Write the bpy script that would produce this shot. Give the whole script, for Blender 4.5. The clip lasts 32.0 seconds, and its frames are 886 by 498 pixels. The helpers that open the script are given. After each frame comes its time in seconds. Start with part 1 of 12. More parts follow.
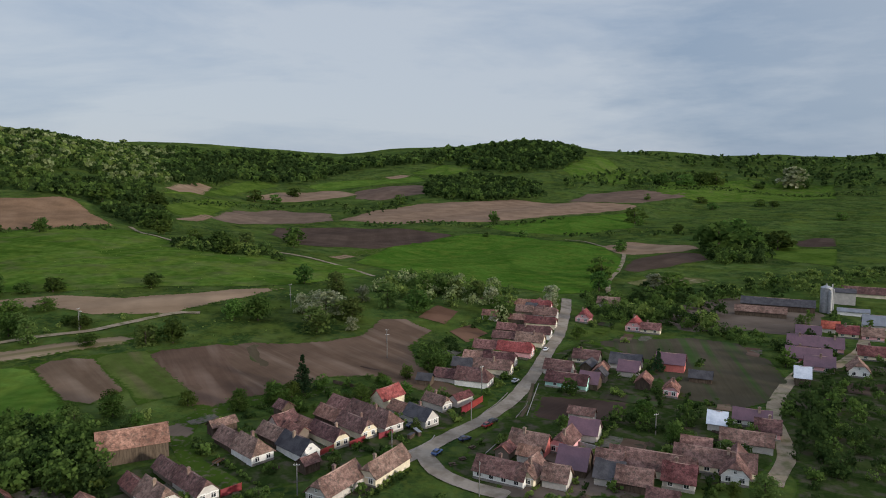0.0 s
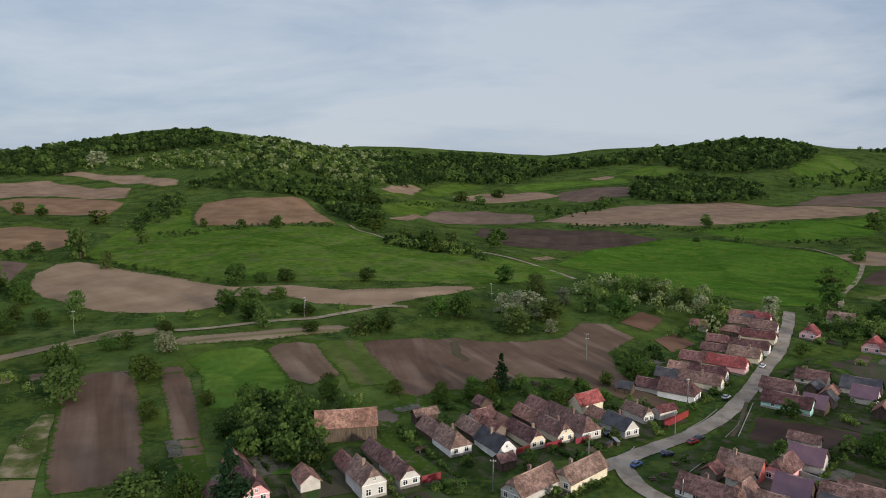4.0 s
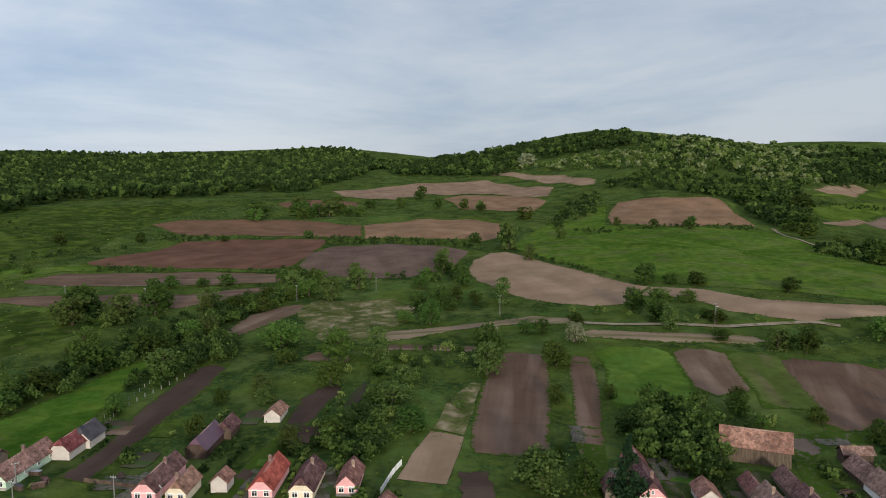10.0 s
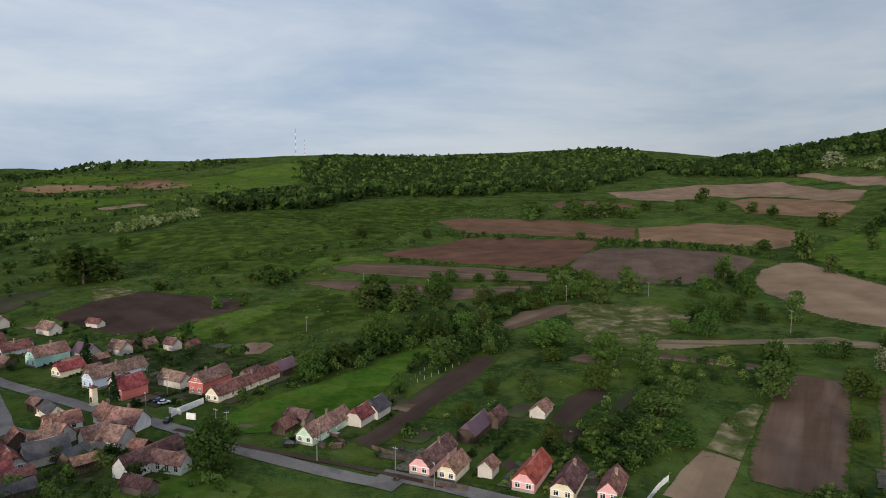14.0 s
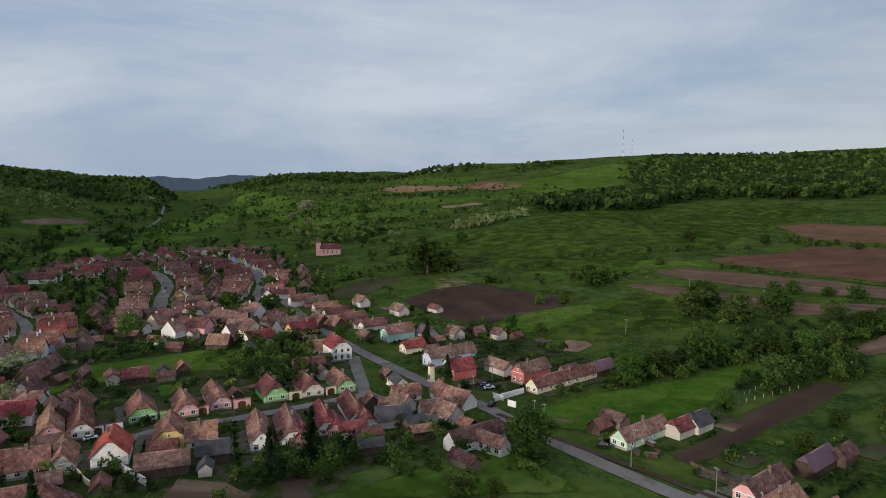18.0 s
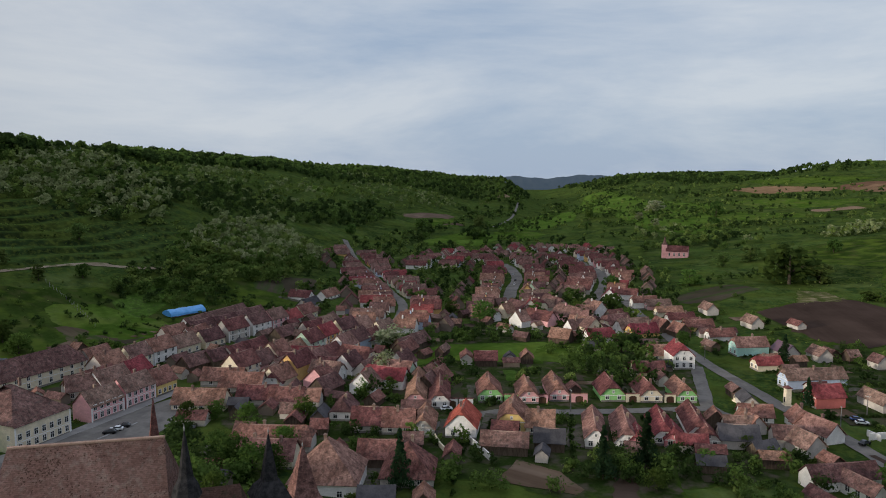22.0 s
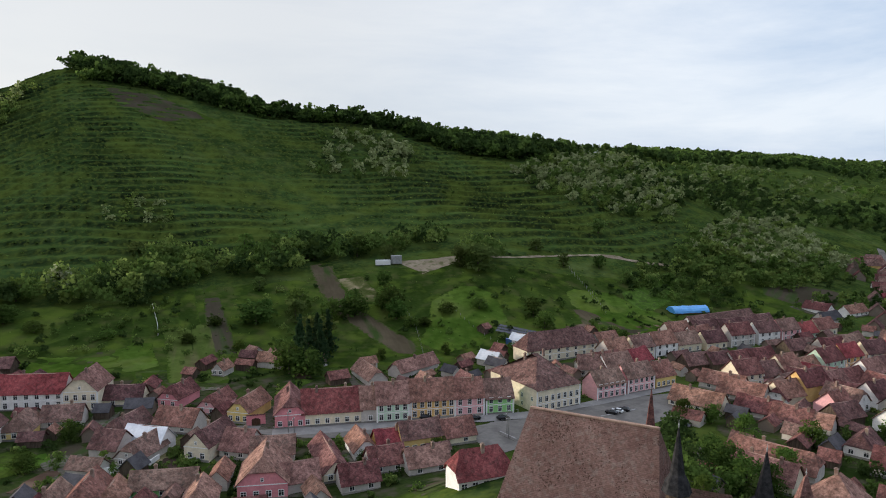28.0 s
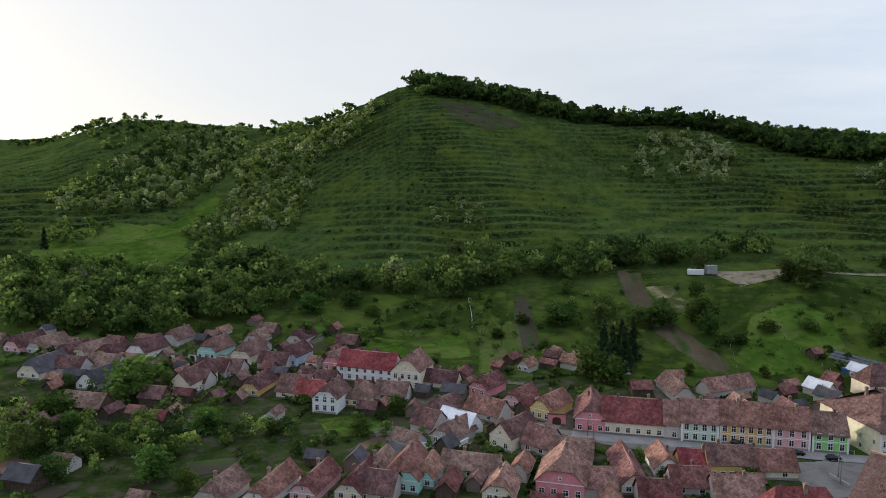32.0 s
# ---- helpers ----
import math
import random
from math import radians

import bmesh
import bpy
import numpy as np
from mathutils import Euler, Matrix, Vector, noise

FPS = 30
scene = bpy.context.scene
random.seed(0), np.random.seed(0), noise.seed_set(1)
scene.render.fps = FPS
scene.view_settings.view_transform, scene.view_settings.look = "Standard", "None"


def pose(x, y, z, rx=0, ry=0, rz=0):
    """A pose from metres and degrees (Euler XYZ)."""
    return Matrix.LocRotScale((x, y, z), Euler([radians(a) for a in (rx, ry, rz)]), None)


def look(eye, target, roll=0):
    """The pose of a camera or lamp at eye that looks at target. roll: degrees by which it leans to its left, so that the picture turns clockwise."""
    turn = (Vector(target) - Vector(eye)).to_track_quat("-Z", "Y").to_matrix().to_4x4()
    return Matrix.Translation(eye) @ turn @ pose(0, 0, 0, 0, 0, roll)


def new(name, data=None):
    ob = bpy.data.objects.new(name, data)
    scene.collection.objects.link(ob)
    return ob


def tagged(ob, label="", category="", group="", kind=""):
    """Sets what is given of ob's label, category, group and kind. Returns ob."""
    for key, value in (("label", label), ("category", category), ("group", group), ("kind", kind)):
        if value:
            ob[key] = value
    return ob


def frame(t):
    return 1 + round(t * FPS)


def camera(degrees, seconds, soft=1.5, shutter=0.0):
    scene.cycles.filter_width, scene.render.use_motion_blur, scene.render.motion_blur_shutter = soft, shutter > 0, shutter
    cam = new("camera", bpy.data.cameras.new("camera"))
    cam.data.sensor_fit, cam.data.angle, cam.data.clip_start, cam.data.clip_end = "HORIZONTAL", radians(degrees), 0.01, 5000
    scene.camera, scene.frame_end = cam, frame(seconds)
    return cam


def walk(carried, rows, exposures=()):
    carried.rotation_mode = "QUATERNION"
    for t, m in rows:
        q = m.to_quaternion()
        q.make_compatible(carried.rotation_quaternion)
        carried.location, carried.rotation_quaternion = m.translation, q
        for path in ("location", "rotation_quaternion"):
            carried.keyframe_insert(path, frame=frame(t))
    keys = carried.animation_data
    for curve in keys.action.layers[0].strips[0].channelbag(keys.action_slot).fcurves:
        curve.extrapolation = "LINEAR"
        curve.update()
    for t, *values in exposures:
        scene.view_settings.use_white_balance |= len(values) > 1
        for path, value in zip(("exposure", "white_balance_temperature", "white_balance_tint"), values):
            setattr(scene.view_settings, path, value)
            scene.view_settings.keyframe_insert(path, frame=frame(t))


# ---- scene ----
cam = camera(65.5, 32.0, soft=1.0)
EYE_Z = 80.0

# seconds, yaw, pitch, roll: the aircraft hangs over the village and turns to its left
TURN = (
    (0.0, -0.12, -5.85, -0.12),
    (0.5, 1.43, -5.84, -0.17),
    (1.0, 2.80, -5.82, -0.19),
    (1.5, 4.95, -5.85, -0.03),
    (2.0, 7.45, -5.78, -0.12),
    (2.5, 9.88, -5.75, -0.08),
    (3.0, 12.35, -5.73, 0.00),
    (3.5, 14.61, -5.74, 0.00),
    (5.5, 22.59, -5.72, 0.13),
    (6.0, 25.27, -5.71, 0.15),
    (6.5, 28.38, -5.69, 0.15),
    (7.0, 31.54, -5.70, 0.09),
    (7.5, 34.64, -5.71, 0.12),
    (8.0, 37.78, -5.72, 0.13),
    (8.5, 40.79, -5.72, 0.16),
    (9.0, 43.90, -5.77, 0.13),
    (9.5, 46.93, -5.78, 0.12),
    (10.0, 49.96, -5.77, 0.04),
    (10.5, 52.90, -5.77, 0.00),
    (11.0, 55.73, -5.73, 0.02),
    (11.5, 58.51, -5.72, -0.02),
    (12.0, 61.34, -5.70, -0.08),
    (12.5, 64.18, -5.69, -0.09),
    (13.0, 66.65, -5.70, -0.08),
    (13.5, 69.42, -5.70, -0.05),
    (14.0, 72.39, -5.71, -0.13),
    (14.5, 75.39, -5.71, -0.23),
    (16.5, 87.78, -5.70, -0.21),
    (17.0, 91.54, -5.74, -0.25),
    (17.5, 95.06, -5.67, 0.01),
    (18.0, 98.87, -5.68, 0.02),
    (18.5, 102.67, -5.73, -0.09),
    (19.0, 106.48, -5.72, -0.15),
    (19.5, 110.15, -5.81, 0.08),
    (20.0, 113.49, -5.82, 0.18),
    (20.5, 116.51, -5.76, 0.01),
    (21.0, 119.78, -5.73, -0.01),
    (21.5, 123.33, -5.74, -0.01),
    (22.0, 127.07, -5.71, -0.05),
    (22.5, 130.75, -5.72, -0.01),
    (23.0, 134.41, -5.74, 0.02),
    (23.5, 138.03, -5.79, 0.11),
    (24.0, 141.56, -5.83, 0.02),
    (24.5, 144.69, -5.88, 0.07),
    (25.0, 147.82, -5.90, 0.03),
    (25.5, 150.92, -5.91, 0.04),
    (27.5, 164.46, -5.88, -0.09),
    (28.0, 167.75, -5.81, -0.05),
    (28.5, 171.27, -5.75, 0.01),
    (29.0, 174.75, -5.72, -0.03),
    (29.5, 178.14, -5.69, -0.04),
    (30.0, 181.41, -5.68, -0.05),
    (30.5, 184.67, -5.62, -0.01),
    (31.0, 188.09, -5.65, -0.12),
    (31.5, 190.32, -5.63, -0.17),
    (32.0, 193.05, -5.48, -0.09),
)
walk(cam, [(t, pose(0, 0, EYE_Z, 90 + pitch, roll, yaw)) for t, yaw, pitch, roll in TURN],
     [(0, -0.2, 6330, 10), (4, -0.12, 6360, 10), (8, -0.08, 6420, 10), (12, -0.2, 6470, 10), (15, -0.33, 6450, 10), (18, -0.43, 6430, 10),
      (21, -0.42, 6480, 10), (24, -0.12, 6660, 10), (27, 0.14, 6620, 10), (29.5, 0.17, 6480, 10), (32, 0.14, 6380, 10)])

# ---- sky and sun ----
world = bpy.data.worlds.new("sky")
scene.world = world
world.use_nodes = True
wt = world.node_tree
wt.nodes.clear()


def wnode(kind, **values):
    n = wt.nodes.new(kind)
    for k, v in values.items():
        n.inputs[k].default_value = v
    return n


SUN_AZ, SUN_UP = 238.0, 9.5
w_out = wnode("ShaderNodeOutputWorld")
w_sky = wnode("ShaderNodeTexSky")
w_sky.sky_type, w_sky.sun_disc = "NISHITA", False
w_sky.sun_elevation, w_sky.sun_rotation = radians(SUN_UP), radians(-SUN_AZ)
w_bg1 = wnode("ShaderNodeBackground", Strength=0.10)
wt.links.new(w_sky.outputs[0], w_bg1.inputs[0])
# a high, thin, streaked cloud cover
w_co = wnode("ShaderNodeTexCoord")
w_map = wnode("ShaderNodeMapping")
w_map.inputs["Scale"].default_value = (1.2, 1.2, 5.5)
wt.links.new(w_co.outputs["Generated"], w_map.inputs[0])
w_n1 = wnode("ShaderNodeTexNoise", Scale=1.3, Detail=7.0, Roughness=0.6, Distortion=0.3)
wt.links.new(w_map.outputs[0], w_n1.inputs["Vector"])
w_ramp = wnode("ShaderNodeValToRGB")
w_ramp.color_ramp.elements[0].position, w_ramp.color_ramp.elements[0].color = 0.36, (0.42, 0.535, 0.715, 1)
w_ramp.color_ramp.elements[1].position, w_ramp.color_ramp.elements[1].color = 0.60, (0.69, 0.757, 0.855, 1)
wt.links.new(w_n1.outputs["Fac"], w_ramp.inputs[0])
w_bg2 = wnode("ShaderNodeBackground", Strength=0.90)
# the cover thins and whitens towards the sun
w_dot = wnode("ShaderNodeVectorMath")
w_dot.operation = "DOT_PRODUCT"
w_dot.inputs[1].default_value = (-math.sin(radians(SUN_AZ)) * 0.87, math.cos(radians(SUN_AZ)) * 0.87, 0.5)
wt.links.new(w_co.outputs["Generated"], w_dot.inputs[0])
w_glow = wnode("ShaderNodeMapRange")
for k, v in (("From Min", -0.1), ("From Max", 0.95), ("To Min", 0.0), ("To Max", 1.0)):
    w_glow.inputs[k].default_value = v
wt.links.new(w_dot.outputs["Value"], w_glow.inputs["Value"])
w_white = wnode("ShaderNodeMix")
w_white.data_type = "RGBA"
wt.links.new(w_glow.outputs[0], w_white.inputs[0])
# a blue-grey bank of cloud low in the north-east
w_bank = wnode("ShaderNodeVectorMath")
w_bank.operation = "DOT_PRODUCT"
w_bank.inputs[1].default_value = (0.470, 0.866, 0.170)
wt.links.new(w_co.outputs["Generated"], w_bank.inputs[0])
w_n2 = wnode("ShaderNodeTexNoise", Scale=5.0, Detail=7.0, Roughness=0.6)
wt.links.new(w_map.outputs[0], w_n2.inputs["Vector"])
w_rag = wnode("ShaderNodeMath")
w_rag.operation = "MULTIPLY_ADD"
w_rag.inputs[1].default_value = 0.09
wt.links.new(w_n2.outputs["Fac"], w_rag.inputs[0])
wt.links.new(w_bank.outputs["Value"], w_rag.inputs[2])
w_edge = wnode("ShaderNodeMapRange")
for k, v in (("From Min", 1.0), ("From Max", 1.045), ("To Min", 0.0), ("To Max", 0.78)):
    w_edge.inputs[k].default_value = v
wt.links.new(w_rag.outputs[0], w_edge.inputs["Value"])
w_grey = wnode("ShaderNodeMix")
w_grey.data_type = "RGBA"
wt.links.new(w_edge.outputs[0], w_grey.inputs[0])
wt.links.new(w_ramp.outputs[0], w_grey.inputs[6])
w_grey.inputs[7].default_value = (0.31, 0.43, 0.61, 1)
wt.links.new(w_grey.outputs[2], w_white.inputs[6])
w_white.inputs[7].default_value = (0.90, 0.915, 0.94, 1)
# unseen sky overhead brightened, added to lift the light on the walls
w_sep = wnode("ShaderNodeSeparateXYZ")
wt.links.new(w_co.outputs["Generated"], w_sep.inputs[0])
w_top = wnode("ShaderNodeMapRange")
for k, v in (("From Min", 0.25), ("From Max", 1.0), ("To Min", 1.0), ("To Max", 1.75)):
    w_top.inputs[k].default_value = v
wt.links.new(w_sep.outputs["Z"], w_top.inputs["Value"])
w_mul = wnode("ShaderNodeVectorMath")
w_mul.operation = "SCALE"
wt.links.new(w_white.outputs[2], w_mul.inputs[0])
# a brighter break in the cover to the west
w_west = wnode("ShaderNodeVectorMath")
w_west.operation = "DOT_PRODUCT"
w_west.inputs[1].default_value = (-0.90, -0.43, 0.0)
wt.links.new(w_co.outputs["Generated"], w_west.inputs[0])
w_break = wnode("ShaderNodeMapRange")
w_break.interpolation_type = "SMOOTHSTEP"
for k, v in (("From Min", 0.35), ("From Max", 0.95), ("To Min", 1.0), ("To Max", 1.3)):
    w_break.inputs[k].default_value = v
wt.links.new(w_west.outputs["Value"], w_break.inputs["Value"])
w_both = wnode("ShaderNodeMath")
w_both.operation = "MULTIPLY"
wt.links.new(w_top.outputs[0], w_both.inputs[0])
wt.links.new(w_break.outputs[0], w_both.inputs[1])
wt.links.new(w_both.outputs[0], w_mul.inputs["Scale"])
# unseen zenith tinted blue, added to cool the shade below
w_high = wnode("ShaderNodeMapRange")
for k, v in (("From Min", 0.3), ("From Max", 0.8), ("To Min", 0.0), ("To Max", 1.0)):
    w_high.inputs[k].default_value = v
wt.links.new(w_sep.outputs["Z"], w_high.inputs["Value"])
w_blue = wnode("ShaderNodeMix")
w_blue.data_type = "RGBA"
w_blue.inputs[6].default_value, w_blue.inputs[7].default_value = (1, 1, 1, 1), (0.94, 0.99, 1.13, 1)
wt.links.new(w_high.outputs[0], w_blue.inputs[0])
w_tinted = wnode("ShaderNodeVectorMath")
w_tinted.operation = "MULTIPLY"
wt.links.new(w_mul.outputs[0], w_tinted.inputs[0])
wt.links.new(w_blue.outputs[2], w_tinted.inputs[1])
wt.links.new(w_tinted.outputs[0], w_bg2.inputs[0])
w_mix = wnode("ShaderNodeMixShader", Fac=0.85)
wt.links.new(w_bg1.outputs[0], w_mix.inputs[1])
wt.links.new(w_bg2.outputs[0], w_mix.inputs[2])
wt.links.new(w_mix.outputs[0], w_out.inputs[0])

sun = new("sun", bpy.data.lights.new("sun", "SUN"))
sun.data.energy, sun.data.angle, sun.data.color = 4.0, radians(6), (1.0, 0.92, 0.80)
sx, sy = -math.sin(radians(SUN_AZ)), math.cos(radians(SUN_AZ))
sun.matrix_world = look((sx * 900 * math.cos(radians(SUN_UP)), sy * 900 * math.cos(radians(SUN_UP)), 900 * math.sin(radians(SUN_UP))), (0, 0, 0))

# ---- the lie of the land ----
RINGS = np.array([0, 150, 220, 300, 400, 550, 800, 1200, 1700, 2400, 3400, 4900], float)
# heights above the village street along lines 7.5 degrees apart, from the church hill outwards
SECTIONS = {
    -60: (0, 0, 0, 0, 0, 3, 8, 20, 45, 130, 150, 160),
    -52.5: (0, 0, 0, 0, 0, 3, 8, 18, 42, 143, 151, 163),
    -45: (0, 0, 0, 0, 0, 3, 8, 18, 40, 155, 150, 165),
    -37.5: (0, 0, 0, 0, 0, 3, 8, 17, 38, 157, 150, 169),
    -30: (0, 0, 0, 0, 0, 3, 8, 18, 40, 152, 150, 170),
    -22.5: (0, 0, 0, 0, 0, 4, 9, 21, 53, 151, 150, 160),
    -15: (0, 0, 0, 0, 2, 5, 10, 25, 70, 168, 150, 150),
    -7.5: (0, 0, 0, 1, 6, 6, 12, 30, 88, 209, 150, 146),
    0: (0, 0, 0, 2, 10, 8, 14, 35, 100, 180, 150, 150),
    7.5: (0, 0, 1, 4, 13, 15, 16, 30, 87, 164, 150, 178),
    15: (0, 0, 2, 6, 16, 22, 20, 35, 80, 179, 150, 200),
    22.5: (0, 0, 3, 8, 18, 26, 35, 83, 123, 184, 150, 178),
    30: (0, 0, 3, 9, 18, 28, 48, 125, 170, 170, 150, 150),
    37.5: (0, 0, 3, 8, 15, 26, 47, 106, 187, 153, 150, 147),
    45: (0, 0, 2, 6, 12, 22, 42, 75, 151, 140, 150, 150),
    52.5: (0, 0, 2, 5, 10, 20, 39, 67, 114, 155, 150, 150),
    60: (0, 0, 1, 4, 9, 18, 36, 65, 100, 180, 150, 150),
    67.5: (0, 0, 0, 3, 8, 16, 32, 63, 92, 170, 151, 152),
    75: (0, 0, 0, 2, 7, 15, 30, 60, 85, 155, 150, 150),
    82.5: (0, 0, 0, 1, 5, 14, 33, 51, 76, 162, 142, 135),
    90: (0, 0, 0, 0, 3, 12, 33, 40, 65, 146, 130, 120),
    97.5: (0, 0, 0, 0, 1, 9, 22, 29, 54, 122, 114, 116),
    105: (0, 0, 0, 0, 0, 6, 10, 18, 40, 65, 90, 140),
    112.5: (0, 0, 0, 0, 0, 3, 4, 10, 28, 58, 88, 84),
    120: (0, 0, 0, 0, 0, 0, 0, 0, -3, -8, -5, 10),
    127.5: (0, 0, 0, 0, 0, -3, 0, 16, 48, 98, 80, 60),
    135: (0, 0, 0, 0, 0, 0, 12, 50, 85, 115, 110, 100),
    142.5: (0, 0, 0, 0, 0, 19, 50, 86, 119, 129, 122, 104),
    150: (0, 0, 0, 0, 3, 40, 90, 115, 138, 130, 120, 110),
    157.5: (0, 0, 0, 0, 13, 48, 110, 118, 125, 121, 116, 111),
    165: (0, 0, 0, 0, 22, 52, 120, 115, 110, 110, 110, 110),
    172.5: (0, 0, 0, 1, 23, 57, 143, 121, 113, 109, 109, 110),
    180: (0, 0, 0, 2, 22, 62, 155, 130, 120, 110, 110, 110),
    187.5: (0, 0, 0, 3, 21, 71, 176, 140, 119, 109, 110, 110),
    195: (0, 0, 0, 3, 20, 75, 190, 150, 120, 110, 110, 110),
    202.5: (0, 0, 0, 3, 17, 61, 148, 166, 129, 114, 110, 110),
    210: (0, 0, 0, 2, 15, 45, 110, 166, 140, 120, 110, 110),
    217.5: (0, 0, 0, 2, 14, 38, 88, 171, 149, 126, 110, 110),
    225: (0, 0, 0, 2, 14, 35, 75, 120, 168, 130, 110, 110),
    232.5: (0, 0, 0, 2, 14, 35, 74, 119, 155, 131, 110, 110),
    240: (0, 0, 0, 2, 14, 35, 75, 120, 150, 130, 110, 110),
    247.5: (0, 0, 0, 1, 10, 28, 64, 108, 137, 125, 109, 109),
    255: (0, 0, 0, 0, 6, 20, 50, 90, 120, 120, 110, 110),
    262.5: (0, 0, 0, 0, 2, 13, 34, 69, 105, 119, 114, 114),
    270: (0, 0, 0, 0, 0, 8, 20, 50, 90, 120, 120, 120),
    277.5: (0, 0, 0, 0, 0, 5, 13, 38, 74, 119, 130, 129),
    285: (0, 0, 0, 0, 0, 4, 10, 30, 60, 120, 140, 140),
    292.5: (0, 0, 0, 0, 0, 3, 8, 24, 51, 123, 146, 151),
}
TABLE = np.array([SECTIONS[a / 2] for a in range(-120, 600, 15)], float)
LOGR = np.log(RINGS + 60)


def polar(r, a):
    """A place r metres out on the bearing a degrees to the left of north."""
    return (-r * math.sin(radians(a)), r * math.cos(radians(a)))


CHURCH = polar(132, 154.5)


def land(x, y, phase=False):
    """Height of the ground, for arrays or numbers; with phase, how far up its terrace each place lies and how strong the terraces are."""
    x, y = np.atleast_1d(np.asarray(x, float)), np.atleast_1d(np.asarray(y, float))
    r, a = np.hypot(x, y), np.degrees(np.arctan2(-x, y))
    u = ((a + 60) % 360) / 7.5
    i, f = np.floor(u).astype(int), u - np.floor(u)
    n = len(TABLE)
    p0, p1, p2, p3 = (TABLE[(i + k) % n] for k in (-1, 0, 1, 2))
    f = f[:, None]
    prof = p1 + 0.5 * f * (p2 - p0 + f * (2 * p0 - 5 * p1 + 4 * p2 - p3 + f * (3 * (p1 - p2) + p3 - p0)))
    h = np.diff(LOGR)
    d = np.diff(prof, axis=1) / h
    m = np.zeros_like(prof)
    same = d[:, :-1] * d[:, 1:] > 0
    m[:, 1:-1] = np.where(same, 2 * d[:, :-1] * d[:, 1:] / np.where(same, d[:, :-1] + d[:, 1:], 1), 0)
    m[:, -1] = d[:, -1]
    q = np.clip(np.log(r + 60), LOGR[0], LOGR[-1])
    j = np.clip(np.searchsorted(LOGR, q) - 1, 0, len(h) - 1)
    k = np.arange(len(q))
    s = (q - LOGR[j]) / h[j]
    z = ((1 + 2 * s) * (1 - s) ** 2 * prof[k, j] + s * (1 - s) ** 2 * h[j] * m[k, j]
         + s * s * (3 - 2 * s) * prof[k, j + 1] + s * s * (s - 1) * h[j] * m[k, j + 1])
    far = np.clip((r - 230) / 500, 0, 1)
    z = z + far * (1.6 * np.sin(x / 47 + 1.3) * np.sin(y / 61) + 1.1 * np.sin(x / 23 - y / 31) + 0.5 * np.sin(x / 11 + y / 13))
    z = z + np.clip((r - 900) / 900, 0, 1) * (7 * np.sin(x / 140 + 2) * np.sin(y / 170 + 1) + 4 * np.sin(x / 71 - y / 83))
    # the wooded spur that closes the valley on one side
    spur = 88 * np.clip((a % 360 - 119.0) / 3.2, 0, 1) ** 0.8 * np.clip((136 - a % 360) / 6, 0, 1) * np.exp(-((r - 2250) / 480) ** 2) - 8
    z = np.where((a % 360 > 118.5) & (a % 360 < 136.5), np.maximum(z, spur), z)
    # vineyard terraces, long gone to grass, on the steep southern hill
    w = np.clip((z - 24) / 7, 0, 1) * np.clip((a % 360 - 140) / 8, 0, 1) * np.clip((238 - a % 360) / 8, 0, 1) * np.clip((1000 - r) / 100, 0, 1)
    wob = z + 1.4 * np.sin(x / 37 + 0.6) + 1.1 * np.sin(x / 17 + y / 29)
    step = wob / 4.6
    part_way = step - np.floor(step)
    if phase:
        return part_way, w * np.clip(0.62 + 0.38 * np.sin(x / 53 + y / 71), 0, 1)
    bank = np.clip((part_way - 0.68) / 0.32, 0, 1)
    z = z + w * 4.6 * (bank * bank * (3 - 2 * bank) - 0.9 * part_way + 0.25) * (0.62 + 0.38 * np.sin(x / 53 + y / 71))
    # the mound of the fortified church
    z = z + 15 * np.exp(-(((x - CHURCH[0]) ** 2 + (y - CHURCH[1]) ** 2) / 46 ** 2) ** 2)
    return z


def up(x, y):
    return float(land(x, y)[0])

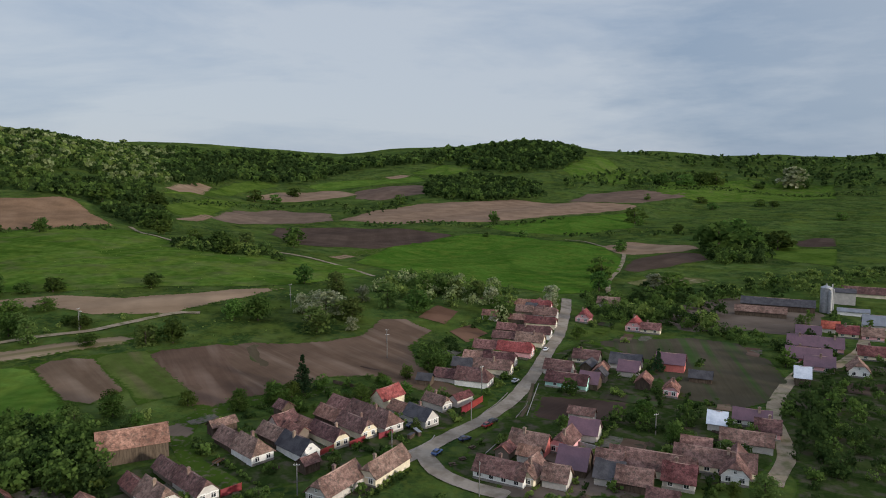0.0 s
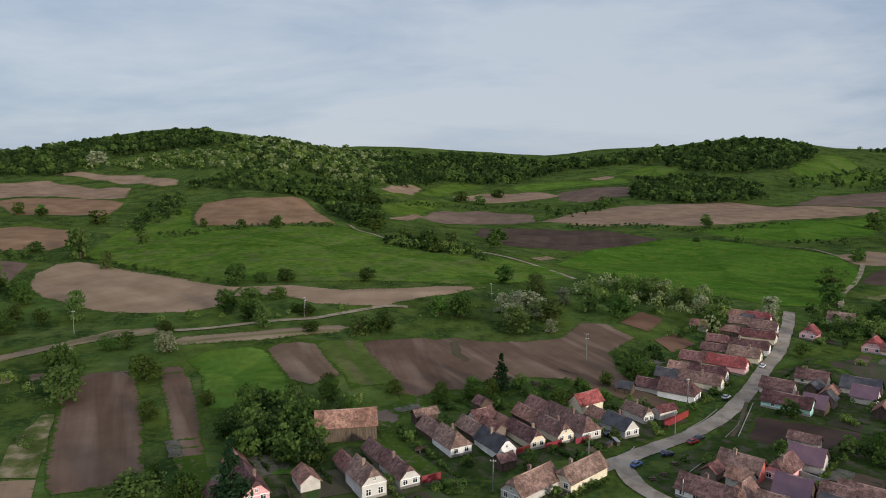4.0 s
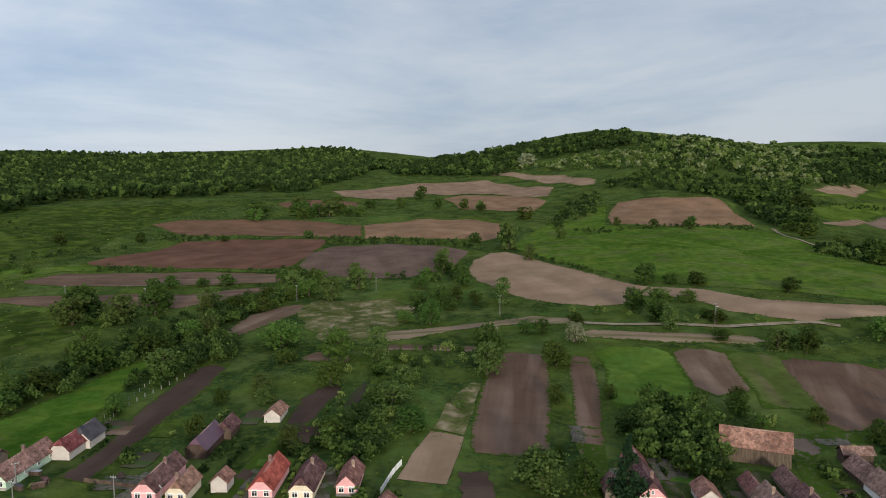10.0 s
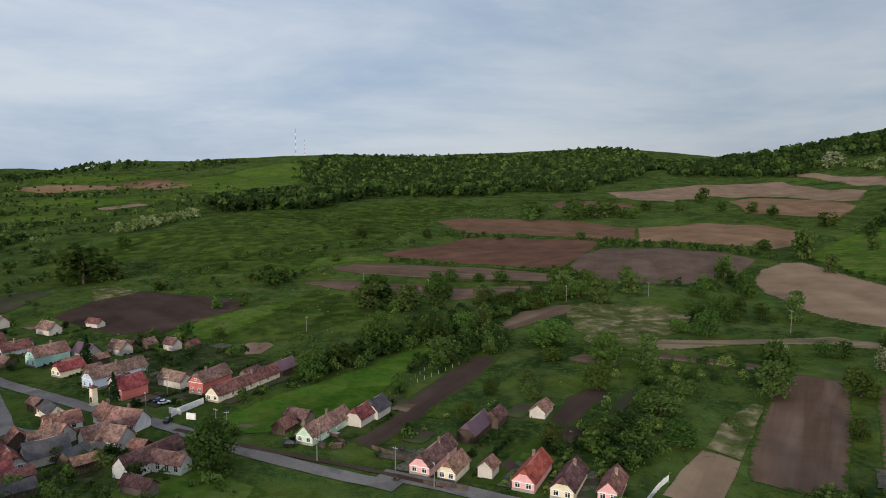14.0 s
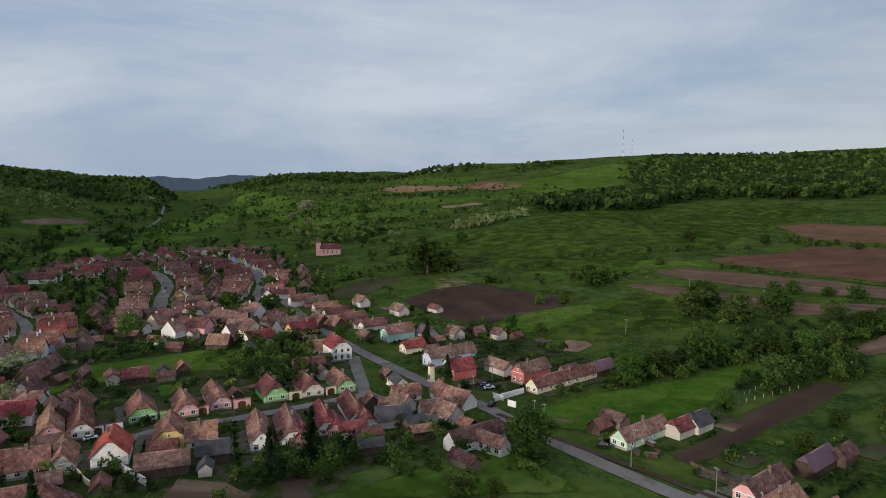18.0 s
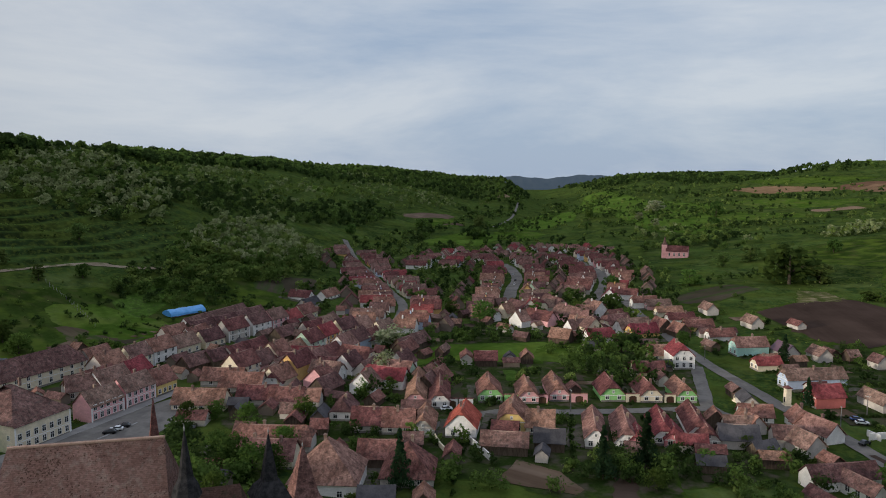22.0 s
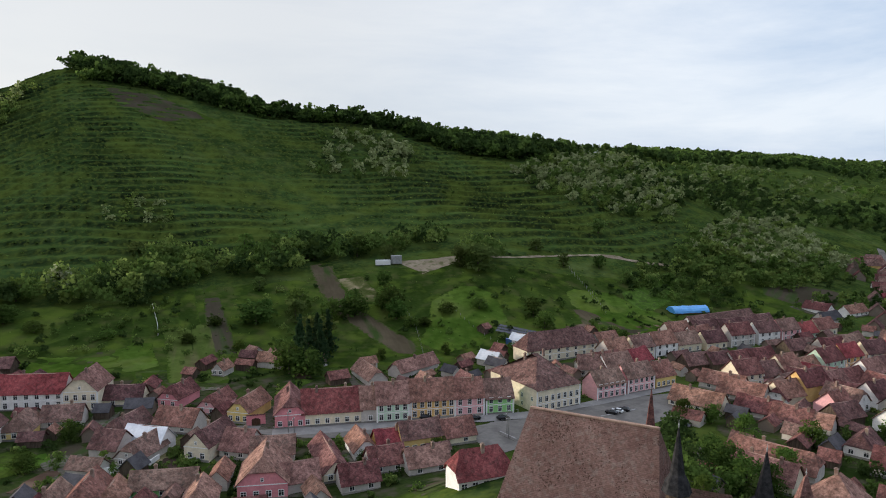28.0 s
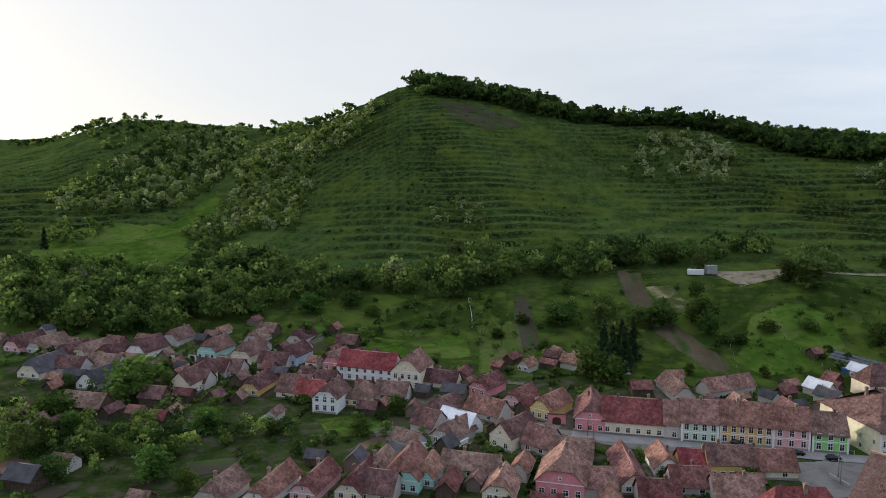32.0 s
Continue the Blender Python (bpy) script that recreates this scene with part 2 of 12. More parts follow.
# ---- materials ----
def material(name, a, b, scale=0.3, rough=0.9, bump=0.0, fine=8.0, c=None, spread=(0.35, 0.65), per=0.0, metal=0.0, stretch=(1, 1, 1), coords="Object", courses=0.0):
    """Two colours mixed by coarse and fine noise, an optional third in patches, a bump, and a shift of tone from thing to thing."""
    if max(b) < 0.5:
        a, b, c = (tuple(0.79 * v for v in k) if k else k for k in (a, b, c))
    m = bpy.data.materials.new(name)
    m.use_nodes = True
    t = m.node_tree
    bsdf = t.nodes["Principled BSDF"]
    bsdf.inputs["Roughness"].default_value = rough
    bsdf.inputs["Metallic"].default_value = metal
    bsdf.inputs["Specular IOR Level"].default_value = 0.5 if rough < 0.6 else 0.0
    co = t.nodes.new("ShaderNodeTexCoord")
    mp = t.nodes.new("ShaderNodeMapping")
    mp.inputs["Scale"].default_value = stretch
    t.links.new(co.outputs[coords], mp.inputs[0])

    def tex(s, detail=4.0):
        n = t.nodes.new("ShaderNodeTexNoise")
        n.inputs["Scale"].default_value, n.inputs["Detail"].default_value = s, detail
        t.links.new(mp.outputs[0], n.inputs["Vector"])
        return n
    n1, n2 = tex(scale), tex(scale * fine)
    add = t.nodes.new("ShaderNodeMath")
    add.operation = "MULTIPLY_ADD"
    t.links.new(n2.outputs["Fac"], add.inputs[0])
    add.inputs[1].default_value = 0.5
    t.links.new(n1.outputs["Fac"], add.inputs[2])
    rng = t.nodes.new("ShaderNodeMapRange")
    rng.inputs["From Min"].default_value, rng.inputs["From Max"].default_value = spread[0] + 0.25, spread[1] + 0.25
    t.links.new(add.outputs[0], rng.inputs["Value"])

    def mix(fac, u, v):
        k = t.nodes.new("ShaderNodeMix")
        k.data_type = "RGBA"
        for s, w in ((k.inputs[0], fac), (k.inputs[6], u), (k.inputs[7], v)):
            if hasattr(w, "is_linked"):
                t.links.new(w, s)
            elif isinstance(w, (tuple, list)):
                s.default_value = (*w, 1)
            else:
                s.default_value = w
        return k.outputs[2]
    col = mix(rng.outputs[0], a, b)
    if c:
        n3 = tex(scale * 2.3, 6.0)
        r3 = t.nodes.new("ShaderNodeMapRange")
        r3.inputs["From Min"].default_value, r3.inputs["From Max"].default_value = 0.50, 0.66
        t.links.new(n3.outputs["Fac"], r3.inputs["Value"])
        col = mix(r3.outputs[0], col, c)
    if per:
        info = t.nodes.new("ShaderNodeObjectInfo")
        hsv = t.nodes.new("ShaderNodeHueSaturation")
        r4 = t.nodes.new("ShaderNodeMapRange")
        r4.inputs["To Min"].default_value, r4.inputs["To Max"].default_value = 1 - per, 1 + per
        t.links.new(info.outputs["Random"], r4.inputs["Value"])
        t.links.new(r4.outputs[0], hsv.inputs["Value"])
        r5 = t.nodes.new("ShaderNodeMapRange")
        r5.inputs["To Min"].default_value, r5.inputs["To Max"].default_value = 0.5 - per * 0.06, 0.5 + per * 0.06
        t.links.new(info.outputs["Random"], r5.inputs["Value"])
        t.links.new(r5.outputs[0], hsv.inputs["Hue"])
        t.links.new(col, hsv.inputs["Color"])
        col = hsv.outputs[0]
    if courses:
        # single tiles of uneven tone, laid in level courses up the slope
        sp = t.nodes.new("ShaderNodeMapping")
        sp.inputs["Scale"].default_value = (3.2, 3.2, 1.0 / courses)
        t.links.new(co.outputs["Object"], sp.inputs[0])
        vor = t.nodes.new("ShaderNodeTexVoronoi")
        vor.inputs["Scale"].default_value = 1.0
        t.links.new(sp.outputs[0], vor.inputs["Vector"])
        tone = t.nodes.new("ShaderNodeSeparateColor")
        t.links.new(vor.outputs["Color"], tone.inputs[0])
        xyz = t.nodes.new("ShaderNodeSeparateXYZ")
        t.links.new(sp.outputs[0], xyz.inputs[0])
        saw = t.nodes.new("ShaderNodeMath")
        saw.operation = "FRACT"
        t.links.new(xyz.outputs["Z"], saw.inputs[0])
        lap = t.nodes.new("ShaderNodeMapRange")
        for k, v in (("From Min", 0.0), ("From Max", 0.3), ("To Min", 0.72), ("To Max", 1.0)):
            lap.inputs[k].default_value = v
        t.links.new(saw.outputs[0], lap.inputs["Value"])
        uneven = t.nodes.new("ShaderNodeMapRange")
        uneven.inputs["To Min"].default_value, uneven.inputs["To Max"].default_value = 0.78, 1.22
        t.links.new(tone.outputs[0], uneven.inputs["Value"])
        both = t.nodes.new("ShaderNodeMath")
        both.operation = "MULTIPLY"
        t.links.new(lap.outputs[0], both.inputs[0])
        t.links.new(uneven.outputs[0], both.inputs[1])
        tint = t.nodes.new("ShaderNodeHueSaturation")
        t.links.new(both.outputs[0], tint.inputs["Value"])
        t.links.new(col, tint.inputs["Color"])
        col = tint.outputs[0]
    t.links.new(col, bsdf.inputs["Base Color"])
    if bump:
        bp = t.nodes.new("ShaderNodeBump")
        bp.inputs["Strength"].default_value, bp.inputs["Distance"].default_value = bump, 0.3
        t.links.new(n2.outputs["Fac"], bp.inputs["Height"])
        t.links.new(bp.outputs[0], bsdf.inputs["Normal"])
    return m


M_GRASS = material("meadow_grass", (0.025, 0.048, 0.014), (0.054, 0.090, 0.021), scale=0.028, fine=34, bump=0.8, c=(0.077, 0.105, 0.031), spread=(0.42, 0.60))
M_LUSH = material("spring_wheat", (0.044, 0.100, 0.012), (0.070, 0.132, 0.019), scale=0.02, fine=20, bump=0.3)
M_LAWN = material("garden_grass", (0.048, 0.090, 0.014), (0.080, 0.126, 0.024), scale=0.2, fine=8, bump=0.6, c=(0.050, 0.072, 0.020), per=0.25)
M_PLOT = material("overgrown_garden_ground", (0.024, 0.042, 0.010), (0.050, 0.068, 0.020), scale=0.09, fine=9, bump=0.7, c=(0.088, 0.076, 0.052), spread=(0.38, 0.62))

# ---- the ground: one sheet from the village to the horizon ----
def sheet():
    rings = [0.0]
    r = 20.0
    while r < 4950:
        rings.append(r)
        a = 1.9 if 430 < r < 790 else max(2.8, r * 0.012)
        r += a
    rings.append(4990.0)
    steps = 430
    ang = np.arange(steps) * (360.0 / steps)
    rr = np.array(rings[1:])
    R, A = np.meshgrid(rr, np.radians(ang), indexing="ij")
    X, Y = -R * np.sin(A), R * np.cos(A)
    Z = land(X.ravel(), Y.ravel())
    verts = np.column_stack([X.ravel(), Y.ravel(), Z])
    verts = np.vstack([verts, [[0, 0, float(land(0, 0)[0])]]])
    k = len(rr)
    i, j = np.meshgrid(np.arange(k - 1), np.arange(steps), indexing="ij")
    i, j = i.ravel(), j.ravel()
    jn = (j + 1) % steps
    quads = np.column_stack([i * steps + j, i * steps + jn, (i + 1) * steps + jn, (i + 1) * steps + j])[:, ::-1]
    tris = [(len(verts) - 1, (q + 1) % steps, q) for q in range(steps)]
    me = bpy.data.meshes.new("ground")
    me.from_pydata(verts.tolist(), [], quads.tolist() + [t[::-1] for t in tris])
    me.polygons.foreach_set("use_smooth", [True] * len(me.polygons))
    me.materials.append(M_GRASS)
    me.update()
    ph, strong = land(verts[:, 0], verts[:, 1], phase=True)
    # strongest high on each step, where bank shade goes into the colour
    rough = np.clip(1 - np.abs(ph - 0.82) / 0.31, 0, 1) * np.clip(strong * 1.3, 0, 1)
    me.attributes.new("rough_bank_shade", "FLOAT", "POINT").data.foreach_set("value", rough)
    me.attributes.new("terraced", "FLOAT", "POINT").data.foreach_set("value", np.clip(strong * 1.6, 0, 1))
    return tagged(new("ground", me), "rolling green meadow ground of the valley and its hills", "ground", kind="structure")


def terrace_shade(m):
    """Cropped treads and rough banks, both darkened in colour to paint the hill's shade."""
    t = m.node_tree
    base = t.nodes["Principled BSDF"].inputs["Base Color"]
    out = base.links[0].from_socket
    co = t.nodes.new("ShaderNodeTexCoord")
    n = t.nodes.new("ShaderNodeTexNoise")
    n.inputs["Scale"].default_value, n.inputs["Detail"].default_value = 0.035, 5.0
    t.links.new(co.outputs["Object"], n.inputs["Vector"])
    for attr, colour, lo, hi in (("terraced", (0.033, 0.060, 0.016), 0.3, 1.0), ("rough_bank_shade", (0.009, 0.015, 0.006), 0.7, 1.4)):
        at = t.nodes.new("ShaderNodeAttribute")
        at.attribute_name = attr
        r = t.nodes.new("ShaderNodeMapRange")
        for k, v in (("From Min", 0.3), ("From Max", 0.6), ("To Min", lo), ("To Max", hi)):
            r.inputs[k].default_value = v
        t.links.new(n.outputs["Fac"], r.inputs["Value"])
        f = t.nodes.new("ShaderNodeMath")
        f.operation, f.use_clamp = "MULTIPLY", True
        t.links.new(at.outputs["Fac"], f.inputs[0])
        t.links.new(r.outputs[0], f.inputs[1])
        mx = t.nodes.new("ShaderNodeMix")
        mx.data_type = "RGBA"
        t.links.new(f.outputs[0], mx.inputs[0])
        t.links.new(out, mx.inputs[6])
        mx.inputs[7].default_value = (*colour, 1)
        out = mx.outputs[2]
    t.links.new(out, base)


terrace_shade(M_GRASS)
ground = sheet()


# ---- the last hills before the horizon ----
def far_hills():
    """A long ridge far down the valley, the blue haze put into its colour."""
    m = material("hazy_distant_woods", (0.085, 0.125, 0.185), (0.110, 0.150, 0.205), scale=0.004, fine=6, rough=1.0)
    v, f = [], []
    az = np.arange(96.0, 140.0, 0.25)
    for k, a in enumerate(az):
        top = 116 + 16 * math.sin((a - 97) / 5.2) + 9 * math.sin(a * 1.1) + 3 * math.sin(a * 3.7) + 1.2 * math.sin(a * 11)
        x, y = polar(4940, a)
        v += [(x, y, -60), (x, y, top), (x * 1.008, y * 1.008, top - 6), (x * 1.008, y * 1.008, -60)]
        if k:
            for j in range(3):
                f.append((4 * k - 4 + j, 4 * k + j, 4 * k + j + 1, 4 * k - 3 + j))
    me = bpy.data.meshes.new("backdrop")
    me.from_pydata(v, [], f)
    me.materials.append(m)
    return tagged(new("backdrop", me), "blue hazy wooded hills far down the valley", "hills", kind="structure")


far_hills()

# ---- more materials ----
def weeds(m):
    """Grass growing in from the rim of a plot, in ragged tongues."""
    t = m.node_tree
    base = t.nodes["Principled BSDF"].inputs["Base Color"]
    at = t.nodes.new("ShaderNodeAttribute")
    at.attribute_name = "rim"
    co = t.nodes.new("ShaderNodeTexCoord")
    n = t.nodes.new("ShaderNodeTexNoise")
    n.inputs["Scale"].default_value, n.inputs["Detail"].default_value = 0.55, 5.0
    t.links.new(co.outputs["Object"], n.inputs["Vector"])
    add = t.nodes.new("ShaderNodeMath")
    add.operation = "ADD"
    t.links.new(at.outputs["Fac"], add.inputs[0])
    t.links.new(n.outputs["Fac"], add.inputs[1])
    r = t.nodes.new("ShaderNodeMapRange")
    r.inputs["From Min"].default_value, r.inputs["From Max"].default_value = 1.25, 1.45
    t.links.new(add.outputs[0], r.inputs["Value"])
    mx = t.nodes.new("ShaderNodeMix")
    mx.data_type = "RGBA"
    t.links.new(r.outputs[0], mx.inputs[0])
    t.links.new(base.links[0].from_socket, mx.inputs[6])
    mx.inputs[7].default_value = (0.036, 0.062, 0.010, 1)
    t.links.new(mx.outputs[2], base)
    return m


def patchy(m, size, low, high, tint=None):
    """Broad uneven tones over a field, from damp hollows to dry crowns."""
    t = m.node_tree
    base = t.nodes["Principled BSDF"].inputs["Base Color"]
    co = t.nodes.new("ShaderNodeTexCoord")
    n = t.nodes.new("ShaderNodeTexNoise")
    n.inputs["Scale"].default_value, n.inputs["Detail"].default_value, n.inputs["Roughness"].default_value = 1.0 / size, 5.0, 0.6
    t.links.new(co.outputs["Object"], n.inputs["Vector"])
    r = t.nodes.new("ShaderNodeMapRange")
    for k, v in (("From Min", 0.33), ("From Max", 0.67), ("To Min", low), ("To Max", high)):
        r.inputs[k].default_value = v
    t.links.new(n.outputs["Fac"], r.inputs["Value"])
    hsv = t.nodes.new("ShaderNodeHueSaturation")
    t.links.new(r.outputs[0], hsv.inputs["Value"])
    t.links.new(base.links[0].from_socket, hsv.inputs["Color"])
    out = hsv.outputs[0]
    if tint:
        n2 = t.nodes.new("ShaderNodeTexNoise")
        n2.inputs["Scale"].default_value, n2.inputs["Detail"].default_value = 2.7 / size, 6.0
        t.links.new(co.outputs["Object"], n2.inputs["Vector"])
        r2 = t.nodes.new("ShaderNodeMapRange")
        for k, v in (("From Min", 0.48), ("From Max", 0.66), ("To Min", 0.0), ("To Max", 0.7)):
            r2.inputs[k].default_value = v
        t.links.new(n2.outputs["Fac"], r2.inputs["Value"])
        mx = t.nodes.new("ShaderNodeMix")
        mx.data_type = "RGBA"
        t.links.new(r2.outputs[0], mx.inputs[0])
        t.links.new(out, mx.inputs[6])
        mx.inputs[7].default_value = (*tint, 1)
        out = mx.outputs[2]
    t.links.new(out, base)
    return m


def soil(name, a, b, c=None):
    """Tilled earth, streaked along the furrows."""
    return patchy(material(name, a, b, scale=0.07, fine=11, rough=1.0, bump=0.5, stretch=(0.045, 1.0, 1.0), c=c, per=0.10, spread=(0.22, 0.78)), 26.0, 0.80, 1.2)


M_SOIL = soil("ploughed_soil", (0.108, 0.070, 0.047), (0.154, 0.103, 0.072), (0.180, 0.126, 0.091))
M_DARK = soil("dark_soil", (0.058, 0.040, 0.031), (0.088, 0.061, 0.047))
M_TAN = soil("dry_harrowed_soil", (0.210, 0.140, 0.090), (0.275, 0.190, 0.128))
M_KNOLL = soil("sandy_brown_soil", (0.190, 0.115, 0.066), (0.248, 0.157, 0.096))
M_RUST = soil("red_brown_soil", (0.122, 0.068, 0.043), (0.168, 0.096, 0.062))
M_PLUM = soil("grey_brown_soil", (0.122, 0.084, 0.062), (0.168, 0.118, 0.088))
M_TERR = soil("worn_terrace_earth", (0.205, 0.150, 0.096), (0.275, 0.205, 0.136), (0.135, 0.120, 0.055))
M_TRACK2 = soil("trodden_farmyard_earth", (0.120, 0.092, 0.070), (0.165, 0.130, 0.100))
M_PALE = patchy(material("rough_dry_pasture", (0.070, 0.088, 0.024), (0.124, 0.120, 0.048), scale=0.07, fine=11, rough=1.0, bump=0.6, c=(0.235, 0.190, 0.115), spread=(0.40, 0.62)), 14.0, 0.82, 1.18)
M_STRIP = soil("young_yellow_green_crop", (0.062, 0.094, 0.020), (0.096, 0.124, 0.032), (0.110, 0.105, 0.045))
M_WEEDY = soil("weedy_slope_soil", (0.078, 0.062, 0.038), (0.118, 0.092, 0.060), (0.045, 0.070, 0.020))
# M_SLOPE: green taken down to paint cloud shade on the slopes
M_SLOPE = material("shade_toned_slope_grass", (0.026, 0.048, 0.009), (0.046, 0.074, 0.015), scale=0.05, fine=11, bump=0.7, c=(0.062, 0.074, 0.022), spread=(0.36, 0.66))
M_KITCHEN = soil("kitchen_garden_soil", (0.064, 0.056, 0.036), (0.088, 0.072, 0.050), (0.048, 0.078, 0.024))
M_FRESH = material("fresh_green_crop", (0.056, 0.106, 0.015), (0.088, 0.138, 0.025), scale=0.03, fine=12, bump=0.5, per=0.15)
M_MEADOW = material("bright_meadow", (0.053, 0.101, 0.014), (0.082, 0.134, 0.022), scale=0.02, fine=10, bump=0.6, c=(0.095, 0.120, 0.034), spread=(0.40, 0.62))
M_DIRT = material("dusty_gravel_road", (0.250, 0.208, 0.162), (0.340, 0.290, 0.230), scale=0.08, fine=10, bump=0.3, c=(0.20, 0.165, 0.125))
M_TRACK = material("sandy_track", (0.24, 0.19, 0.13), (0.33, 0.27, 0.19), scale=0.1, fine=10, bump=0.4, c=(0.13, 0.13, 0.06))
M_ASPHALT = material("worn_asphalt", (0.175, 0.160, 0.143), (0.235, 0.217, 0.195), scale=0.06, fine=14, rough=0.85, bump=0.15, c=(0.15, 0.138, 0.125))
M_PAVING = material("pale_paving", (0.25, 0.24, 0.225), (0.32, 0.30, 0.28), scale=0.3, fine=6, bump=0.2)
M_YARD = material("trodden_yard", (0.105, 0.092, 0.072), (0.165, 0.145, 0.118), scale=0.3, fine=6, bump=0.4, c=(0.06, 0.085, 0.03), per=0.15)
M_LEAF = [
    material("leaves_dark", (0.050, 0.090, 0.020), (0.098, 0.155, 0.036), scale=0.5, fine=5, rough=0.75, per=0.35),
    material("leaves_mid", (0.076, 0.130, 0.026), (0.134, 0.205, 0.046), scale=0.5, fine=5, rough=0.75, per=0.35),
    material("leaves_olive", (0.088, 0.132, 0.034), (0.150, 0.205, 0.058), scale=0.5, fine=5, rough=0.75, per=0.3),
    material("leaves_in_blossom", (0.179, 0.220, 0.094), (0.488, 0.488, 0.309), scale=0.7, fine=5, rough=0.8, per=0.25, spread=(0.40, 0.62)),
    material("spruce_needles", (0.026, 0.058, 0.026), (0.052, 0.092, 0.038), scale=0.6, fine=5, rough=0.8, per=0.2),
]
for m in (M_FRESH, M_MEADOW, M_LUSH, M_SLOPE):
    patchy(m, 34.0, 0.80, 1.18, (0.078, 0.112, 0.017))
patchy(M_GRASS, 75.0, 0.76, 1.30, (0.060, 0.082, 0.015))
patchy(M_GRASS, 7.0, 0.72, 1.30, (0.066, 0.084, 0.017))
for m in (M_FRESH, M_MEADOW, M_LUSH, M_LAWN, M_PALE, M_STRIP):
    patchy(m, 5.0, 0.84, 1.18)
for m in (M_SOIL, M_DARK, M_TAN, M_KNOLL, M_RUST, M_PLUM, M_TERR, M_TRACK2, M_STRIP, M_PALE, M_KITCHEN, M_FRESH, M_MEADOW, M_LUSH, M_LAWN, M_YARD, M_PLOT, M_WEEDY, M_SLOPE):
    weeds(m)
M_BARK = material("bark", (0.060, 0.048, 0.036), (0.110, 0.090, 0.070), scale=2.0, fine=4, bump=0.6)
def tiles(name, a, b, c=None, per=0.36):
    m = material(name, a, b, scale=0.45, fine=7, rough=0.9, bump=0.4, c=c, per=per, courses=0.22)
    return patchy(patchy(m, 1.3, 0.66, 1.34), 7.0, 0.74, 1.24)


M_TILE = [
    tiles("old_clay_tiles", (0.192, 0.090, 0.073), (0.285, 0.142, 0.115), (0.135, 0.078, 0.064)),
    tiles("brown_clay_tiles", (0.152, 0.085, 0.073), (0.236, 0.138, 0.118), (0.116, 0.080, 0.068)),
    tiles("bright_red_tiles", (0.240, 0.058, 0.060), (0.300, 0.080, 0.082), (0.190, 0.060, 0.060), per=0.14),
    tiles("orange_tiles", (0.360, 0.092, 0.066), (0.430, 0.120, 0.085), per=0.06),
    material("slate_grey_sheet", (0.068, 0.065, 0.070), (0.110, 0.104, 0.108), scale=0.4, fine=6, rough=0.6, bump=0.2, per=0.2),
    material("plum_sheet_roof", (0.108, 0.048, 0.066), (0.150, 0.070, 0.092), scale=0.3, fine=6, rough=0.5, bump=0.15, per=0.15),
    material("zinc_sheet", (0.42, 0.44, 0.46), (0.56, 0.57, 0.58), scale=0.3, fine=6, rough=0.35, metal=0.5, per=0.1),
    tiles("crimson_tiles", (0.195, 0.058, 0.058), (0.250, 0.082, 0.080), (0.150, 0.060, 0.056), per=0.1),
    tiles("pink_clay_tiles", (0.225, 0.118, 0.098), (0.318, 0.178, 0.148), (0.160, 0.092, 0.077), per=0.22),
    material("dull_grey_sheet", (0.17, 0.18, 0.20), (0.24, 0.25, 0.27), scale=0.3, fine=6, rough=0.5, metal=0.2, per=0.15),
]
PLASTER = {}


def plaster(r, g, b):
    key = (r, g, b)
    if key not in PLASTER:
        PLASTER[key] = material("lime_plaster", tuple(0.79 * v for v in key), key, scale=0.4, fine=6, rough=0.92, bump=0.15, c=tuple(0.8 * v for v in key))
    return PLASTER[key]


WHITE, CREAM, YELLOW, PINK, GREEN, BLUE, GREY, OCHRE, ROSE, BRICK, MINT, AQUA = (
    (0.82, 0.79, 0.75), (0.76, 0.66, 0.49), (0.76, 0.56, 0.22), (0.78, 0.42, 0.42), (0.30, 0.60, 0.22), (0.50, 0.58, 0.72),
    (0.54, 0.49, 0.44), (0.70, 0.45, 0.18), (0.70, 0.27, 0.29), (0.52, 0.16, 0.14), (0.52, 0.68, 0.52), (0.44, 0.70, 0.62))
EARTH = (0.25, 0.20, 0.16)
M_RIDGE = material("pale_ridge_tiles", (0.32, 0.20, 0.16), (0.42, 0.28, 0.23), scale=0.8, fine=6, bump=0.4, per=0.3)
M_WOOD = material("weathered_boards", (0.085, 0.062, 0.046), (0.150, 0.112, 0.085), scale=0.6, fine=5, bump=0.4, stretch=(4, 4, 0.6), per=0.2)
M_FRAME = material("white_paint", (0.66, 0.65, 0.62), (0.76, 0.75, 0.72), scale=2, rough=0.5)
M_GLASS = material("window_glass", (0.020, 0.024, 0.028), (0.035, 0.040, 0.045), scale=1, rough=0.12)
M_GATE = material("red_sheet_gate", (0.220, 0.020, 0.026), (0.280, 0.034, 0.038), scale=0.5, rough=0.5, bump=0.1, per=0.15)
M_GATEWOOD = material("brown_gate_boards", (0.075, 0.042, 0.028), (0.120, 0.070, 0.045), scale=0.8, bump=0.3, stretch=(4, 4, 0.5), per=0.2)
M_STONE = material("grey_stone", (0.26, 0.25, 0.23), (0.38, 0.36, 0.33), scale=0.8, fine=5, bump=0.5)
M_CHIMNEY = material("sooty_brick", (0.23, 0.15, 0.12), (0.36, 0.27, 0.22), scale=1.2, fine=5, bump=0.4, per=0.3)
M_METAL = material("dull_steel", (0.33, 0.33, 0.33), (0.46, 0.46, 0.46), scale=0.8, rough=0.5, metal=0.4)
M_PLINTH = material("grey_plinth_render", (0.23, 0.21, 0.19), (0.33, 0.30, 0.27), scale=0.8, fine=5, bump=0.3, per=0.3)
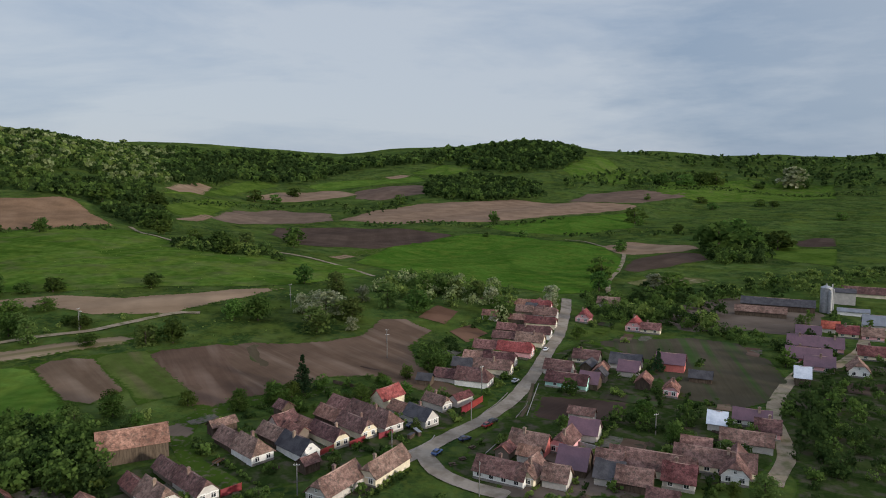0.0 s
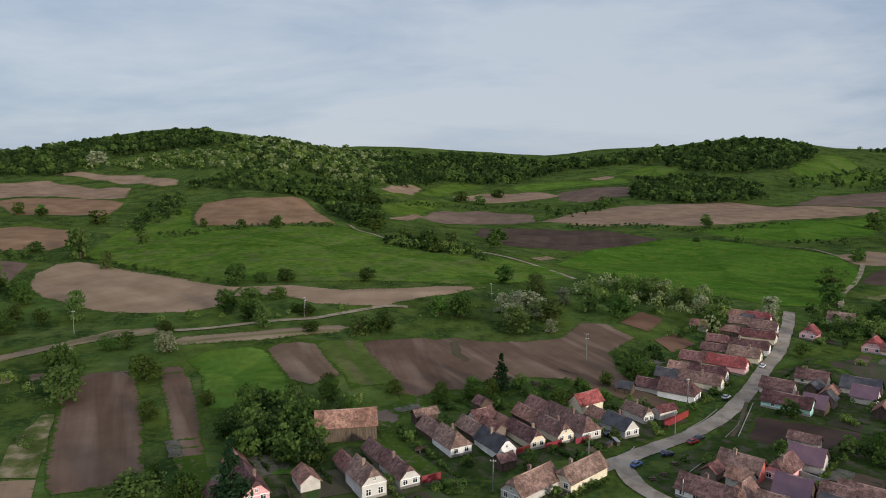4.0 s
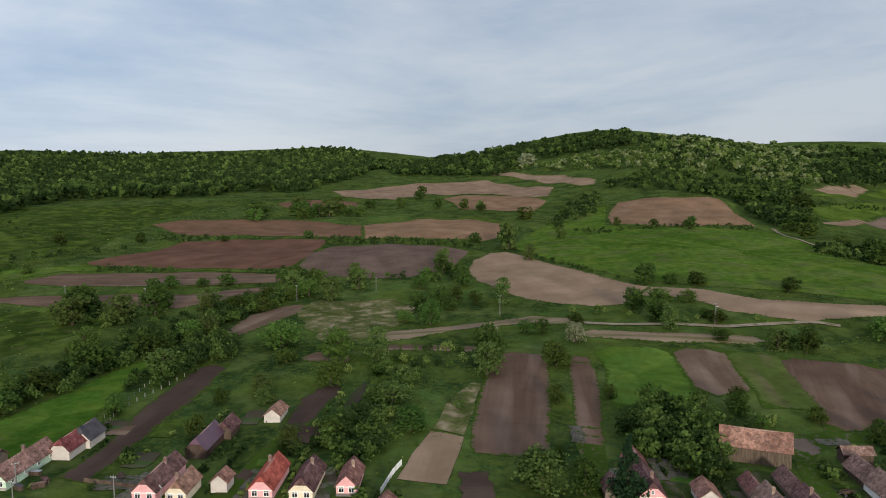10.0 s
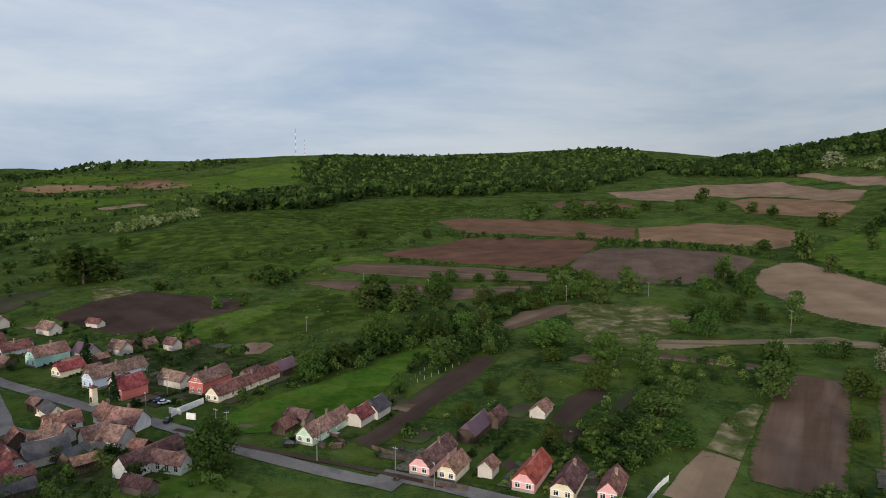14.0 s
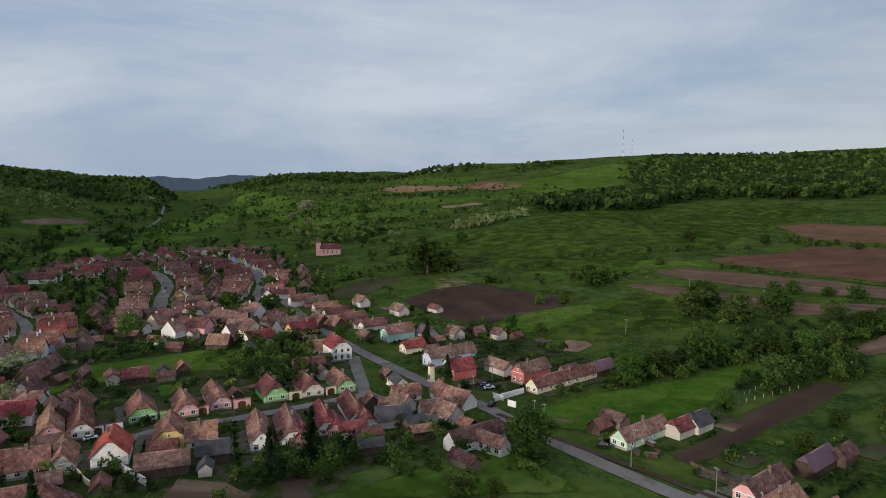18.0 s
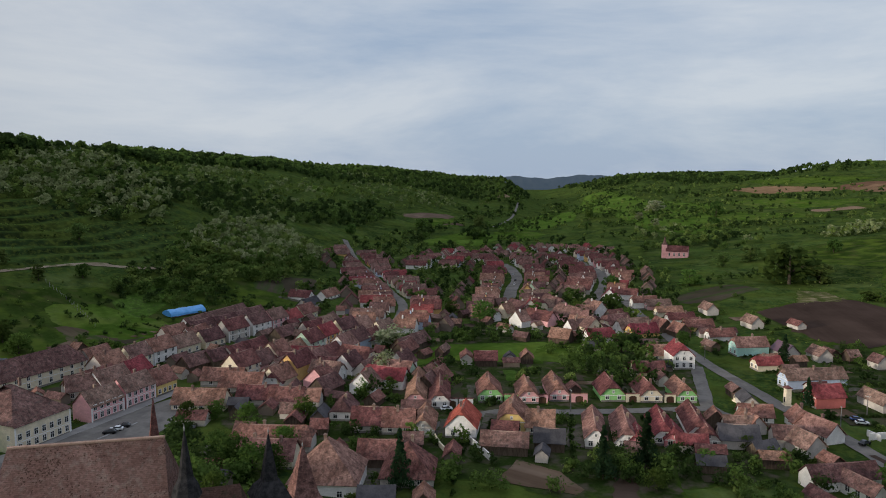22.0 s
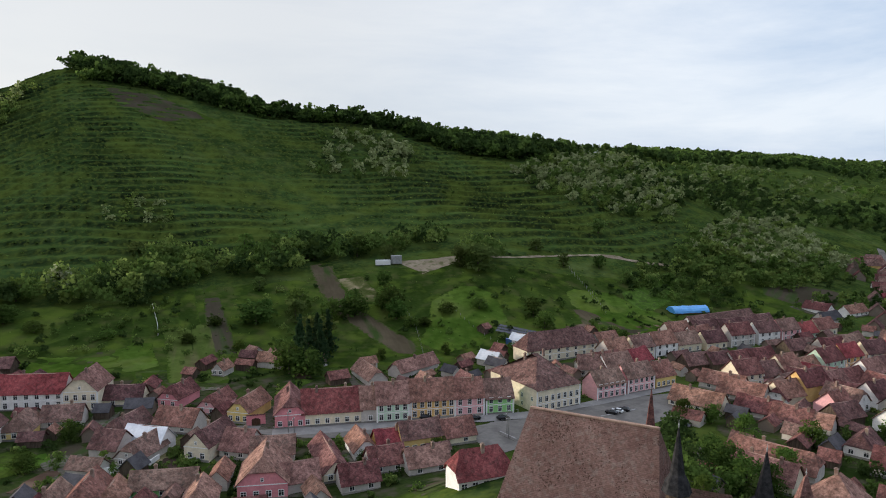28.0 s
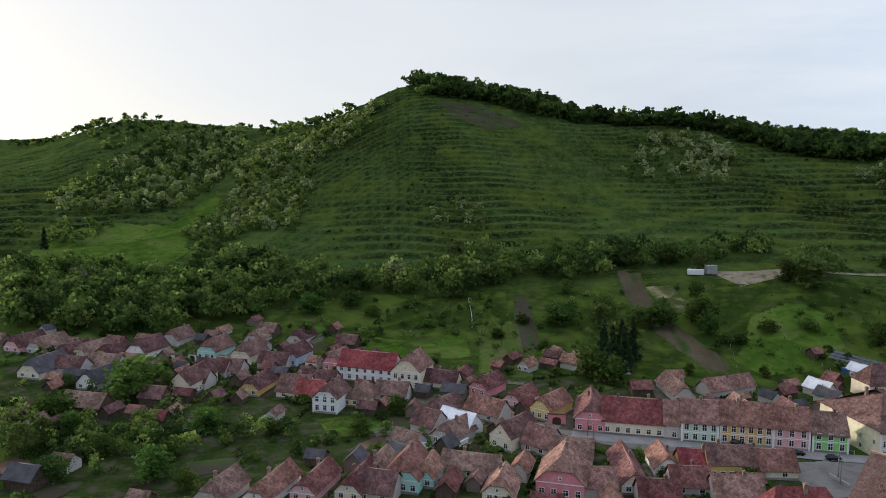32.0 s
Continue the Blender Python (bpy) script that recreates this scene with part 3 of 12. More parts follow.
M_POLE = material("weathered_pole_concrete", (0.17, 0.165, 0.155), (0.25, 0.24, 0.225), scale=0.7, fine=5, bump=0.3)
M_CONCRETE = material("pale_concrete", (0.33, 0.32, 0.30), (0.44, 0.42, 0.40), scale=0.7, fine=5, bump=0.3)


# ---- builders ----
def mesh_of(name, bm, mats):
    me = bpy.data.meshes.new(name)
    bm.to_mesh(me)
    bm.free()
    for m in (mats if isinstance(mats, (list, tuple)) else [mats]):
        me.materials.append(m)
    return me


def part(name, bm, mat, parent, label=""):
    me = bm if isinstance(bm, bpy.types.Mesh) else mesh_of(name, bm, mat)
    ob = new(name, me)
    ob.parent = parent
    return tagged(ob, label) if label else ob


def thing(name, x, y, z, turn, label, category, group=""):
    ob = new(name)
    ob.empty_display_size = 0.5
    ob.matrix_world = pose(x, y, z, 0, 0, turn)
    return tagged(ob, label, category, group)


def box(bm, x0, x1, y0, y1, z0, z1, mat=0, taper=0.0):
    vs = [bm.verts.new(p) for p in ((x0, y0, z0), (x1, y0, z0), (x1, y1, z0), (x0, y1, z0),
                                    (x0 + taper, y0 + taper, z1), (x1 - taper, y0 + taper, z1), (x1 - taper, y1 - taper, z1), (x0 + taper, y1 - taper, z1))]
    for q in ((3, 2, 1, 0), (4, 5, 6, 7), (0, 1, 5, 4), (1, 2, 6, 5), (2, 3, 7, 6), (3, 0, 4, 7)):
        f = bm.faces.new([vs[k] for k in q])
        f.material_index = mat
    return vs


def ring(bm, cx, cy, rows, sides=8, mat=0, cap=True):
    """A turned body: rows of (z, radius)."""
    loops = []
    for z, r in rows:
        loops.append([bm.verts.new((cx + r * math.cos(6.28319 * k / sides), cy + r * math.sin(6.28319 * k / sides), z)) for k in range(sides)])
    for a, b in zip(loops, loops[1:]):
        for k in range(sides):
            f = bm.faces.new((a[k], a[(k + 1) % sides], b[(k + 1) % sides], b[k]))
            f.material_index = mat
    if cap:
        bm.faces.new(loops[-1]).material_index = mat
    return bm


CLEAR = []


def drape(name, outline, mat, label, category, rise=0.12, rows=0.0, fine=5.5, jitter=0.45, kind="structure"):
    """A patch of ground with the given outline, laid over the land."""
    rnd = random.Random(int(abs(outline[0][0]) * 10 + abs(outline[0][1])))
    if name in ("ploughed_field", "green_field") and len(outline) > 5:
        CLEAR.append(outline)
    pts = [Vector((*p, 0)) for p in outline]
    cx, cy = sum(p.x for p in pts) / len(pts), sum(p.y for p in pts) / len(pts)
    dist = math.hypot(cx, cy)
    fine = max(fine, dist * 0.013)
    dense = []
    for a, b in zip(pts, pts[1:] + pts[:1]):
        n = max(1, int((b - a).length / fine))
        side = Vector((b.y - a.y, a.x - b.x, 0)).normalized()
        for k in range(n):
            q = a.lerp(b, k / n)
            dense.append(q + side * (rnd.uniform(-jitter, jitter) if k else 0))
    bm = bmesh.new()
    f = bm.faces.new([bm.verts.new(p) for p in dense])
    if f.normal.z < 0 or f.calc_area() and (f.normal_update() or f.normal.z < 0):
        f.normal_flip()
    bmesh.ops.inset_region(bm, faces=[f], thickness=min(1.4, 0.1 * math.sqrt(f.calc_area())), use_even_offset=False)
    bmesh.ops.triangulate(bm, faces=bm.faces[:])
    for _ in range(7):
        long = [e for e in bm.edges if e.calc_length() > fine * 1.7]
        if not long or len(bm.faces) > 6000:
            break
        bmesh.ops.subdivide_edges(bm, edges=long, cuts=1, use_grid_fill=False)
        bmesh.ops.triangulate(bm, faces=[q for q in bm.faces if len(q.verts) > 3])
    co = np.array([v.co[:] for v in bm.verts])
    z = land(co[:, 0], co[:, 1]) + rise + 0.08 + dist * 0.0004
    zc = up(cx, cy)
    turn = Matrix.Rotation(-radians(rows), 3, "Z")
    for v, h in zip(bm.verts, z):
        v.co = turn @ Vector((v.co.x - cx, v.co.y - cy, h - zc))
    rim = bm.verts.layers.float.new("rim")
    edge = [v for v in bm.verts if v.is_boundary]
    small = sum(q.calc_area() for q in bm.faces) < 420
    for v in edge:
        v[rim] = 0.72 if small else 1.0
        v.co.z -= (rise + dist * 0.0004) * (0.4 if small else 0.85)
    for q in bm.faces:
        q.smooth = True
        q.normal_update()
        if q.normal.z < 0:
            q.normal_flip()
    ob = new(name, mesh_of(name, bm, mat))
    ob.matrix_world = pose(cx, cy, zc, 0, 0, rows)
    return tagged(ob, label, category, kind=kind)


def spline(pts, step):
    """Points every step metres along a smooth line through pts."""
    p = [Vector((*q, 0)) for q in pts]
    p = [p[0] * 2 - p[1]] + p + [p[-1] * 2 - p[-2]]
    out = []
    for a, b, c, d in zip(p, p[1:], p[2:], p[3:]):
        n = max(1, int((c - b).length / step))
        for k in range(n):
            s = k / n
            out.append(b + 0.5 * s * (c - a + s * (2 * a - 5 * b + 4 * c - d + s * (3 * (b - c) + d - a))))
    out.append(p[-2])
    return out


def ribbon(name, pts, width, mat, label, category, rise=0.16, step=4.0, ragged=0.25):
    """A road, track or kerb of the given width along pts."""
    rnd = random.Random(int(abs(pts[0][0]) * 7))
    line = spline(pts, step)
    cross = 4
    rowsv = []
    for k, q in enumerate(line):
        d = (line[min(k + 1, len(line) - 1)] - line[max(k - 1, 0)]).normalized()
        n = Vector((-d.y, d.x, 0))
        wa, wb = width / 2 + rnd.uniform(-ragged, ragged), width / 2 + rnd.uniform(-ragged, ragged)
        rowsv.append([q + n * (-wa + (wa + wb) * j / cross) for j in range(cross + 1)])
    co = np.array([[v.x, v.y] for r in rowsv for v in r])
    z = land(co[:, 0], co[:, 1]) + rise + np.hypot(co[:, 0], co[:, 1]) * 0.0004
    bm = bmesh.new()
    vs = [bm.verts.new((a, b, c)) for (a, b), c in zip(co, z)]
    m = cross + 1
    for k in range(len(line) - 1):
        for j in range(cross):
            f = bm.faces.new((vs[k * m + j], vs[(k + 1) * m + j], vs[(k + 1) * m + j + 1], vs[k * m + j + 1]))
            f.smooth = True
            f.normal_update()
            if f.normal.z < 0:
                f.normal_flip()
    return tagged(new(name, mesh_of(name, bm, mat)), label, category, kind="structure")


# windows, shared by all houses of a size
WINDOWS = {}


def window_meshes(w, h):
    key = (round(w, 1), round(h, 1))
    if key not in WINDOWS:
        w, h = key
        bm = bmesh.new()
        xs = (-w / 2 - 0.14, -w / 2, -0.04, 0.04, w / 2, w / 2 + 0.14)
        zs = (-0.16, 0.0, h * 0.62, h * 0.62 + 0.07, h, h + 0.14)
        grid = [[bm.verts.new((x, -0.07, z)) for x in xs] for z in zs]
        for i in range(5):
            for j in range(5):
                if not (i in (1, 3) and j in (1, 3)):
                    bm.faces.new((grid[i][j], grid[i][j + 1], grid[i + 1][j + 1], grid[i + 1][j]))
        new_faces = bmesh.ops.extrude_face_region(bm, geom=bm.faces[:])["geom"]
        bmesh.ops.translate(bm, verts=[g for g in new_faces if isinstance(g, bmesh.types.BMVert)], vec=(0, 0.08, 0))
        bmesh.ops.recalc_face_normals(bm, faces=bm.faces[:])
        fr = mesh_of("window", bm, M_FRAME)
        bm = bmesh.new()
        box(bm, -w / 2, w / 2, -0.03, 0.02, 0, h)
        WINDOWS[key] = (fr, mesh_of("pane", bm, M_GLASS))
    return WINDOWS[key]


def add_window(parent, x, y, z, turn, w=0.9, h=1.3, split=True):
    fr, pane = window_meshes(w, h)
    ob = part("window", fr, None, parent)
    ob.matrix_local = pose(x, y, z, 0, 0, turn)
    part("pane", pane, None, ob, "dark glass pane")
    return ob


CHIMNEY = []


def add_chimney(parent, x, y, z, h=1.5):
    if not CHIMNEY:
        bm = bmesh.new()
        box(bm, -0.4, 0.4, -0.32, 0.32, -1.2, 1.2)
        box(bm, -0.5, 0.5, -0.42, 0.42, 1.2, 1.38)
        box(bm, -0.28, 0.28, -0.22, 0.22, 1.38, 1.62)
        CHIMNEY.append(mesh_of("chimney", bm, M_CHIMNEY))
    ob = part("chimney", CHIMNEY[0], None, parent)
    ob.matrix_local = pose(x, y, z)
    ob.scale = (1, 1, h / 1.5)
    return ob


def roof_mesh(w, l, rise, over=0.45, hip0=0.0, hip1=0.0, mat=None, along="y", sag=0.0):
    """A pitched roof over a plan w across the ridge and l along it, from 0 to l; hips cut back the ends, 0 for a plain gable, 1 for a full hip."""
    bm = bmesh.new()
    hw = w / 2 + over
    drop = over * rise / (w / 2)
    e0, e1 = -over, l + over
    c0, c1 = hip0 * w * 0.42, hip1 * w * 0.42
    zt = rise
    zb0, zb1 = -drop + (1 - hip0) * (rise + drop), -drop + (1 - hip1) * (rise + drop)

    def xat(z):
        return hw * (rise - z) / (rise + drop)
    ra, rb = (0, e0 + c0, zt), (0, e1 - c1, zt)
    n = max(2, int(l / 5))
    ridge = [Vector(ra).lerp(Vector(rb), k / n) - Vector((0, 0, sag * math.sin(math.pi * k / n))) for k in range(n + 1)]
    rv = [bm.verts.new(v) for v in ridge]
    for s in (-1, 1):
        low0, low1 = bm.verts.new((s * hw, e0, -drop)), bm.verts.new((s * hw, e1, -drop))
        poly = [low0]
        if 0 < hip0 < 1:
            poly.append(bm.verts.new((s * xat(zb0), e0, zb0)))
        poly += rv
        if 0 < hip1 < 1:
            poly.append(bm.verts.new((s * xat(zb1), e1, zb1)))
        poly.append(low1)
        bm.faces.new(poly if s > 0 else poly[::-1])
    for hip, e, top, flip in ((hip0, e0, rv[0], 1), (hip1, e1, rv[-1], -1)):
        if hip > 0:
            zb = zb0 if e == e0 else zb1
            xa = xat(zb) if hip < 1 else hw
            zb = zb if hip < 1 else -drop
            bm.faces.new([bm.verts.new((-xa, e, zb)), bm.verts.new((xa, e, zb)), top][::flip])
    bmesh.ops.remove_doubles(bm, verts=bm.verts[:], dist=0.01)
    bmesh.ops.recalc_face_normals(bm, faces=bm.faces[:])
    if sum(f.normal.z for f in bm.faces) < 0:
        bmesh.ops.reverse_faces(bm, faces=bm.faces[:])
    bmesh.ops.solidify(bm, geom=bm.faces[:], thickness=-0.16)
    bmesh.ops.translate(bm, verts=bm.verts[:], vec=(0, 0, 0.17))
    if along == "x":
        bmesh.ops.rotate(bm, verts=bm.verts[:], cent=(0, 0, 0), matrix=Matrix.Rotation(-math.pi / 2, 3, "Z"))
    return mesh_of("roof", bm, mat)


RIDGES = {}


def ridge_mesh(l, mat):
    """A line of half-round ridge tiles, l long."""
    key = (round(l * 2) / 2, mat.name)
    if key not in RIDGES:
        l = key[0]
        bm = bmesh.new()
        rows = [[bm.verts.new((x, y, z)) for x, z in ((-0.24, 0.0), (-0.12, 0.16), (0.12, 0.16), (0.24, 0.0))] for y in (0, l)]
        for k in range(3):
            bm.faces.new((rows[0][k], rows[0][k + 1], rows[1][k + 1], rows[1][k]))
        RIDGES[key] = mesh_of("ridge_tiles", bm, mat)
    return RIDGES[key]


def wall_mesh(w, l, h, rise, hip0, hip1, mat, base=1.5):
    """Walls with gables under a roof made by roof_mesh; the plan runs from 0 to l along y."""
    bm = bmesh.new()
    x = w / 2

    def end(y, hip):
        cut = h + (1 - hip) * rise
        xc = x * hip
        pts = [(-x, y, -base), (x, y, -base), (x, y, h)]
        if hip < 1:
            pts += [(xc, y, cut), (-xc, y, cut)] if hip > 0.01 else [(0, y, h + rise)]
        return pts + [(-x, y, h)]
    a = [bm.verts.new(p) for p in end(0, hip0)]
    b = [bm.verts.new(p) for p in end(l, hip1)]
    bm.faces.new(a)
    bm.faces.new(b[::-1])
    bm.faces.new((a[1], b[1], b[2], a[2]))
    bm.faces.new((b[0], a[0], a[-1], b[-1]))
    bm.faces.new((a[0], b[0], b[1], a[1]))
    return mesh_of("wall", bm, mat)


HOUSE_RND = random.Random(11)


def house(x, y, turn, w, l, colour, roof, label, h=3.4, kind="g", hip=(0.45, 0.0), rise=None, wins=2, storeys=1, chimneys=1, side=0, group="", back=0, name="house", category="house", sag=0.12, band=True):
    """A house whose front, w wide, has its middle at (x, y) and looks along -y once turned; l deep. kind g: gable to the front, e: eaves to the front."""
    rnd = HOUSE_RND
    z = min(up(x, y), up(x - math.sin(radians(turn)) * l, y + math.cos(radians(turn)) * l))
    ob = thing(name, x, y, z, turn, label, category, group)
    wm = plaster(*colour) if isinstance(colour, tuple) else colour
    rm = M_TILE[roof] if isinstance(roof, int) else roof
    across, long = (w, l) if kind == "g" else (l, w)
    rise = rise or across * 0.5
    wall = part("wall", wall_mesh(across, long, h, rise, hip[0], hip[1], wm), None, ob)
    top = part("roof", roof_mesh(across, long, rise, hip0=hip[0], hip1=hip[1], mat=rm, sag=sag), None, ob)
    top.location.z = h
    movers = [wall, top]
    if hip[0] < 0.7 and hip[1] < 0.7 and name != "yard_shed":
        rt = part("ridge_tiles", ridge_mesh(long + 0.8 - (hip[0] + hip[1]) * across * 0.42, M_RIDGE), None, ob)
        rt.location = (0, -0.4 + hip[0] * across * 0.42, h + rise + 0.1 - sag * 0.5)
        rt.parent = top
        rt.location = (0, -0.4 + hip[0] * across * 0.42, rise + 0.12 - sag * 0.4)
    if kind == "e":
        for o in movers:
            o.matrix_local = pose(-w / 2, l / 2, o.location.z, 0, 0, -90)
    if wins:
        step = w / wins
        for s in range(storeys):
            zz = 1.1 + s * 3.0
            for k in range(wins):
                add_window(ob, -w / 2 + step * (k + 0.5), -0.02, zz, 0, min(1.2, step * 0.6), 1.8 if storeys == 2 else 1.5)
        if kind == "g" and rise > 3 and hip[0] < 0.8:
            add_window(ob, 0, -0.02, h + 0.7, 0, 0.6, 0.8)
        if band:
            bm = bmesh.new()
            box(bm, -w / 2 - 0.05, w / 2 + 0.05, -0.07, 0.0, h - 0.35, h - 0.12)
            part("cornice", bm, M_FRAME, ob, "pale moulded cornice")
        if storeys == 2:
            bm = bmesh.new()
            box(bm, -w / 2 - 0.04, w / 2 + 0.04, -0.10, 0.0, 3.3, 3.55)
            part("string_course", bm, M_FRAME, ob, "pale string course between the storeys")
            for sx in (-1, 1):
                bm = bmesh.new()
                box(bm, sx * w / 2 - 0.28, sx * w / 2 + 0.28, -0.09, 0.0, 0.0, h - 0.36)
                part("pilaster", bm, M_FRAME, ob, "pale corner pilaster")
        if name == "house":
            bm = bmesh.new()
            box(bm, -w / 2 - 0.06, w / 2 + 0.06, -0.08, 0.0, -1.4, 0.75)
            part("plinth", bm, M_PLINTH, ob, "grey rendered plinth")
    for sgn in ((-1, 1) if side == 2 else (side,) if side else ()):
        n = max(1, int(l / 5))
        for s in range(storeys):
            for k in range(n):
                add_window(ob, sgn * (w / 2 + 0.02), l * (k + 0.5) / n, 1.1 + s * 3.0, 90 * sgn, 0.9, 1.3)
    if kind == "g" and name == "house" and l > 11:
        c, s = math.cos(radians(turn)), math.sin(radians(turn))
        sd = rnd.choice((-1, 1))
        a, b = sd * (w / 2 + 0.3), sd * (w / 2 + rnd.uniform(3.5, 5.5))
        e = l + rnd.uniform(-2, 7)
        drape("yard", [(x + c * u - s * v, y + s * u + c * v) for u, v in ((a, 0.5), (b, 0.5), (b, e), (a, e))], rnd.choice((M_YARD, M_YARD, M_KITCHEN)), "trodden bare yard beside a house", "yard", rise=0.2, fine=2.5, jitter=0.9)
    for k in range(chimneys):
        u = rnd.uniform(0.25, 0.75) if chimneys == 1 else 0.25 + 0.5 * k / max(1, chimneys - 1)
        o = rnd.choice((-0.7, 0.7))
        cz = h + rise - 0.2
        if kind == "g":
            add_chimney(ob, o, l * u, cz)
        else:
            add_chimney(ob, -w / 2 + w * u, l / 2 + o, cz)
    return ob

# ---- trees ----
def leaf_cloud(seed, height, width, blobs, per_blob, leaf, low=0.28, shape="round"):
    """Vertices and quads of a crown: clumps of small leaves round several centres, with gaps between."""
    rnd = np.random.RandomState(seed)
    vs, n = [], 0
    for k in range(blobs):
        u = rnd.uniform(0, 1)
        ang = rnd.uniform(0, 2 * math.pi)
        if shape == "cone":
            zc = height * (0.08 + 0.92 * u ** 1.25)
            rad = width / 2 * (1.02 - u ** 1.25) * rnd.uniform(0.2, 0.92)
            br = max(0.4, width * 0.2 * (1.12 - u))
        elif shape == "bush":
            zc = height * (0.18 + 0.5 * u)
            rad = width / 2 * 0.72 * math.sqrt(rnd.uniform(0.05, 1)) * (1 - 0.35 * u)
            br = width * rnd.uniform(0.16, 0.25)
        else:
            zc = height * (low + (0.93 - low) * u)
            s = (u - 0.42) / 0.62
            rad = width / 2 * math.sqrt(max(0.05, 1 - s * s)) * rnd.uniform(0.30, 0.74)
            br = width * rnd.uniform(0.17, 0.26)
        c = np.array([rad * math.cos(ang), rad * math.sin(ang), zc])
        d = rnd.normal(size=(per_blob, 3))
        d /= np.linalg.norm(d, axis=1)[:, None]
        d[:, 2] = np.where(d[:, 2] < -0.35, -d[:, 2], d[:, 2])
        p = c + d * br * rnd.uniform(0.45, 1.25, size=(per_blob, 1)) * np.array([1, 1, 0.8])
        nrm = d + rnd.normal(scale=0.75, size=d.shape)
        nrm /= np.linalg.norm(nrm, axis=1)[:, None]
        t = np.cross(nrm, rnd.normal(size=d.shape))
        t /= np.linalg.norm(t, axis=1)[:, None]
        b = np.cross(nrm, t)
        s = leaf * rnd.uniform(0.45, 1.15, size=(per_blob, 1))
        for a1, b1 in ((-1, -0.75), (1, -0.9), (0.8, 1), (-1.05, 0.7)):
            vs.append((p + t * s * a1 / 2 + b * s * b1 / 2)[:, None, :])
        vs[-4:] = [np.concatenate(vs[-4:], axis=1).reshape(-1, 3)]
    v = np.concatenate(vs)
    v[:, 2] = np.maximum(v[:, 2], 0.05)
    return v, np.arange(len(v)).reshape(-1, 4)


def cloud_mesh(name, v, q, mat):
    me = bpy.data.meshes.new(name)
    me.from_pydata(v.tolist(), [], q.tolist())
    me.materials.append(mat)
    me.update()
    return me


def trunk_mesh(seed, height, width, thick):
    rnd = random.Random(seed)
    bm = bmesh.new()
    ring(bm, 0, 0, [(-0.6, thick * 1.5), (0.3, thick * 1.1), (height * 0.35, thick * 0.8), (height * 0.7, thick * 0.4), (height * 0.86, thick * 0.12)], 7)
    for k in range(5):
        a, z0 = rnd.uniform(0, 6.28), height * rnd.uniform(0.28, 0.55)
        tip = Vector((math.cos(a) * width * 0.33, math.sin(a) * width * 0.33, z0 + height * 0.24))
        base = Vector((0, 0, z0))
        side = Vector((-math.sin(a), math.cos(a), 0))
        r0, r1 = thick * 0.42, thick * 0.1
        lo = [bm.verts.new(base + side * r0), bm.verts.new(base - side * r0), bm.verts.new(base + Vector((0, 0, r0 * 1.4)))]
        hi = [bm.verts.new(tip + side * r1), bm.verts.new(tip - side * r1), bm.verts.new(tip + Vector((0, 0, r1)))]
        for i in range(3):
            bm.faces.new((lo[i], lo[(i + 1) % 3], hi[(i + 1) % 3], hi[i]))
    return mesh_of("trunk", bm, M_BARK)


TREES = {}


def tree_kit(key):
    """Trunk and crown of one of the kinds, one metre of height to the metre; made once."""
    if key not in TREES:
        kind, n, far = key
        seed = n * 17 + sum(map(ord, kind))
        spec = {
            "broad": (8.0, 8.2, 30, 36, 0.64, 0.10, "round", 0.22, M_LEAF[(0, 1, 0)[n % 3]]),
            "fruit": (5.0, 5.0, 20, 32, 0.5, 0.14, "round", 0.14, M_LEAF[(1, 2, 1)[n % 3]]),
            "tall": (13.0, 7.2, 36, 42, 0.66, 0.10, "round", 0.30, M_LEAF[(1, 0, 2)[n % 3]]),
            "blossom": (6.5, 6.8, 26, 40, 0.55, 0.08, "round", 0.18, M_LEAF[3]),
            "olive": (8.5, 7.6, 28, 36, 0.64, 0.06, "round", 0.22, M_LEAF[2]),
            "spruce": (13.0, 7.8, 90, 20, 0.68, 0.05, "cone", 0.20, M_LEAF[4]),
            "bush": (2.6, 4.2, 16, 30, 0.5, 0.0, "bush", 0.0, M_LEAF[(1, 0, 2)[n % 3]]),
        }[kind]
        hgt, wid, blobs, per, leaf, low, shape, thick, mat = spec
        fill, size = ((1.4, 0.80), (0.8, 1.08), (0.26, 1.9))[far]
        per, leaf = int(per * fill), leaf * size
        v, q = leaf_cloud(seed, hgt, wid, blobs, per, leaf, low, shape)
        crown = cloud_mesh("crown" if thick else "shrub", v, q, mat)
        TREES[key] = (crown, trunk_mesh(seed, hgt, wid, thick) if thick else None, hgt)
    return TREES[key]


TREE_RND = random.Random(5)
TREE_LABELS = {
    "broad": "dark green broadleaf tree with a dense uneven crown", "fruit": "small round orchard tree in fresh spring leaf",
    "tall": "tall slender deciduous tree with a ragged crown", "blossom": "acacia tree covered in pale creamy blossom",
    "olive": "olive green willow tree with a loose crown", "spruce": "dark conical spruce tree with drooping boughs", "bush": "low spreading green shrub in the grass"}


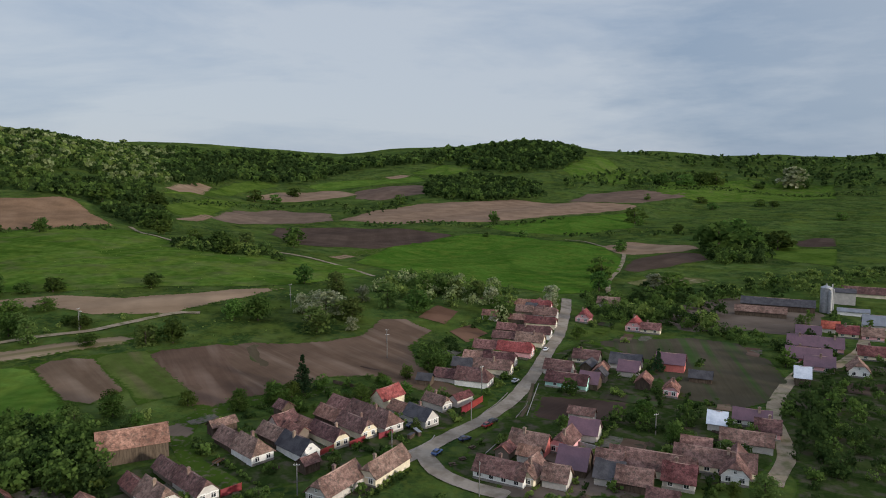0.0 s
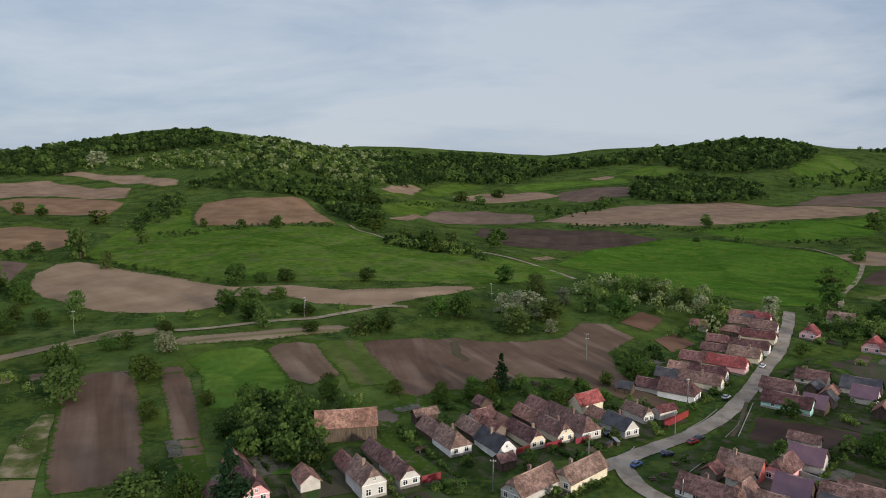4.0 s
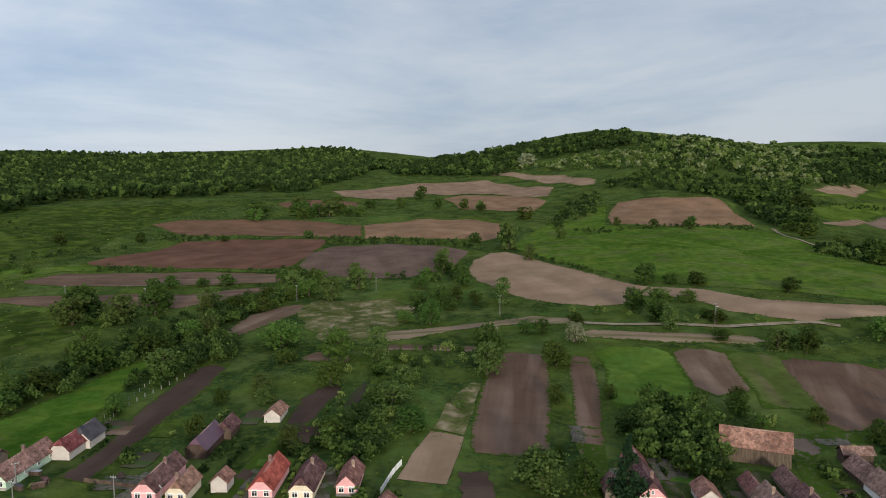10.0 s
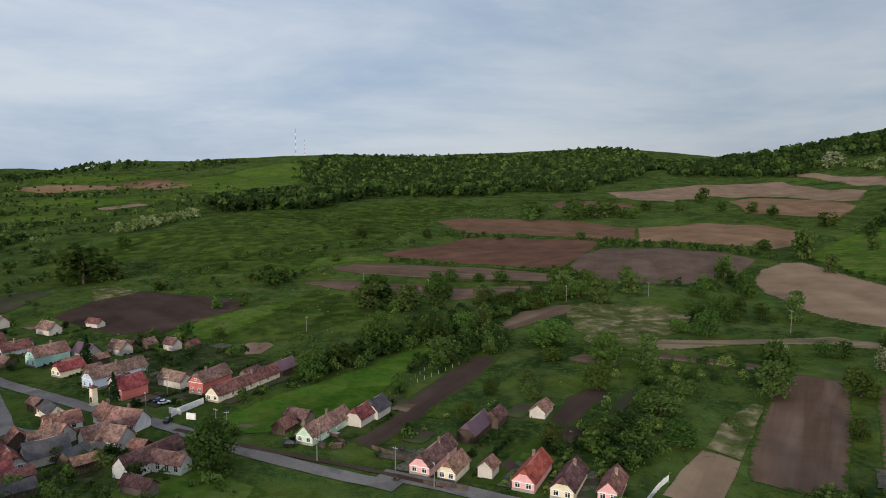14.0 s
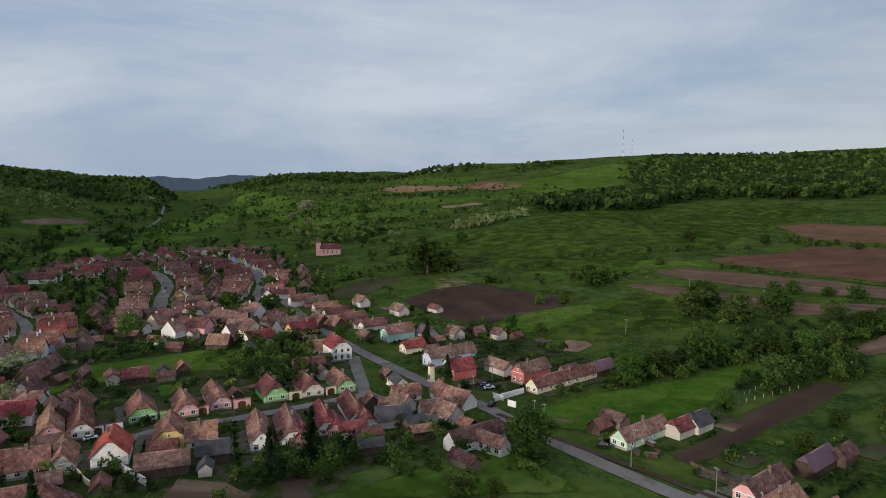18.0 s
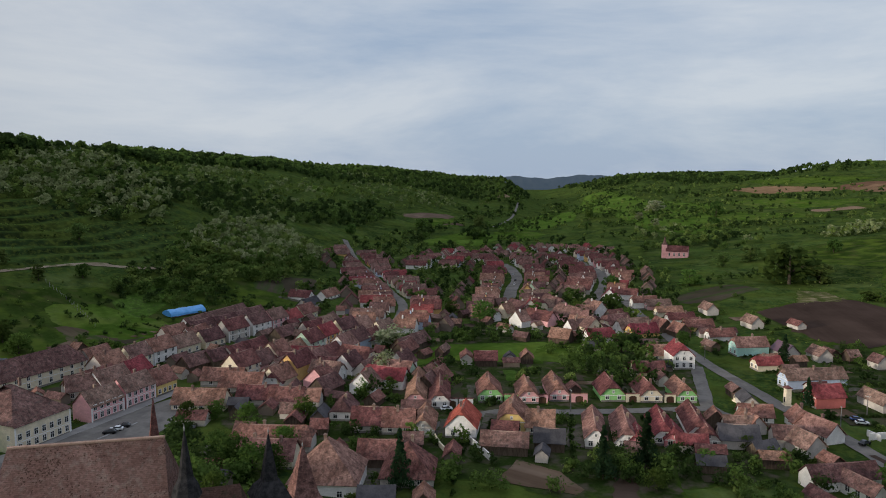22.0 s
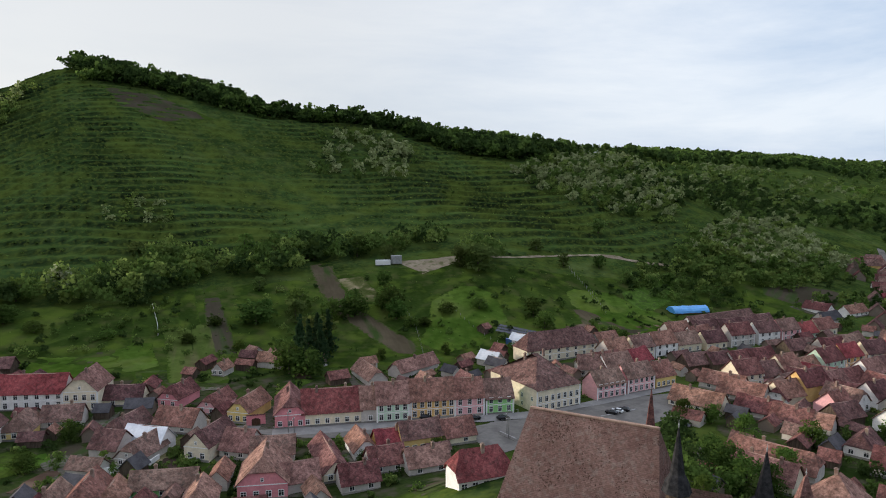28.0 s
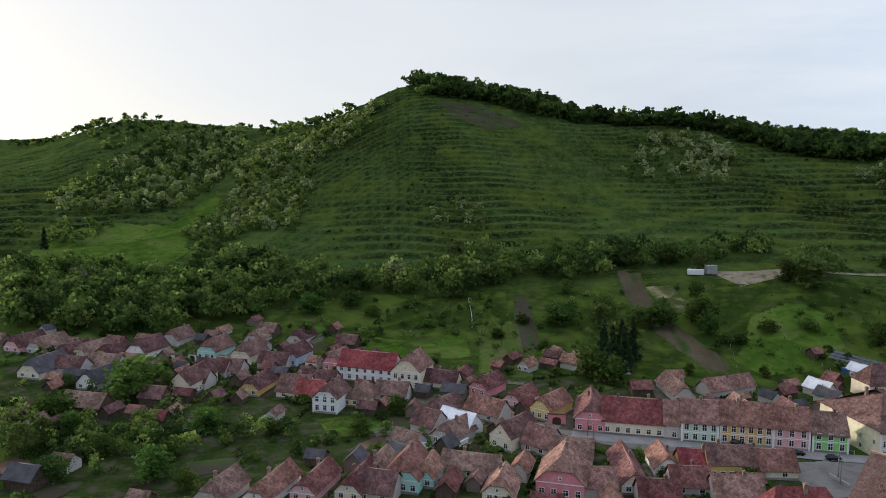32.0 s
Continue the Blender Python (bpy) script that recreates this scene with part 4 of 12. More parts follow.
def tree(x, y, height=7.0, kind="broad", group="", wide=1.0):
    if kind == "bush" and height > 4.2:
        kind, wide = "broad", min(1.7, wide * 1.5)
    crown, trunk, hgt = tree_kit((kind, TREE_RND.randrange(3), (math.hypot(x, y) > 250) + (math.hypot(x, y) > 420)))
    s = height / hgt
    m = pose(x, y, up(x, y) - 0.05, 0, 0, TREE_RND.uniform(0, 360))
    if trunk is None:
        ob = tagged(new("shrub", crown), TREE_LABELS[kind], "shrub", group)
        ob.matrix_world = m @ Matrix.Diagonal((s * wide, s * wide, s, 1))
        return ob
    ob = new("tree" if kind != "spruce" else "spruce_tree")
    tagged(ob, TREE_LABELS[kind], "tree", group)
    part("trunk", trunk, None, ob)
    part("crown", crown, None, ob)
    ob.matrix_world = m @ Matrix.Diagonal((s * wide, s * wide, s, 1))
    return ob


def inside(px, py, poly):
    """Which of the points lie in the outline."""
    ok = np.zeros(len(px), bool)
    for (x0, y0), (x1, y1) in zip(poly, poly[1:] + poly[:1]):
        hit = ((y0 > py) != (y1 > py)) & (px < (x1 - x0) * (py - y0) / (y1 - y0 + 1e-9) + x0)
        ok ^= hit
    return ok


WOOD_KITS = {}


def wood(name, poly, spacing, height, mats, label, seed, category="woodland", leaf=1.0, blobs=0, per=0, spread=0.25, wide=1.3, keep=1.0):
    """A wood or scrub too thick to count: joined crowns scattered over an outline, one object for each leaf colour."""
    rnd = np.random.RandomState(seed)
    p = np.array(poly)
    away = float(np.hypot(*p.mean(0)))
    if not blobs:
        blobs, per = (14, 15) if away < 215 else (11, 12) if away < 450 else (9, 10) if away < 560 else (8, 9) if away < 820 else (5, 6) if away < 1500 else (3, 4)
    leaf = leaf * 9.0 / math.sqrt(blobs * per)
    lo, hi = p.min(0), p.max(0)
    gx, gy = np.meshgrid(np.arange(lo[0], hi[0], spacing), np.arange(lo[1], hi[1], spacing))
    gx, gy = gx.ravel() + rnd.uniform(-0.5, 0.5, gx.size) * spacing, gy.ravel() + rnd.uniform(-0.5, 0.5, gy.size) * spacing
    k = inside(gx, gy, poly) & (rnd.uniform(size=gx.size) < keep)
    if away < 900:
        for field in CLEAR:
            k &= ~inside(gx, gy, field)
    gx, gy = gx[k], gy[k]
    if not len(gx):
        return
    gz = land(gx, gy)
    which = rnd.randint(0, len(mats), len(gx))
    root = None
    for c in range(len(mats)):
        sel = np.where(which == c)[0]
        if not len(sel):
            continue
        vv = []
        for var in range(3):
            s2 = sel[var::3]
            if not len(s2):
                continue
            key = (var, blobs, per, leaf, wide)
            if key not in WOOD_KITS:
                WOOD_KITS[key] = leaf_cloud(100 + var, 1.0, wide, blobs, per, leaf * 0.21, 0.12, "round")[0]
            t = WOOD_KITS[key]
            hh = height * rnd.uniform(1 - spread, 1 + spread, len(s2))
            a = rnd.uniform(0, 6.28, len(s2))
            ca, sa = np.cos(a), np.sin(a)
            X = (t[None, :, 0] * ca[:, None] - t[None, :, 1] * sa[:, None]) * hh[:, None] + gx[s2][:, None]
            Y = (t[None, :, 0] * sa[:, None] + t[None, :, 1] * ca[:, None]) * hh[:, None] + gy[s2][:, None]
            Z = t[None, :, 2] * hh[:, None] + gz[s2][:, None] - 0.3
            vv.append(np.stack([X, Y, Z], -1).reshape(-1, 3))
        v = np.concatenate(vv)
        me = cloud_mesh(name, v, np.arange(len(v)).reshape(-1, 4), M_WOODS[mats[c]])
        ob = tagged(new(name, me), label, category, kind="stuff")
    return ob


def island_leaf(name, a, b):
    """Leaves whose tone changes from clump to clump of a joined wood."""
    m = material(name, a, b, scale=0.11, fine=6, rough=0.8)
    t = m.node_tree
    geo = t.nodes.new("ShaderNodeNewGeometry")
    hsv = t.nodes.new("ShaderNodeHueSaturation")
    rng = t.nodes.new("ShaderNodeMapRange")
    rng.inputs["To Min"].default_value, rng.inputs["To Max"].default_value = 0.7, 1.3
    t.links.new(geo.outputs["Random Per Island"], rng.inputs["Value"])
    t.links.new(rng.outputs[0], hsv.inputs["Value"])
    base = t.nodes["Principled BSDF"].inputs["Base Color"]
    t.links.new(base.links[0].from_socket, hsv.inputs["Color"])
    t.links.new(hsv.outputs[0], base)
    return m


M_WOODS = [
    island_leaf("forest_dark", (0.036, 0.066, 0.019), (0.068, 0.108, 0.031)),
    island_leaf("forest_mid", (0.085, 0.145, 0.032), (0.145, 0.218, 0.054)),
    island_leaf("forest_olive", (0.150, 0.215, 0.048), (0.250, 0.325, 0.088)),
    island_leaf("forest_blossom", (0.200, 0.255, 0.085), (0.385, 0.430, 0.205)),
    island_leaf("acacia_in_full_flower", (0.215, 0.265, 0.100), (0.420, 0.455, 0.235)),
]


def let_light_through(m):
    """Leaves pass part of the light that falls on their backs."""
    t = m.node_tree
    bsdf = t.nodes["Principled BSDF"]
    tr = t.nodes.new("ShaderNodeBsdfTranslucent")
    t.links.new(bsdf.inputs["Base Color"].links[0].from_socket, tr.inputs["Color"])
    mx = t.nodes.new("ShaderNodeMixShader")
    mx.inputs[0].default_value = 0.55
    t.links.new(bsdf.outputs[0], mx.inputs[1])
    t.links.new(tr.outputs[0], mx.inputs[2])
    t.links.new(mx.outputs[0], t.nodes["Material Output"].inputs["Surface"])


for m in M_LEAF + M_WOODS:
    let_light_through(m)

# ---- what stands where, to keep gardens clear of walls and roads ----
def road_spots():
    pts = []
    for ob in scene.objects:
        if ob.get("category") == "road" and ob.type == "MESH":
            co = np.empty(len(ob.data.vertices) * 3)
            ob.data.vertices.foreach_get("co", co)
            pts.append(co.reshape(-1, 3)[:, :2])
    return np.concatenate(pts)


SPOTS = []


def free(x, y, room=1.5):
    if not SPOTS:
        SPOTS.append(footprints())
        SPOTS.append(road_spots())
    if gap_to(SPOTS[0], x, y).min() < room or any(inside(np.array([x]), np.array([y]), f)[0] for f in CLEAR):
        return False
    return not (np.hypot(SPOTS[1][:, 0] - x, SPOTS[1][:, 1] - y) < 3.0 + room).any()


def orchard(poly, n, seed, kinds, heights):
    """Garden trees and bushes past counting, scattered clear of houses and roads: one object for each kind."""
    rnd = random.Random(seed)
    xs, ys = [p[0] for p in poly], [p[1] for p in poly]
    heaps, tries, made = {}, 0, 0
    while made < n and tries < n * 12:
        tries += 1
        x, y = rnd.uniform(min(xs), max(xs)), rnd.uniform(min(ys), max(ys))
        if inside(np.array([x]), np.array([y]), poly)[0] and free(x, y):
            k = rnd.choice(kinds)
            mat = M_WOODS[{"fruit": 1, "bush": 1, "olive": 2, "broad": 0}[k]]
            hgt = rnd.uniform(*heights) * (0.6 if k == "bush" else 1.0)
            var = rnd.randrange(4)
            far = math.hypot(x, y) > 330
            key = ("garden", var, k == "bush", far)
            if key not in WOOD_KITS:
                WOOD_KITS[key] = leaf_cloud(300 + var, 1.0, 1.5 if k == "bush" else 1.0, 7 if far else 12, 8 if far else 13, 0.24 if far else 0.14, 0.1, "bush" if k == "bush" else "round")[0]
            co = WOOD_KITS[key] * hgt
            a = rnd.uniform(0, 6.28)
            heaps.setdefault(mat.name, (mat, []))[1].append(
                np.column_stack([co[:, 0] * math.cos(a) - co[:, 1] * math.sin(a) + x, co[:, 0] * math.sin(a) + co[:, 1] * math.cos(a) + y, co[:, 2] + up(x, y) - 0.1]))
            made += 1
    for mat, parts in heaps.values():
        v = np.concatenate(parts)
        tagged(new("garden_trees", cloud_mesh("garden_trees", v, np.arange(len(v)).reshape(-1, 4), mat)), "fruit trees and bushes scattered over the village gardens", "garden trees", kind="stuff")


FAR_HOUSES = []
FAR_REST = []
WALL_NAMES = {WHITE: "whitewashed", CREAM: "cream", YELLOW: "yellow", PINK: "pink", MINT: "pale mint", GREY: "grey plastered", EARTH: "weathered brown", OCHRE: "ochre", BLUE: "pale blue"}
ROOF_NAMES = {0: "an old clay tile roof", 1: "a brown tile roof", 2: "a red tile roof", 8: "a faded pink tile roof"}


def far_shell(x, y, turn, w, l, h, kind, wins):
    """Wall and roof meshes of a plain house, with window frames, panes and a chimney laid into the wall mesh."""
    z = min(up(x, y), up(x - math.sin(radians(turn)) * l, y + math.cos(radians(turn)) * l))
    across, long = (w, l) if kind == "g" else (l, w)
    rise = across * 0.52
    hip0 = 0.45 if kind == "g" else 0.0
    turned = Matrix() if kind == "g" else pose(-w / 2, l / 2, 0, 0, 0, -90)
    wall = wall_mesh(across, long, h, rise, hip0, 0, None)
    wall.transform(turned)
    roof = roof_mesh(across, long, rise, hip0=hip0, mat=None, sag=0.1)
    roof.transform(turned @ pose(0, 0, h))
    bm = bmesh.new()
    bm.from_mesh(wall)
    for k in range(wins):
        u = -w / 2 + w * (k + 0.5) / wins
        for s, d, slot in ((0.62, -0.05, 1), (0.46, -0.09, 2)):
            f = bm.faces.new([bm.verts.new((u + p * s, d, 1.0 + q * 1.5 * (s + 0.4))) for p, q in ((-1, 0), (1, 0), (1, 1), (-1, 1))])
            f.material_index = slot
    if wins:
        cx, cy, cz = (0.7, l * 0.4, h + rise - 0.6) if kind == "g" else (0.7, l / 2 + 0.6, h + rise - 0.6)
        box(bm, cx - 0.4, cx + 0.4, cy - 0.35, cy + 0.35, cz, cz + 1.7, 3)
    bm.to_mesh(wall)
    bm.free()
    return z, wall, roof


def far_village():
    """The houses of the far streets: the nearest as single houses, the rest joined, one mesh for each surface."""
    FAR_HOUSES.sort(key=lambda f: math.hypot(f[0], f[1]))
    heaps = {}
    for n, (x, y, turn, w, l, wc, rc, h, kind, wins) in enumerate(FAR_HOUSES):
        z, wall, roof = far_shell(x, y, turn, w, l, h, kind, wins)
        slots = (plaster(*wc), M_FRAME, M_GLASS, M_CHIMNEY)
        if n < 105:
            wall.materials.clear()
            roof.materials.clear()
            for m in slots:
                wall.materials.append(m)
            roof.materials.append(M_TILE[rc])
            kindname = "house" if wins else "barn"
            ob = thing(kindname, x, y, z, turn, f"{WALL_NAMES[wc]} {'street house' if wins else 'yard barn'} with {ROOF_NAMES[rc]}", kindname, "far street houses" if wins else "far yard barns")
            part("wall", wall, None, ob)
            part("roof", roof, None, ob)
            continue
        FAR_REST.append((x, y, turn, w, l))
        base = pose(x, y, z, 0, 0, turn)
        for me, mats in ((wall, slots), (roof, (M_TILE[rc],))):
            for k, mat in enumerate(mats):
                _, vs, fs = heaps.setdefault(mat.name, (mat, [], []))
                for p in me.polygons:
                    if p.material_index == k:
                        fs.append(tuple(range(len(vs), len(vs) + len(p.vertices))))
                        vs.extend(tuple(base @ me.vertices[i].co) for i in p.vertices)
            bpy.data.meshes.remove(me)
    for name, (mat, vs, fs) in heaps.items():
        me = bpy.data.meshes.new("far_village_houses")
        me.from_pydata(vs, [], fs)
        me.materials.append(mat)
        me.update()
        tagged(new("far_village_houses", me), "crowded tiled houses of the farthest village streets", "houses", kind="stuff")


def house_row(pts, seed=0, gap=0.5, front=5.0, sides=(-1, 1), eaves=False, far=False):
    """Houses shoulder to shoulder on both sides of a street, each with its yard barn behind."""
    rnd = random.Random(seed)
    line = spline(pts, 1.0)
    walls = [("whitewashed", WHITE), ("cream", CREAM), ("whitewashed", WHITE), ("pink", PINK), ("pale mint", MINT), ("grey", GREY), ("whitewashed", WHITE), ("ochre", OCHRE), ("pale blue", BLUE), ("cream", CREAM), ("grey", GREY), ("whitewashed", WHITE)]
    roofs = [("old clay tile", 0), ("old clay tile", 0), ("brown tile", 1), ("faded pink tile", 8), ("old clay tile", 0), ("old clay tile", 0), ("brown tile", 1), ("red tile", 2), ("faded pink tile", 8)]
    for sd in sides:
        k = 3
        while k < len(line) - 8:
            w = (rnd.uniform(6.5, 9) if far else rnd.uniform(7.5, 9.5)) if not eaves else rnd.uniform(10, 14)
            m = min(len(line) - 2, k + int(w / 2))
            d = (line[m + 1] - line[m - 1]).normalized()
            n = Vector((-d.y, d.x, 0)) * sd
            p = line[m] + n * (front + rnd.uniform(-0.3, 0.5))
            turn = math.degrees(math.atan2(n.y, n.x)) - 90
            wn, wc = rnd.choice(walls)
            rn, rc = rnd.choice(roofs)
            l = (rnd.uniform(11, 22) if far else rnd.uniform(12, 18)) if not eaves else rnd.uniform(9, 12)
            turned = eaves or rnd.random() < (0.12 if far else 0.25)
            tall = rnd.random() < (0.45 if eaves else 0.12)
            tall = tall and not far
            barn = rnd.random() < (0.35 if far else 0.55)
            q = p + n * rnd.uniform(22, 27)
            if far:
                if rnd.random() < 0.1:
                    k += 9
                    continue
                p, turn = p + n * rnd.uniform(-0.5, 2.5), turn + rnd.uniform(-5, 5)
                FAR_HOUSES.append((p.x, p.y, turn, w, l if not turned else 9.5, wc, rc, rnd.uniform(3.2, 4.6), "e" if turned else "g", 3 if turned else 2))
                if barn:
                    FAR_HOUSES.append((q.x, q.y, turn, w * 1.1, 8, EARTH, rnd.choice((0, 1, 1)), 3.0, "e", 0))
                k += int(w + gap + rnd.uniform(1.5, 6.5))
                continue
            house(round(p.x, 1), round(p.y, 1), turn, round(w, 1), round(l if not turned else 9.5, 1), wc, rc, f"{wn} plastered street house with a {rn} roof",
                  h=6.0 if tall else rnd.uniform(3.2, 4.2), storeys=2 if tall else 1, kind="e" if turned else "g", hip=(rnd.choice((0.3, 0.45, 0.6)), 0.0) if not turned else (0, 0),
                  wins=3 if turned else 2, group="street houses")
            if barn:
                house(round(q.x, 1), round(q.y, 1), turn, round(w * 1.1, 1), 8, M_WOOD if rnd.random() < 0.5 else GREY, rnd.choice((0, 1, 1)), "yard barn with a tiled roof behind a street house",
                      h=3.0, kind="e", hip=(0, 0), wins=0, chimneys=0, name="barn", category="barn", group="yard barns", band=False)
            k += int(w + gap + rnd.uniform(0, 1.5))


# ---- backyards: sheds, garden beds and grass plots in the gaps behind the houses ----
def footprints():
    out = []
    for w in scene.objects:
        if w.type == "MESH" and w.parent and not w.parent.parent and w.name.split(".")[0] in ("wall", "nave_wall"):
            pts = [w.matrix_basis @ v.co for v in w.data.vertices]
            x0, x1 = min(p.x for p in pts), max(p.x for p in pts)
            y0, y1 = min(p.y for p in pts), max(p.y for p in pts)
            m = w.parent.matrix_basis
            c = m @ Vector(((x0 + x1) / 2, (y0 + y1) / 2, 0))
            out.append((c.x, c.y, math.atan2(m[1][0], m[0][0]), (x1 - x0) / 2, (y1 - y0) / 2))
    for x, y, turn, w, l in FAR_REST:
        t = radians(turn)
        out.append((x - math.sin(t) * l / 2, y + math.cos(t) * l / 2, t, w / 2, l / 2))
    return np.array(out)


def gap_to(foot, x, y):
    """Distance from a point to each footprint, 0 inside."""
    dx, dy = x - foot[:, 0], y - foot[:, 1]
    c, s = np.cos(foot[:, 2]), np.sin(foot[:, 2])
    u, v = np.abs(c * dx + s * dy) - foot[:, 3], np.abs(-s * dx + c * dy) - foot[:, 4]
    return np.hypot(np.maximum(u, 0), np.maximum(v, 0))


def backyards(sheds, plots, seed, near=95.0, far=420.0):
    rnd = random.Random(seed)
    foot = footprints()
    roads = road_spots()
    home = foot[(np.hypot(foot[:, 0], foot[:, 1]) < far) & (np.hypot(foot[:, 0], foot[:, 1]) > near)]
    made, tries = 0, 0
    kinds = [("weathered timber", M_WOOD), ("dull earth-coloured", EARTH), ("weathered timber", M_WOOD), ("grey plastered", GREY)]
    tops = [("old clay tile", 0), ("brown tile", 1), ("old clay tile", 0), ("slate grey sheet", 4), ("brown tile", 1), ("old clay tile", 0)]
    while made < sheds and tries < sheds * 60:
        tries += 1
        b = home[rnd.randrange(len(home))]
        ang = rnd.uniform(0, 6.283)
        d = rnd.uniform(5, 20)
        x, y = b[0] + d * math.cos(ang), b[1] + d * math.sin(ang)
        w, l = rnd.uniform(4.5, 10), rnd.uniform(3.6, 5.5)
        turn = math.degrees(b[2]) + rnd.choice((0, 90, 180, 270)) + rnd.uniform(-4, 4)
        c, s = math.cos(radians(turn)), math.sin(radians(turn))
        spots = [(x + c * u - s * v, y + s * u + c * v) for u in (-w / 2, 0, w / 2) for v in (0, l / 2, l)]
        if min(gap_to(foot, *p).min() for p in spots) < 0.5 or any((np.hypot(roads[:, 0] - p[0], roads[:, 1] - p[1]) < 4.2).any() for p in spots):
            continue
        if math.hypot(x - CHURCH[0], y - CHURCH[1]) < 47 or y > -20 and rnd.random() < 0.72:
            continue
        wn, wc = rnd.choice(kinds)
        rn, rc = rnd.choice(tops)
        house(round(x, 1), round(y, 1), turn, round(w, 1), round(l, 1), wc, rc, f"small {wn} yard shed with a {rn} roof", h=rnd.uniform(2.2, 3.0), kind="e", hip=(0, 0), rise=l * rnd.uniform(0.35, 0.5), wins=0, chimneys=0, name="yard_shed", category="shed", group="yard sheds", band=False)
        foot = np.vstack([foot, [(x - s * l / 2, y + c * l / 2, radians(turn), w / 2, l / 2)]])
        made += 1
    done, tries = 0, 0
    beds = [("garden_plot", M_KITCHEN, "dug kitchen garden bed of dark soil"), ("garden_plot", M_LAWN, "bright green grass plot in a garden"), ("garden_plot", M_KITCHEN, "dug kitchen garden bed of dark soil"), ("garden_plot", M_YARD, "trodden bare yard between sheds"), ("garden_plot", M_SOIL, "freshly dug garden bed of brown soil"), ("garden_plot", M_DARK, "freshly dug garden bed of dark soil")]
    while done < plots and tries < plots * 40:
        tries += 1
        b = home[rnd.randrange(len(home))]
        ang, d = rnd.uniform(0, 6.283), rnd.uniform(8, 34)
        x, y = b[0] + d * math.cos(ang), b[1] + d * math.sin(ang)
        w, l = rnd.uniform(4, 9), rnd.uniform(7, 18)
        turn = b[2] + rnd.choice((0, 0, 1.5708)) + rnd.uniform(-0.07, 0.07)
        c, s = math.cos(turn), math.sin(turn)
        spots = [(x + c * u - s * v, y + s * u + c * v) for u in (-w / 2, 0, w / 2) for v in (-l / 2, 0, l / 2)]
        if min(gap_to(foot, *p).min() for p in spots) < 0.7 or any((np.hypot(roads[:, 0] - p[0], roads[:, 1] - p[1]) < 4.5).any() for p in spots):
            continue
        if math.hypot(x - CHURCH[0], y - CHURCH[1]) < 45:
            continue
        nm, mat, lb = rnd.choice(beds)
        drape(nm, [spots[0], spots[2], spots[8], spots[6]], mat, lb, "garden", rise=0.16 + 0.012 * (done % 7), rows=math.degrees(turn), fine=2.2, jitter=0.8)
        done += 1
    SPOTS.clear()
    return home

# ---- church, walls, fences, poles, vehicles ----
def hip_roof(w, l, rise, run, over=0.5):
    """A steep roof whose ends lean in by run; ridge along x, plan centred on 0."""
    bm = bmesh.new()
    x, y = l / 2 + over, w / 2 + over
    d = rise * over / (w / 2)
    lo = [bm.verts.new(p) for p in ((-x, -y, -d), (x, -y, -d), (x, y, -d), (-x, y, -d))]
    n = 6
    top = [bm.verts.new((-l / 2 + run + (l - 2 * run) * k / n, 0, rise - 0.18 * math.sin(math.pi * k / n))) for k in range(n + 1)]
    bm.faces.new([lo[0], lo[1]] + top[::-1])
    bm.faces.new([lo[2], lo[3]] + top)
    bm.faces.new((lo[1], lo[2], top[-1]))
    bm.faces.new((lo[3], lo[0], top[0]))
    bmesh.ops.solidify(bm, geom=bm.faces[:], thickness=0.25)
    bmesh.ops.recalc_face_normals(bm, faces=bm.faces[:])
    return bm


def old_tiles(name, a, b, c, dark):
    """Hand-made flat tiles: courses up the slope, single tiles darker with moss."""
    m = material(name, a, b, scale=0.35, fine=5, rough=0.95, bump=0.0, c=c, courses=0.26)
    t = m.node_tree
    bsdf = t.nodes["Principled BSDF"]
    base = bsdf.inputs["Base Color"]
    vor = t.nodes.new("ShaderNodeTexVoronoi")
    vor.inputs["Scale"].default_value = 4.2
    mp = [n for n in t.nodes if n.bl_idname == "ShaderNodeMapping"][0]
    t.links.new(mp.outputs[0], vor.inputs["Vector"])
    sep = t.nodes.new("ShaderNodeSeparateColor")
    t.links.new(vor.outputs["Color"], sep.inputs[0])
    n3 = t.nodes.new("ShaderNodeTexNoise")
    n3.inputs["Scale"].default_value, n3.inputs["Detail"].default_value = 0.24, 6.0
    t.links.new(mp.outputs[0], n3.inputs["Vector"])
    add = t.nodes.new("ShaderNodeMath")
    add.operation = "ADD"
    t.links.new(sep.outputs[0], add.inputs[0])
    t.links.new(n3.outputs["Fac"], add.inputs[1])
    rng = t.nodes.new("ShaderNodeMapRange")
    rng.inputs["From Min"].default_value, rng.inputs["From Max"].default_value = 1.41, 1.50
    t.links.new(add.outputs[0], rng.inputs["Value"])
    mx = t.nodes.new("ShaderNodeMix")
    mx.data_type = "RGBA"
    t.links.new(rng.outputs[0], mx.inputs[0])
    t.links.new(base.links[0].from_socket, mx.inputs[6])
    mx.inputs[7].default_value = (*dark, 1)
    t.links.new(mx.outputs[2], base)
    bp = t.nodes.new("ShaderNodeBump")
    bp.inputs["Strength"].default_value, bp.inputs["Distance"].default_value = 0.8, 0.15
    t.links.new(sep.outputs[1], bp.inputs["Height"])
    t.links.new(bp.outputs[0], bsdf.inputs["Normal"])
    return m


M_CHURCH = old_tiles("church_roof_tiles", (0.350, 0.206, 0.172), (0.440, 0.276, 0.232), (0.435, 0.316, 0.266), (0.140, 0.085, 0.066))
M_SLATE = material("weathered_shingles", (0.026, 0.025, 0.026), (0.058, 0.055, 0.055), scale=1.2, fine=5, rough=0.9, bump=0.4)


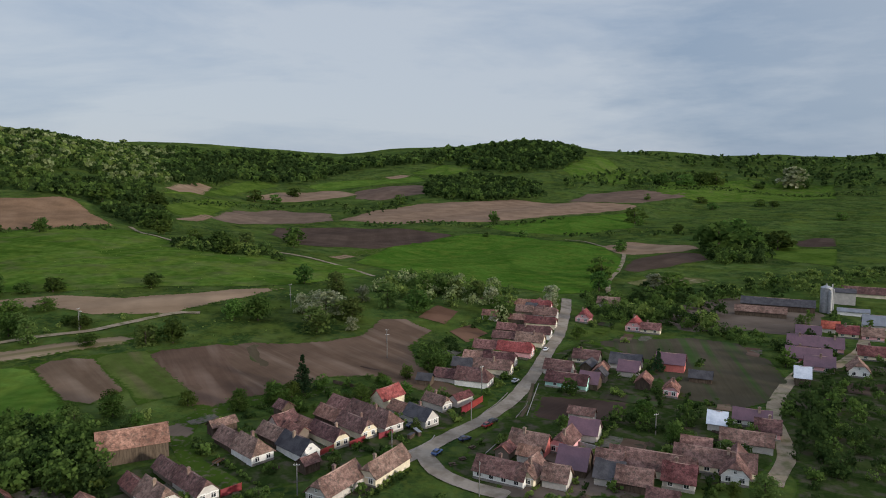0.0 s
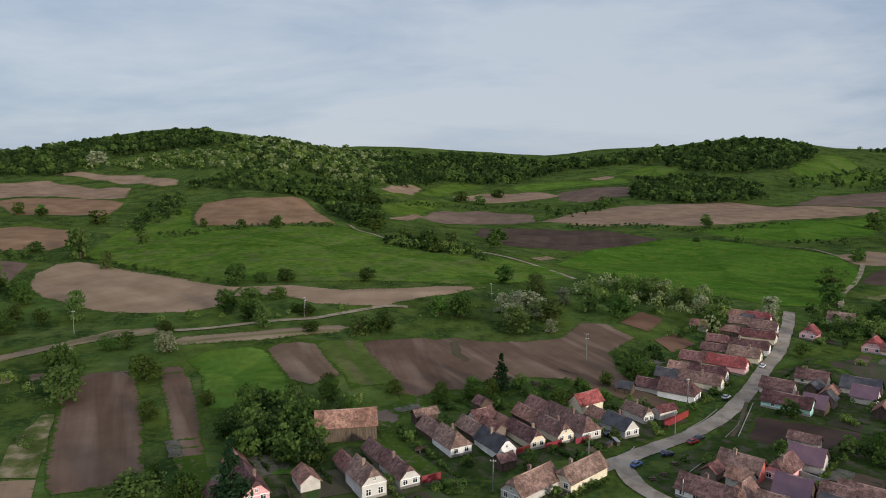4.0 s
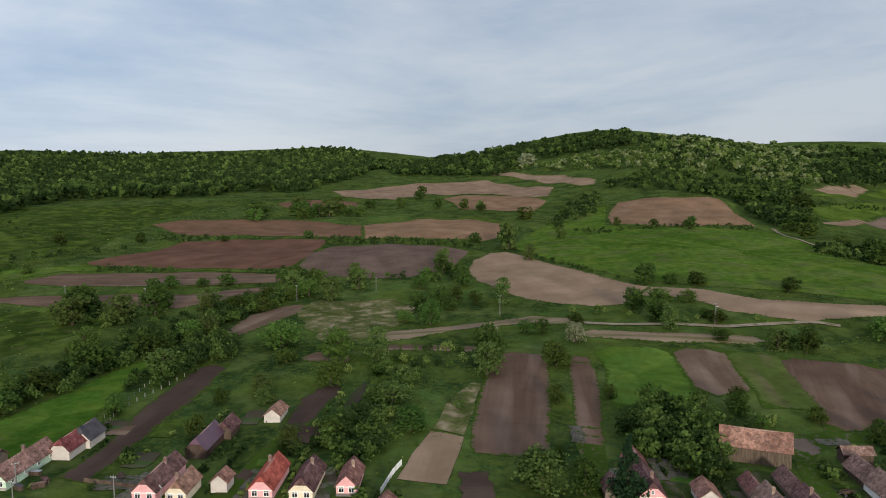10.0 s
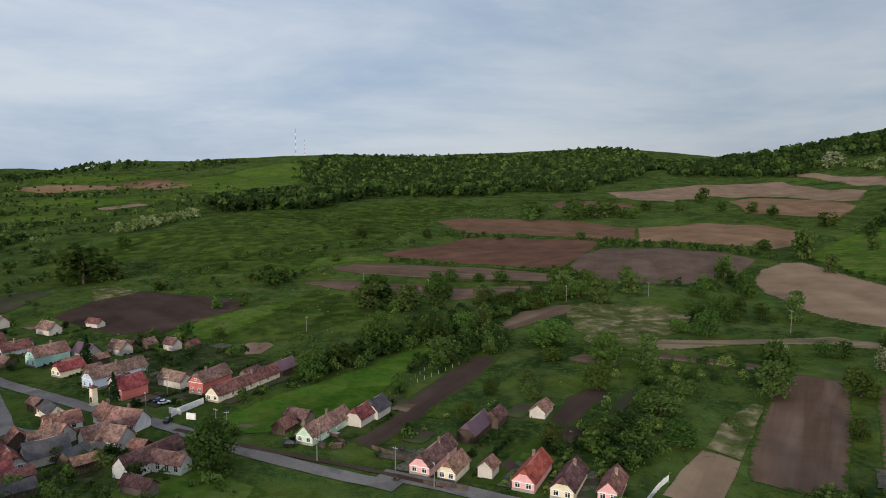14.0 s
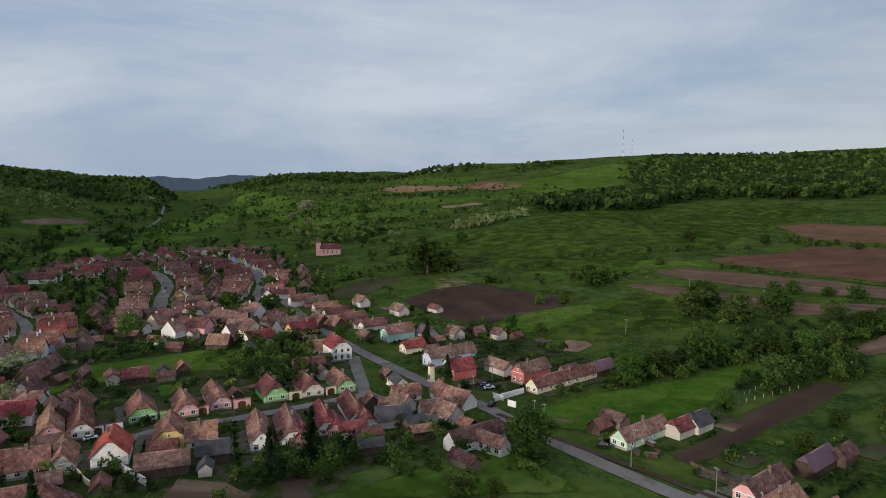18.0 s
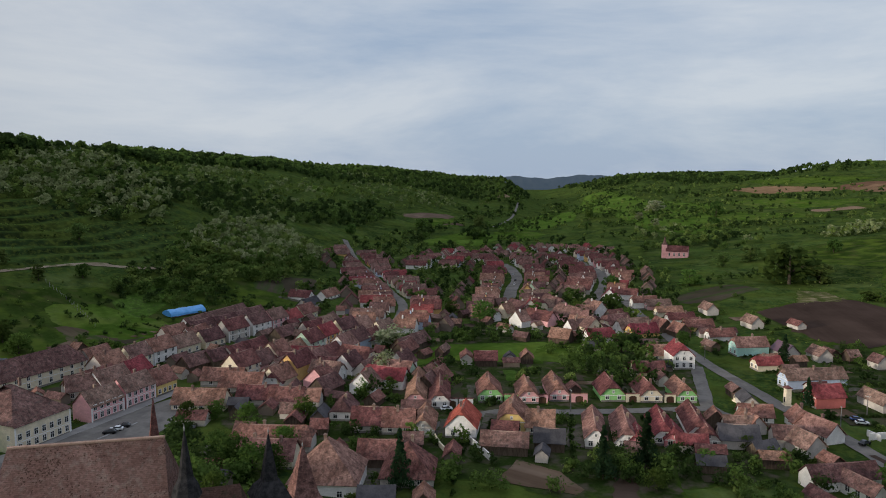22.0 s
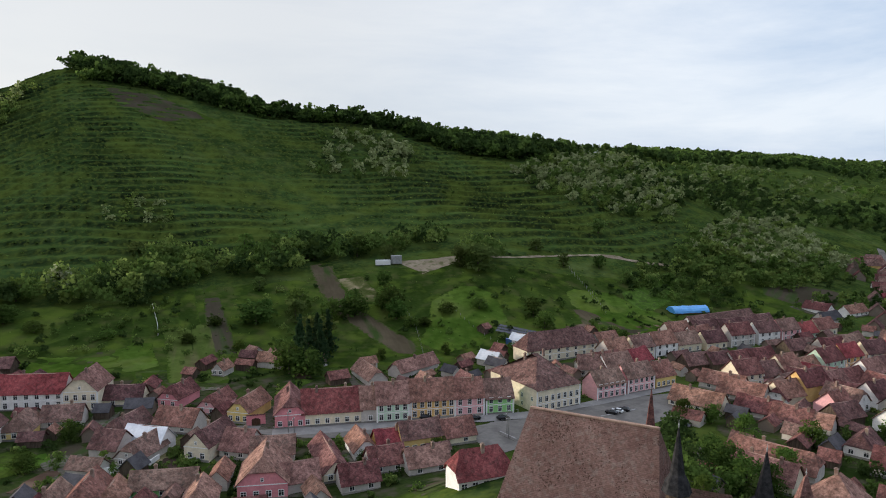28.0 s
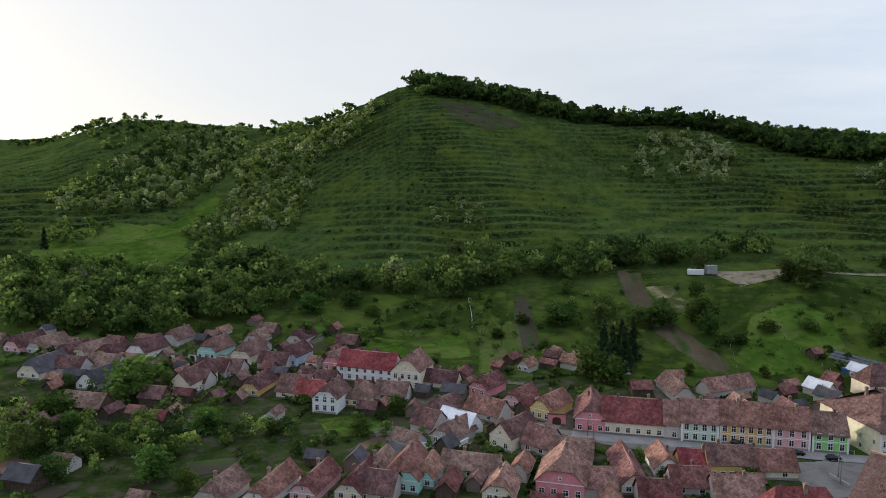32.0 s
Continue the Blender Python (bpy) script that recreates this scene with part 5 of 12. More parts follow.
def church():
    ridge_z, rise, w = 36.0, 15.0, 21.0
    cx, cy, turn = -53.5, -115.5, 139.4
    z0 = up(cx, cy)
    ob = thing("fortified_church", cx, cy, z0, turn, "large grey stone fortified church with an old tiled roof", "church")
    eave = ridge_z - rise - z0
    bm = bmesh.new()
    box(bm, -13.6, 13.6, -w / 2, w / 2, -4, eave + 0.3)
    part("nave_wall", bm, M_STONE, ob)
    top = part("nave_roof", hip_roof(w, 28.5, rise, 2.1), M_CHURCH, ob, "steep mossy tiled nave roof")
    top.location.z = eave
    bm = bmesh.new()
    ring(bm, 0, 0, [(0, 0.22), (0.3, 0.3), (24.2, 0.3), (24.5, 0.22)], 6)
    bmesh.ops.rotate(bm, verts=bm.verts[:], cent=(0, 0, 0), matrix=Matrix.Rotation(math.pi / 2, 3, "Y"))
    cap = part("ridge_tiles", bm, M_RIDGE, top)
    cap.location = (-12.2, 0, rise - 0.05)
    bm = bmesh.new()
    box(bm, -0.7, 0.7, -1.6, 0.8, -4, eave * 0.8, taper=0.25)
    butt = mesh_of("buttress", bm, M_STONE)
    for k in range(6):
        for s in (-1, 1):
            b = part("buttress", butt, None, ob)
            b.matrix_local = pose(-12 + 4.8 * k, s * (w / 2 + 0.5), 0, 0, 0, 0 if s < 0 else 180)
    for k in range(5):
        for s in (-1, 1):
            add_window(ob, -9.6 + 4.8 * k, s * (w / 2 + 0.03), eave * 0.35, 0 if s < 0 else 180, 1.2, eave * 0.45)
    # the lower choir
    bm = bmesh.new()
    box(bm, 13.4, 25, -5, 5, -4, 5.2)
    part("choir_wall", bm, M_STONE, ob)
    low = part("choir_roof", hip_roof(10, 12.5, 6.4, 1.2), old_tiles("choir_roof_tiles", (0.200, 0.115, 0.090), (0.280, 0.165, 0.130), (0.17, 0.13, 0.09), (0.09, 0.062, 0.044)), ob)
    low.location = (19.4, 0, 5)
    return ob


def spire_tower(x, y, z0, top, w, body, label, roof, wall, flare=0.0, sides=8, name="church_tower"):
    """A tower: body up to a height, then a steep spire to the top, both above z0."""
    ob = thing(name, x, y, z0, 20, label, "tower")
    bm = bmesh.new()
    ring(bm, 0, 0, [(-3, w * 0.52), (body * 0.98, w * 0.5)], sides)
    part("wall", bm, wall, ob)
    bm = bmesh.new()
    h = top - z0 - body
    ring(bm, 0, 0, [(body - 0.6, w * (0.62 + flare)), (body + h * 0.12, w * (0.5 + flare * 0.5)), (body + h * 0.24, w * 0.36), (body + h * 0.97, w * 0.04), (body + h, 0.05)], sides)
    roof_ob = part("spire", bm, roof, ob, "steep dark pointed spire")
    bm = bmesh.new()
    ring(bm, 0, 0, [(body + h - 0.1, 0.05), (body + h + 0.5, 0.16), (body + h + 0.8, 0.05), (body + h + 1.3, 0.03)], 6)
    part("finial", bm, M_METAL, roof_ob)
    for k in range(4):
        add_window(ob, w * 0.5 * math.sin(k * 1.5708), -w * 0.5 * math.cos(k * 1.5708), body * 0.82, 90 * k, 0.5, 0.7)
    return ob


def gate_wall(x, y, turn, length, h, colour, door, label, arch=True, opening=2.8, gh=2.5, at=0.5):
    """A street wall with a cart gate through it, the gate leaf set back."""
    ob = thing("gate_wall", x, y, up(x, y), turn, label, "gate", "courtyard gates")
    a, b = length * at - opening / 2, length * at + opening / 2
    outline = [(0, -0.6), (a, -0.6), (a, gh * 0.72)]
    if arch:
        outline += [((a + b) / 2 - opening / 2 * math.cos(math.pi * k / 8), gh * 0.72 + gh * 0.28 * math.sin(math.pi * k / 8)) for k in range(1, 8)]
    else:
        outline += [(a, gh), (b, gh)]
    outline += [(b, gh * 0.72), (b, -0.6), (length, -0.6), (length, h), (0, h)]
    bm = bmesh.new()
    f = bm.faces.new([bm.verts.new((u - length / 2, 0, v)) for u, v in outline])
    g = bmesh.ops.extrude_face_region(bm, geom=[f])["geom"]
    bmesh.ops.translate(bm, verts=[v for v in g if isinstance(v, bmesh.types.BMVert)], vec=(0, 0.4, 0))
    bmesh.ops.recalc_face_normals(bm, faces=bm.faces[:])
    part("wall", bm, plaster(*colour), ob)
    bm = bmesh.new()
    box(bm, a - length / 2 - 0.05, b - length / 2 + 0.05, 0.18, 0.28, -0.3, gh)
    part("gate", bm, door, ob, "closed boarded cart gate")
    bm = bmesh.new()
    box(bm, -length / 2 - 0.1, length / 2 + 0.1, -0.2, 0.6, h, h + 0.12)
    box(bm, -length / 2, length / 2, 0.0, 0.4, h + 0.12, h + 0.32, taper=0.12)
    part("coping", bm, M_TILE[0], ob, "tiled wall coping")
    return ob


def wall_line(pts, h, thick, mat, label, name="garden_wall", category="wall"):
    """A low wall along pts."""
    line = [Vector((*p, 0)) for p in pts]
    bm = bmesh.new()
    rows = []
    x0, y0 = pts[0]
    z0 = up(x0, y0)
    for k, q in enumerate(line):
        d = (line[min(k + 1, len(line) - 1)] - line[max(k - 1, 0)]).normalized()
        n = Vector((-d.y, d.x, 0)) * thick / 2
        z = up(q.x, q.y) - z0
        o = q - Vector((x0, y0, 0))
        rows.append([bm.verts.new(o + v + Vector((0, 0, z + e))) for v, e in ((-n, -0.7), (-n, h), (n, h), (n, -0.7))])
    for a, b in zip(rows, rows[1:]):
        for k in range(4):
            bm.faces.new((a[k], a[(k + 1) % 4], b[(k + 1) % 4], b[k]))
    bm.faces.new(rows[0])
    bm.faces.new(rows[-1][::-1])
    bmesh.ops.recalc_face_normals(bm, faces=bm.faces[:])
    ob = tagged(new(name, mesh_of(name, bm, mat)), label, category)
    ob.location = (x0, y0, z0)
    return ob


POST = []


def fence(pts, step, h, mat, label, rails=True, boards=False):
    """Posts with rails, or a boarded fence, along pts."""
    line = spline(pts, step) if len(pts) > 2 else spline([pts[0], ((pts[0][0] + pts[1][0]) / 2, (pts[0][1] + pts[1][1]) / 2), pts[1]], step)
    ob = thing("fence", line[0].x, line[0].y, up(line[0].x, line[0].y), 0, label, "fence")
    bm = bmesh.new()
    box(bm, -0.09, 0.09, -0.09, 0.09, -0.5, h, taper=0.02)
    post = mesh_of("post", bm, mat)
    o = Vector((line[0].x, line[0].y, up(line[0].x, line[0].y)))
    pts3 = [Vector((p.x, p.y, up(p.x, p.y))) - o for p in line]
    for p in pts3:
        part("post", post, None, ob).location = p
    for a, b in zip(pts3, pts3[1:]):
        ln = (b - a).length
        bm = bmesh.new()
        if boards:
            box(bm, 0, ln, -0.03, 0.03, 0.1, h - 0.1)
        else:
            box(bm, 0, ln, -0.04, 0.04, h * 0.72, h * 0.72 + 0.1)
        if rails or boards:
            r = part("panel" if boards else "rail", bm, mat, ob)
            r.matrix_local = Matrix.Translation(a) @ (b - a).to_track_quat("X", "Z").to_matrix().to_4x4()
        else:
            bm.free()
    return ob


def utility_pole(x, y, h=8.5, turn=0.0, mat=None):
    if not POST:
        bm = bmesh.new()
        ring(bm, 0, 0, [(-0.8, 0.19), (0.5, 0.18), (8.5, 0.11)], 8)
        POST.append(mesh_of("post", bm, M_POLE))
        bm = bmesh.new()
        box(bm, -0.8, 0.8, -0.06, 0.06, -0.06, 0.06)
        POST.append(mesh_of("crossarm", bm, M_METAL))
        bm = bmesh.new()
        ring(bm, 0, 0, [(0, 0.05), (0.08, 0.08), (0.16, 0.08), (0.24, 0.03)], 6)
        POST.append(mesh_of("insulator", bm, M_FRAME))
    ob = thing("utility_pole", x, y, up(x, y), turn, "slim pale concrete utility pole with a crossarm", "pole", "utility poles")
    part("post", POST[0], None, ob).scale = (1, 1, h / 8.5)
    arm = part("crossarm", POST[1], None, ob)
    arm.location = (0, -0.1, h - 0.5)
    for k in (-0.7, 0, 0.7):
        part("insulator", POST[2], None, arm).location = (k, 0, 0.05)
    return ob


CAR = {}


def car(x, y, turn, colour, label):
    if not CAR:
        bm = bmesh.new()
        prof = [(-2.1, 0.35), (2.1, 0.35), (2.15, 0.7), (1.9, 0.88), (1.0, 0.95), (-1.75, 0.98), (-2.12, 0.8)]
        f = bm.faces.new([bm.verts.new((a, -0.85, b)) for a, b in prof])
        g = bmesh.ops.extrude_face_region(bm, geom=[f])["geom"]
        bmesh.ops.translate(bm, verts=[v for v in g if isinstance(v, bmesh.types.BMVert)], vec=(0, 1.7, 0))
        bmesh.ops.recalc_face_normals(bm, faces=bm.faces[:])
        bmesh.ops.bevel(bm, geom=bm.edges[:], offset=0.06, segments=1, affect="EDGES")
        CAR["body"] = bm
        me = bpy.data.meshes.new("body")
        bm.to_mesh(me)
        CAR["body"] = me
        bm = bmesh.new()
        lo = [bm.verts.new(p) for p in ((-1.7, -0.78, 0.95), (1.05, -0.78, 0.95), (1.05, 0.78, 0.95), (-1.7, 0.78, 0.95))]
        hi = [bm.verts.new(p) for p in ((-1.3, -0.62, 1.42), (0.3, -0.62, 1.45), (0.3, 0.62, 1.45), (-1.3, 0.62, 1.42))]
        for k in range(4):
            bm.faces.new((lo[k], lo[(k + 1) % 4], hi[(k + 1) % 4], hi[k]))
        bm.faces.new(hi)
        CAR["glass"] = mesh_of("glasshouse", bm, M_GLASS)
        bm = bmesh.new()
        box(bm, -1.28, 0.28, -0.61, 0.61, 1.43, 1.5, taper=0.05)
        CAR["top"] = bpy.data.meshes.new("roof")
        bm.to_mesh(CAR["top"])
        bm.free()
        bm = bmesh.new()
        ring(bm, 0, 0, [(-0.1, 0.28), (-0.1, 0.33), (0.1, 0.33), (0.1, 0.28)], 12)
        bmesh.ops.rotate(bm, verts=bm.verts[:], cent=(0, 0, 0), matrix=Matrix.Rotation(math.pi / 2, 3, "X"))
        CAR["wheel"] = mesh_of("wheel", bm, material("tyre_rubber", (0.012, 0.012, 0.012), (0.02, 0.02, 0.02), rough=0.8))
    paint = material("car_paint", tuple(0.9 * c for c in colour), colour, rough=0.25)
    ob = thing("car", x, y, up(x, y) + 0.35, turn, label, "car", "parked cars")
    body = CAR["body"].copy()
    body.materials.append(paint)
    part("body", body, None, ob)
    top = CAR["top"].copy()
    top.materials.append(paint)
    part("roof", top, None, ob)
    part("glasshouse", CAR["glass"], None, ob)
    for a in (-1.3, 1.3):
        for b in (-0.8, 0.8):
            part("wheel", CAR["wheel"], None, ob).location = (a, b, 0.33)
    return ob


def radio_mast(x, y, h):
    ob = thing("radio_mast", x, y, up(x, y), 0, "slender red and white lattice radio mast on the hill", "mast")
    n = 8
    for k in range(n):
        bm = bmesh.new()
        w0, w1 = 1.1 - 0.8 * k / n, 1.1 - 0.8 * (k + 1) / n
        for sx in (-1, 1):
            for sy in (-1, 1):
                a, b = Vector((sx * w0, sy * w0, h * k / n)), Vector((sx * w1, sy * w1, h * (k + 1) / n))
                vs = [bm.verts.new(p + Vector(o)) for p in (a, b) for o in ((-0.22, -0.22, 0), (0.22, -0.22, 0), (0.22, 0.22, 0), (-0.22, 0.22, 0))]
                for i in range(4):
                    bm.faces.new((vs[i], vs[(i + 1) % 4], vs[4 + (i + 1) % 4], vs[4 + i]))
        box(bm, -w0, w0, -w0, w0, h * k / n, h * k / n + 0.5)
        part("mast_section", bm, M_GATE if k % 2 else M_FRAME, ob)
    return ob


def silo(x, y, r, h):
    ob = thing("grain_silo", x, y, up(x, y), 0, "tall cylindrical galvanised steel grain silo", "silo")
    bm = bmesh.new()
    rows = []
    for k in range(14):
        rows += [(h * k / 14, r), (h * (k + 0.5) / 14, r * 1.015)]
    ring(bm, 0, 0, [(-1, r)] + rows[1:] + [(h, r)], 24)
    part("drum", bm, M_METAL, ob)
    bm = bmesh.new()
    ring(bm, 0, 0, [(h, r * 1.04), (h + r * 0.5, 0.4), (h + r * 0.5 + 0.6, 0.4)], 24)
    part("cone_roof", bm, M_METAL, ob)
    bm = bmesh.new()
    box(bm, r + 0.3, r + 0.9, -0.3, 0.3, -1, h + 2)
    part("ladder_shaft", bm, M_METAL, ob)
    return ob


def crate(name, x, y, turn, l, w, h, mat, label, category, z=0.0):
    ob = thing(name, x, y, up(x, y) + z, turn, label, category)
    bm = bmesh.new()
    box(bm, -l / 2, l / 2, -w / 2, w / 2, 0, h)
    bmesh.ops.bevel(bm, geom=bm.edges[:], offset=0.06, segments=1, affect="EDGES")
    part("body", bm, mat, ob)
    for k in range(int(l / 1.2)):
        bm = bmesh.new()
        box(bm, -l / 2 + 1.2 * k + 0.5, -l / 2 + 1.2 * k + 0.6, -w / 2 - 0.05, w / 2 + 0.05, 0.15, h - 0.15)
        part("rib", bm, mat, ob)
    return ob


def tunnel(name, x, y, turn, l, r, mat, label, category, squash=0.8):
    """A rounded cover: plastic greenhouse or tarpaulin over a stack."""
    ob = thing(name, x, y, up(x, y), turn, label, category)
    bm = bmesh.new()
    rnd = random.Random(3)
    n, m = 10, 9
    g = [[bm.verts.new((-l / 2 + l * i / n, -r * math.cos(math.pi * j / (m - 1)) * rnd.uniform(0.97, 1.03), r * squash * math.sin(math.pi * j / (m - 1)) * rnd.uniform(0.94, 1.05))) for j in range(m)] for i in range(n + 1)]
    for i in range(n):
        for j in range(m - 1):
            bm.faces.new((g[i][j], g[i][j + 1], g[i + 1][j + 1], g[i + 1][j]))
    bm.faces.new(g[0])
    bm.faces.new(g[-1][::-1])
    bmesh.ops.recalc_face_normals(bm, faces=bm.faces[:])
    part("cover", bm, mat, ob)
    bm = bmesh.new()
    box(bm, -l / 2 - 0.1, l / 2 + 0.1, -r - 0.05, -r + 0.1, -0.3, 0.2)
    part("base_board", bm, M_WOOD, ob)
    return ob


def solar_field(x, y, turn, rows, cols):
    ob = thing("solar_array", x, y, up(x, y), turn, "rows of dark blue solar panels on steel legs", "solar panels")
    mat = material("solar_glass", (0.02, 0.022, 0.04), (0.035, 0.036, 0.06), scale=2, rough=0.2)
    bm = bmesh.new()
    box(bm, -1.0, 1.0, -0.8, 0.8, -0.03, 0.03)
    panel = mesh_of("panel", bm, mat)
    bm = bmesh.new()
    box(bm, -0.05, 0.05, -0.05, 0.05, -2.2, 0)
    leg = mesh_of("leg", bm, M_METAL)
    for i in range(rows):
        for j in range(cols):
            lx, ly = (j - cols / 2) * 2.1, (i - rows / 2) * 3.0
            c, s = math.cos(radians(turn)), math.sin(radians(turn))
            dz = up(x + c * lx - s * ly, y + s * lx + c * ly) - up(x, y)
            p = part("panel", panel, None, ob)
            p.matrix_local = pose(lx, ly, dz + 1.3, 25)
            if j % 2 == 0:
                part("leg", leg, None, ob).location = (lx, ly, dz + 1.3)
    return ob


def village_church(x, y, turn):
    ob = thing("village_church", x, y, up(x, y), turn, "small pink village church with a pointed tower", "church")
    part("wall", wall_mesh(10, 20, 7, 5, 0, 0, plaster(*PINK)), None, ob)
    part("roof", roof_mesh(10, 20, 5, mat=M_TILE[0]), None, ob).location.z = 7
    bm = bmesh.new()
    box(bm, -2.6, 2.6, -4.5, 0.4, -1, 13)
    part("tower", bm, plaster(*PINK), ob)
    bm = bmesh.new()
    ring(bm, 0, -2, [(13, 3.4), (15, 1.6), (21, 0.1)], 8)
    part("spire", bm, M_TILE[1], ob)
    for k in range(4):
        add_window(ob, -5.02, 3 + 4.5 * k, 2.5, -90, 1.2, 3.0)
        add_window(ob, 5.02, 3 + 4.5 * k, 2.5, 90, 1.2, 3.0)
    add_window(ob, 0, -4.52, 8, 0, 1.0, 2.0)
    return ob


def shrine(x, y, turn, h=5.0):
    ob = thing("wayside_shrine", x, y, up(x, y), turn, "pale stuccoed wayside shrine pillar beside the street", "monument")
    bm = bmesh.new()
    box(bm, -1.3, 1.3, -1.3, 1.3, -0.5, 0.5)
    box(bm, -1.0, 1.0, -1.0, 1.0, 0.5, h, taper=0.08)
    part("pillar", bm, plaster(*CREAM), ob)
    bm = bmesh.new()
    box(bm, -1.25, 1.25, -1.25, 1.25, h, h + 0.25)
    box(bm, -1.1, 1.1, -1.1, 1.1, h + 0.25, h + 1.0, taper=0.9)
    part("cap", bm, M_TILE[0], ob)
    bm = bmesh.new()
    box(bm, -0.45, 0.45, -1.04, -0.9, 1.4, 3.2)
    part("niche", bm, M_GLASS, ob)
    return ob


def bench_table(x, y, turn):
    ob = thing("picnic_table", x, y, up(x, y), turn, "grey wooden picnic table with benches on the grass", "table")
    for name, box_dims in (("tabletop", (-0.9, 0.9, -0.4, 0.4, 0.72, 0.78)), ("bench", (-0.9, 0.9, -0.95, -0.65, 0.42, 0.47)), ("bench", (-0.9, 0.9, 0.65, 0.95, 0.42, 0.47)), ("leg", (-0.7, -0.6, -0.8, 0.8, -0.1, 0.72)), ("leg", (0.6, 0.7, -0.8, 0.8, -0.1, 0.72))):
        bm = bmesh.new()
        box(bm, *box_dims)
        part(name, bm, M_WOOD, ob)
    return ob

# ---- fields and gardens ----
drape("ploughed_field", [(-462, 628), (-481, 668), (-479, 714), (-447, 728), (-417, 772), (-385, 744), (-334, 679), (-310, 653), (-331, 615), (-340, 585), (-377, 562), (-404, 551), (-438, 590)], M_KNOLL, "tan ploughed field on the knoll", "field", rows=-66, rise=0.12)
drape("green_meadow", [(-468, 540), (-486, 609), (-485, 653), (-405, 545), (-369, 550), (-301, 637), (-289, 646), (-231, 575), (-197, 553), (-160, 510), (-134, 522), (-113, 535), (-96, 524), (-68, 507), (-50, 469), (-77, 424), (-92, 409), (-111, 396), (-142, 390), (-172, 378), (-205, 366), (-242, 360), (-285, 369), (-342, 387), (-396, 404), (-432, 459)], M_MEADOW, "smooth bright green meadow on the slope", "field", rows=-55, rise=0.14)
drape("ploughed_field", [(-354, 318), (-382, 351), (-392, 378), (-383, 388), (-358, 386), (-318, 373), (-277, 359), (-239, 349), (-227, 348), (-221, 326), (-211, 309), (-226, 293), (-251, 289), (-272, 288), (-293, 291), (-324, 302)], M_TAN, "dry pale harrowed field on the slope", "field", rows=-24, rise=0.16)
drape("ploughed_field", [(-226, 348), (-198, 358), (-165, 355), (-140, 368), (-120, 385), (-90, 399), (-104, 372), (-115, 360), (-132, 330), (-149, 326), (-166, 322), (-193, 333), (-220, 327)], M_TAN, "long pale ploughed strip along the slope", "field", rows=26, rise=0.18)
drape("ploughed_field", [(-205, 203), (-205, 210), (-192, 216), (-179, 206), (-165, 191), (-144, 167), (-124, 143), (-142, 131), (-146, 133), (-166, 153), (-192, 183)], M_SOIL, "bare brown garden plot in long strips", "field", rows=-48, rise=0.20)
drape("ploughed_field", [(-181, 222), (-174, 225), (-162, 214), (-149, 200), (-130, 176), (-119, 162), (-99, 139), (-103, 136), (-126, 157), (-151, 186), (-172, 209)], M_SOIL, "bare brown garden plot in long strips", "field", rows=-48, rise=0.22)
drape("ploughed_field", [(-162, 131), (-152, 136), (-141, 123), (-132, 112), (-143, 104), (-153, 117), (-158, 125)], M_TAN, "pale bare garden plot behind a fence", "field", rows=-49, rise=0.12)
drape("rough_pasture", [(-163, 133), (-179, 153), (-188, 172), (-185, 174), (-166, 153), (-153, 137)], M_PALE, "rough dry grass strip among fruit trees", "field", rows=-52, rise=0.14)
drape("green_field", [(-177, 231), (-176, 243), (-157, 256), (-128, 226), (-116, 210), (-130, 200), (-134, 187), (-147, 201), (-164, 221)], M_FRESH, "lush green field of young wheat", "field", rows=-48, rise=0.16)
drape("ploughed_field", [(-157, 257), (-140, 270), (-126, 253), (-111, 236), (-116, 222), (-126, 224), (-141, 239)], M_SOIL, "bare brown plot between green strips", "field", rows=-48, rise=0.18)
drape("green_field", [(-140, 270), (-122, 280), (-102, 255), (-88, 237), (-101, 223), (-110, 236), (-126, 253)], M_STRIP, "yellow-green strip of young crop", "field", rows=-50, rise=0.20)
drape("rough_pasture", [(-346, 184), (-352, 202), (-325, 236), (-302, 235), (-276, 205), (-264, 174), (-272, 160), (-301, 163)], M_PALE, "rough dry pasture with worn grass", "field", rows=-59, rise=0.3, jitter=2.0)
drape("ploughed_field", [(-268, 175), (-270, 193), (-262, 208), (-253, 227), (-246, 243), (-239, 261), (-214, 270), (-207, 260), (-229, 249), (-241, 232), (-248, 214), (-251, 195), (-256, 177)], M_TERR, "worn earth terrace strip along the slope", "field", rows=59, rise=0.4)
drape("ploughed_field", [(-203, 254), (-168, 275), (-135, 299), (-131, 288), (-161, 262), (-196, 244)], M_TERR, "worn earth terrace strip along the slope", "field", rows=34, rise=0.4)
drape("ploughed_field", [(-275, 155), (-258, 169), (-244, 187), (-221, 205), (-215, 199), (-236, 181), (-252, 165), (-268, 151)], M_SOIL, "narrow earth terrace strip along the slope", "field", rows=42, rise=0.16)
drape("ploughed_field", [(-261, 139), (-264, 149), (-244, 160), (-227, 180), (-222, 176), (-238, 156), (-254, 139)], M_SOIL, "narrow earth terrace strip along the slope", "field", rows=46, rise=0.18)
drape("kitchen_garden", [(-86, 160), (-79, 166), (-70, 155), (-81, 147)], M_KITCHEN, "dark kitchen garden plot behind the houses", "field", rows=-75, rise=0.20)
drape("ploughed_field", [(-123, 279), (-104, 290), (-92, 299), (-66, 249), (-59, 242), (-67, 236), (-81, 220), (-89, 237), (-105, 255)], M_SOIL, "bare brown ploughed field in long strips", "field", rows=-61, rise=0.22)
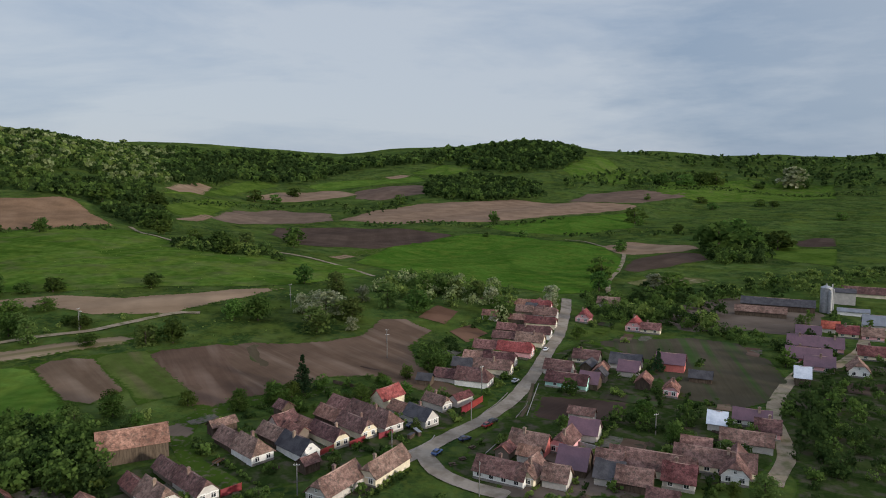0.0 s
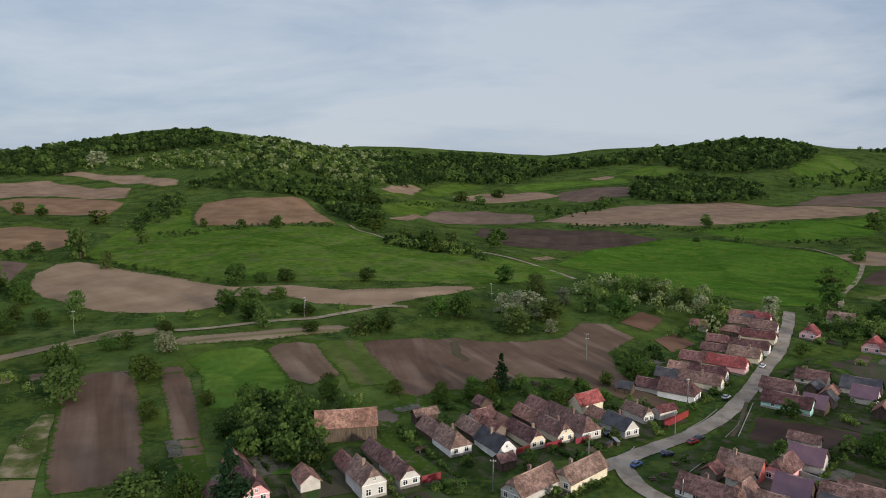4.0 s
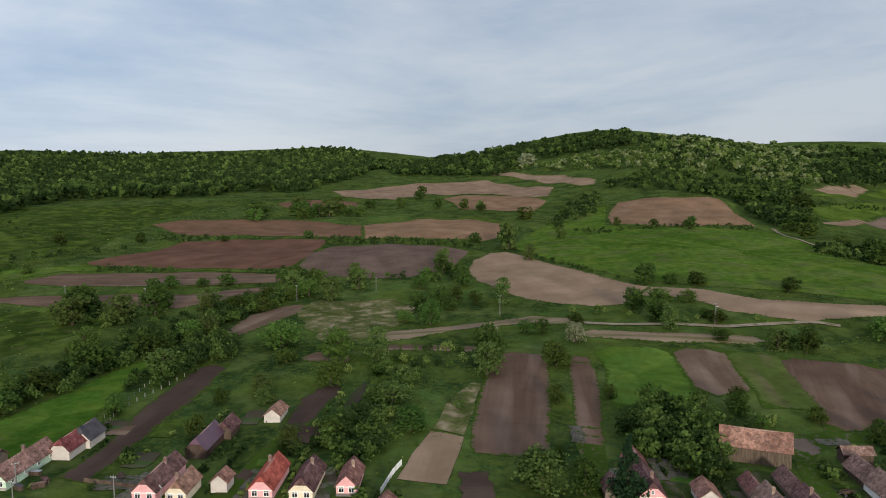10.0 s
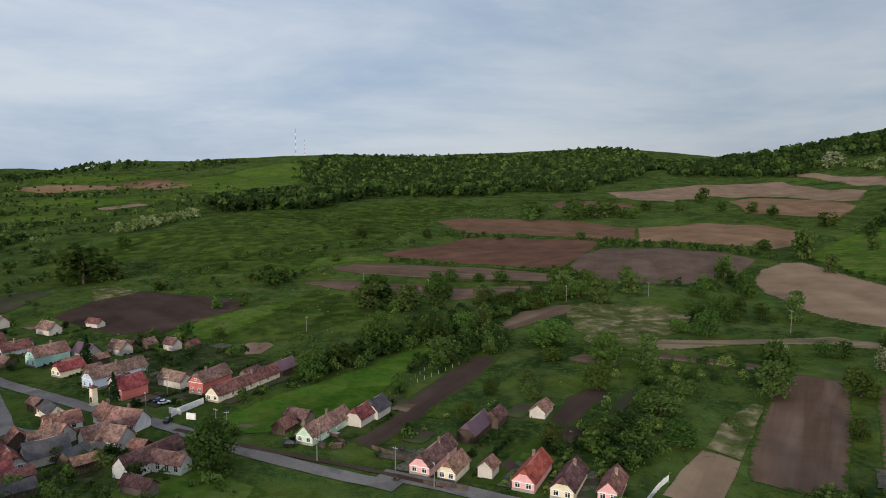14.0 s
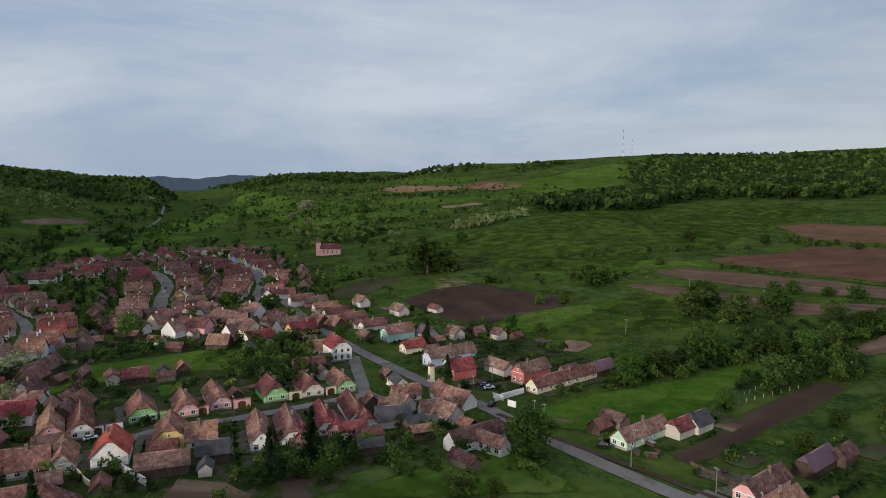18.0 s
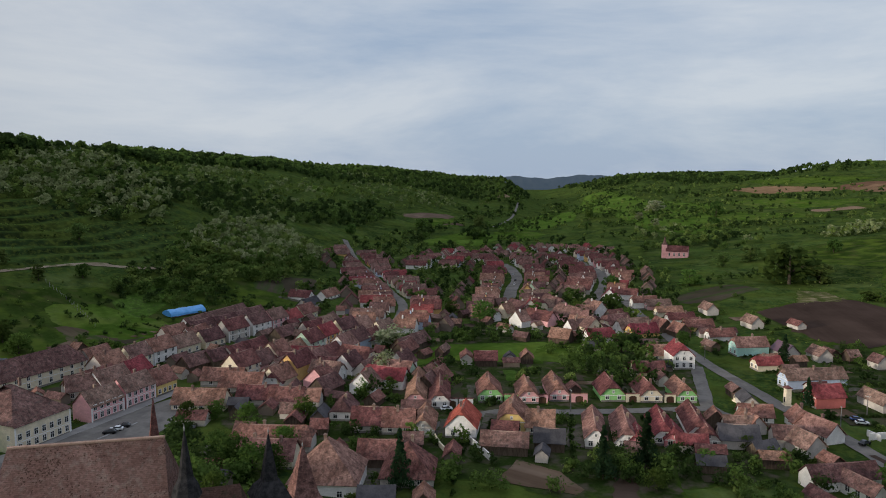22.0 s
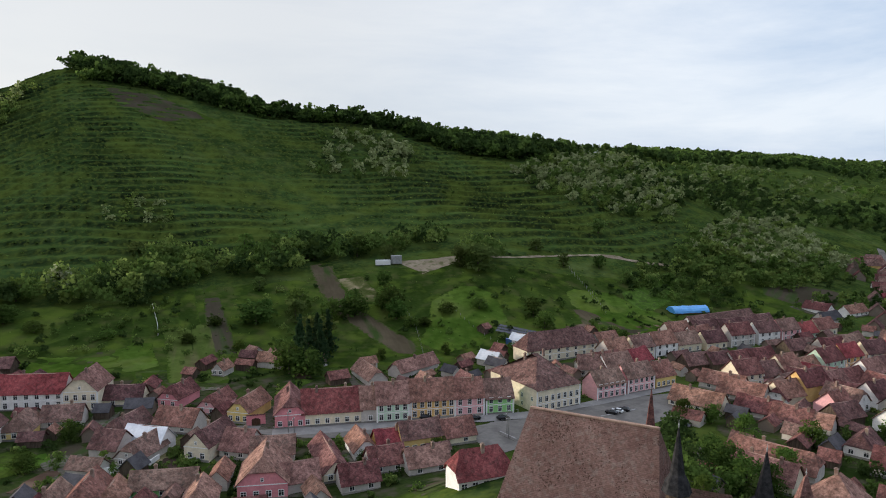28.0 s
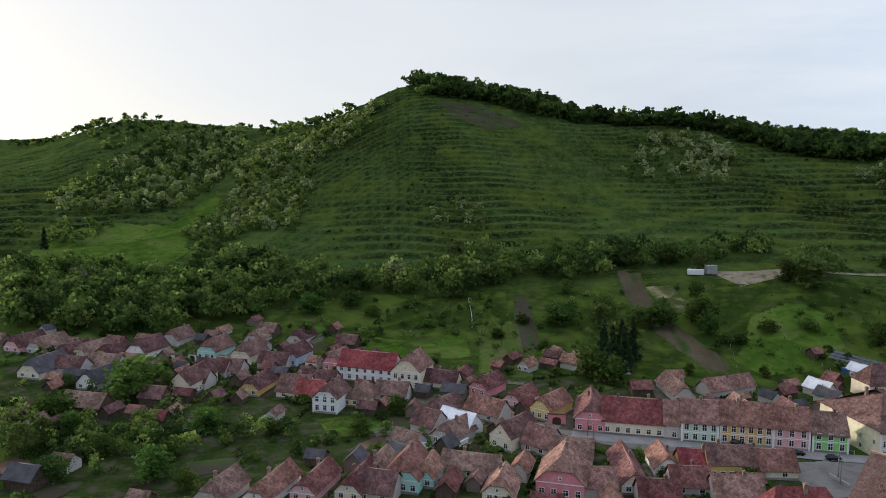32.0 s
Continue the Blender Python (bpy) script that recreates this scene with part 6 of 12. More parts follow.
drape("ploughed_field", [(-108, 267), (-100, 287), (-84, 301), (-66, 304), (-51, 311), (-38, 322), (-31, 348), (-19, 350), (-4, 334), (-14, 310), (-10, 286), (1, 265), (13, 250), (7, 246), (-9, 252), (-27, 266), (-44, 261), (-55, 245), (-62, 239), (-78, 232), (-91, 240)], M_SOIL, "wide brown ploughed field behind the houses", "field", rows=-45, rise=0.16)
drape("weedy_patch", [(-92, 296), (-80, 300), (-66, 272), (-72, 262), (-82, 274)], M_WEEDY, "weedy green patch in the ploughed field", "field", rows=-61, rise=0.26, jitter=1.5)
drape("ploughed_field", [(-12, 353), (-2, 379), (9, 368), (2, 344)], M_RUST, "red-brown bare spur of ploughed soil", "field", rows=-29, rise=0.16)
drape("ploughed_field", [(4, 334), (15, 346), (23, 334), (12, 319)], M_RUST, "red-brown bare spur of ploughed soil", "field", rows=-29, rise=0.16)
drape("ploughed_field", [(-86, 205), (-80, 221), (-68, 234), (-58, 241), (-49, 241), (-43, 252), (-40, 258), (-40, 248), (-48, 237), (-63, 229), (-76, 214), (-75, 199), (-67, 186), (-54, 175), (-51, 171), (-53, 167), (-68, 177), (-77, 191)], M_TRACK2, "worn earth track beside the barn", "field", rows=79, rise=0.18)
drape("green_field", [(-69, 542), (-47, 681), (17, 791), (44, 806), (102, 797), (133, 753), (170, 702), (163, 615), (144, 551), (121, 498), (100, 455), (71, 436), (55, 451), (37, 459), (23, 474), (-5, 493), (-34, 504)], M_LUSH, "lush green field of young wheat", "field", rows=78, rise=0.20)
drape("ploughed_field", [(-93, 553), (-75, 596), (-51, 697), (-44, 683), (-69, 582), (-86, 535)], M_TAN, "pale dry strip beside the wheat", "field", rows=76, rise=0.22)
drape("ploughed_field", [(-188, 736), (-200, 834), (-136, 896), (-60, 870), (16, 805), (-25, 702), (-60, 640), (-104, 616), (-147, 647)], M_DARK, "dark freshly ploughed field between green meadows", "field", rows=-85, rise=0.12)
drape("ploughed_field", [(-284, 846), (-305, 1010), (-263, 1120), (-167, 1045), (-150, 967), (-213, 905), (-249, 825)], M_PLUM, "dull brown ploughed field in the valley", "field", rows=-88, rise=0.14)
drape("ploughed_field", [(-146, 973), (-112, 1105), (-43, 1194), (57, 1244), (135, 1310), (224, 1280), (365, 1288), (342, 1207), (232, 1117), (129, 1012), (44, 943), (-33, 935), (-95, 939)], M_TAN, "dry pale harrowed field in the valley", "field", rows=37, rise=0.16)
drape("ploughed_field", [(229, 1293), (305, 1446), (423, 1476), (522, 1457), (515, 1408), (376, 1308), (286, 1282)], M_PLUM, "dark brown ploughed field in the valley", "field", rows=35, rise=0.18)
drape("ploughed_field", [(-391, 961), (-455, 1237), (-435, 1448), (-424, 1273), (-373, 1087), (-376, 954)], M_TAN, "dry pale harrowed field under the woods", "field", rows=-83, rise=0.20)
drape("ploughed_field", [(-301, 779), (-298, 865), (-282, 862), (-278, 787), (-288, 753)], M_TAN, "dry pale harrowed strip in the valley", "field", rows=-90, rise=0.22)
drape("ploughed_field", [(-375, 1317), (-333, 1421), (-234, 1469), (-161, 1368), (-238, 1294), (-293, 1249)], M_TAN, "dry pale harrowed strip in the valley", "field", rows=54, rise=0.12)
drape("ploughed_field", [(-179, 1414), (-102, 1492), (-37, 1437), (-31, 1331), (-108, 1273), (-163, 1291)], M_PLUM, "dull brown ploughed field in the valley", "field", rows=81, rise=0.14)
drape("green_field", [(-345, 846), (-352, 1052), (-336, 1197), (-312, 1018), (-289, 862), (-313, 809)], M_FRESH, "light green crop in the valley", "field", rows=-87, rise=0.16)
drape("green_field", [(-385, 918), (-364, 1061), (-388, 1324), (-350, 1496), (-414, 1548), (-429, 1425), (-416, 1244), (-365, 1037)], M_FRESH, "light green crop in the valley", "field", rows=-88, rise=0.18)
drape("green_field", [(57, 914), (175, 1040), (322, 1152), (259, 924), (163, 848), (80, 840)], M_LUSH, "green meadow in the valley", "field", rows=54, rise=0.20)
drape("green_meadow", [(304, 1744), (387, 1959), (462, 2017), (480, 1778), (545, 1716), (437, 1616), (318, 1601)], M_MEADOW, "bright green hilltop meadow", "field", rows=77, rise=0.22)
drape("green_meadow", [(-76, 1726), (9, 1848), (76, 1840), (65, 1745), (-5, 1620)], M_MEADOW, "bright green hilltop meadow", "field", rows=70, rise=0.12)
drape("green_field", [(-302, 1506), (-190, 1609), (-60, 1667), (-30, 1530), (-130, 1524), (-243, 1450)], M_FRESH, "light green crop on the far slope", "field", rows=35, rise=0.14)
drape("ploughed_field", [(-191, 1621), (-102, 1695), (-47, 1685), (-99, 1641)], M_TAN, "pale stubble field on the far slope", "field", rows=28, rise=0.16)
drape("green_field", [(525, 1653), (771, 1739), (936, 1649), (816, 1420), (619, 1392), (509, 1359), (446, 1438)], M_MEADOW, "green pasture on the rise", "field", rows=35, rise=0.18)
drape("ploughed_field", [(165, 708), (210, 769), (273, 740), (265, 702), (218, 659), (173, 651)], M_TAN, "pale strip beside the farm track", "field", rows=49, rise=0.20)
drape("ploughed_field", [(148, 558), (168, 609), (203, 647), (258, 683), (243, 622), (196, 577), (153, 542)], M_DARK, "dark ploughed field beside the farm track", "field", rows=51, rise=0.22)
drape("rough_pasture", [(135, 501), (167, 529), (197, 531), (212, 519), (183, 502), (141, 484)], M_PALE, "dry olive pasture", "field", rows=26, rise=0.12)
drape("ploughed_field", [(397, 778), (458, 834), (466, 809), (415, 718), (377, 716)], M_DARK, "dark freshly ploughed field between green meadows", "field", rows=56, rise=0.14)
drape("ploughed_field", [(329, 783), (416, 898), (419, 876), (339, 770)], M_DARK, "dark freshly ploughed field between green meadows", "field", rows=53, rise=0.16)
drape("green_field", [(350, 742), (395, 774), (374, 712), (397, 687), (336, 580), (316, 616), (317, 671)], M_FRESH, "light green crop beyond the farm", "field", rows=66, rise=0.18)
drape("kitchen_garden", [(66, 327), (94, 336), (125, 339), (144, 327), (145, 296), (137, 264), (119, 241), (104, 233), (90, 243), (87, 256), (88, 294), (81, 319)], M_KITCHEN, "large dark garden field between the streets", "field", rows=78, rise=0.20)
drape("ploughed_field", [(37, 247), (53, 245), (67, 240), (61, 223), (47, 217), (39, 220), (31, 225)], M_DARK, "dark dug plot beside the street", "field", rows=47, rise=0.22)
drape("ploughed_field", [(-992, 593), (-992, 770), (-891, 854), (-663, 767), (-597, 678), (-687, 698), (-766, 694), (-860, 689), (-798, 582), (-851, 546)], M_TAN, "dry pale harrowed field high on the slope", "field", rows=-26, rise=0.12)
drape("ploughed_field", [(-750, 630), (-749, 678), (-677, 697), (-594, 673), (-526, 574), (-587, 572), (-644, 566)], M_KNOLL, "brown ploughed field high on the slope", "field", rows=-28, rise=0.14)
drape("ploughed_field", [(-882, 439), (-861, 491), (-812, 526), (-754, 497), (-804, 408)], M_RUST, "small red-brown ploughed strip", "field", rows=40, rise=0.16)
drape("ploughed_field", [(-996, 900), (-893, 917), (-739, 881), (-622, 814), (-590, 762), (-659, 787), (-845, 880)], M_TAN, "pale strip under the ridge wood", "field", rows=-19, rise=0.18)
drape("ploughed_field", [(-775, 238), (-778, 274), (-731, 327), (-682, 375), (-610, 401), (-538, 354), (-585, 322), (-632, 283), (-668, 235)], M_RUST, "red-brown ploughed field on the hillside", "field", rows=21, rise=0.20)
drape("ploughed_field", [(-608, 401), (-591, 460), (-550, 499), (-491, 508), (-451, 448), (-448, 425), (-487, 399), (-535, 354)], M_KNOLL, "brown ploughed field on the hillside", "field", rows=11, rise=0.22)
drape("ploughed_field", [(-562, 119), (-601, 179), (-639, 225), (-613, 274), (-561, 332), (-482, 266), (-455, 235), (-489, 200), (-527, 157)], M_RUST, "wide red-brown ploughed field on the hillside", "field", rows=-70, rise=0.12)
drape("ploughed_field", [(-457, 244), (-488, 268), (-524, 311), (-497, 352), (-458, 374), (-409, 372), (-370, 318), (-368, 278), (-386, 256), (-411, 239)], M_PLUM, "pale brown ploughed field on the hillside", "field", rows=-34, rise=0.14)
drape("ploughed_field", [(-521, 72), (-538, 105), (-518, 136), (-496, 175), (-465, 208), (-437, 221), (-411, 208), (-434, 177), (-461, 137), (-490, 96)], M_SOIL, "bare brown ploughed field in long strips", "field", rows=53, rise=0.16)
drape("ploughed_field", [(-489, 42), (-478, 70), (-464, 90), (-442, 124), (-421, 148), (-410, 183), (-401, 211), (-391, 160), (-389, 133), (-418, 109), (-437, 78)], M_SOIL, "bare brown ploughed field in long strips", "field", rows=60, rise=0.18)
drape("ploughed_field", [(-325, 132), (-348, 156), (-354, 180), (-349, 195), (-336, 181), (-324, 159), (-314, 141), (-312, 134)], M_SOIL, "bare brown plot above the hedge", "field", rows=-58, rise=0.20)
drape("ploughed_field", [(-435, -75), (-464, -63), (-481, -40), (-444, 8), (-419, 10), (-396, -13), (-386, -38), (-394, -69)], M_DARK, "dark freshly ploughed field between green meadows", "field", rows=39, rise=0.12)
drape("green_field", [(-238, -3), (-253, 11), (-265, 29), (-281, 54), (-301, 78), (-305, 104), (-286, 85), (-266, 67), (-238, 50), (-227, 36), (-225, 25), (-217, 19), (-220, 4)], M_LUSH, "lush green strip of young wheat", "field", rows=-50, rise=0.14)
drape("ploughed_field", [(-204, 35), (-217, 49), (-243, 67), (-269, 92), (-278, 103), (-274, 114), (-251, 95), (-228, 71), (-209, 54), (-195, 40)], M_DARK, "dark freshly ploughed strip behind the houses", "field", rows=-43, rise=0.16)
drape("ploughed_field", [(-165, 61), (-177, 76), (-195, 96), (-218, 116), (-223, 126), (-222, 134), (-213, 131), (-202, 116), (-186, 97), (-171, 80), (-161, 68)], M_DARK, "dark freshly ploughed strip behind the houses", "field", rows=-48, rise=0.18)
drape("kitchen_garden", [(-193, 116), (-209, 132), (-216, 143), (-202, 132), (-184, 112), (-182, 105)], M_KITCHEN, "dark kitchen garden plot behind the houses", "field", rows=-47, rise=0.20)
drape("green_meadow", [(-388, 12), (-447, 51), (-438, 71), (-406, 106), (-389, 115), (-368, 77), (-355, 51), (-340, 28), (-337, 15), (-346, -4)], M_SLOPE, "smooth green strip between the hedges", "field", rows=-41, rise=0.22)
drape("green_meadow", [(-715, -120), (-744, -79), (-820, -33), (-1018, 52), (-1020, 121), (-968, 223), (-950, 335), (-877, 342), (-824, 275), (-771, 230), (-635, 145), (-593, 83), (-600, 17), (-617, -66), (-634, -107)], M_SLOPE, "wide green meadow on the hillside, darkened for cloud shade", "field", rows=-37, rise=0.12)
drape("green_meadow", [(-575, 67), (-559, 114), (-520, 155), (-483, 197), (-445, 227), (-471, 211), (-504, 177), (-528, 139), (-544, 106), (-531, 70), (-495, 42), (-505, 13), (-539, 34)], M_MEADOW, "bright meadow between ploughed fields", "field", rows=55, rise=0.14)
drape("ploughed_field", [(-340, 8), (-344, 17), (-332, 21), (-320, 14), (-321, 7)], M_TAN, "small bare patch in the gardens", "field", rows=-10, rise=0.16)
drape("ploughed_field", [(-1784, -238), (-1808, -127), (-1686, -18), (-1650, -138)], M_KNOLL, "pale brown field on the far slope", "field", rows=55, rise=0.18)
drape("rough_pasture", [(-511, -87), (-514, -69), (-482, -50), (-468, -65), (-439, -76)], M_PALE, "dry pasture beside the dark field", "field", rows=7, rise=0.20)
drape("ploughed_field", [(-433, -95), (-468, -78), (-494, -54), (-466, -20), (-435, 9), (-417, 2), (-398, -17), (-375, -31), (-381, -54), (-406, -75)], M_DARK, "dark freshly ploughed field above the village", "field", rows=28, rise=0.22)
drape("rough_pasture", [(-435, -97), (-501, -63), (-483, -59), (-443, -86)], M_PALE, "pale dry strip beside the dark field", "field", rows=-29, rise=0.12)
drape("green_meadow", [(-398, -14), (-417, 9), (-432, 42), (-451, 81), (-412, 77), (-377, 49), (-365, 14), (-356, -12), (-368, -28)], M_MEADOW, "bright green meadow above the village", "field", rows=-50, rise=0.14)
drape("green_meadow", [(-164, -51), (-180, -38), (-191, -27), (-197, -8), (-180, 6), (-174, 9), (-161, -48)], M_MEADOW, "open grass behind the houses", "field", rows=-75, rise=0.16)
drape("ploughed_field", [(-154, -96), (-165, -98), (-165, -84), (-159, -74), (-155, -74), (-150, -94)], M_SOIL, "dug garden bed of brown soil", "field", rows=-89, rise=0.18)
drape("ploughed_field", [(-2068, -580), (-1967, -415), (-1803, -230), (-1726, -220), (-1828, -402)], M_KNOLL, "brown ploughed strip on the far slope", "field", rows=47, rise=0.22)
drape("ploughed_field", [(-1827, -233), (-1842, -145), (-1734, -26), (-1668, -12), (-1717, -135), (-1750, -223)], M_RUST, "red-brown ploughed strip on the far slope", "field", rows=57, rise=0.12)
drape("green_field", [(-2203, -541), (-2020, -324), (-1932, -152), (-1863, -237), (-1978, -418)], M_FRESH, "light green crop on the valley side", "field", rows=48, rise=0.14)
drape("ploughed_field", [(-1297, -219), (-1333, -147), (-1294, -122), (-1235, -187)], M_TAN, "pale stubble strip on the valley side", "field", rows=-49, rise=0.16)
drape("green_meadow", [(-1478, -415), (-1479, -249), (-1587, -99), (-1522, -70), (-1346, -171), (-1331, -292)], M_MEADOW, "green terrace on the valley side", "field", rows=-62, rise=0.18)
drape("green_meadow", [(-1310, -558), (-1367, -408), (-1269, -246), (-1203, -153), (-1122, -256), (-1132, -399)], M_MEADOW, "green terrace on the valley side", "field", rows=65, rise=0.20)
drape("green_field", [(-683, -523), (-785, -568), (-898, -550), (-804, -484), (-685, -466)], M_FRESH, "light green field on the valley floor", "field", rows=16, rise=0.14)
drape("green_field", [(-954, -623), (-1395, -783), (-1435, -693), (-1189, -586), (-948, -552)], M_FRESH, "light green field on the valley floor", "field", rows=19, rise=0.18)
drape("green_meadow", [(-1498, 4), (-1754, -168), (-1968, 69), (-2069, 240), (-1553, 156)], M_MEADOW, "smooth bright green meadow on the slope", "field", rows=-9, rise=0.12)
drape("kitchen_garden", [(-458, -152), (-518, -128), (-503, -107), (-456, -120), (-432, -139)], M_KITCHEN, "dark kitchen garden plot behind the houses", "field", rows=158, rise=0.14)
drape("kitchen_garden", [(-297, -390), (-330, -399), (-361, -393), (-327, -356), (-296, -359), (-288, -376)], M_KITCHEN, "dark kitchen garden plot behind the houses", "field", rows=47, rise=0.12)
drape("green_field", [(-278, -180), (-315, -142), (-272, -128), (-260, -162)], M_FRESH, "green gardens between village rows", "field", rows=134, rise=0.20)
drape("green_field", [(-214, -213), (-266, -196), (-304, -160), (-262, -143), (-241, -177), (-207, -193)], M_FRESH, "green gardens between village rows", "field", rows=162, rise=0.22)
drape("ploughed_field", [(-149, -350), (-168, -354), (-174, -324), (-166, -316), (-146, -330)], M_WEEDY, "bare brown garden plot on the slope", "field", rows=101, rise=0.14)
drape("bare_earth_patch", [(-64, -419), (-104, -427), (-101, -416), (-74, -397), (-69, -409)], M_TRACK, "bare sandy yard by the hillside track", "field", rows=-169, rise=0.22)
drape("rough_pasture", [(42, -201), (41, -218), (29, -221), (28, -199)], M_PALE, "dry yellow grass yard", "field", rows=93, rise=0.12)
drape("green_field", [(90, -208), (72, -214), (68, -207), (81, -195)], M_FRESH, "bright green lawn in a garden", "field", rows=-162, rise=0.14)
drape("green_meadow", [(-619, -46), (-657, 0), (-586, 84), (-535, 64), (-526, -1), (-552, -42)], M_SLOPE, "smooth rough green meadow on the slope, darkened for cloud shade", "field", rows=50, rise=0.22)

drape("ploughed_field", [(-627, 999), (-681, 1108), (-723, 1243), (-620, 1185), (-589, 1052), (-587, 991)], M_PLUM, "bare reddish scree on the hilltop", "field", rows=20, rise=0.2)

drape("ploughed_field", [(-1344, -924), (-1501, -969), (-1700, -1000), (-1780, -1040), (-1598, -1019), (-1459, -991)], M_TAN, "pale stubble field on the valley floor", "field", rows=26, rise=0.3)
drape("ploughed_field", [(-831, -709), (-937, -694), (-1039, -751), (-925, -753), (-873, -744)], M_PLUM, "grey-brown field on the valley floor", "field", rows=28, rise=0.3)
drape("ploughed_field", [(-816, -634), (-892, -629), (-930, -672), (-855, -656)], M_PLUM, "grey-brown field on the valley floor", "field", rows=28, rise=0.3)
drape("green_field", [(-637, -510), (-666, -499), (-768, -522), (-846, -579), (-767, -575), (-670, -540)], M_FRESH, "bright green field at the village edge", "field", rows=20, rise=0.3)
drape("green_field", [(-888, -574), (-957, -556), (-915, -496), (-814, -467), (-749, -478)], M_MEADOW, "green meadow on the valley floor", "field", rows=20, rise=0.3)
drape("green_meadow", [(-2225, -1046), (-1784, -739), (-1495, -484), (-1446, -395), (-858, -233), (-933, -336), (-1161, -480), (-1390, -692)], M_FRESH, "light green pasture on the valley side", "field", rows=20, rise=0.3)
drape("green_field", [(-815, -672), (-1007, -713), (-865, -623), (-776, -630)], M_MEADOW, "green meadow on the valley floor", "field", rows=-30, rise=0.2)
drape("green_field", [(-814, -946), (-909, -959), (-923, -913), (-811, -884)], M_MEADOW, "green clearing between thickets", "field", rows=-30, rise=0.2)

drape("ploughed_field", [(-9, -423), (-22, -426), (-26, -389), (-35, -354), (-47, -331), (-59, -309), (-47, -297), (-34, -324), (-20, -353), (-11, -389)], M_WEEDY, "long bare brown strip running up the slope", "field", rows=95, rise=0.16)
drape("green_meadow", [(161, -339), (140, -369), (117, -371), (77, -354), (61, -281), (70, -275), (90, -293), (114, -299), (145, -317)], M_SLOPE, "rough green grass above the houses, darkened for cloud shade", "field", rows=0, rise=0.16)
drape("green_meadow", [(-57, -315), (-72, -359), (-95, -379), (-109, -364), (-107, -332), (-85, -308), (-66, -300)], M_MEADOW, "bright green grass on the slope", "field", rows=0, rise=0.16)
drape("green_meadow", [(64, -389), (54, -394), (43, -337), (39, -305), (47, -303)], M_SLOPE, "narrow green garden strip up the slope", "field", rows=95, rise=0.16)
drape("kitchen_garden", [(50, -394), (43, -397), (29, -333), (25, -309), (37, -305)], M_KITCHEN, "narrow dug garden strip up the slope", "field", rows=95, rise=0.16)
drape("rough_pasture", [(-24, -399), (-39, -402), (-47, -367), (-33, -360)], M_PALE, "rough dry grass on the slope", "field", rows=20, rise=0.16)
drape("green_meadow", [(122, -317), (110, -319), (82, -317), (64, -329), (55, -295), (74, -284), (111, -288)], M_MEADOW, "bright green grass above the houses", "field", rows=0, rise=0.16)
drape("rough_pasture", [(62, -341), (39, -346), (29, -299), (25, -270), (48, -274)], M_STRIP, "rough grass garden with posts", "field", rows=95, rise=0.16)
drape("green_meadow", [(-157, -382), (-186, -381), (-205, -349), (-199, -316), (-173, -309), (-157, -334), (-151, -357)], M_MEADOW, "bright green grass behind the school", "field", rows=0, rise=0.16)
drape("garden_plot", [(93, -211), (80, -219), (67, -206), (79, -197)], M_LAWN, "small green lawn among the houses", "field", rows=10, rise=0.16)
drape("garden_plot", [(72, -207), (63, -214), (58, -201), (64, -193)], M_YARD, "trodden bare yard beside a house", "field", rows=10, rise=0.16)
drape("garden_plot", [(115, -169), (102, -176), (96, -168), (107, -161)], M_KITCHEN, "dug kitchen garden bed of dark soil", "field", rows=10, rise=0.16)
drape("garden_plot", [(160, -151), (149, -157), (141, -163), (143, -144), (152, -142)], M_LAWN, "lush green grass between the gardens", "field", rows=10, rise=0.16)

# ---- roads and tracks ----
ribbon("road", [(72, 392), (60, 342), (50, 313), (39, 278), (28, 248), (17, 227), (3, 208), (-7, 194), (-14, 185), (-21, 178), (-32, 169)], 5.8, M_DIRT, "dusty pale village street", "road", rise=0.16)
ribbon("road", [(-6, 196), (-1, 182), (7, 173), (17, 167)], 5.6, M_DIRT, "dusty pale village street", "road", rise=0.16)
ribbon("road", [(72, 392), (78, 424)], 6, M_DIRT, "dusty pale village street", "road", rise=0.16)
ribbon("farm_track", [(106, 428), (123, 500), (153, 581), (180, 683), (164, 715), (142, 790)], 3.5, M_TRACK, "sandy farm track", "road", rise=0.16)
ribbon("lane", [(87, 173), (100, 192), (106, 207), (112, 225), (126, 249), (150, 279), (169, 288), (194, 313), (214, 341)], 5, M_TRACK, "narrow dusty lane", "road", rise=0.16)
ribbon("ditch", [(36, 262), (31, 239), (27, 225)], 1.3, M_WEEDY, "grassy roadside ditch between low kerbs", "road", rise=0.2)
ribbon("road", [(-168, 41), (-173, 36), (-188, 20), (-212, -2), (-238, -23), (-263, -48), (-283, -66), (-307, -87), (-335, -109), (-369, -133), (-408, -161), (-480, -206), (-533, -237), (-569, -267)], 5.8, M_ASPHALT, "worn grey asphalt street", "road", rise=0.16)
ribbon("road", [(-178, 39), (-165, 53), (-154, 64), (-140, 79)], 5.8, M_ASPHALT, "worn grey asphalt street", "road", rise=0.18)
# dark soil colour paints the fence shadows along this ditch
ribbon("ditch", [(-230, -17), (-209, 4), (-196, 19), (-181, 36), (-165, 53)], 2.2, M_DARK, "ditch beside the street, darkened for the fence shadows", "road", rise=0.2)
ribbon("road", [(-298, -88), (-267, -76), (-246, -68), (-240, -60)], 5.2, M_ASPHALT, "worn grey asphalt side street", "road", rise=0.16)
ribbon("road", [(-244, -68), (-230, -83), (-210, -106), (-200, -122), (-180, -132), (-170, -132)], 5, M_ASPHALT, "worn grey asphalt side street", "road", rise=0.16)
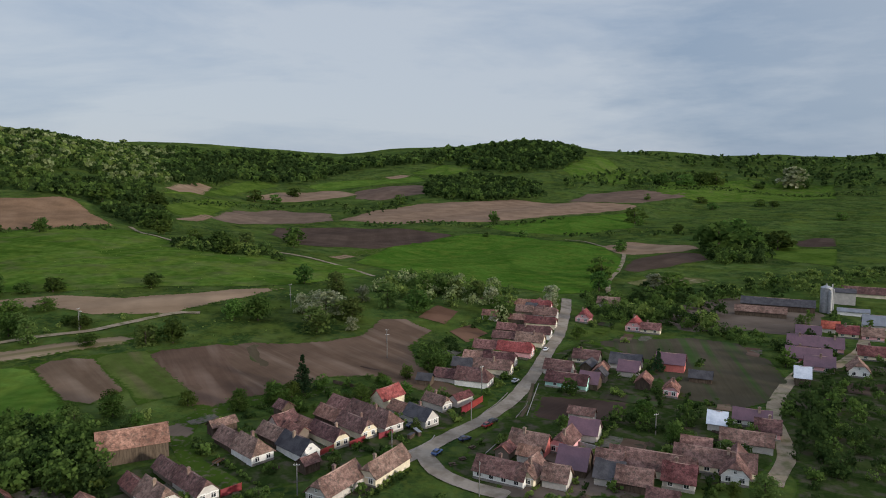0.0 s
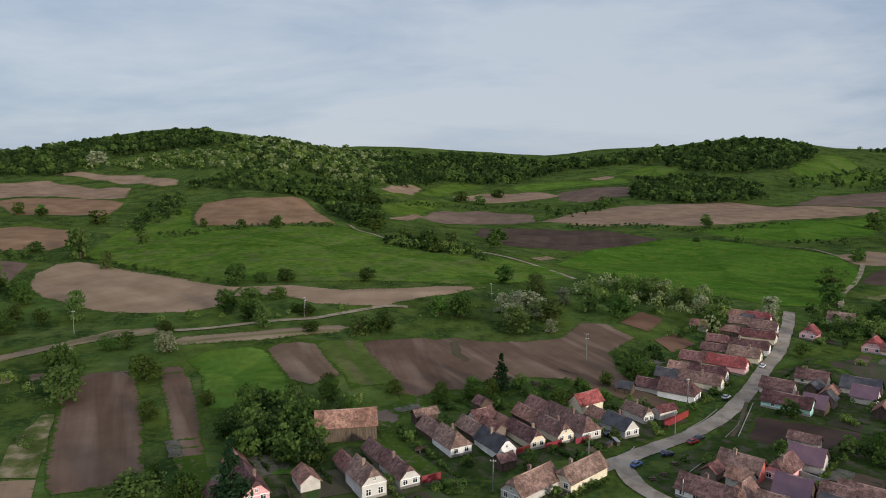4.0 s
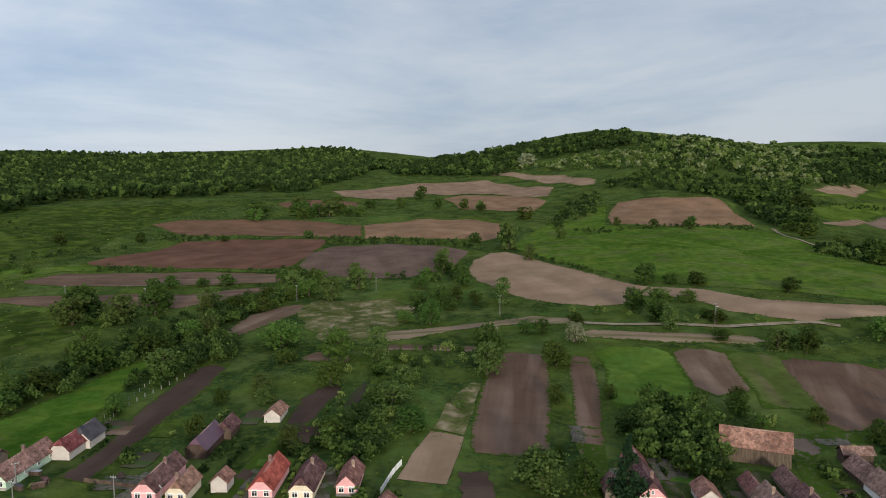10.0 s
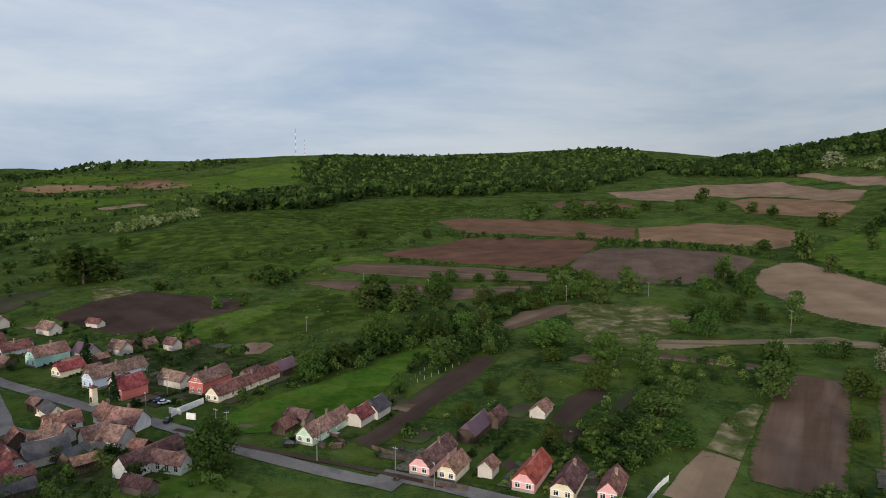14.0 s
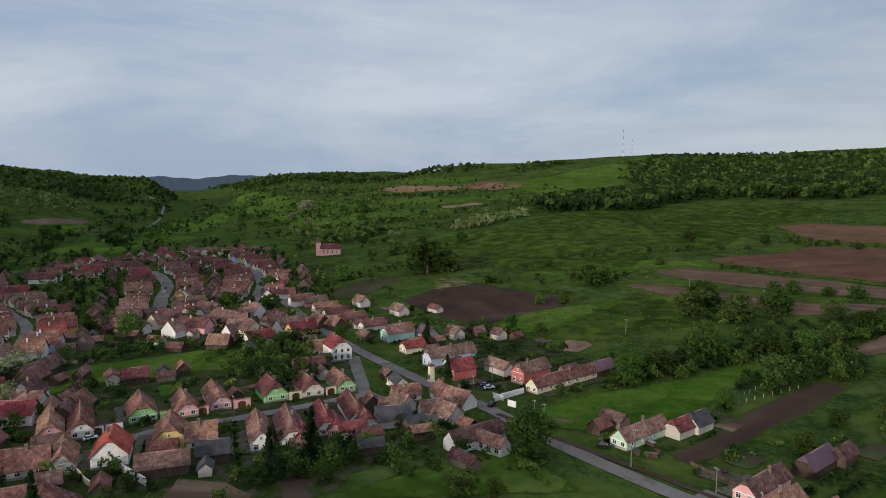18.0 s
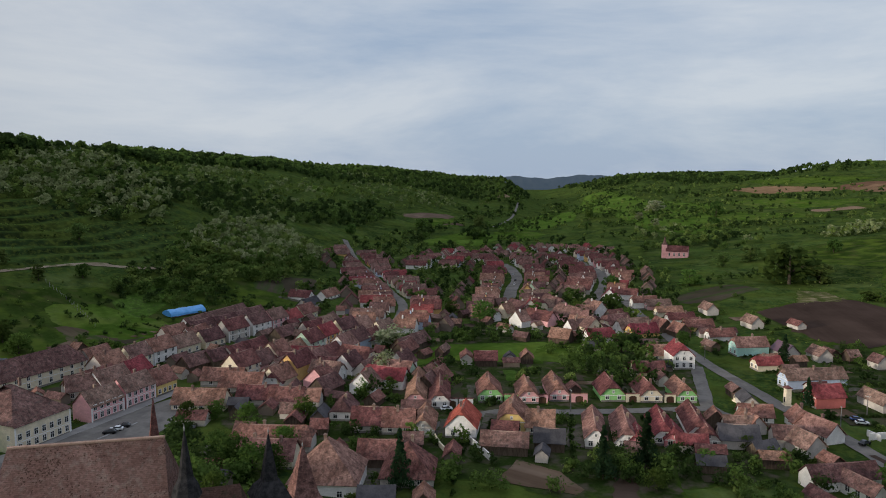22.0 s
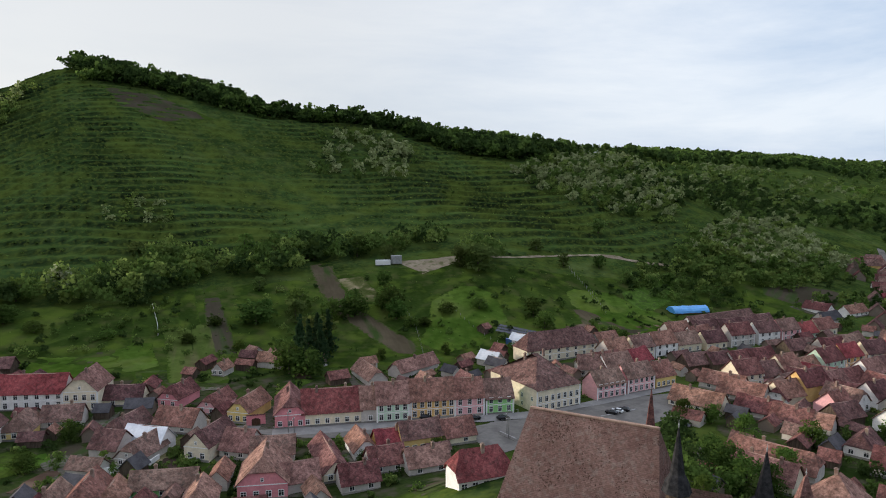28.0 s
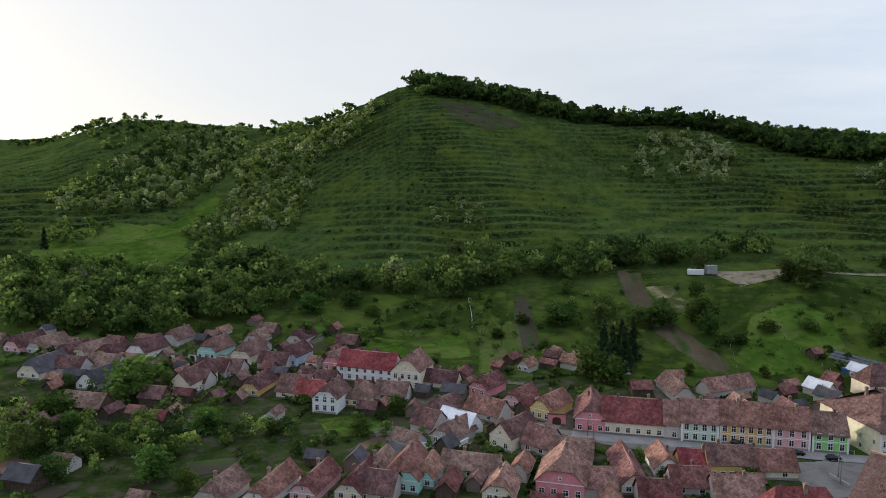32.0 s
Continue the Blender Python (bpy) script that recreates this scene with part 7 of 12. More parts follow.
ribbon("road", [(23, -223), (10, -220), (-3, -214), (-33, -209), (-57, -206), (-67, -210)], 7, M_ASPHALT, "worn grey asphalt main street", "road", rise=0.16)
drape("paved_square", [(-52, -199), (-62, -212), (-79, -214), (-115, -219), (-128, -224), (-141, -227), (-128, -205), (-115, -200), (-80, -196), (-58, -186)], M_ASPHALT, "wide worn asphalt village square", "field", rows=-172, rise=0.22)
ribbon("road", [(-84, -215), (-98, -217), (-124, -223), (-145, -224), (-162, -219), (-184, -223), (-208, -229), (-234, -236), (-260, -238), (-295, -255), (-334, -285), (-373, -328), (-409, -373), (-442, -417), (-474, -463), (-520, -517), (-556, -560)], 6, M_ASPHALT, "worn grey asphalt main street", "road", rise=0.16)
ribbon("pavement", [(8, -216.6), (-12, -216.4), (-40, -216), (-72, -215.6), (-82, -216.5)], 6.4, M_PAVING, "worn pale pavement along the street fronts", "road", rise=0.22)
ribbon("pavement", [(-84, -217.5), (-105, -223), (-124, -228), (-146, -234)], 4.5, M_PAVING, "worn pale pavement along the street fronts", "road", rise=0.26)
ribbon("road", [(-379, -233), (-430, -262), (-480, -287), (-526, -320), (-562, -352)], 9, M_ASPHALT, "worn grey asphalt lower street", "road", rise=0.16)
ribbon("road", [(-413, -189), (-458, -204), (-498, -220), (-537, -244), (-629, -320), (-659, -362)], 7, M_ASPHALT, "worn grey asphalt upper street", "road", rise=0.16)
ribbon("hillside_track", [(-65, -421), (-85, -421), (-103, -423), (-127, -424), (-172, -433), (-209, -436), (-231, -425), (-248, -419)], 3.5, M_TRACK, "sandy track along the foot of the terraces", "road", rise=0.16)
ribbon("farm_track", [(-301, 665), (-230, 580), (-167, 560), (-97, 531), (-46, 464)], 3.5, M_TRACK, "worn earth farm track", "road", rise=0.16)
ribbon("road", [(-2235, -1306), (-1155, -714), (-848, -590)], 5, M_ASPHALT, "far valley road", "road", rise=0.16)
drape("kitchen_garden", [(168, -684), (120, -687), (68, -668), (107, -642), (144, -647)], M_KITCHEN, "dark scrubby bare patch under the ridge wood", "field", rows=160, rise=0.14)
drape("garden_ground", [(245, -234), (204, -251), (126, -264), (55, -253), (37, -250), (18, -220), (30, -167), (64, -159), (106, -149), (148, -139)], M_PLOT, "overgrown and trodden garden ground between the houses", "ground", rise=-0.08, jitter=2.0)
drape("garden_ground", [(11, -249), (-3, -216), (-33, -210), (-65, -206), (-38, -143), (8, -168), (27, -181), (32, -215)], M_PLOT, "overgrown and trodden garden ground between the houses", "ground", rise=-0.08, jitter=2.0)
drape("garden_ground", [(61, -288), (3, -277), (-40, -258), (-88, -254), (-70, -229), (-1, -224), (27, -237)], M_PLOT, "overgrown and trodden garden ground between the houses", "ground", rise=-0.08, jitter=2.0)
drape("garden_ground", [(-138, -207), (-190, -232), (-216, -217), (-190, -138), (-150, -114), (-116, -127), (-120, -156)], M_PLOT, "overgrown and trodden garden ground between the houses", "ground", rise=-0.08, jitter=2.0)
drape("garden_ground", [(-235, -258), (-270, -228), (-271, -172), (-299, -86), (-254, -75), (-206, -138), (-184, -155), (-158, -186)], M_PLOT, "overgrown and trodden garden ground between the houses", "ground", rise=-0.08, jitter=2.0)
drape("garden_ground", [(-175, -148), (-242, -66), (-226, -35), (-198, -33), (-164, -66), (-140, -110)], M_PLOT, "overgrown and trodden garden ground between the houses", "ground", rise=-0.08, jitter=2.0)
drape("garden_ground", [(9, 168), (3, 189), (23, 227), (42, 297), (75, 340), (90, 242), (109, 221), (86, 175)], M_PLOT, "overgrown and trodden garden ground between the houses", "ground", rise=-0.08, jitter=2.0)
drape("garden_ground", [(-100, 135), (-92, 172), (-52, 196), (-12, 236), (20, 248), (10, 226), (-20, 192), (-60, 152), (-85, 124)], M_PLOT, "overgrown and trodden garden ground between the houses", "ground", rise=-0.08, jitter=2.0)
drape("garden_ground", [(143, 275), (197, 299), (240, 300), (190, 160), (112, 150), (88, 160), (100, 198), (120, 234)], M_PLOT, "overgrown shady ground in the gully", "ground", rise=-0.08, jitter=2.0)
# sheet of darker grass where the slope lies in shade
drape("garden_ground", [(205, -300), (150, -345), (60, -388), (-60, -412), (-130, -408), (-240, -398), (-330, -400), (-300, -340), (-200, -305), (-90, -282), (0, -286), (60, -290), (150, -275)], M_SLOPE, "rough grass on the slope behind the houses, darkened for shade", "ground", rise=-0.08, jitter=2.5)
# brighter green puts the sunlight on the spur into the grass colour
drape("green_meadow", [(398, -442), (379, -474), (336, -484), (343, -564), (311, -527), (309, -475), (277, -418), (273, -369), (316, -363), (323, -319), (358, -351)], M_MEADOW, "sunlit bright grass on the spur", "field", rows=20, rise=0.5, jitter=2.0)
drape("garden_ground", [(-386, -50), (-361, -23), (-305, 20), (-276, 24), (-247, -5), (-281, -38)], M_PLOT, "overgrown and trodden garden ground between the houses", "ground", rise=-0.08, jitter=2.0)
drape("garden_ground", [(-345, -232), (-345, -175), (-300, -100), (-165, -50), (-150, -80), (-163, -130), (-240, -180)], M_PLOT, "overgrown and trodden garden ground between the houses", "ground", rise=-0.1, jitter=2.0)
drape("kitchen_garden", [(128, 244), (145, 253), (151, 244), (134, 224), (119, 224)], M_KITCHEN, "dark dug bed in the gully", "field", rows=20, rise=0.2)
drape("farmyard", [(122, 379), (148, 420), (167, 441), (197, 453), (225, 400), (215, 380), (187, 347), (156, 356), (125, 350)], M_TRACK2, "muddy trodden farmyard beside the long sheds", "field", rows=20, rise=0.1, jitter=2.5)
drape("farmyard", [(30, 203), (46, 190), (50, 178), (58, 166), (12, 166), (15, 180)], M_TRACK2, "trodden dirt farmyard between the barns", "field", rows=20, rise=0.16, jitter=1.5)
drape("garden_strip", [(-194, -383), (-239, -404), (-234, -380), (-186, -344)], M_LAWN, "bright grassy sloping garden strip behind the houses", "field", rows=37, rise=0.12)

ribbon("farm_track", [(-210, 263), (-195, 270), (-175, 285), (-156, 297), (-147, 309), (-131, 330), (-119, 335)], 3.5, M_TRACK, "pale earth farm track along the slope", "road", rise=0.3)

def farmstead(x, y, turn, w, d, wall, roof, label, **more):
    """A street house with a lower, narrower barn built on behind it."""
    a = radians(turn)
    fx, fy = math.sin(a), -math.cos(a)
    rnd = random.Random(int(x * 7 + y * 13))
    front = d * rnd.uniform(0.50, 0.66)
    if wall == WHITE and rnd.random() < 0.6:
        wall = (0.60, 0.56, 0.52)
    house(x, y, turn, w * rnd.uniform(1.0, 1.15), front, wall, roof, label, **more)
    b = -front - 0.5
    side = rnd.uniform(-0.5, 0.5)
    house(x + fx * b - fy * side, y + fy * b + fx * side, turn, w * rnd.uniform(0.72, 0.95), d - front, rnd.choice([M_WOOD, GREY, EARTH]), rnd.choice([0, 1, 1, 8, 4]), "low outbuilding built on behind the farmhouse", wins=0, chimneys=0, name="barn", category="barn", h=2.2, band=False)


# ---- houses of the northern street ----
farmstead(-63.9, 154.2, 46, 6.0, 22.0, WHITE, 1, "whitewashed gabled farmhouse with a brown tile roof", h=4.0, side=1)
farmstead(-57.2, 162.2, 46, 5.2, 24.2, WHITE, 1, "whitewashed gabled farmhouse with a brown tile roof", hip=(0.35, 0), h=2.7)
farmstead(-49.6, 184.8, 46, 6.8, 20.9, WHITE, 1, "whitewashed hipped cottage with a brown tile roof", hip=(0.9, 0), h=2.7)
farmstead(-36.7, 187.0, 46, 6.0, 24.2, WHITE, 4, "whitewashed gabled cottage with a slate grey roof", hip=(0.2, 0), h=2.7)
farmstead(-29.3, 196.5, 46, 5.2, 22.0, CREAM, 1, "cream plastered house with a brown tile roof", h=2.7)
farmstead(-22.0, 204.0, 46, 6.0, 24.2, CREAM, 1, "cream plastered house with a brown tile roof", h=2.7)
farmstead(-14.7, 209.4, 46, 6.8, 30.8, WHITE, 1, "whitewashed long farmhouse with a brown tile roof", hip=(0.9, 0), h=2.7)
farmstead(-2.9, 215.6, 46, 5.2, 18.7, WHITE, 4, "whitewashed gabled cottage with a slate grey roof", hip=(0, 0), h=2.7)
house(2.1, 230.5, 46, 4.5, 9.9, GREY, 1, "grey plastered house with a brown tile roof", h=2.7)
farmstead(-90.2, 142.4, 46, 6.0, 24.2, PINK, 1, "pink gabled farmhouse with a brown tile roof", hip=(0.3, 0), h=2.7)
house(-84.5, 182.9, 28, 18, 7.9, M_WOOD, 0, "weathered timber barn with an old clay tile roof", kind='e', hip=(0, 0), wins=0, chimneys=0, name='barn', category='barn', h=4.5, band=False)
house(-16.5, 234.9, 52, 11, 6.2, CREAM, 2, "low shed with a red tile roof", kind='e', hip=(0, 0), wins=0, chimneys=0, name='barn', category='barn', h=3.0, band=False)
house(-47.3, 207.1, 52, 8, 5.3, GREY, 1, "small plastered shed with a brown roof", kind='e', hip=(0, 0), wins=0, chimneys=0, name='barn', category='barn', h=3.0, band=False)
farmstead(19.0, 258.8, 69, 6.8, 22.0, WHITE, 1, "whitewashed plastered house with a brown tile roof", hip=(0.9, 0), h=2.7)
farmstead(28.6, 274.2, 69, 6.0, 24.2, CREAM, 1, "cream plastered house with a brown tile roof", h=2.7)
farmstead(31.4, 285.5, 69, 6.0, 22.0, WHITE, 1, "whitewashed plastered house with a brown tile roof", h=2.7)
farmstead(40.7, 301.1, 69, 6.8, 26.4, PINK, 2, "pink plastered house with a red tile roof", hip=(0.5, 0), h=2.7)
farmstead(48.3, 318.3, 69, 6.0, 24.2, CREAM, 1, "cream plastered house with a brown tile roof", h=2.7)
farmstead(53.8, 331.7, 69, 6.0, 26.4, WHITE, 1, "whitewashed plastered house with a brown tile roof", h=2.7)
farmstead(59.3, 349.7, 69, 6.0, 26.4, CREAM, 0, "cream plastered house with a old clay tile roof", h=2.7)
farmstead(62.9, 368.0, 69, 6.0, 22.0, WHITE, 1, "whitewashed plastered house with a brown tile roof", h=2.7)
farmstead(62.3, 385.3, 69, 6.0, 19.8, PINK, 7, "pink plastered house with a crimson roof", h=2.7)
house(47.2, 255.6, -27, 16.0, 6.3, AQUA, 1, "aqua long low house with a brown tile roof", kind='e', hip=(0, 0), h=2.5)
house(47.0, 273.8, -27, 11.2, 6.3, GREY, 1, "grey low barn with a brown tile roof", kind='e', hip=(0, 0), wins=0, chimneys=0, name='barn', category='barn', h=2.5, band=False)
house(62.2, 291.4, -27, 11.2, 6.3, CREAM, 1, "cream plastered house with a brown tile roof", kind='e', hip=(0, 0), h=2.5)
house(55.8, 255.5, -27, 7.2, 7.1, M_WOOD, 5, "weathered timber barn with a plum sheet metal roof", kind='e', hip=(0, 0), wins=0, chimneys=0, name='barn', category='barn', h=2.5, band=False)
house(75.4, 272.1, -27, 8.0, 7.1, GREY, 5, "grey barn with a plum sheet metal roof", kind='e', hip=(0, 0), wins=0, chimneys=0, name='barn', category='barn', h=2.5, band=False)
house(24.5, 192.6, -30, 11.2, 7.1, BRICK, 1, "brick red long house with a brown tile roof", kind='e', hip=(0, 0), h=2.5)
house(34.1, 193.3, -30, 6.0, 11.0, PINK, 1, "pink plastered house with a brown tile roof", h=2.7)
house(14.8, 173.9, -30, 14.4, 6.3, WHITE, 1, "whitewashed low farmhouse with a brown tile roof", kind='e', hip=(0, 0), wins=4, h=2.5)
house(21.3, 172.6, -30, 6.0, 9.9, CREAM, 1, "cream gabled wing with a brown tile roof", h=2.7)
house(56.2, 177.9, -25, 22.4, 7.1, CREAM, 1, "cream long barn with a brown tile roof", kind='e', hip=(0, 0), wins=0, chimneys=0, name='barn', category='barn', h=2.5, band=False)
house(73.9, 179.5, -25, 20.8, 7.1, CREAM, 1, "cream long farmhouse with a brown tile roof", kind='e', hip=(0, 0), wins=6, h=2.5)
house(43.1, 203.6, -25, 8.8, 7.1, GREY, 5, "grey barn with a plum sheet metal roof", kind='e', hip=(0, 0), wins=0, chimneys=0, name='barn', category='barn', h=2.5, band=False)
house(34.9, 178.3, -25, 8.0, 8.7, M_WOOD, 5, "weathered timber barn with a plum sheet metal roof", kind='e', hip=(0, 0), wins=0, chimneys=0, name='barn', category='barn', h=2.5, band=False)
house(45.4, 180.3, -25, 7.2, 6.3, M_WOOD, 1, "weathered timber shed with a brown tile roof", kind='e', hip=(0, 0), wins=0, chimneys=0, name='barn', category='barn', h=2.5, band=False)
house(29.1, 170.4, -25, 6.4, 6.3, GREY, 1, "grey shed with a brown tile roof", kind='e', hip=(0, 0), wins=0, chimneys=0, name='barn', category='barn', h=2.5, band=False)
house(87.7, 212.0, -25, 5.6, 6.2, GREY, 6, "grey shed with a shiny zinc roof", kind='e', hip=(0, 0), wins=0, chimneys=0, name='barn', category='barn', h=2.5, band=False)
house(100.3, 215.2, -25, 11.2, 5.6, WHITE, 5, "whitewashed low house with a plum sheet metal roof", kind='e', hip=(0, 0), wins=3, h=2.5)
house(100.4, 204.6, -25, 7.2, 6.3, PINK, 1, "pink plastered house with a brown tile roof", kind='e', hip=(0, 0), h=2.5)
house(90.0, 195.9, -25, 14.4, 5.6, GREY, 1, "grey barn with a brown tile roof", kind='e', hip=(0, 0), wins=0, chimneys=0, name='barn', category='barn', h=2.5, band=False)
house(76.9, 172.9, -25, 6.8, 15.4, WHITE, 1, "whitewashed plastered house with a brown tile roof", h=2.7)
house(72.7, 189.8, -25, 8.0, 6.3, M_WOOD, 8, "weathered timber barn with a faded pink tile roof", kind='e', hip=(0, 0), wins=0, chimneys=0, name='barn', category='barn', h=2.5, band=False)
house(139.9, 259.6, -25, 5.6, 7.1, M_WOOD, 6, "weathered timber hay barn with a shiny zinc roof", kind='e', hip=(0, 0), wins=0, chimneys=0, name='barn', category='barn', h=3.4, band=False)
house(83.8, 245.5, -25, 5.2, 7.7, PINK, 0, "pink plastered house with a old clay tile roof", h=2.7)
house(94.7, 278.7, -25, 11.2, 7.1, BRICK, 5, "brick red barn with a plum sheet metal roof", kind='e', hip=(0, 0), wins=0, chimneys=0, name='barn', category='barn', h=3.8, band=False)
house(99.8, 352.1, -25, 8.2, 9.9, PINK, 2, "pink plastered house with a red tile roof", h=2.7)
house(100.1, 408.9, -25, 12.8, 7.1, GREY, 1, "grey barn with a brown tile roof", kind='e', hip=(0, 0), wins=0, chimneys=0, name='barn', category='barn', h=2.5, band=False)
house(76.0, 365.7, -25, 7.5, 8.8, PINK, 7, "pink plastered house with a crimson roof", h=2.7)
house(107.3, 347.7, -25, 9.6, 5.6, CREAM, 8, "cream plastered house with a faded pink tile roof", kind='e', hip=(0, 0), h=2.5)
house(77.2, 283.4, -25, 12.8, 7.1, GREY, 4, "grey barn with a slate grey roof", kind='e', hip=(0, 0), wins=0, chimneys=0, name='barn', category='barn', h=2.5, band=False)
house(61.0, 169.9, -25, 8.0, 7.1, GREY, 0, "grey plastered house with a old clay tile roof", kind='e', hip=(0, 0), h=2.5)
house(43.3, 171.8, -25, 7.2, 7.1, GREY, 4, "grey shed with a slate grey roof", kind='e', hip=(0, 0), wins=0, chimneys=0, name='barn', category='barn', h=2.5, band=False)
house(49.0, 168.6, -25, 8.8, 6.3, M_WOOD, 1, "weathered timber shed with a brown tile roof", kind='e', hip=(0, 0), wins=0, chimneys=0, name='barn', category='barn', h=2.5, band=False)
house(201.5, 407.0, -26, 40.0, 9.5, M_WOOD, 4, "weathered timber long farm shed with a slate grey roof", kind='e', hip=(0, 0), wins=0, chimneys=0, name='farm_shed', category='barn', h=3.8, band=False, rise=3.5)
house(184.0, 391.1, -26, 27.2, 6.3, M_WOOD, 1, "weathered timber long farm shed with a brown tile roof", kind='e', hip=(0, 0), wins=0, chimneys=0, name='farm_shed', category='barn', h=3.0, band=False, rise=3)
house(252.8, 426.5, -26, 12.8, 9.5, GREY, 4, "grey tall dark barn with a slate grey roof", kind='e', hip=(0, 0), wins=0, chimneys=0, name='barn', category='barn', h=7.6, band=False, rise=2)
house(281.3, 445.5, -26, 36.0, 7.9, CREAM, 1, "cream long farm shed with a brown tile roof", kind='e', hip=(0, 0), wins=0, chimneys=0, name='farm_shed', category='barn', h=2.5, band=False)
house(184.9, 340.3, -26, 11.2, 7.1, WHITE, 5, "whitewashed plastered house with a plum sheet metal roof", kind='e', hip=(0, 0), h=2.5)
house(169.2, 315.8, -26, 12.8, 7.9, PINK, 5, "pink sheet-roofed house with a plum sheet metal roof", kind='e', hip=(0, 0), h=2.5)
house(178.5, 311.1, -26, 12.8, 7.9, PINK, 5, "pink sheet-roofed house with a plum sheet metal roof", kind='e', hip=(0, 0), h=2.5)
house(159.2, 291.9, -26, 17.6, 7.9, ROSE, 5, "rose red sheet-roofed house with a plum sheet metal roof", kind='e', hip=(0, 0), h=2.5)
house(157.3, 279.4, -26, 11.2, 7.1, PINK, 5, "pink plastered house with a plum sheet metal roof", kind='e', hip=(0, 0), h=2.5)
house(205.0, 340.6, -26, 9.6, 7.1, CREAM, 7, "cream plastered house with a crimson roof", kind='e', hip=(0, 0), h=2.5)
house(234.2, 361.9, -26, 14.4, 9.1, GREY, 9, "grey sheet-roofed shed with a dull blue-grey sheet roof", kind='e', hip=(0, 0), wins=0, chimneys=0, name='barn', category='barn', h=2.5, band=False)
house(168.9, 271.3, -26, 7.5, 9.9, WHITE, 1, "whitewashed plastered house with a brown tile roof", h=2.7)
house(190.4, 296.7, -26, 11.2, 7.1, CREAM, 0, "cream plastered house with a old clay tile roof", kind='e', hip=(0, 0), h=2.5)
house(203.1, 352.4, -26, 8.0, 6.3, GREY, 3, "grey shed with a orange tile roof", kind='e', hip=(0, 0), wins=0, chimneys=0, name='barn', category='barn', h=2.5, band=False)
house(239.9, 394.5, -26, 16.0, 3.1, WHITE, 9, "whitewashed long low shed with a dull grey sheet roof", kind='e', hip=(0, 0), wins=0, chimneys=0, name='barn', category='barn', h=2.5, band=False)
house(214.2, 334.8, -26, 9.6, 7.1, PINK, 1, "pink plastered house with a brown tile roof", kind='e', hip=(0, 0), h=2.5)
house(-19.5, 172.3, -30, 6.0, 16.5, CREAM, 1, "cream gabled house with a brown tile roof", h=2.7)
house(-30.6, 161.8, -30, 6.8, 15.4, GREY, 1, "grey plastered house with a brown tile roof", h=2.7)

# ---- houses of the western street ----
house(-205.4, 21.2, 48, 6.0, 22.0, MINT, 8, "pale mint gabled farmhouse with a faded pink tile roof", hip=(0.1, 0), side=1, h=2.7)
house(-173.8, 48.6, 48, 6.0, 18.7, PINK, 1, "pink gabled farmhouse with a brown tile roof", hip=(0.3, 0), h=2.7)
house(-168.1, 54.5, 48, 5.2, 9.9, CREAM, 0, "cream plastered house with a old clay tile roof", h=2.7)
house(-156.2, 71.4, 48, 6.0, 16.5, PINK, 3, "pink gabled house with a orange tile roof", hip=(0.3, 0), h=2.7)
house(-148.9, 78.7, 48, 6.0, 15.4, CREAM, 1, "cream plastered house with a brown tile roof", h=2.7)
house(-143.8, 88.8, 48, 5.2, 12.1, PINK, 0, "pink gabled cottage with a old clay tile roof", hip=(0, 0), h=2.7)
house(-267.0, -11.9, 48, 6.8, 15.4, BRICK, 1, "brick red tall house with a brown tile roof", h=4.8)
house(-255.7, -6.1, 48, 6.0, 35.2, CREAM, 0, "cream long farmhouse with a old clay tile roof", hip=(0.2, 0), side=1, h=2.7)
house(-192.5, 68.5, 48, 6.0, 15.4, M_WOOD, 5, "weathered timber barn with a plum sheet metal roof", wins=0, chimneys=0, name='barn', category='barn', band=False, h=2.7)
house(-201.8, 80.4, 48, 5.2, 8.8, M_WOOD, 1, "weathered timber shed with a brown tile roof", wins=0, chimneys=0, name='shed', category='shed', band=False, h=2.7)
house(-216.5, 38.2, 48, 6.0, 8.8, GREY, 7, "grey shed with a crimson roof", wins=0, chimneys=0, name='shed', category='shed', band=False, h=2.7)
house(-222.3, 44.6, 48, 6.8, 8.8, GREY, 4, "grey shed with a slate grey roof", wins=0, chimneys=0, name='shed', category='shed', band=False, h=2.7)
house(-281.9, 18.1, 48, 6.0, 11.0, M_WOOD, 5, "weathered timber shed with a plum sheet metal roof", wins=0, chimneys=0, name='shed', category='shed', band=False, h=2.7)
house(-328.4, -80.9, 43, 7.5, 15.4, AQUA, 8, "aqua tall house with a faded pink tile roof", h=4.4)
house(-308.2, -67.1, 43, 6.0, 11.0, CREAM, 2, "cream plastered house with a red tile roof", h=2.7)
house(-287.1, -51.9, 43, 6.8, 24.2, BLUE, 1, "pale blue tall house with a brown tile roof", h=4.0)
house(-269.6, -39.7, 43, 7.5, 11.0, BRICK, 2, "brick red tall house with a red tile roof", h=4.0)
house(-335.8, -63.4, 43, 11.2, 7.1, GREY, 5, "grey barn with a plum sheet metal roof", kind='e', hip=(0, 0), wins=0, chimneys=0, name='barn', category='barn', h=3.0, band=False)
house(-340.2, -49.9, 43, 9.6, 6.3, GREY, 1, "grey barn with a brown tile roof", kind='e', hip=(0, 0), wins=0, chimneys=0, name='barn', category='barn', h=3.0, band=False)
house(-341.2, -27.1, 43, 6.4, 5.6, GREY, 1, "grey barn with a brown tile roof", kind='e', hip=(0, 0), wins=0, chimneys=0, name='barn', category='barn', h=3.0, band=False)
house(-351.1, -98.9, 43, 6.8, 13.2, WHITE, 0, "whitewashed plastered house with a old clay tile roof", h=2.7)
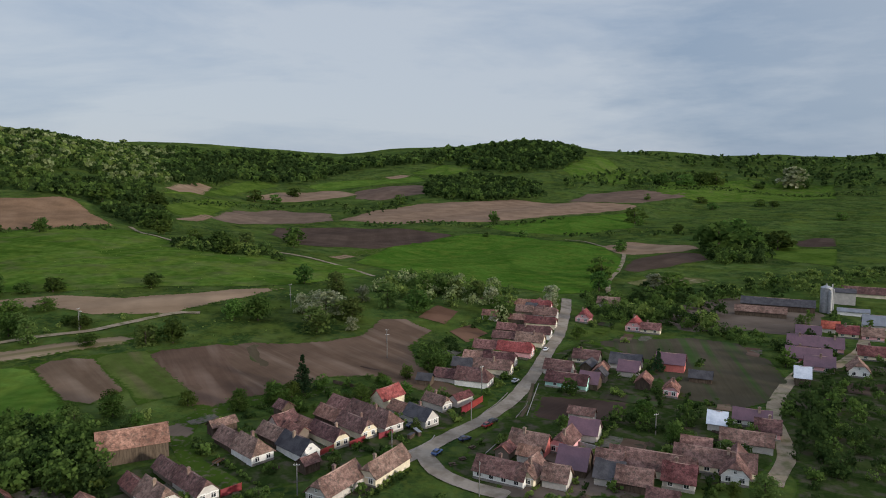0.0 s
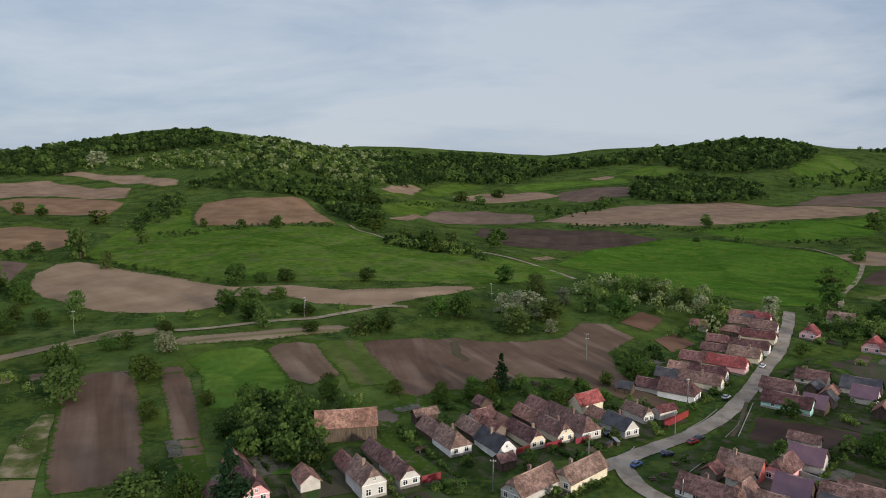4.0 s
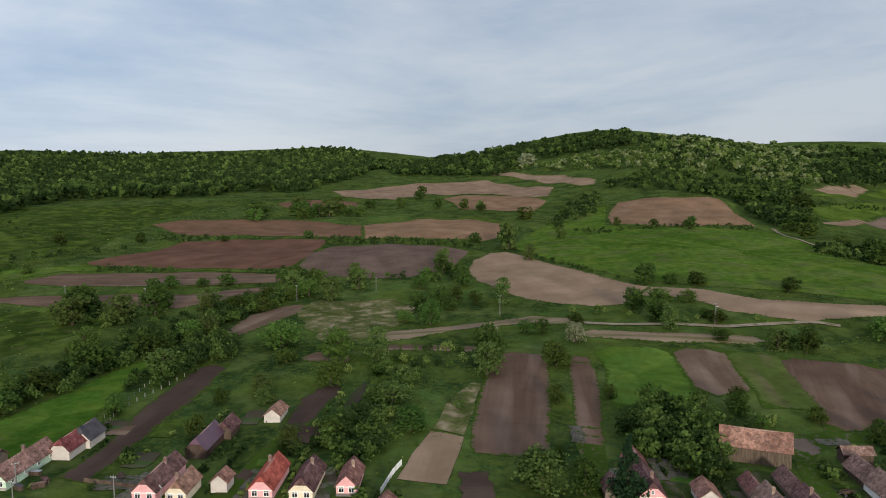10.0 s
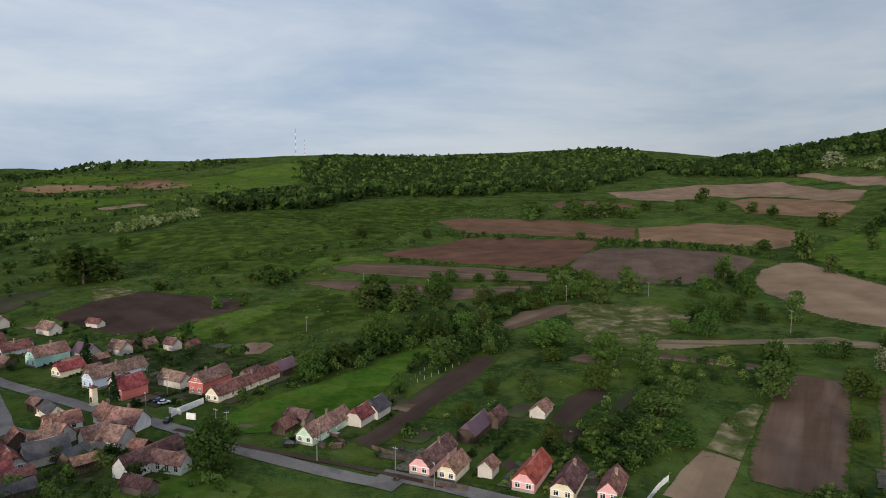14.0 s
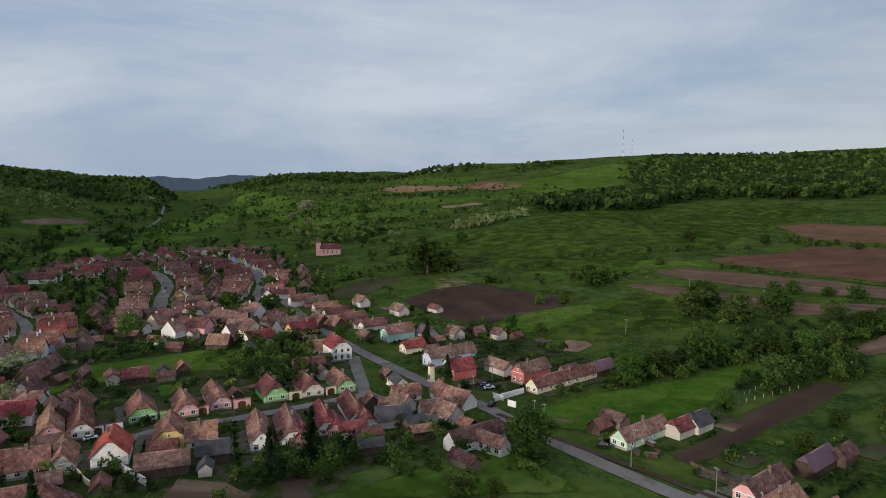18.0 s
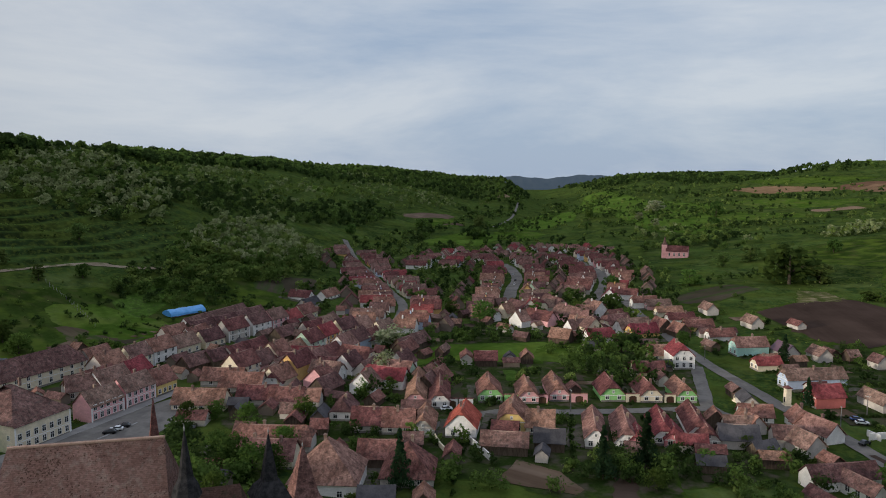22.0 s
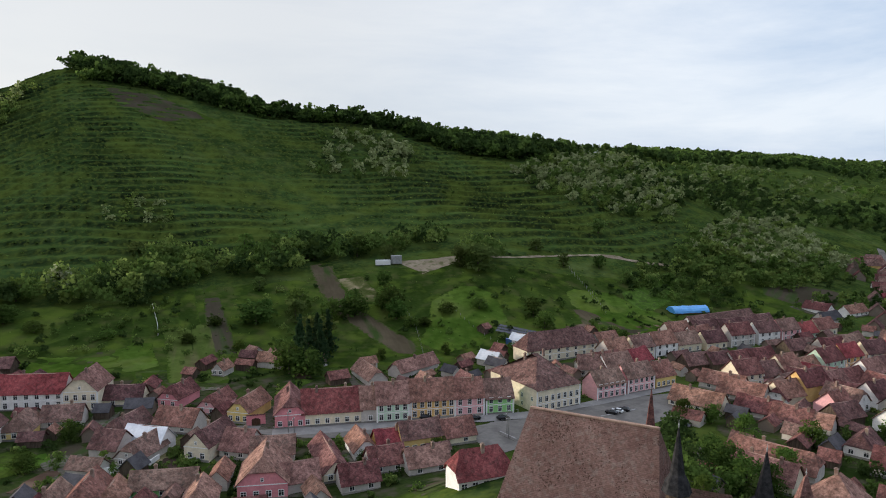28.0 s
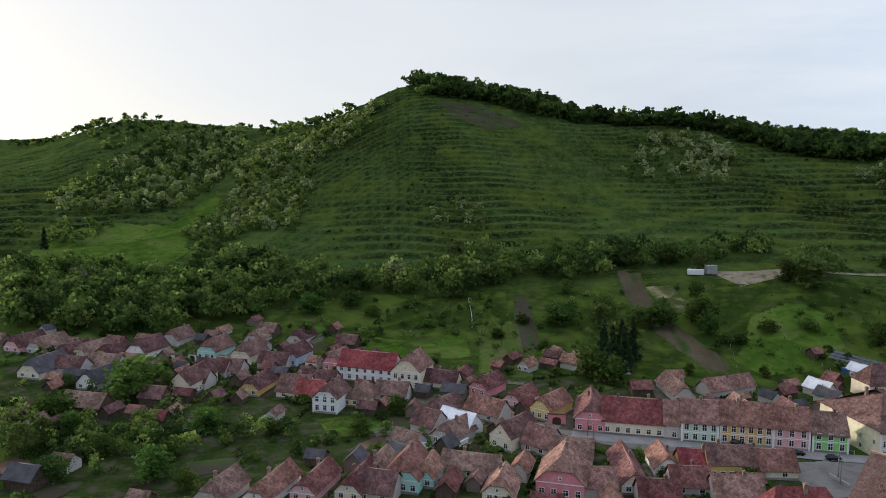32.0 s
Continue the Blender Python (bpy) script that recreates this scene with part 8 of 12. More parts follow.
house(-365.1, -115.1, 43, 6.8, 15.4, YELLOW, 0, "yellow plastered house with a old clay tile roof", h=2.7)
house(-380.2, -129.5, 43, 6.8, 15.4, WHITE, 0, "whitewashed plastered house with a old clay tile roof", h=2.7)
house(-395.1, -141.1, 43, 6.0, 15.4, CREAM, 0, "cream plastered house with a old clay tile roof", h=2.7)
house(-408.8, -152.8, 43, 6.8, 15.4, PINK, 1, "pink plastered house with a brown tile roof", h=2.7)
house(-407.8, -161.1, 43, 6.8, 15.4, WHITE, 0, "whitewashed tall house with a old clay tile roof", h=4.0)
house(-393.9, -90.8, 43, 11.2, 7.1, GREY, 1, "grey barn with a brown tile roof", kind='e', hip=(0, 0), wins=0, chimneys=0, name='barn', category='barn', h=3.0, band=False)
house(-417.2, -120.7, 43, 11.2, 7.1, GREY, 1, "grey barn with a brown tile roof", kind='e', hip=(0, 0), wins=0, chimneys=0, name='barn', category='barn', h=3.0, band=False)
house(-279.9, -22.3, 43, 12.8, 5.6, GREY, 1, "grey barn with a brown tile roof", kind='e', hip=(0, 0), wins=0, chimneys=0, name='barn', category='barn', h=3.0, band=False)
house(-235.3, -34.7, 54, 14.4, 7.1, WHITE, 8, "whitewashed long house with a faded pink tile roof", kind='e', hip=(0, 0), wins=5, h=2.7)
house(-218.1, -35.0, 54, 8.0, 7.1, GREY, 1, "grey barn with a brown tile roof", kind='e', hip=(0, 0), wins=0, chimneys=0, name='barn', category='barn', h=3.0, band=False)
house(-196.0, -18.1, 54, 12.0, 4.8, WHITE, 1, "whitewashed long barn with a brown tile roof", kind='e', hip=(0, 0), wins=4, chimneys=0, name='barn', category='barn', h=3.0, band=False)
house(-226.6, -52.8, 54, 8.0, 7.1, GREY, 0, "grey house with a old clay tile roof", kind='e', hip=(0, 0), h=2.7)

# ---- houses round the side street ----
house(-183.0, -150.4, 127, 7.0, 30.8, PINK, 0, "pink long gabled farmhouse with a old clay tile roof", hip=(0.4, 0), h=2.7)
house(-187.0, -142.7, 127, 7.0, 28.6, WHITE, 0, "whitewashed long gabled farmhouse with a old clay tile roof", hip=(0.4, 0), h=2.7)
house(-203.5, -132.2, 127, 8.7, 15.4, GREEN, 0, "green gabled house with a old clay tile roof", hip=(0.5, 0), wins=3, h=2.7)
house(-210.6, -120.4, 127, 7.0, 15.4, PINK, 0, "pink gabled house with a old clay tile roof", h=2.7)
house(-219.5, -112.8, 127, 7.0, 18.7, PINK, 0, "pink gabled house with a old clay tile roof", h=2.7)
house(-231.4, -97.3, 127, 8.7, 14.3, GREEN, 0, "green gabled house with a old clay tile roof", h=2.7)
house(-238.7, -85.8, 127, 7.8, 14.3, CREAM, 0, "cream gabled house with a old clay tile roof", h=2.7)
house(-246.5, -75.5, 127, 7.0, 14.3, GREEN, 0, "green gabled house with a old clay tile roof", h=2.7)
house(-290.7, -91.0, 127, 8.7, 13.2, WHITE, 2, "whitewashed two-storey house with a red tile roof", h=6, storeys=2, wins=3)
house(-268.2, -97.4, 127, 12.8, 7.1, CREAM, 0, "cream long barn with a old clay tile roof", kind='e', hip=(0, 0), wins=0, chimneys=0, name='barn', category='barn', h=3.0, band=False)
house(-298.9, -102.4, 127, 12.8, 7.9, CREAM, 0, "cream house with a old clay tile roof", kind='e', hip=(0, 0), h=2.7)
house(-242.6, -160.0, 127, 9.6, 6.3, M_WOOD, 0, "weathered timber barn with a old clay tile roof", kind='e', hip=(0, 0), wins=0, chimneys=0, name='barn', category='barn', h=3.0, band=False)
house(-182.1, -110.3, 118, 8.7, 14.3, YELLOW, 0, "yellow gabled house with a old clay tile roof", h=4.0)
house(-185.7, -102.1, 118, 8.8, 8.7, CREAM, 0, "cream house with a old clay tile roof", kind='e', hip=(0, 0), h=2.7)
house(-168.5, -120.4, 118, 9.6, 13.2, WHITE, 3, "whitewashed new house with a orange tile roof", h=3.7, hip=(0.2, 0.2))
house(-186.0, -83.3, 118, 6.1, 22.0, WHITE, 8, "whitewashed narrow gabled house with a faded pink tile roof", hip=(0.2, 0), h=3.3)
house(-191.2, -75.2, 118, 7.8, 22.0, WHITE, 8, "whitewashed gabled house with a faded pink tile roof", h=2.7)
house(-192.2, -72.5, 118, 6.1, 8.8, ROSE, 7, "rose red wing with a crimson roof", chimneys=0, h=2.7)
house(-201.4, -67.6, 118, 7.0, 19.8, WHITE, 7, "whitewashed gabled house with a crimson roof", h=2.7)
house(-201.2, -64.6, 118, 6.1, 8.8, ROSE, 7, "rose red wing with a crimson roof", chimneys=0, h=2.7)
house(-211.5, -60.3, 118, 7.0, 22.0, WHITE, 0, "whitewashed gabled house with a old clay tile roof", h=2.7)
house(-207.0, -56.4, 118, 6.1, 8.8, GREY, 0, "grey wing with a old clay tile roof", chimneys=0, h=2.7)
house(-222.5, -51.5, 118, 8.8, 6.3, GREY, 1, "grey house with a brown tile roof", kind='e', hip=(0, 0), h=2.7)
house(-221.6, -37.1, 118, 8.8, 6.3, GREY, 1, "grey shed with a brown tile roof", kind='e', hip=(0, 0), wins=0, chimneys=0, name='barn', category='barn', h=3.0, band=False)
house(-165.4, -102.6, 118, 13.6, 6.3, M_WOOD, 1, "weathered timber barn with a brown tile roof", kind='e', hip=(0, 0), wins=0, chimneys=0, name='barn', category='barn', h=3.0, band=False)
house(-175.7, -93.3, 118, 8.8, 6.3, M_WOOD, 4, "weathered timber barn with a slate grey roof", kind='e', hip=(0, 0), wins=0, chimneys=0, name='barn', category='barn', h=3.0, band=False)
house(-211.6, -48.8, 118, 11.2, 7.1, GREY, 4, "grey barn with a slate grey roof", kind='e', hip=(0, 0), wins=0, chimneys=0, name='barn', category='barn', h=3.0, band=False)
house(-199.6, -59.1, 118, 8.8, 4.8, GREY, 7, "grey shed with a crimson roof", kind='e', hip=(0, 0), wins=0, chimneys=0, name='barn', category='barn', h=3.0, band=False)
house(-238.0, -50.0, 118, 10.4, 6.3, WHITE, 0, "whitewashed house with a old clay tile roof", kind='e', hip=(0, 0), h=2.7)
house(-239.9, -36.1, 118, 7.0, 8.8, WHITE, 0, "whitewashed plastered house with a old clay tile roof", h=2.7)
house(-199.7, -19.5, 135, 19.2, 6.3, WHITE, 1, "whitewashed long barn with a brown tile roof", kind='e', hip=(0, 0), wins=3, chimneys=0, name='barn', category='barn', h=3.0, band=False)

# ---- houses below the church ----
house(-155.2, -145.8, 124, 13, 8.8, GREY, 0, "grey house with a old clay tile roof", kind='e', hip=(0, 0), h=2.7)
house(-159.3, -138.1, 124, 10, 8.8, GREY, 0, "grey house with a old clay tile roof", kind='e', hip=(0, 0), h=2.7)
house(-162.2, -130.4, 124, 7.0, 15.4, GREY, 0, "grey gabled house with a old clay tile roof", hip=(0.2, 0), h=2.7)
house(-136.5, -125.5, 124, 12, 7.9, M_WOOD, 0, "weathered timber barn with a old clay tile roof", kind='e', hip=(0, 0), wins=0, chimneys=0, name='barn', category='barn', h=3.0, band=False)
house(-132.0, -111.6, 124, 13.9, 13.2, GREY, 0, "grey hipped house with a old clay tile roof", hip=(1, 1), h=2.7)
house(-157.2, -161.2, 124, 7.8, 11.0, WHITE, 1, "whitewashed hipped cottage with a brown tile roof", hip=(0.8, 0), h=2.7)
house(-125.0, -158.3, 124, 24, 8.8, GREY, 0, "grey long roofed house with a old clay tile roof", kind='e', hip=(0.6, 0.6), h=2.7)
house(-117.1, -150.8, 124, 16, 8.8, CREAM, 8, "cream house with a faded pink tile roof", kind='e', hip=(0, 0), chimneys=2, h=2.7)
house(-113.7, -123.7, 124, 17.4, 15.4, WHITE, 8, "whitewashed tall hipped house with a faded pink tile roof", h=4.4, hip=(1, 1))
house(-133.5, -207.6, 124, 18, 8.8, CREAM, 0, "cream long street house with a old clay tile roof", kind='e', hip=(0, 0), wins=6, h=2.7)
house(-149.5, -196.4, 124, 14, 7.9, GREY, 0, "grey house with a old clay tile roof", kind='e', hip=(0, 0), h=2.7)
house(-154.5, -186.4, 124, 12, 7.9, CREAM, 0, "cream house with a old clay tile roof", kind='e', hip=(0, 0), h=2.7)
house(-158.7, -180.8, 124, 10, 7.0, GREY, 0, "grey house with a old clay tile roof", kind='e', hip=(0, 0), h=2.7)
house(-155.2, -213.1, 124, 16, 8.8, GREY, 0, "grey house with a old clay tile roof", kind='e', hip=(0, 0), h=2.7)
house(-166.0, -207.4, 124, 7.8, 13.2, WHITE, 0, "whitewashed gabled house with a old clay tile roof", h=2.7)
house(-186.8, -224.0, 124, 12, 8.8, GREY, 0, "grey house with a old clay tile roof", kind='e', hip=(0, 0), h=2.7)
house(-200.1, -221.4, 124, 14, 7.9, WHITE, 0, "whitewashed house with a old clay tile roof", kind='e', hip=(0, 0), h=2.7)
house(-199.8, -226.5, 124, 14, 7.9, WHITE, 2, "whitewashed house with a red tile roof", kind='e', hip=(0, 0), h=2.7)
house(-156.1, -225.9, 124, 16, 7.9, GREY, 0, "grey house with a old clay tile roof", kind='e', hip=(0, 0), h=2.7)
house(-194.7, -205.2, 124, 14, 7.0, GREY, 0, "grey barn with a old clay tile roof", kind='e', hip=(0, 0), wins=0, chimneys=0, name='barn', category='barn', h=3.0, band=False)

# ---- the square and the main street ----
house(2.4, -219.9, 180, 9.6, 19.8, ROSE, 8, "rose red tall gabled house with a faded pink tile roof", h=4.8, hip=(0.5, 0), wins=3)
house(-11.0, -220.1, 180, 19, 9.7, CREAM, 7, "cream long street house with a crimson roof", kind='e', hip=(0, 0), wins=6, h=4.6, rise=6.5, chimneys=2)
house(-23.4, -219.7, 180, 6, 9.7, GREY, 8, "grey arched gatehouse with a faded pink tile roof", kind='e', hip=(0, 0), wins=1, h=5, rise=6)
house(-30.8, -218.8, 180, 10.5, 9.7, MINT, 8, "pale mint two-storey street house with a faded pink tile roof", kind='e', hip=(0, 0), storeys=2, h=6.4, wins=4, rise=6)
house(-44.4, -219.7, 180, 15, 9.7, OCHRE, 0, "ochre two-storey street house with a old clay tile roof", kind='e', hip=(0, 0), storeys=2, h=6.4, wins=6, rise=6)
house(-57.0, -219.5, 180, 10, 9.7, PINK, 0, "pink two-storey street shop with a old clay tile roof", kind='e', hip=(0, 0), storeys=2, h=6.4, wins=3, rise=5.5)
house(-67.6, -219.3, 180, 9.5, 9.7, GREEN, 1, "green two-storey street house with a brown tile roof", kind='e', hip=(0, 0), storeys=2, h=5.6, wins=3, rise=5.5)
house(-89.0, -219.5, -162, 19, 28.2, CREAM, 1, "cream large two-storey school building with a brown tile roof", kind='e', hip=(0.95, 0.95), storeys=2, h=8.2, wins=7, rise=8.5, side=-1, chimneys=2)
house(-112.5, -226.8, -165, 13, 8.8, PINK, 1, "pink two-storey street house with a brown tile roof", kind='e', hip=(0, 0), storeys=2, h=5.4, wins=5)
house(-126.7, -231.1, -165, 13, 8.8, PINK, 1, "pink ornate two-storey street house with a brown tile roof", kind='e', hip=(0, 0), storeys=2, h=6, wins=5)
house(-139.1, -234.9, -165, 10, 9.7, YELLOW, 0, "yellow street house with a old clay tile roof", kind='e', hip=(0, 0), wins=4, h=4.5)
house(-116.2, -282.6, -165, 38, 11.4, CREAM, 1, "cream large hipped hall with a brown tile roof", kind='e', hip=(0.95, 0.95), storeys=2, h=6, wins=8, rise=6.5, chimneys=0)
house(-30.7, -257.7, -165, 7.8, 19.8, GREY, 8, "grey gabled barn with a faded pink tile roof", wins=0, hip=(0.3, 0), h=2.7)
house(-49.7, -239.6, -165, 8.7, 13.2, GREY, 8, "grey gabled house with a faded pink tile roof", hip=(0.3, 0), h=2.7)
house(-64.7, -243.6, -165, 7.8, 9.9, GREY, 8, "grey gabled barn with a faded pink tile roof", wins=0, h=2.7)
house(-130.3, -262.7, -165, 12, 8.8, GREY, 0, "grey house with a old clay tile roof", kind='e', hip=(0, 0), h=2.7)
house(-122.6, -262.3, -165, 10, 7.9, GREY, 1, "grey house with a brown tile roof", kind='e', hip=(0, 0), h=2.7)
house(-222.2, -319.3, -164, 48, 7.9, WHITE, 1, "long white farm range with a brown tile roof", kind='e', hip=(0, 0), wins=14, h=4.2, rise=4.2, chimneys=0)
house(-198.3, -302.1, -164, 14, 7.0, WHITE, 0, "whitewashed yard house with an old tile roof", kind='e', hip=(0, 0), wins=4, h=2.7)
house(-303.6, -337.2, -164, 7.8, 15.4, WHITE, 0, "whitewashed gabled house with an old tile roof", hip=(0, 0), h=2.7)
house(-288.1, -317.4, -164, 16, 7.9, GREY, 4, "low shed with a slate grey roof", kind='e', hip=(0, 0), wins=0, chimneys=0, name='barn', category='barn', h=3.0, band=False)
house(-317.5, -331.2, -164, 18, 7.9, WHITE, 0, "whitewashed long house with an old tile roof", kind='e', hip=(0, 0), wins=4, h=2.7)
house(-79.4, -279.0, 125, 10, 6.2, GREY, 6, "low shed with a shiny zinc roof", kind='e', hip=(0, 0), wins=0, chimneys=0, name='barn', category='barn', h=3.0, band=False)
house(-80.1, -269.6, 125, 9, 5.3, GREY, 4, "low shed with a slate grey roof", kind='e', hip=(0, 0), wins=0, chimneys=0, name='barn', category='barn', h=3.0, band=False)
house(-101.7, -304.9, 125, 8, 5.3, WHITE, 6, "small white hut with a zinc roof", kind='e', hip=(0, 0), wins=0, chimneys=0, name='barn', category='barn', h=3.0, band=False)
house(9.9, -290.0, 125, 11, 7.0, GREY, 1, "stone barn with a brown tile roof", kind='e', hip=(0, 0), wins=0, chimneys=0, name='barn', category='barn', h=3.0, band=False)
house(-38.4, -268.3, 125, 7.8, 22.0, GREY, 8, "long gabled barn with a pink tile roof", hip=(0.3, 0), wins=0, h=2.7)

# ---- houses under the southern hill ----
house(223.5, -242.6, 174, 7.8, 15.4, CREAM, 1, "cream plastered house with a brown tile roof", h=2.7)
house(216.6, -246.0, 174, 8.7, 15.4, CREAM, 1, "cream plastered house with a brown tile roof", h=2.7)
house(208.3, -249.5, 174, 7.8, 13.2, OCHRE, 1, "ochre plastered house with a brown tile roof", h=2.7)
house(195.4, -254.5, 174, 10.4, 15.4, WHITE, 1, "whitewashed plastered house with a brown tile roof", h=4.0)
house(238.2, -244.7, 174, 8.7, 15.4, GREY, 1, "grey plastered house with a brown tile roof", h=2.7)
house(247.8, -242.6, 174, 8.7, 15.4, PINK, 1, "pink plastered house with a brown tile roof", h=2.7)
house(167.8, -264.9, 174, 9.6, 14.3, AQUA, 1, "aqua hipped house with a brown tile roof", h=4.0, wins=3, hip=(0.6, 0))
house(150.7, -263.6, 174, 9.6, 14.3, CREAM, 1, "cream hipped house with a brown tile roof", h=3.9, wins=3, hip=(0.6, 0))
house(129.3, -264.5, 174, 8.7, 14.3, BLUE, 1, "pale blue gabled house with a brown tile roof", h=4.2, wins=3)
house(108.1, -261.5, 174, 7.8, 13.2, ROSE, 1, "rose red gabled house with a brown tile roof", h=3.9)
house(89.9, -252.1, 174, 24, 9.7, WHITE, 2, "whitewashed two-storey red-roofed hall with a red tile roof", kind='e', hip=(0, 0), storeys=2, h=6, wins=7, rise=5.5)
house(72.3, -248.9, 174, 11.3, 15.4, CREAM, 8, "cream tall two-storey house with a faded pink tile roof", storeys=2, h=7.2, wins=4, hip=(0.3, 0))
house(59.6, -251.7, 174, 13, 7.9, CREAM, 1, "cream low house with a brown tile roof", kind='e', hip=(0, 0), h=2.7)
house(113.3, -290.5, 174, 10, 7.0, M_WOOD, 1, "weathered timber barn with a brown tile roof", kind='e', hip=(0, 0), wins=0, chimneys=0, name='barn', category='barn', h=3.0, band=False)
house(157.6, -300.0, 174, 9, 7.0, M_WOOD, 1, "weathered timber barn with a brown tile roof", kind='e', hip=(0, 0), wins=0, chimneys=0, name='barn', category='barn', h=3.0, band=False)
house(139.0, -291.8, 174, 7.8, 15.4, GREY, 1, "grey gabled barn with a brown tile roof", wins=0, h=2.7)
house(158.9, -288.5, 174, 7.8, 13.2, GREY, 1, "grey gabled barn with a brown tile roof", wins=0, h=2.7)
house(193.9, -276.5, 174, 8.7, 13.2, GREY, 1, "grey gabled barn with a brown tile roof", wins=0, h=2.7)
house(147.1, -230.4, -88, 20, 8.8, CREAM, 1, "cream balconied long house with a brown tile roof", kind='e', hip=(0, 0), wins=7, h=4.6)
house(127.0, -227.6, 179, 7.8, 15.4, OCHRE, 1, "ochre gabled house with a brown tile roof", h=2.7)
house(110.2, -228.1, 179, 12, 10.6, CREAM, 1, "cream house with a brown tile roof", kind='e', hip=(0, 0), h=2.7)
house(103.1, -227.3, 179, 10, 8.8, CREAM, 2, "cream house with a red tile roof", kind='e', hip=(0, 0), h=2.7)
house(92.4, -217.5, 179, 8.7, 13.2, WHITE, 1, "whitewashed two-storey house with a brown tile roof", storeys=2, h=5.4, wins=3)
house(84.5, -225.8, 179, 8.7, 12.1, YELLOW, 1, "yellow hipped cottage with a brown tile roof", hip=(0.9, 0.5), wins=3, h=2.7)
house(189.0, -217.3, 179, 8.7, 17.6, WHITE, 4, "whitewashed gabled farmhouse with a slate grey roof", hip=(0.2, 0), h=2.7)
house(219.4, -221.9, 179, 10.4, 17.6, CREAM, 4, "cream gabled farmhouse with a slate grey roof", h=2.7)
house(198.8, -237.8, 179, 14, 7.9, GREY, 1, "grey barn with a brown tile roof", kind='e', hip=(0, 0), wins=0, chimneys=0, name='barn', category='barn', h=3.0, band=False)
house(209.8, -230.3, 179, 14, 7.9, GREY, 1, "grey barn with a brown tile roof", kind='e', hip=(0, 0), wins=0, chimneys=0, name='barn', category='barn', h=3.0, band=False)
house(180.0, -237.4, 179, 14, 7.9, M_WOOD, 1, "weathered timber barn with a brown tile roof", kind='e', hip=(0, 0), wins=0, chimneys=0, name='barn', category='barn', h=3.0, band=False)
house(153.7, -244.2, 179, 14, 7.9, GREY, 1, "grey house with a brown tile roof", kind='e', hip=(0, 0), h=2.7)
house(151.7, -229.2, 179, 11, 7.9, GREY, 1, "grey barn with a brown tile roof", kind='e', hip=(0, 0), wins=0, chimneys=0, name='barn', category='barn', h=3.0, band=False)
house(147.3, -246.2, 179, 12, 7.9, GREY, 1, "grey house with a brown tile roof", kind='e', hip=(0, 0), h=2.7)
house(172.9, -195.1, 179, 16, 7.9, M_WOOD, 1, "weathered timber barn with a brown tile roof", kind='e', hip=(0, 0), wins=0, chimneys=0, name='barn', category='barn', h=3.0, band=False)
house(155.6, -209.1, 179, 9, 7.0, M_WOOD, 1, "weathered timber shed with a brown tile roof", kind='e', hip=(0, 0), wins=0, chimneys=0, name='barn', category='barn', h=3.0, band=False)
house(140.9, -191.7, 179, 6, 4.4, M_WOOD, 7, "weathered timber shed with a crimson roof", kind='e', hip=(0, 0), wins=0, chimneys=0, name='barn', category='barn', h=3.0, band=False)
house(74.0, -234.0, 179, 12, 7.9, GREY, 1, "grey house with a brown tile roof", kind='e', hip=(0, 0), h=2.7)
house(133.9, -259.2, 179, 13, 7.9, GREY, 1, "grey house with a brown tile roof", kind='e', hip=(0, 0), h=2.7)
house(105.4, -240.2, 179, 14, 7.9, GREY, 1, "grey house with a brown tile roof", kind='e', hip=(0, 0), h=2.7)
house(43.9, -246.8, 154, 7.8, 13.2, ROSE, 0, "rose red gabled house with a old clay tile roof", h=3.5, hip=(0.5, 0))
house(30.1, -238.2, 154, 7.0, 13.2, PINK, 0, "pink gabled house with a old clay tile roof", h=2.7)
house(19.2, -228.1, 154, 7.8, 15.4, YELLOW, 0, "yellow gabled gatehouse with a old clay tile roof", h=4.0, hip=(0.3, 0), wins=3)
house(28.4, -199.1, 154, 7.8, 15.4, CREAM, 1, "cream tall gabled house with a brown tile roof", h=4.4, hip=(0, 0))
house(18.2, -198.2, 154, 9, 9.7, GREY, 8, "grey house with a faded pink tile roof", kind='e', hip=(0, 0), h=2.7)
house(38.7, -223.4, 154, 14, 8.8, GREY, 0, "grey house with a old clay tile roof", kind='e', hip=(0, 0), h=2.7)
house(45.3, -208.6, 154, 13, 7.9, WHITE, 6, "whitewashed sheet-roofed shed with a shiny zinc roof", kind='e', hip=(0, 0), wins=0, chimneys=0, name='barn', category='barn', h=3.0, band=False)
house(55.4, -219.4, 154, 7.8, 14.3, GREY, 1, "grey gabled house with a brown tile roof", h=2.7)
house(46.6, -198.4, 154, 7.8, 13.2, GREY, 1, "grey gabled house with a brown tile roof", h=2.7)
house(54.9, -206.3, 154, 9, 8.8, GREY, 1, "grey barn with a brown tile roof", kind='e', hip=(0, 0), wins=0, chimneys=0, name='barn', category='barn', h=3.0, band=False)
house(30.7, -279.1, 154, 5.2, 7.7, GREY, 0, "grey shed with a old clay tile roof", hip=(0, 0), h=2.7)
house(12.7, -287.8, 154, 8, 6.2, GREY, 0, "grey shed with a old clay tile roof", kind='e', hip=(0, 0), wins=0, chimneys=0, name='barn', category='barn', h=3.0, band=False)
house(33.6, -176.8, 177, 16, 7.0, GREEN, 1, "green long low house with a brown tile roof", kind='e', hip=(0, 0), wins=3, h=2.7)
house(9.0, -170.4, 177, 12.2, 14.3, ROSE, 8, "rose red large house with a faded pink tile roof", h=4.4, hip=(0.5, 0), wins=4)
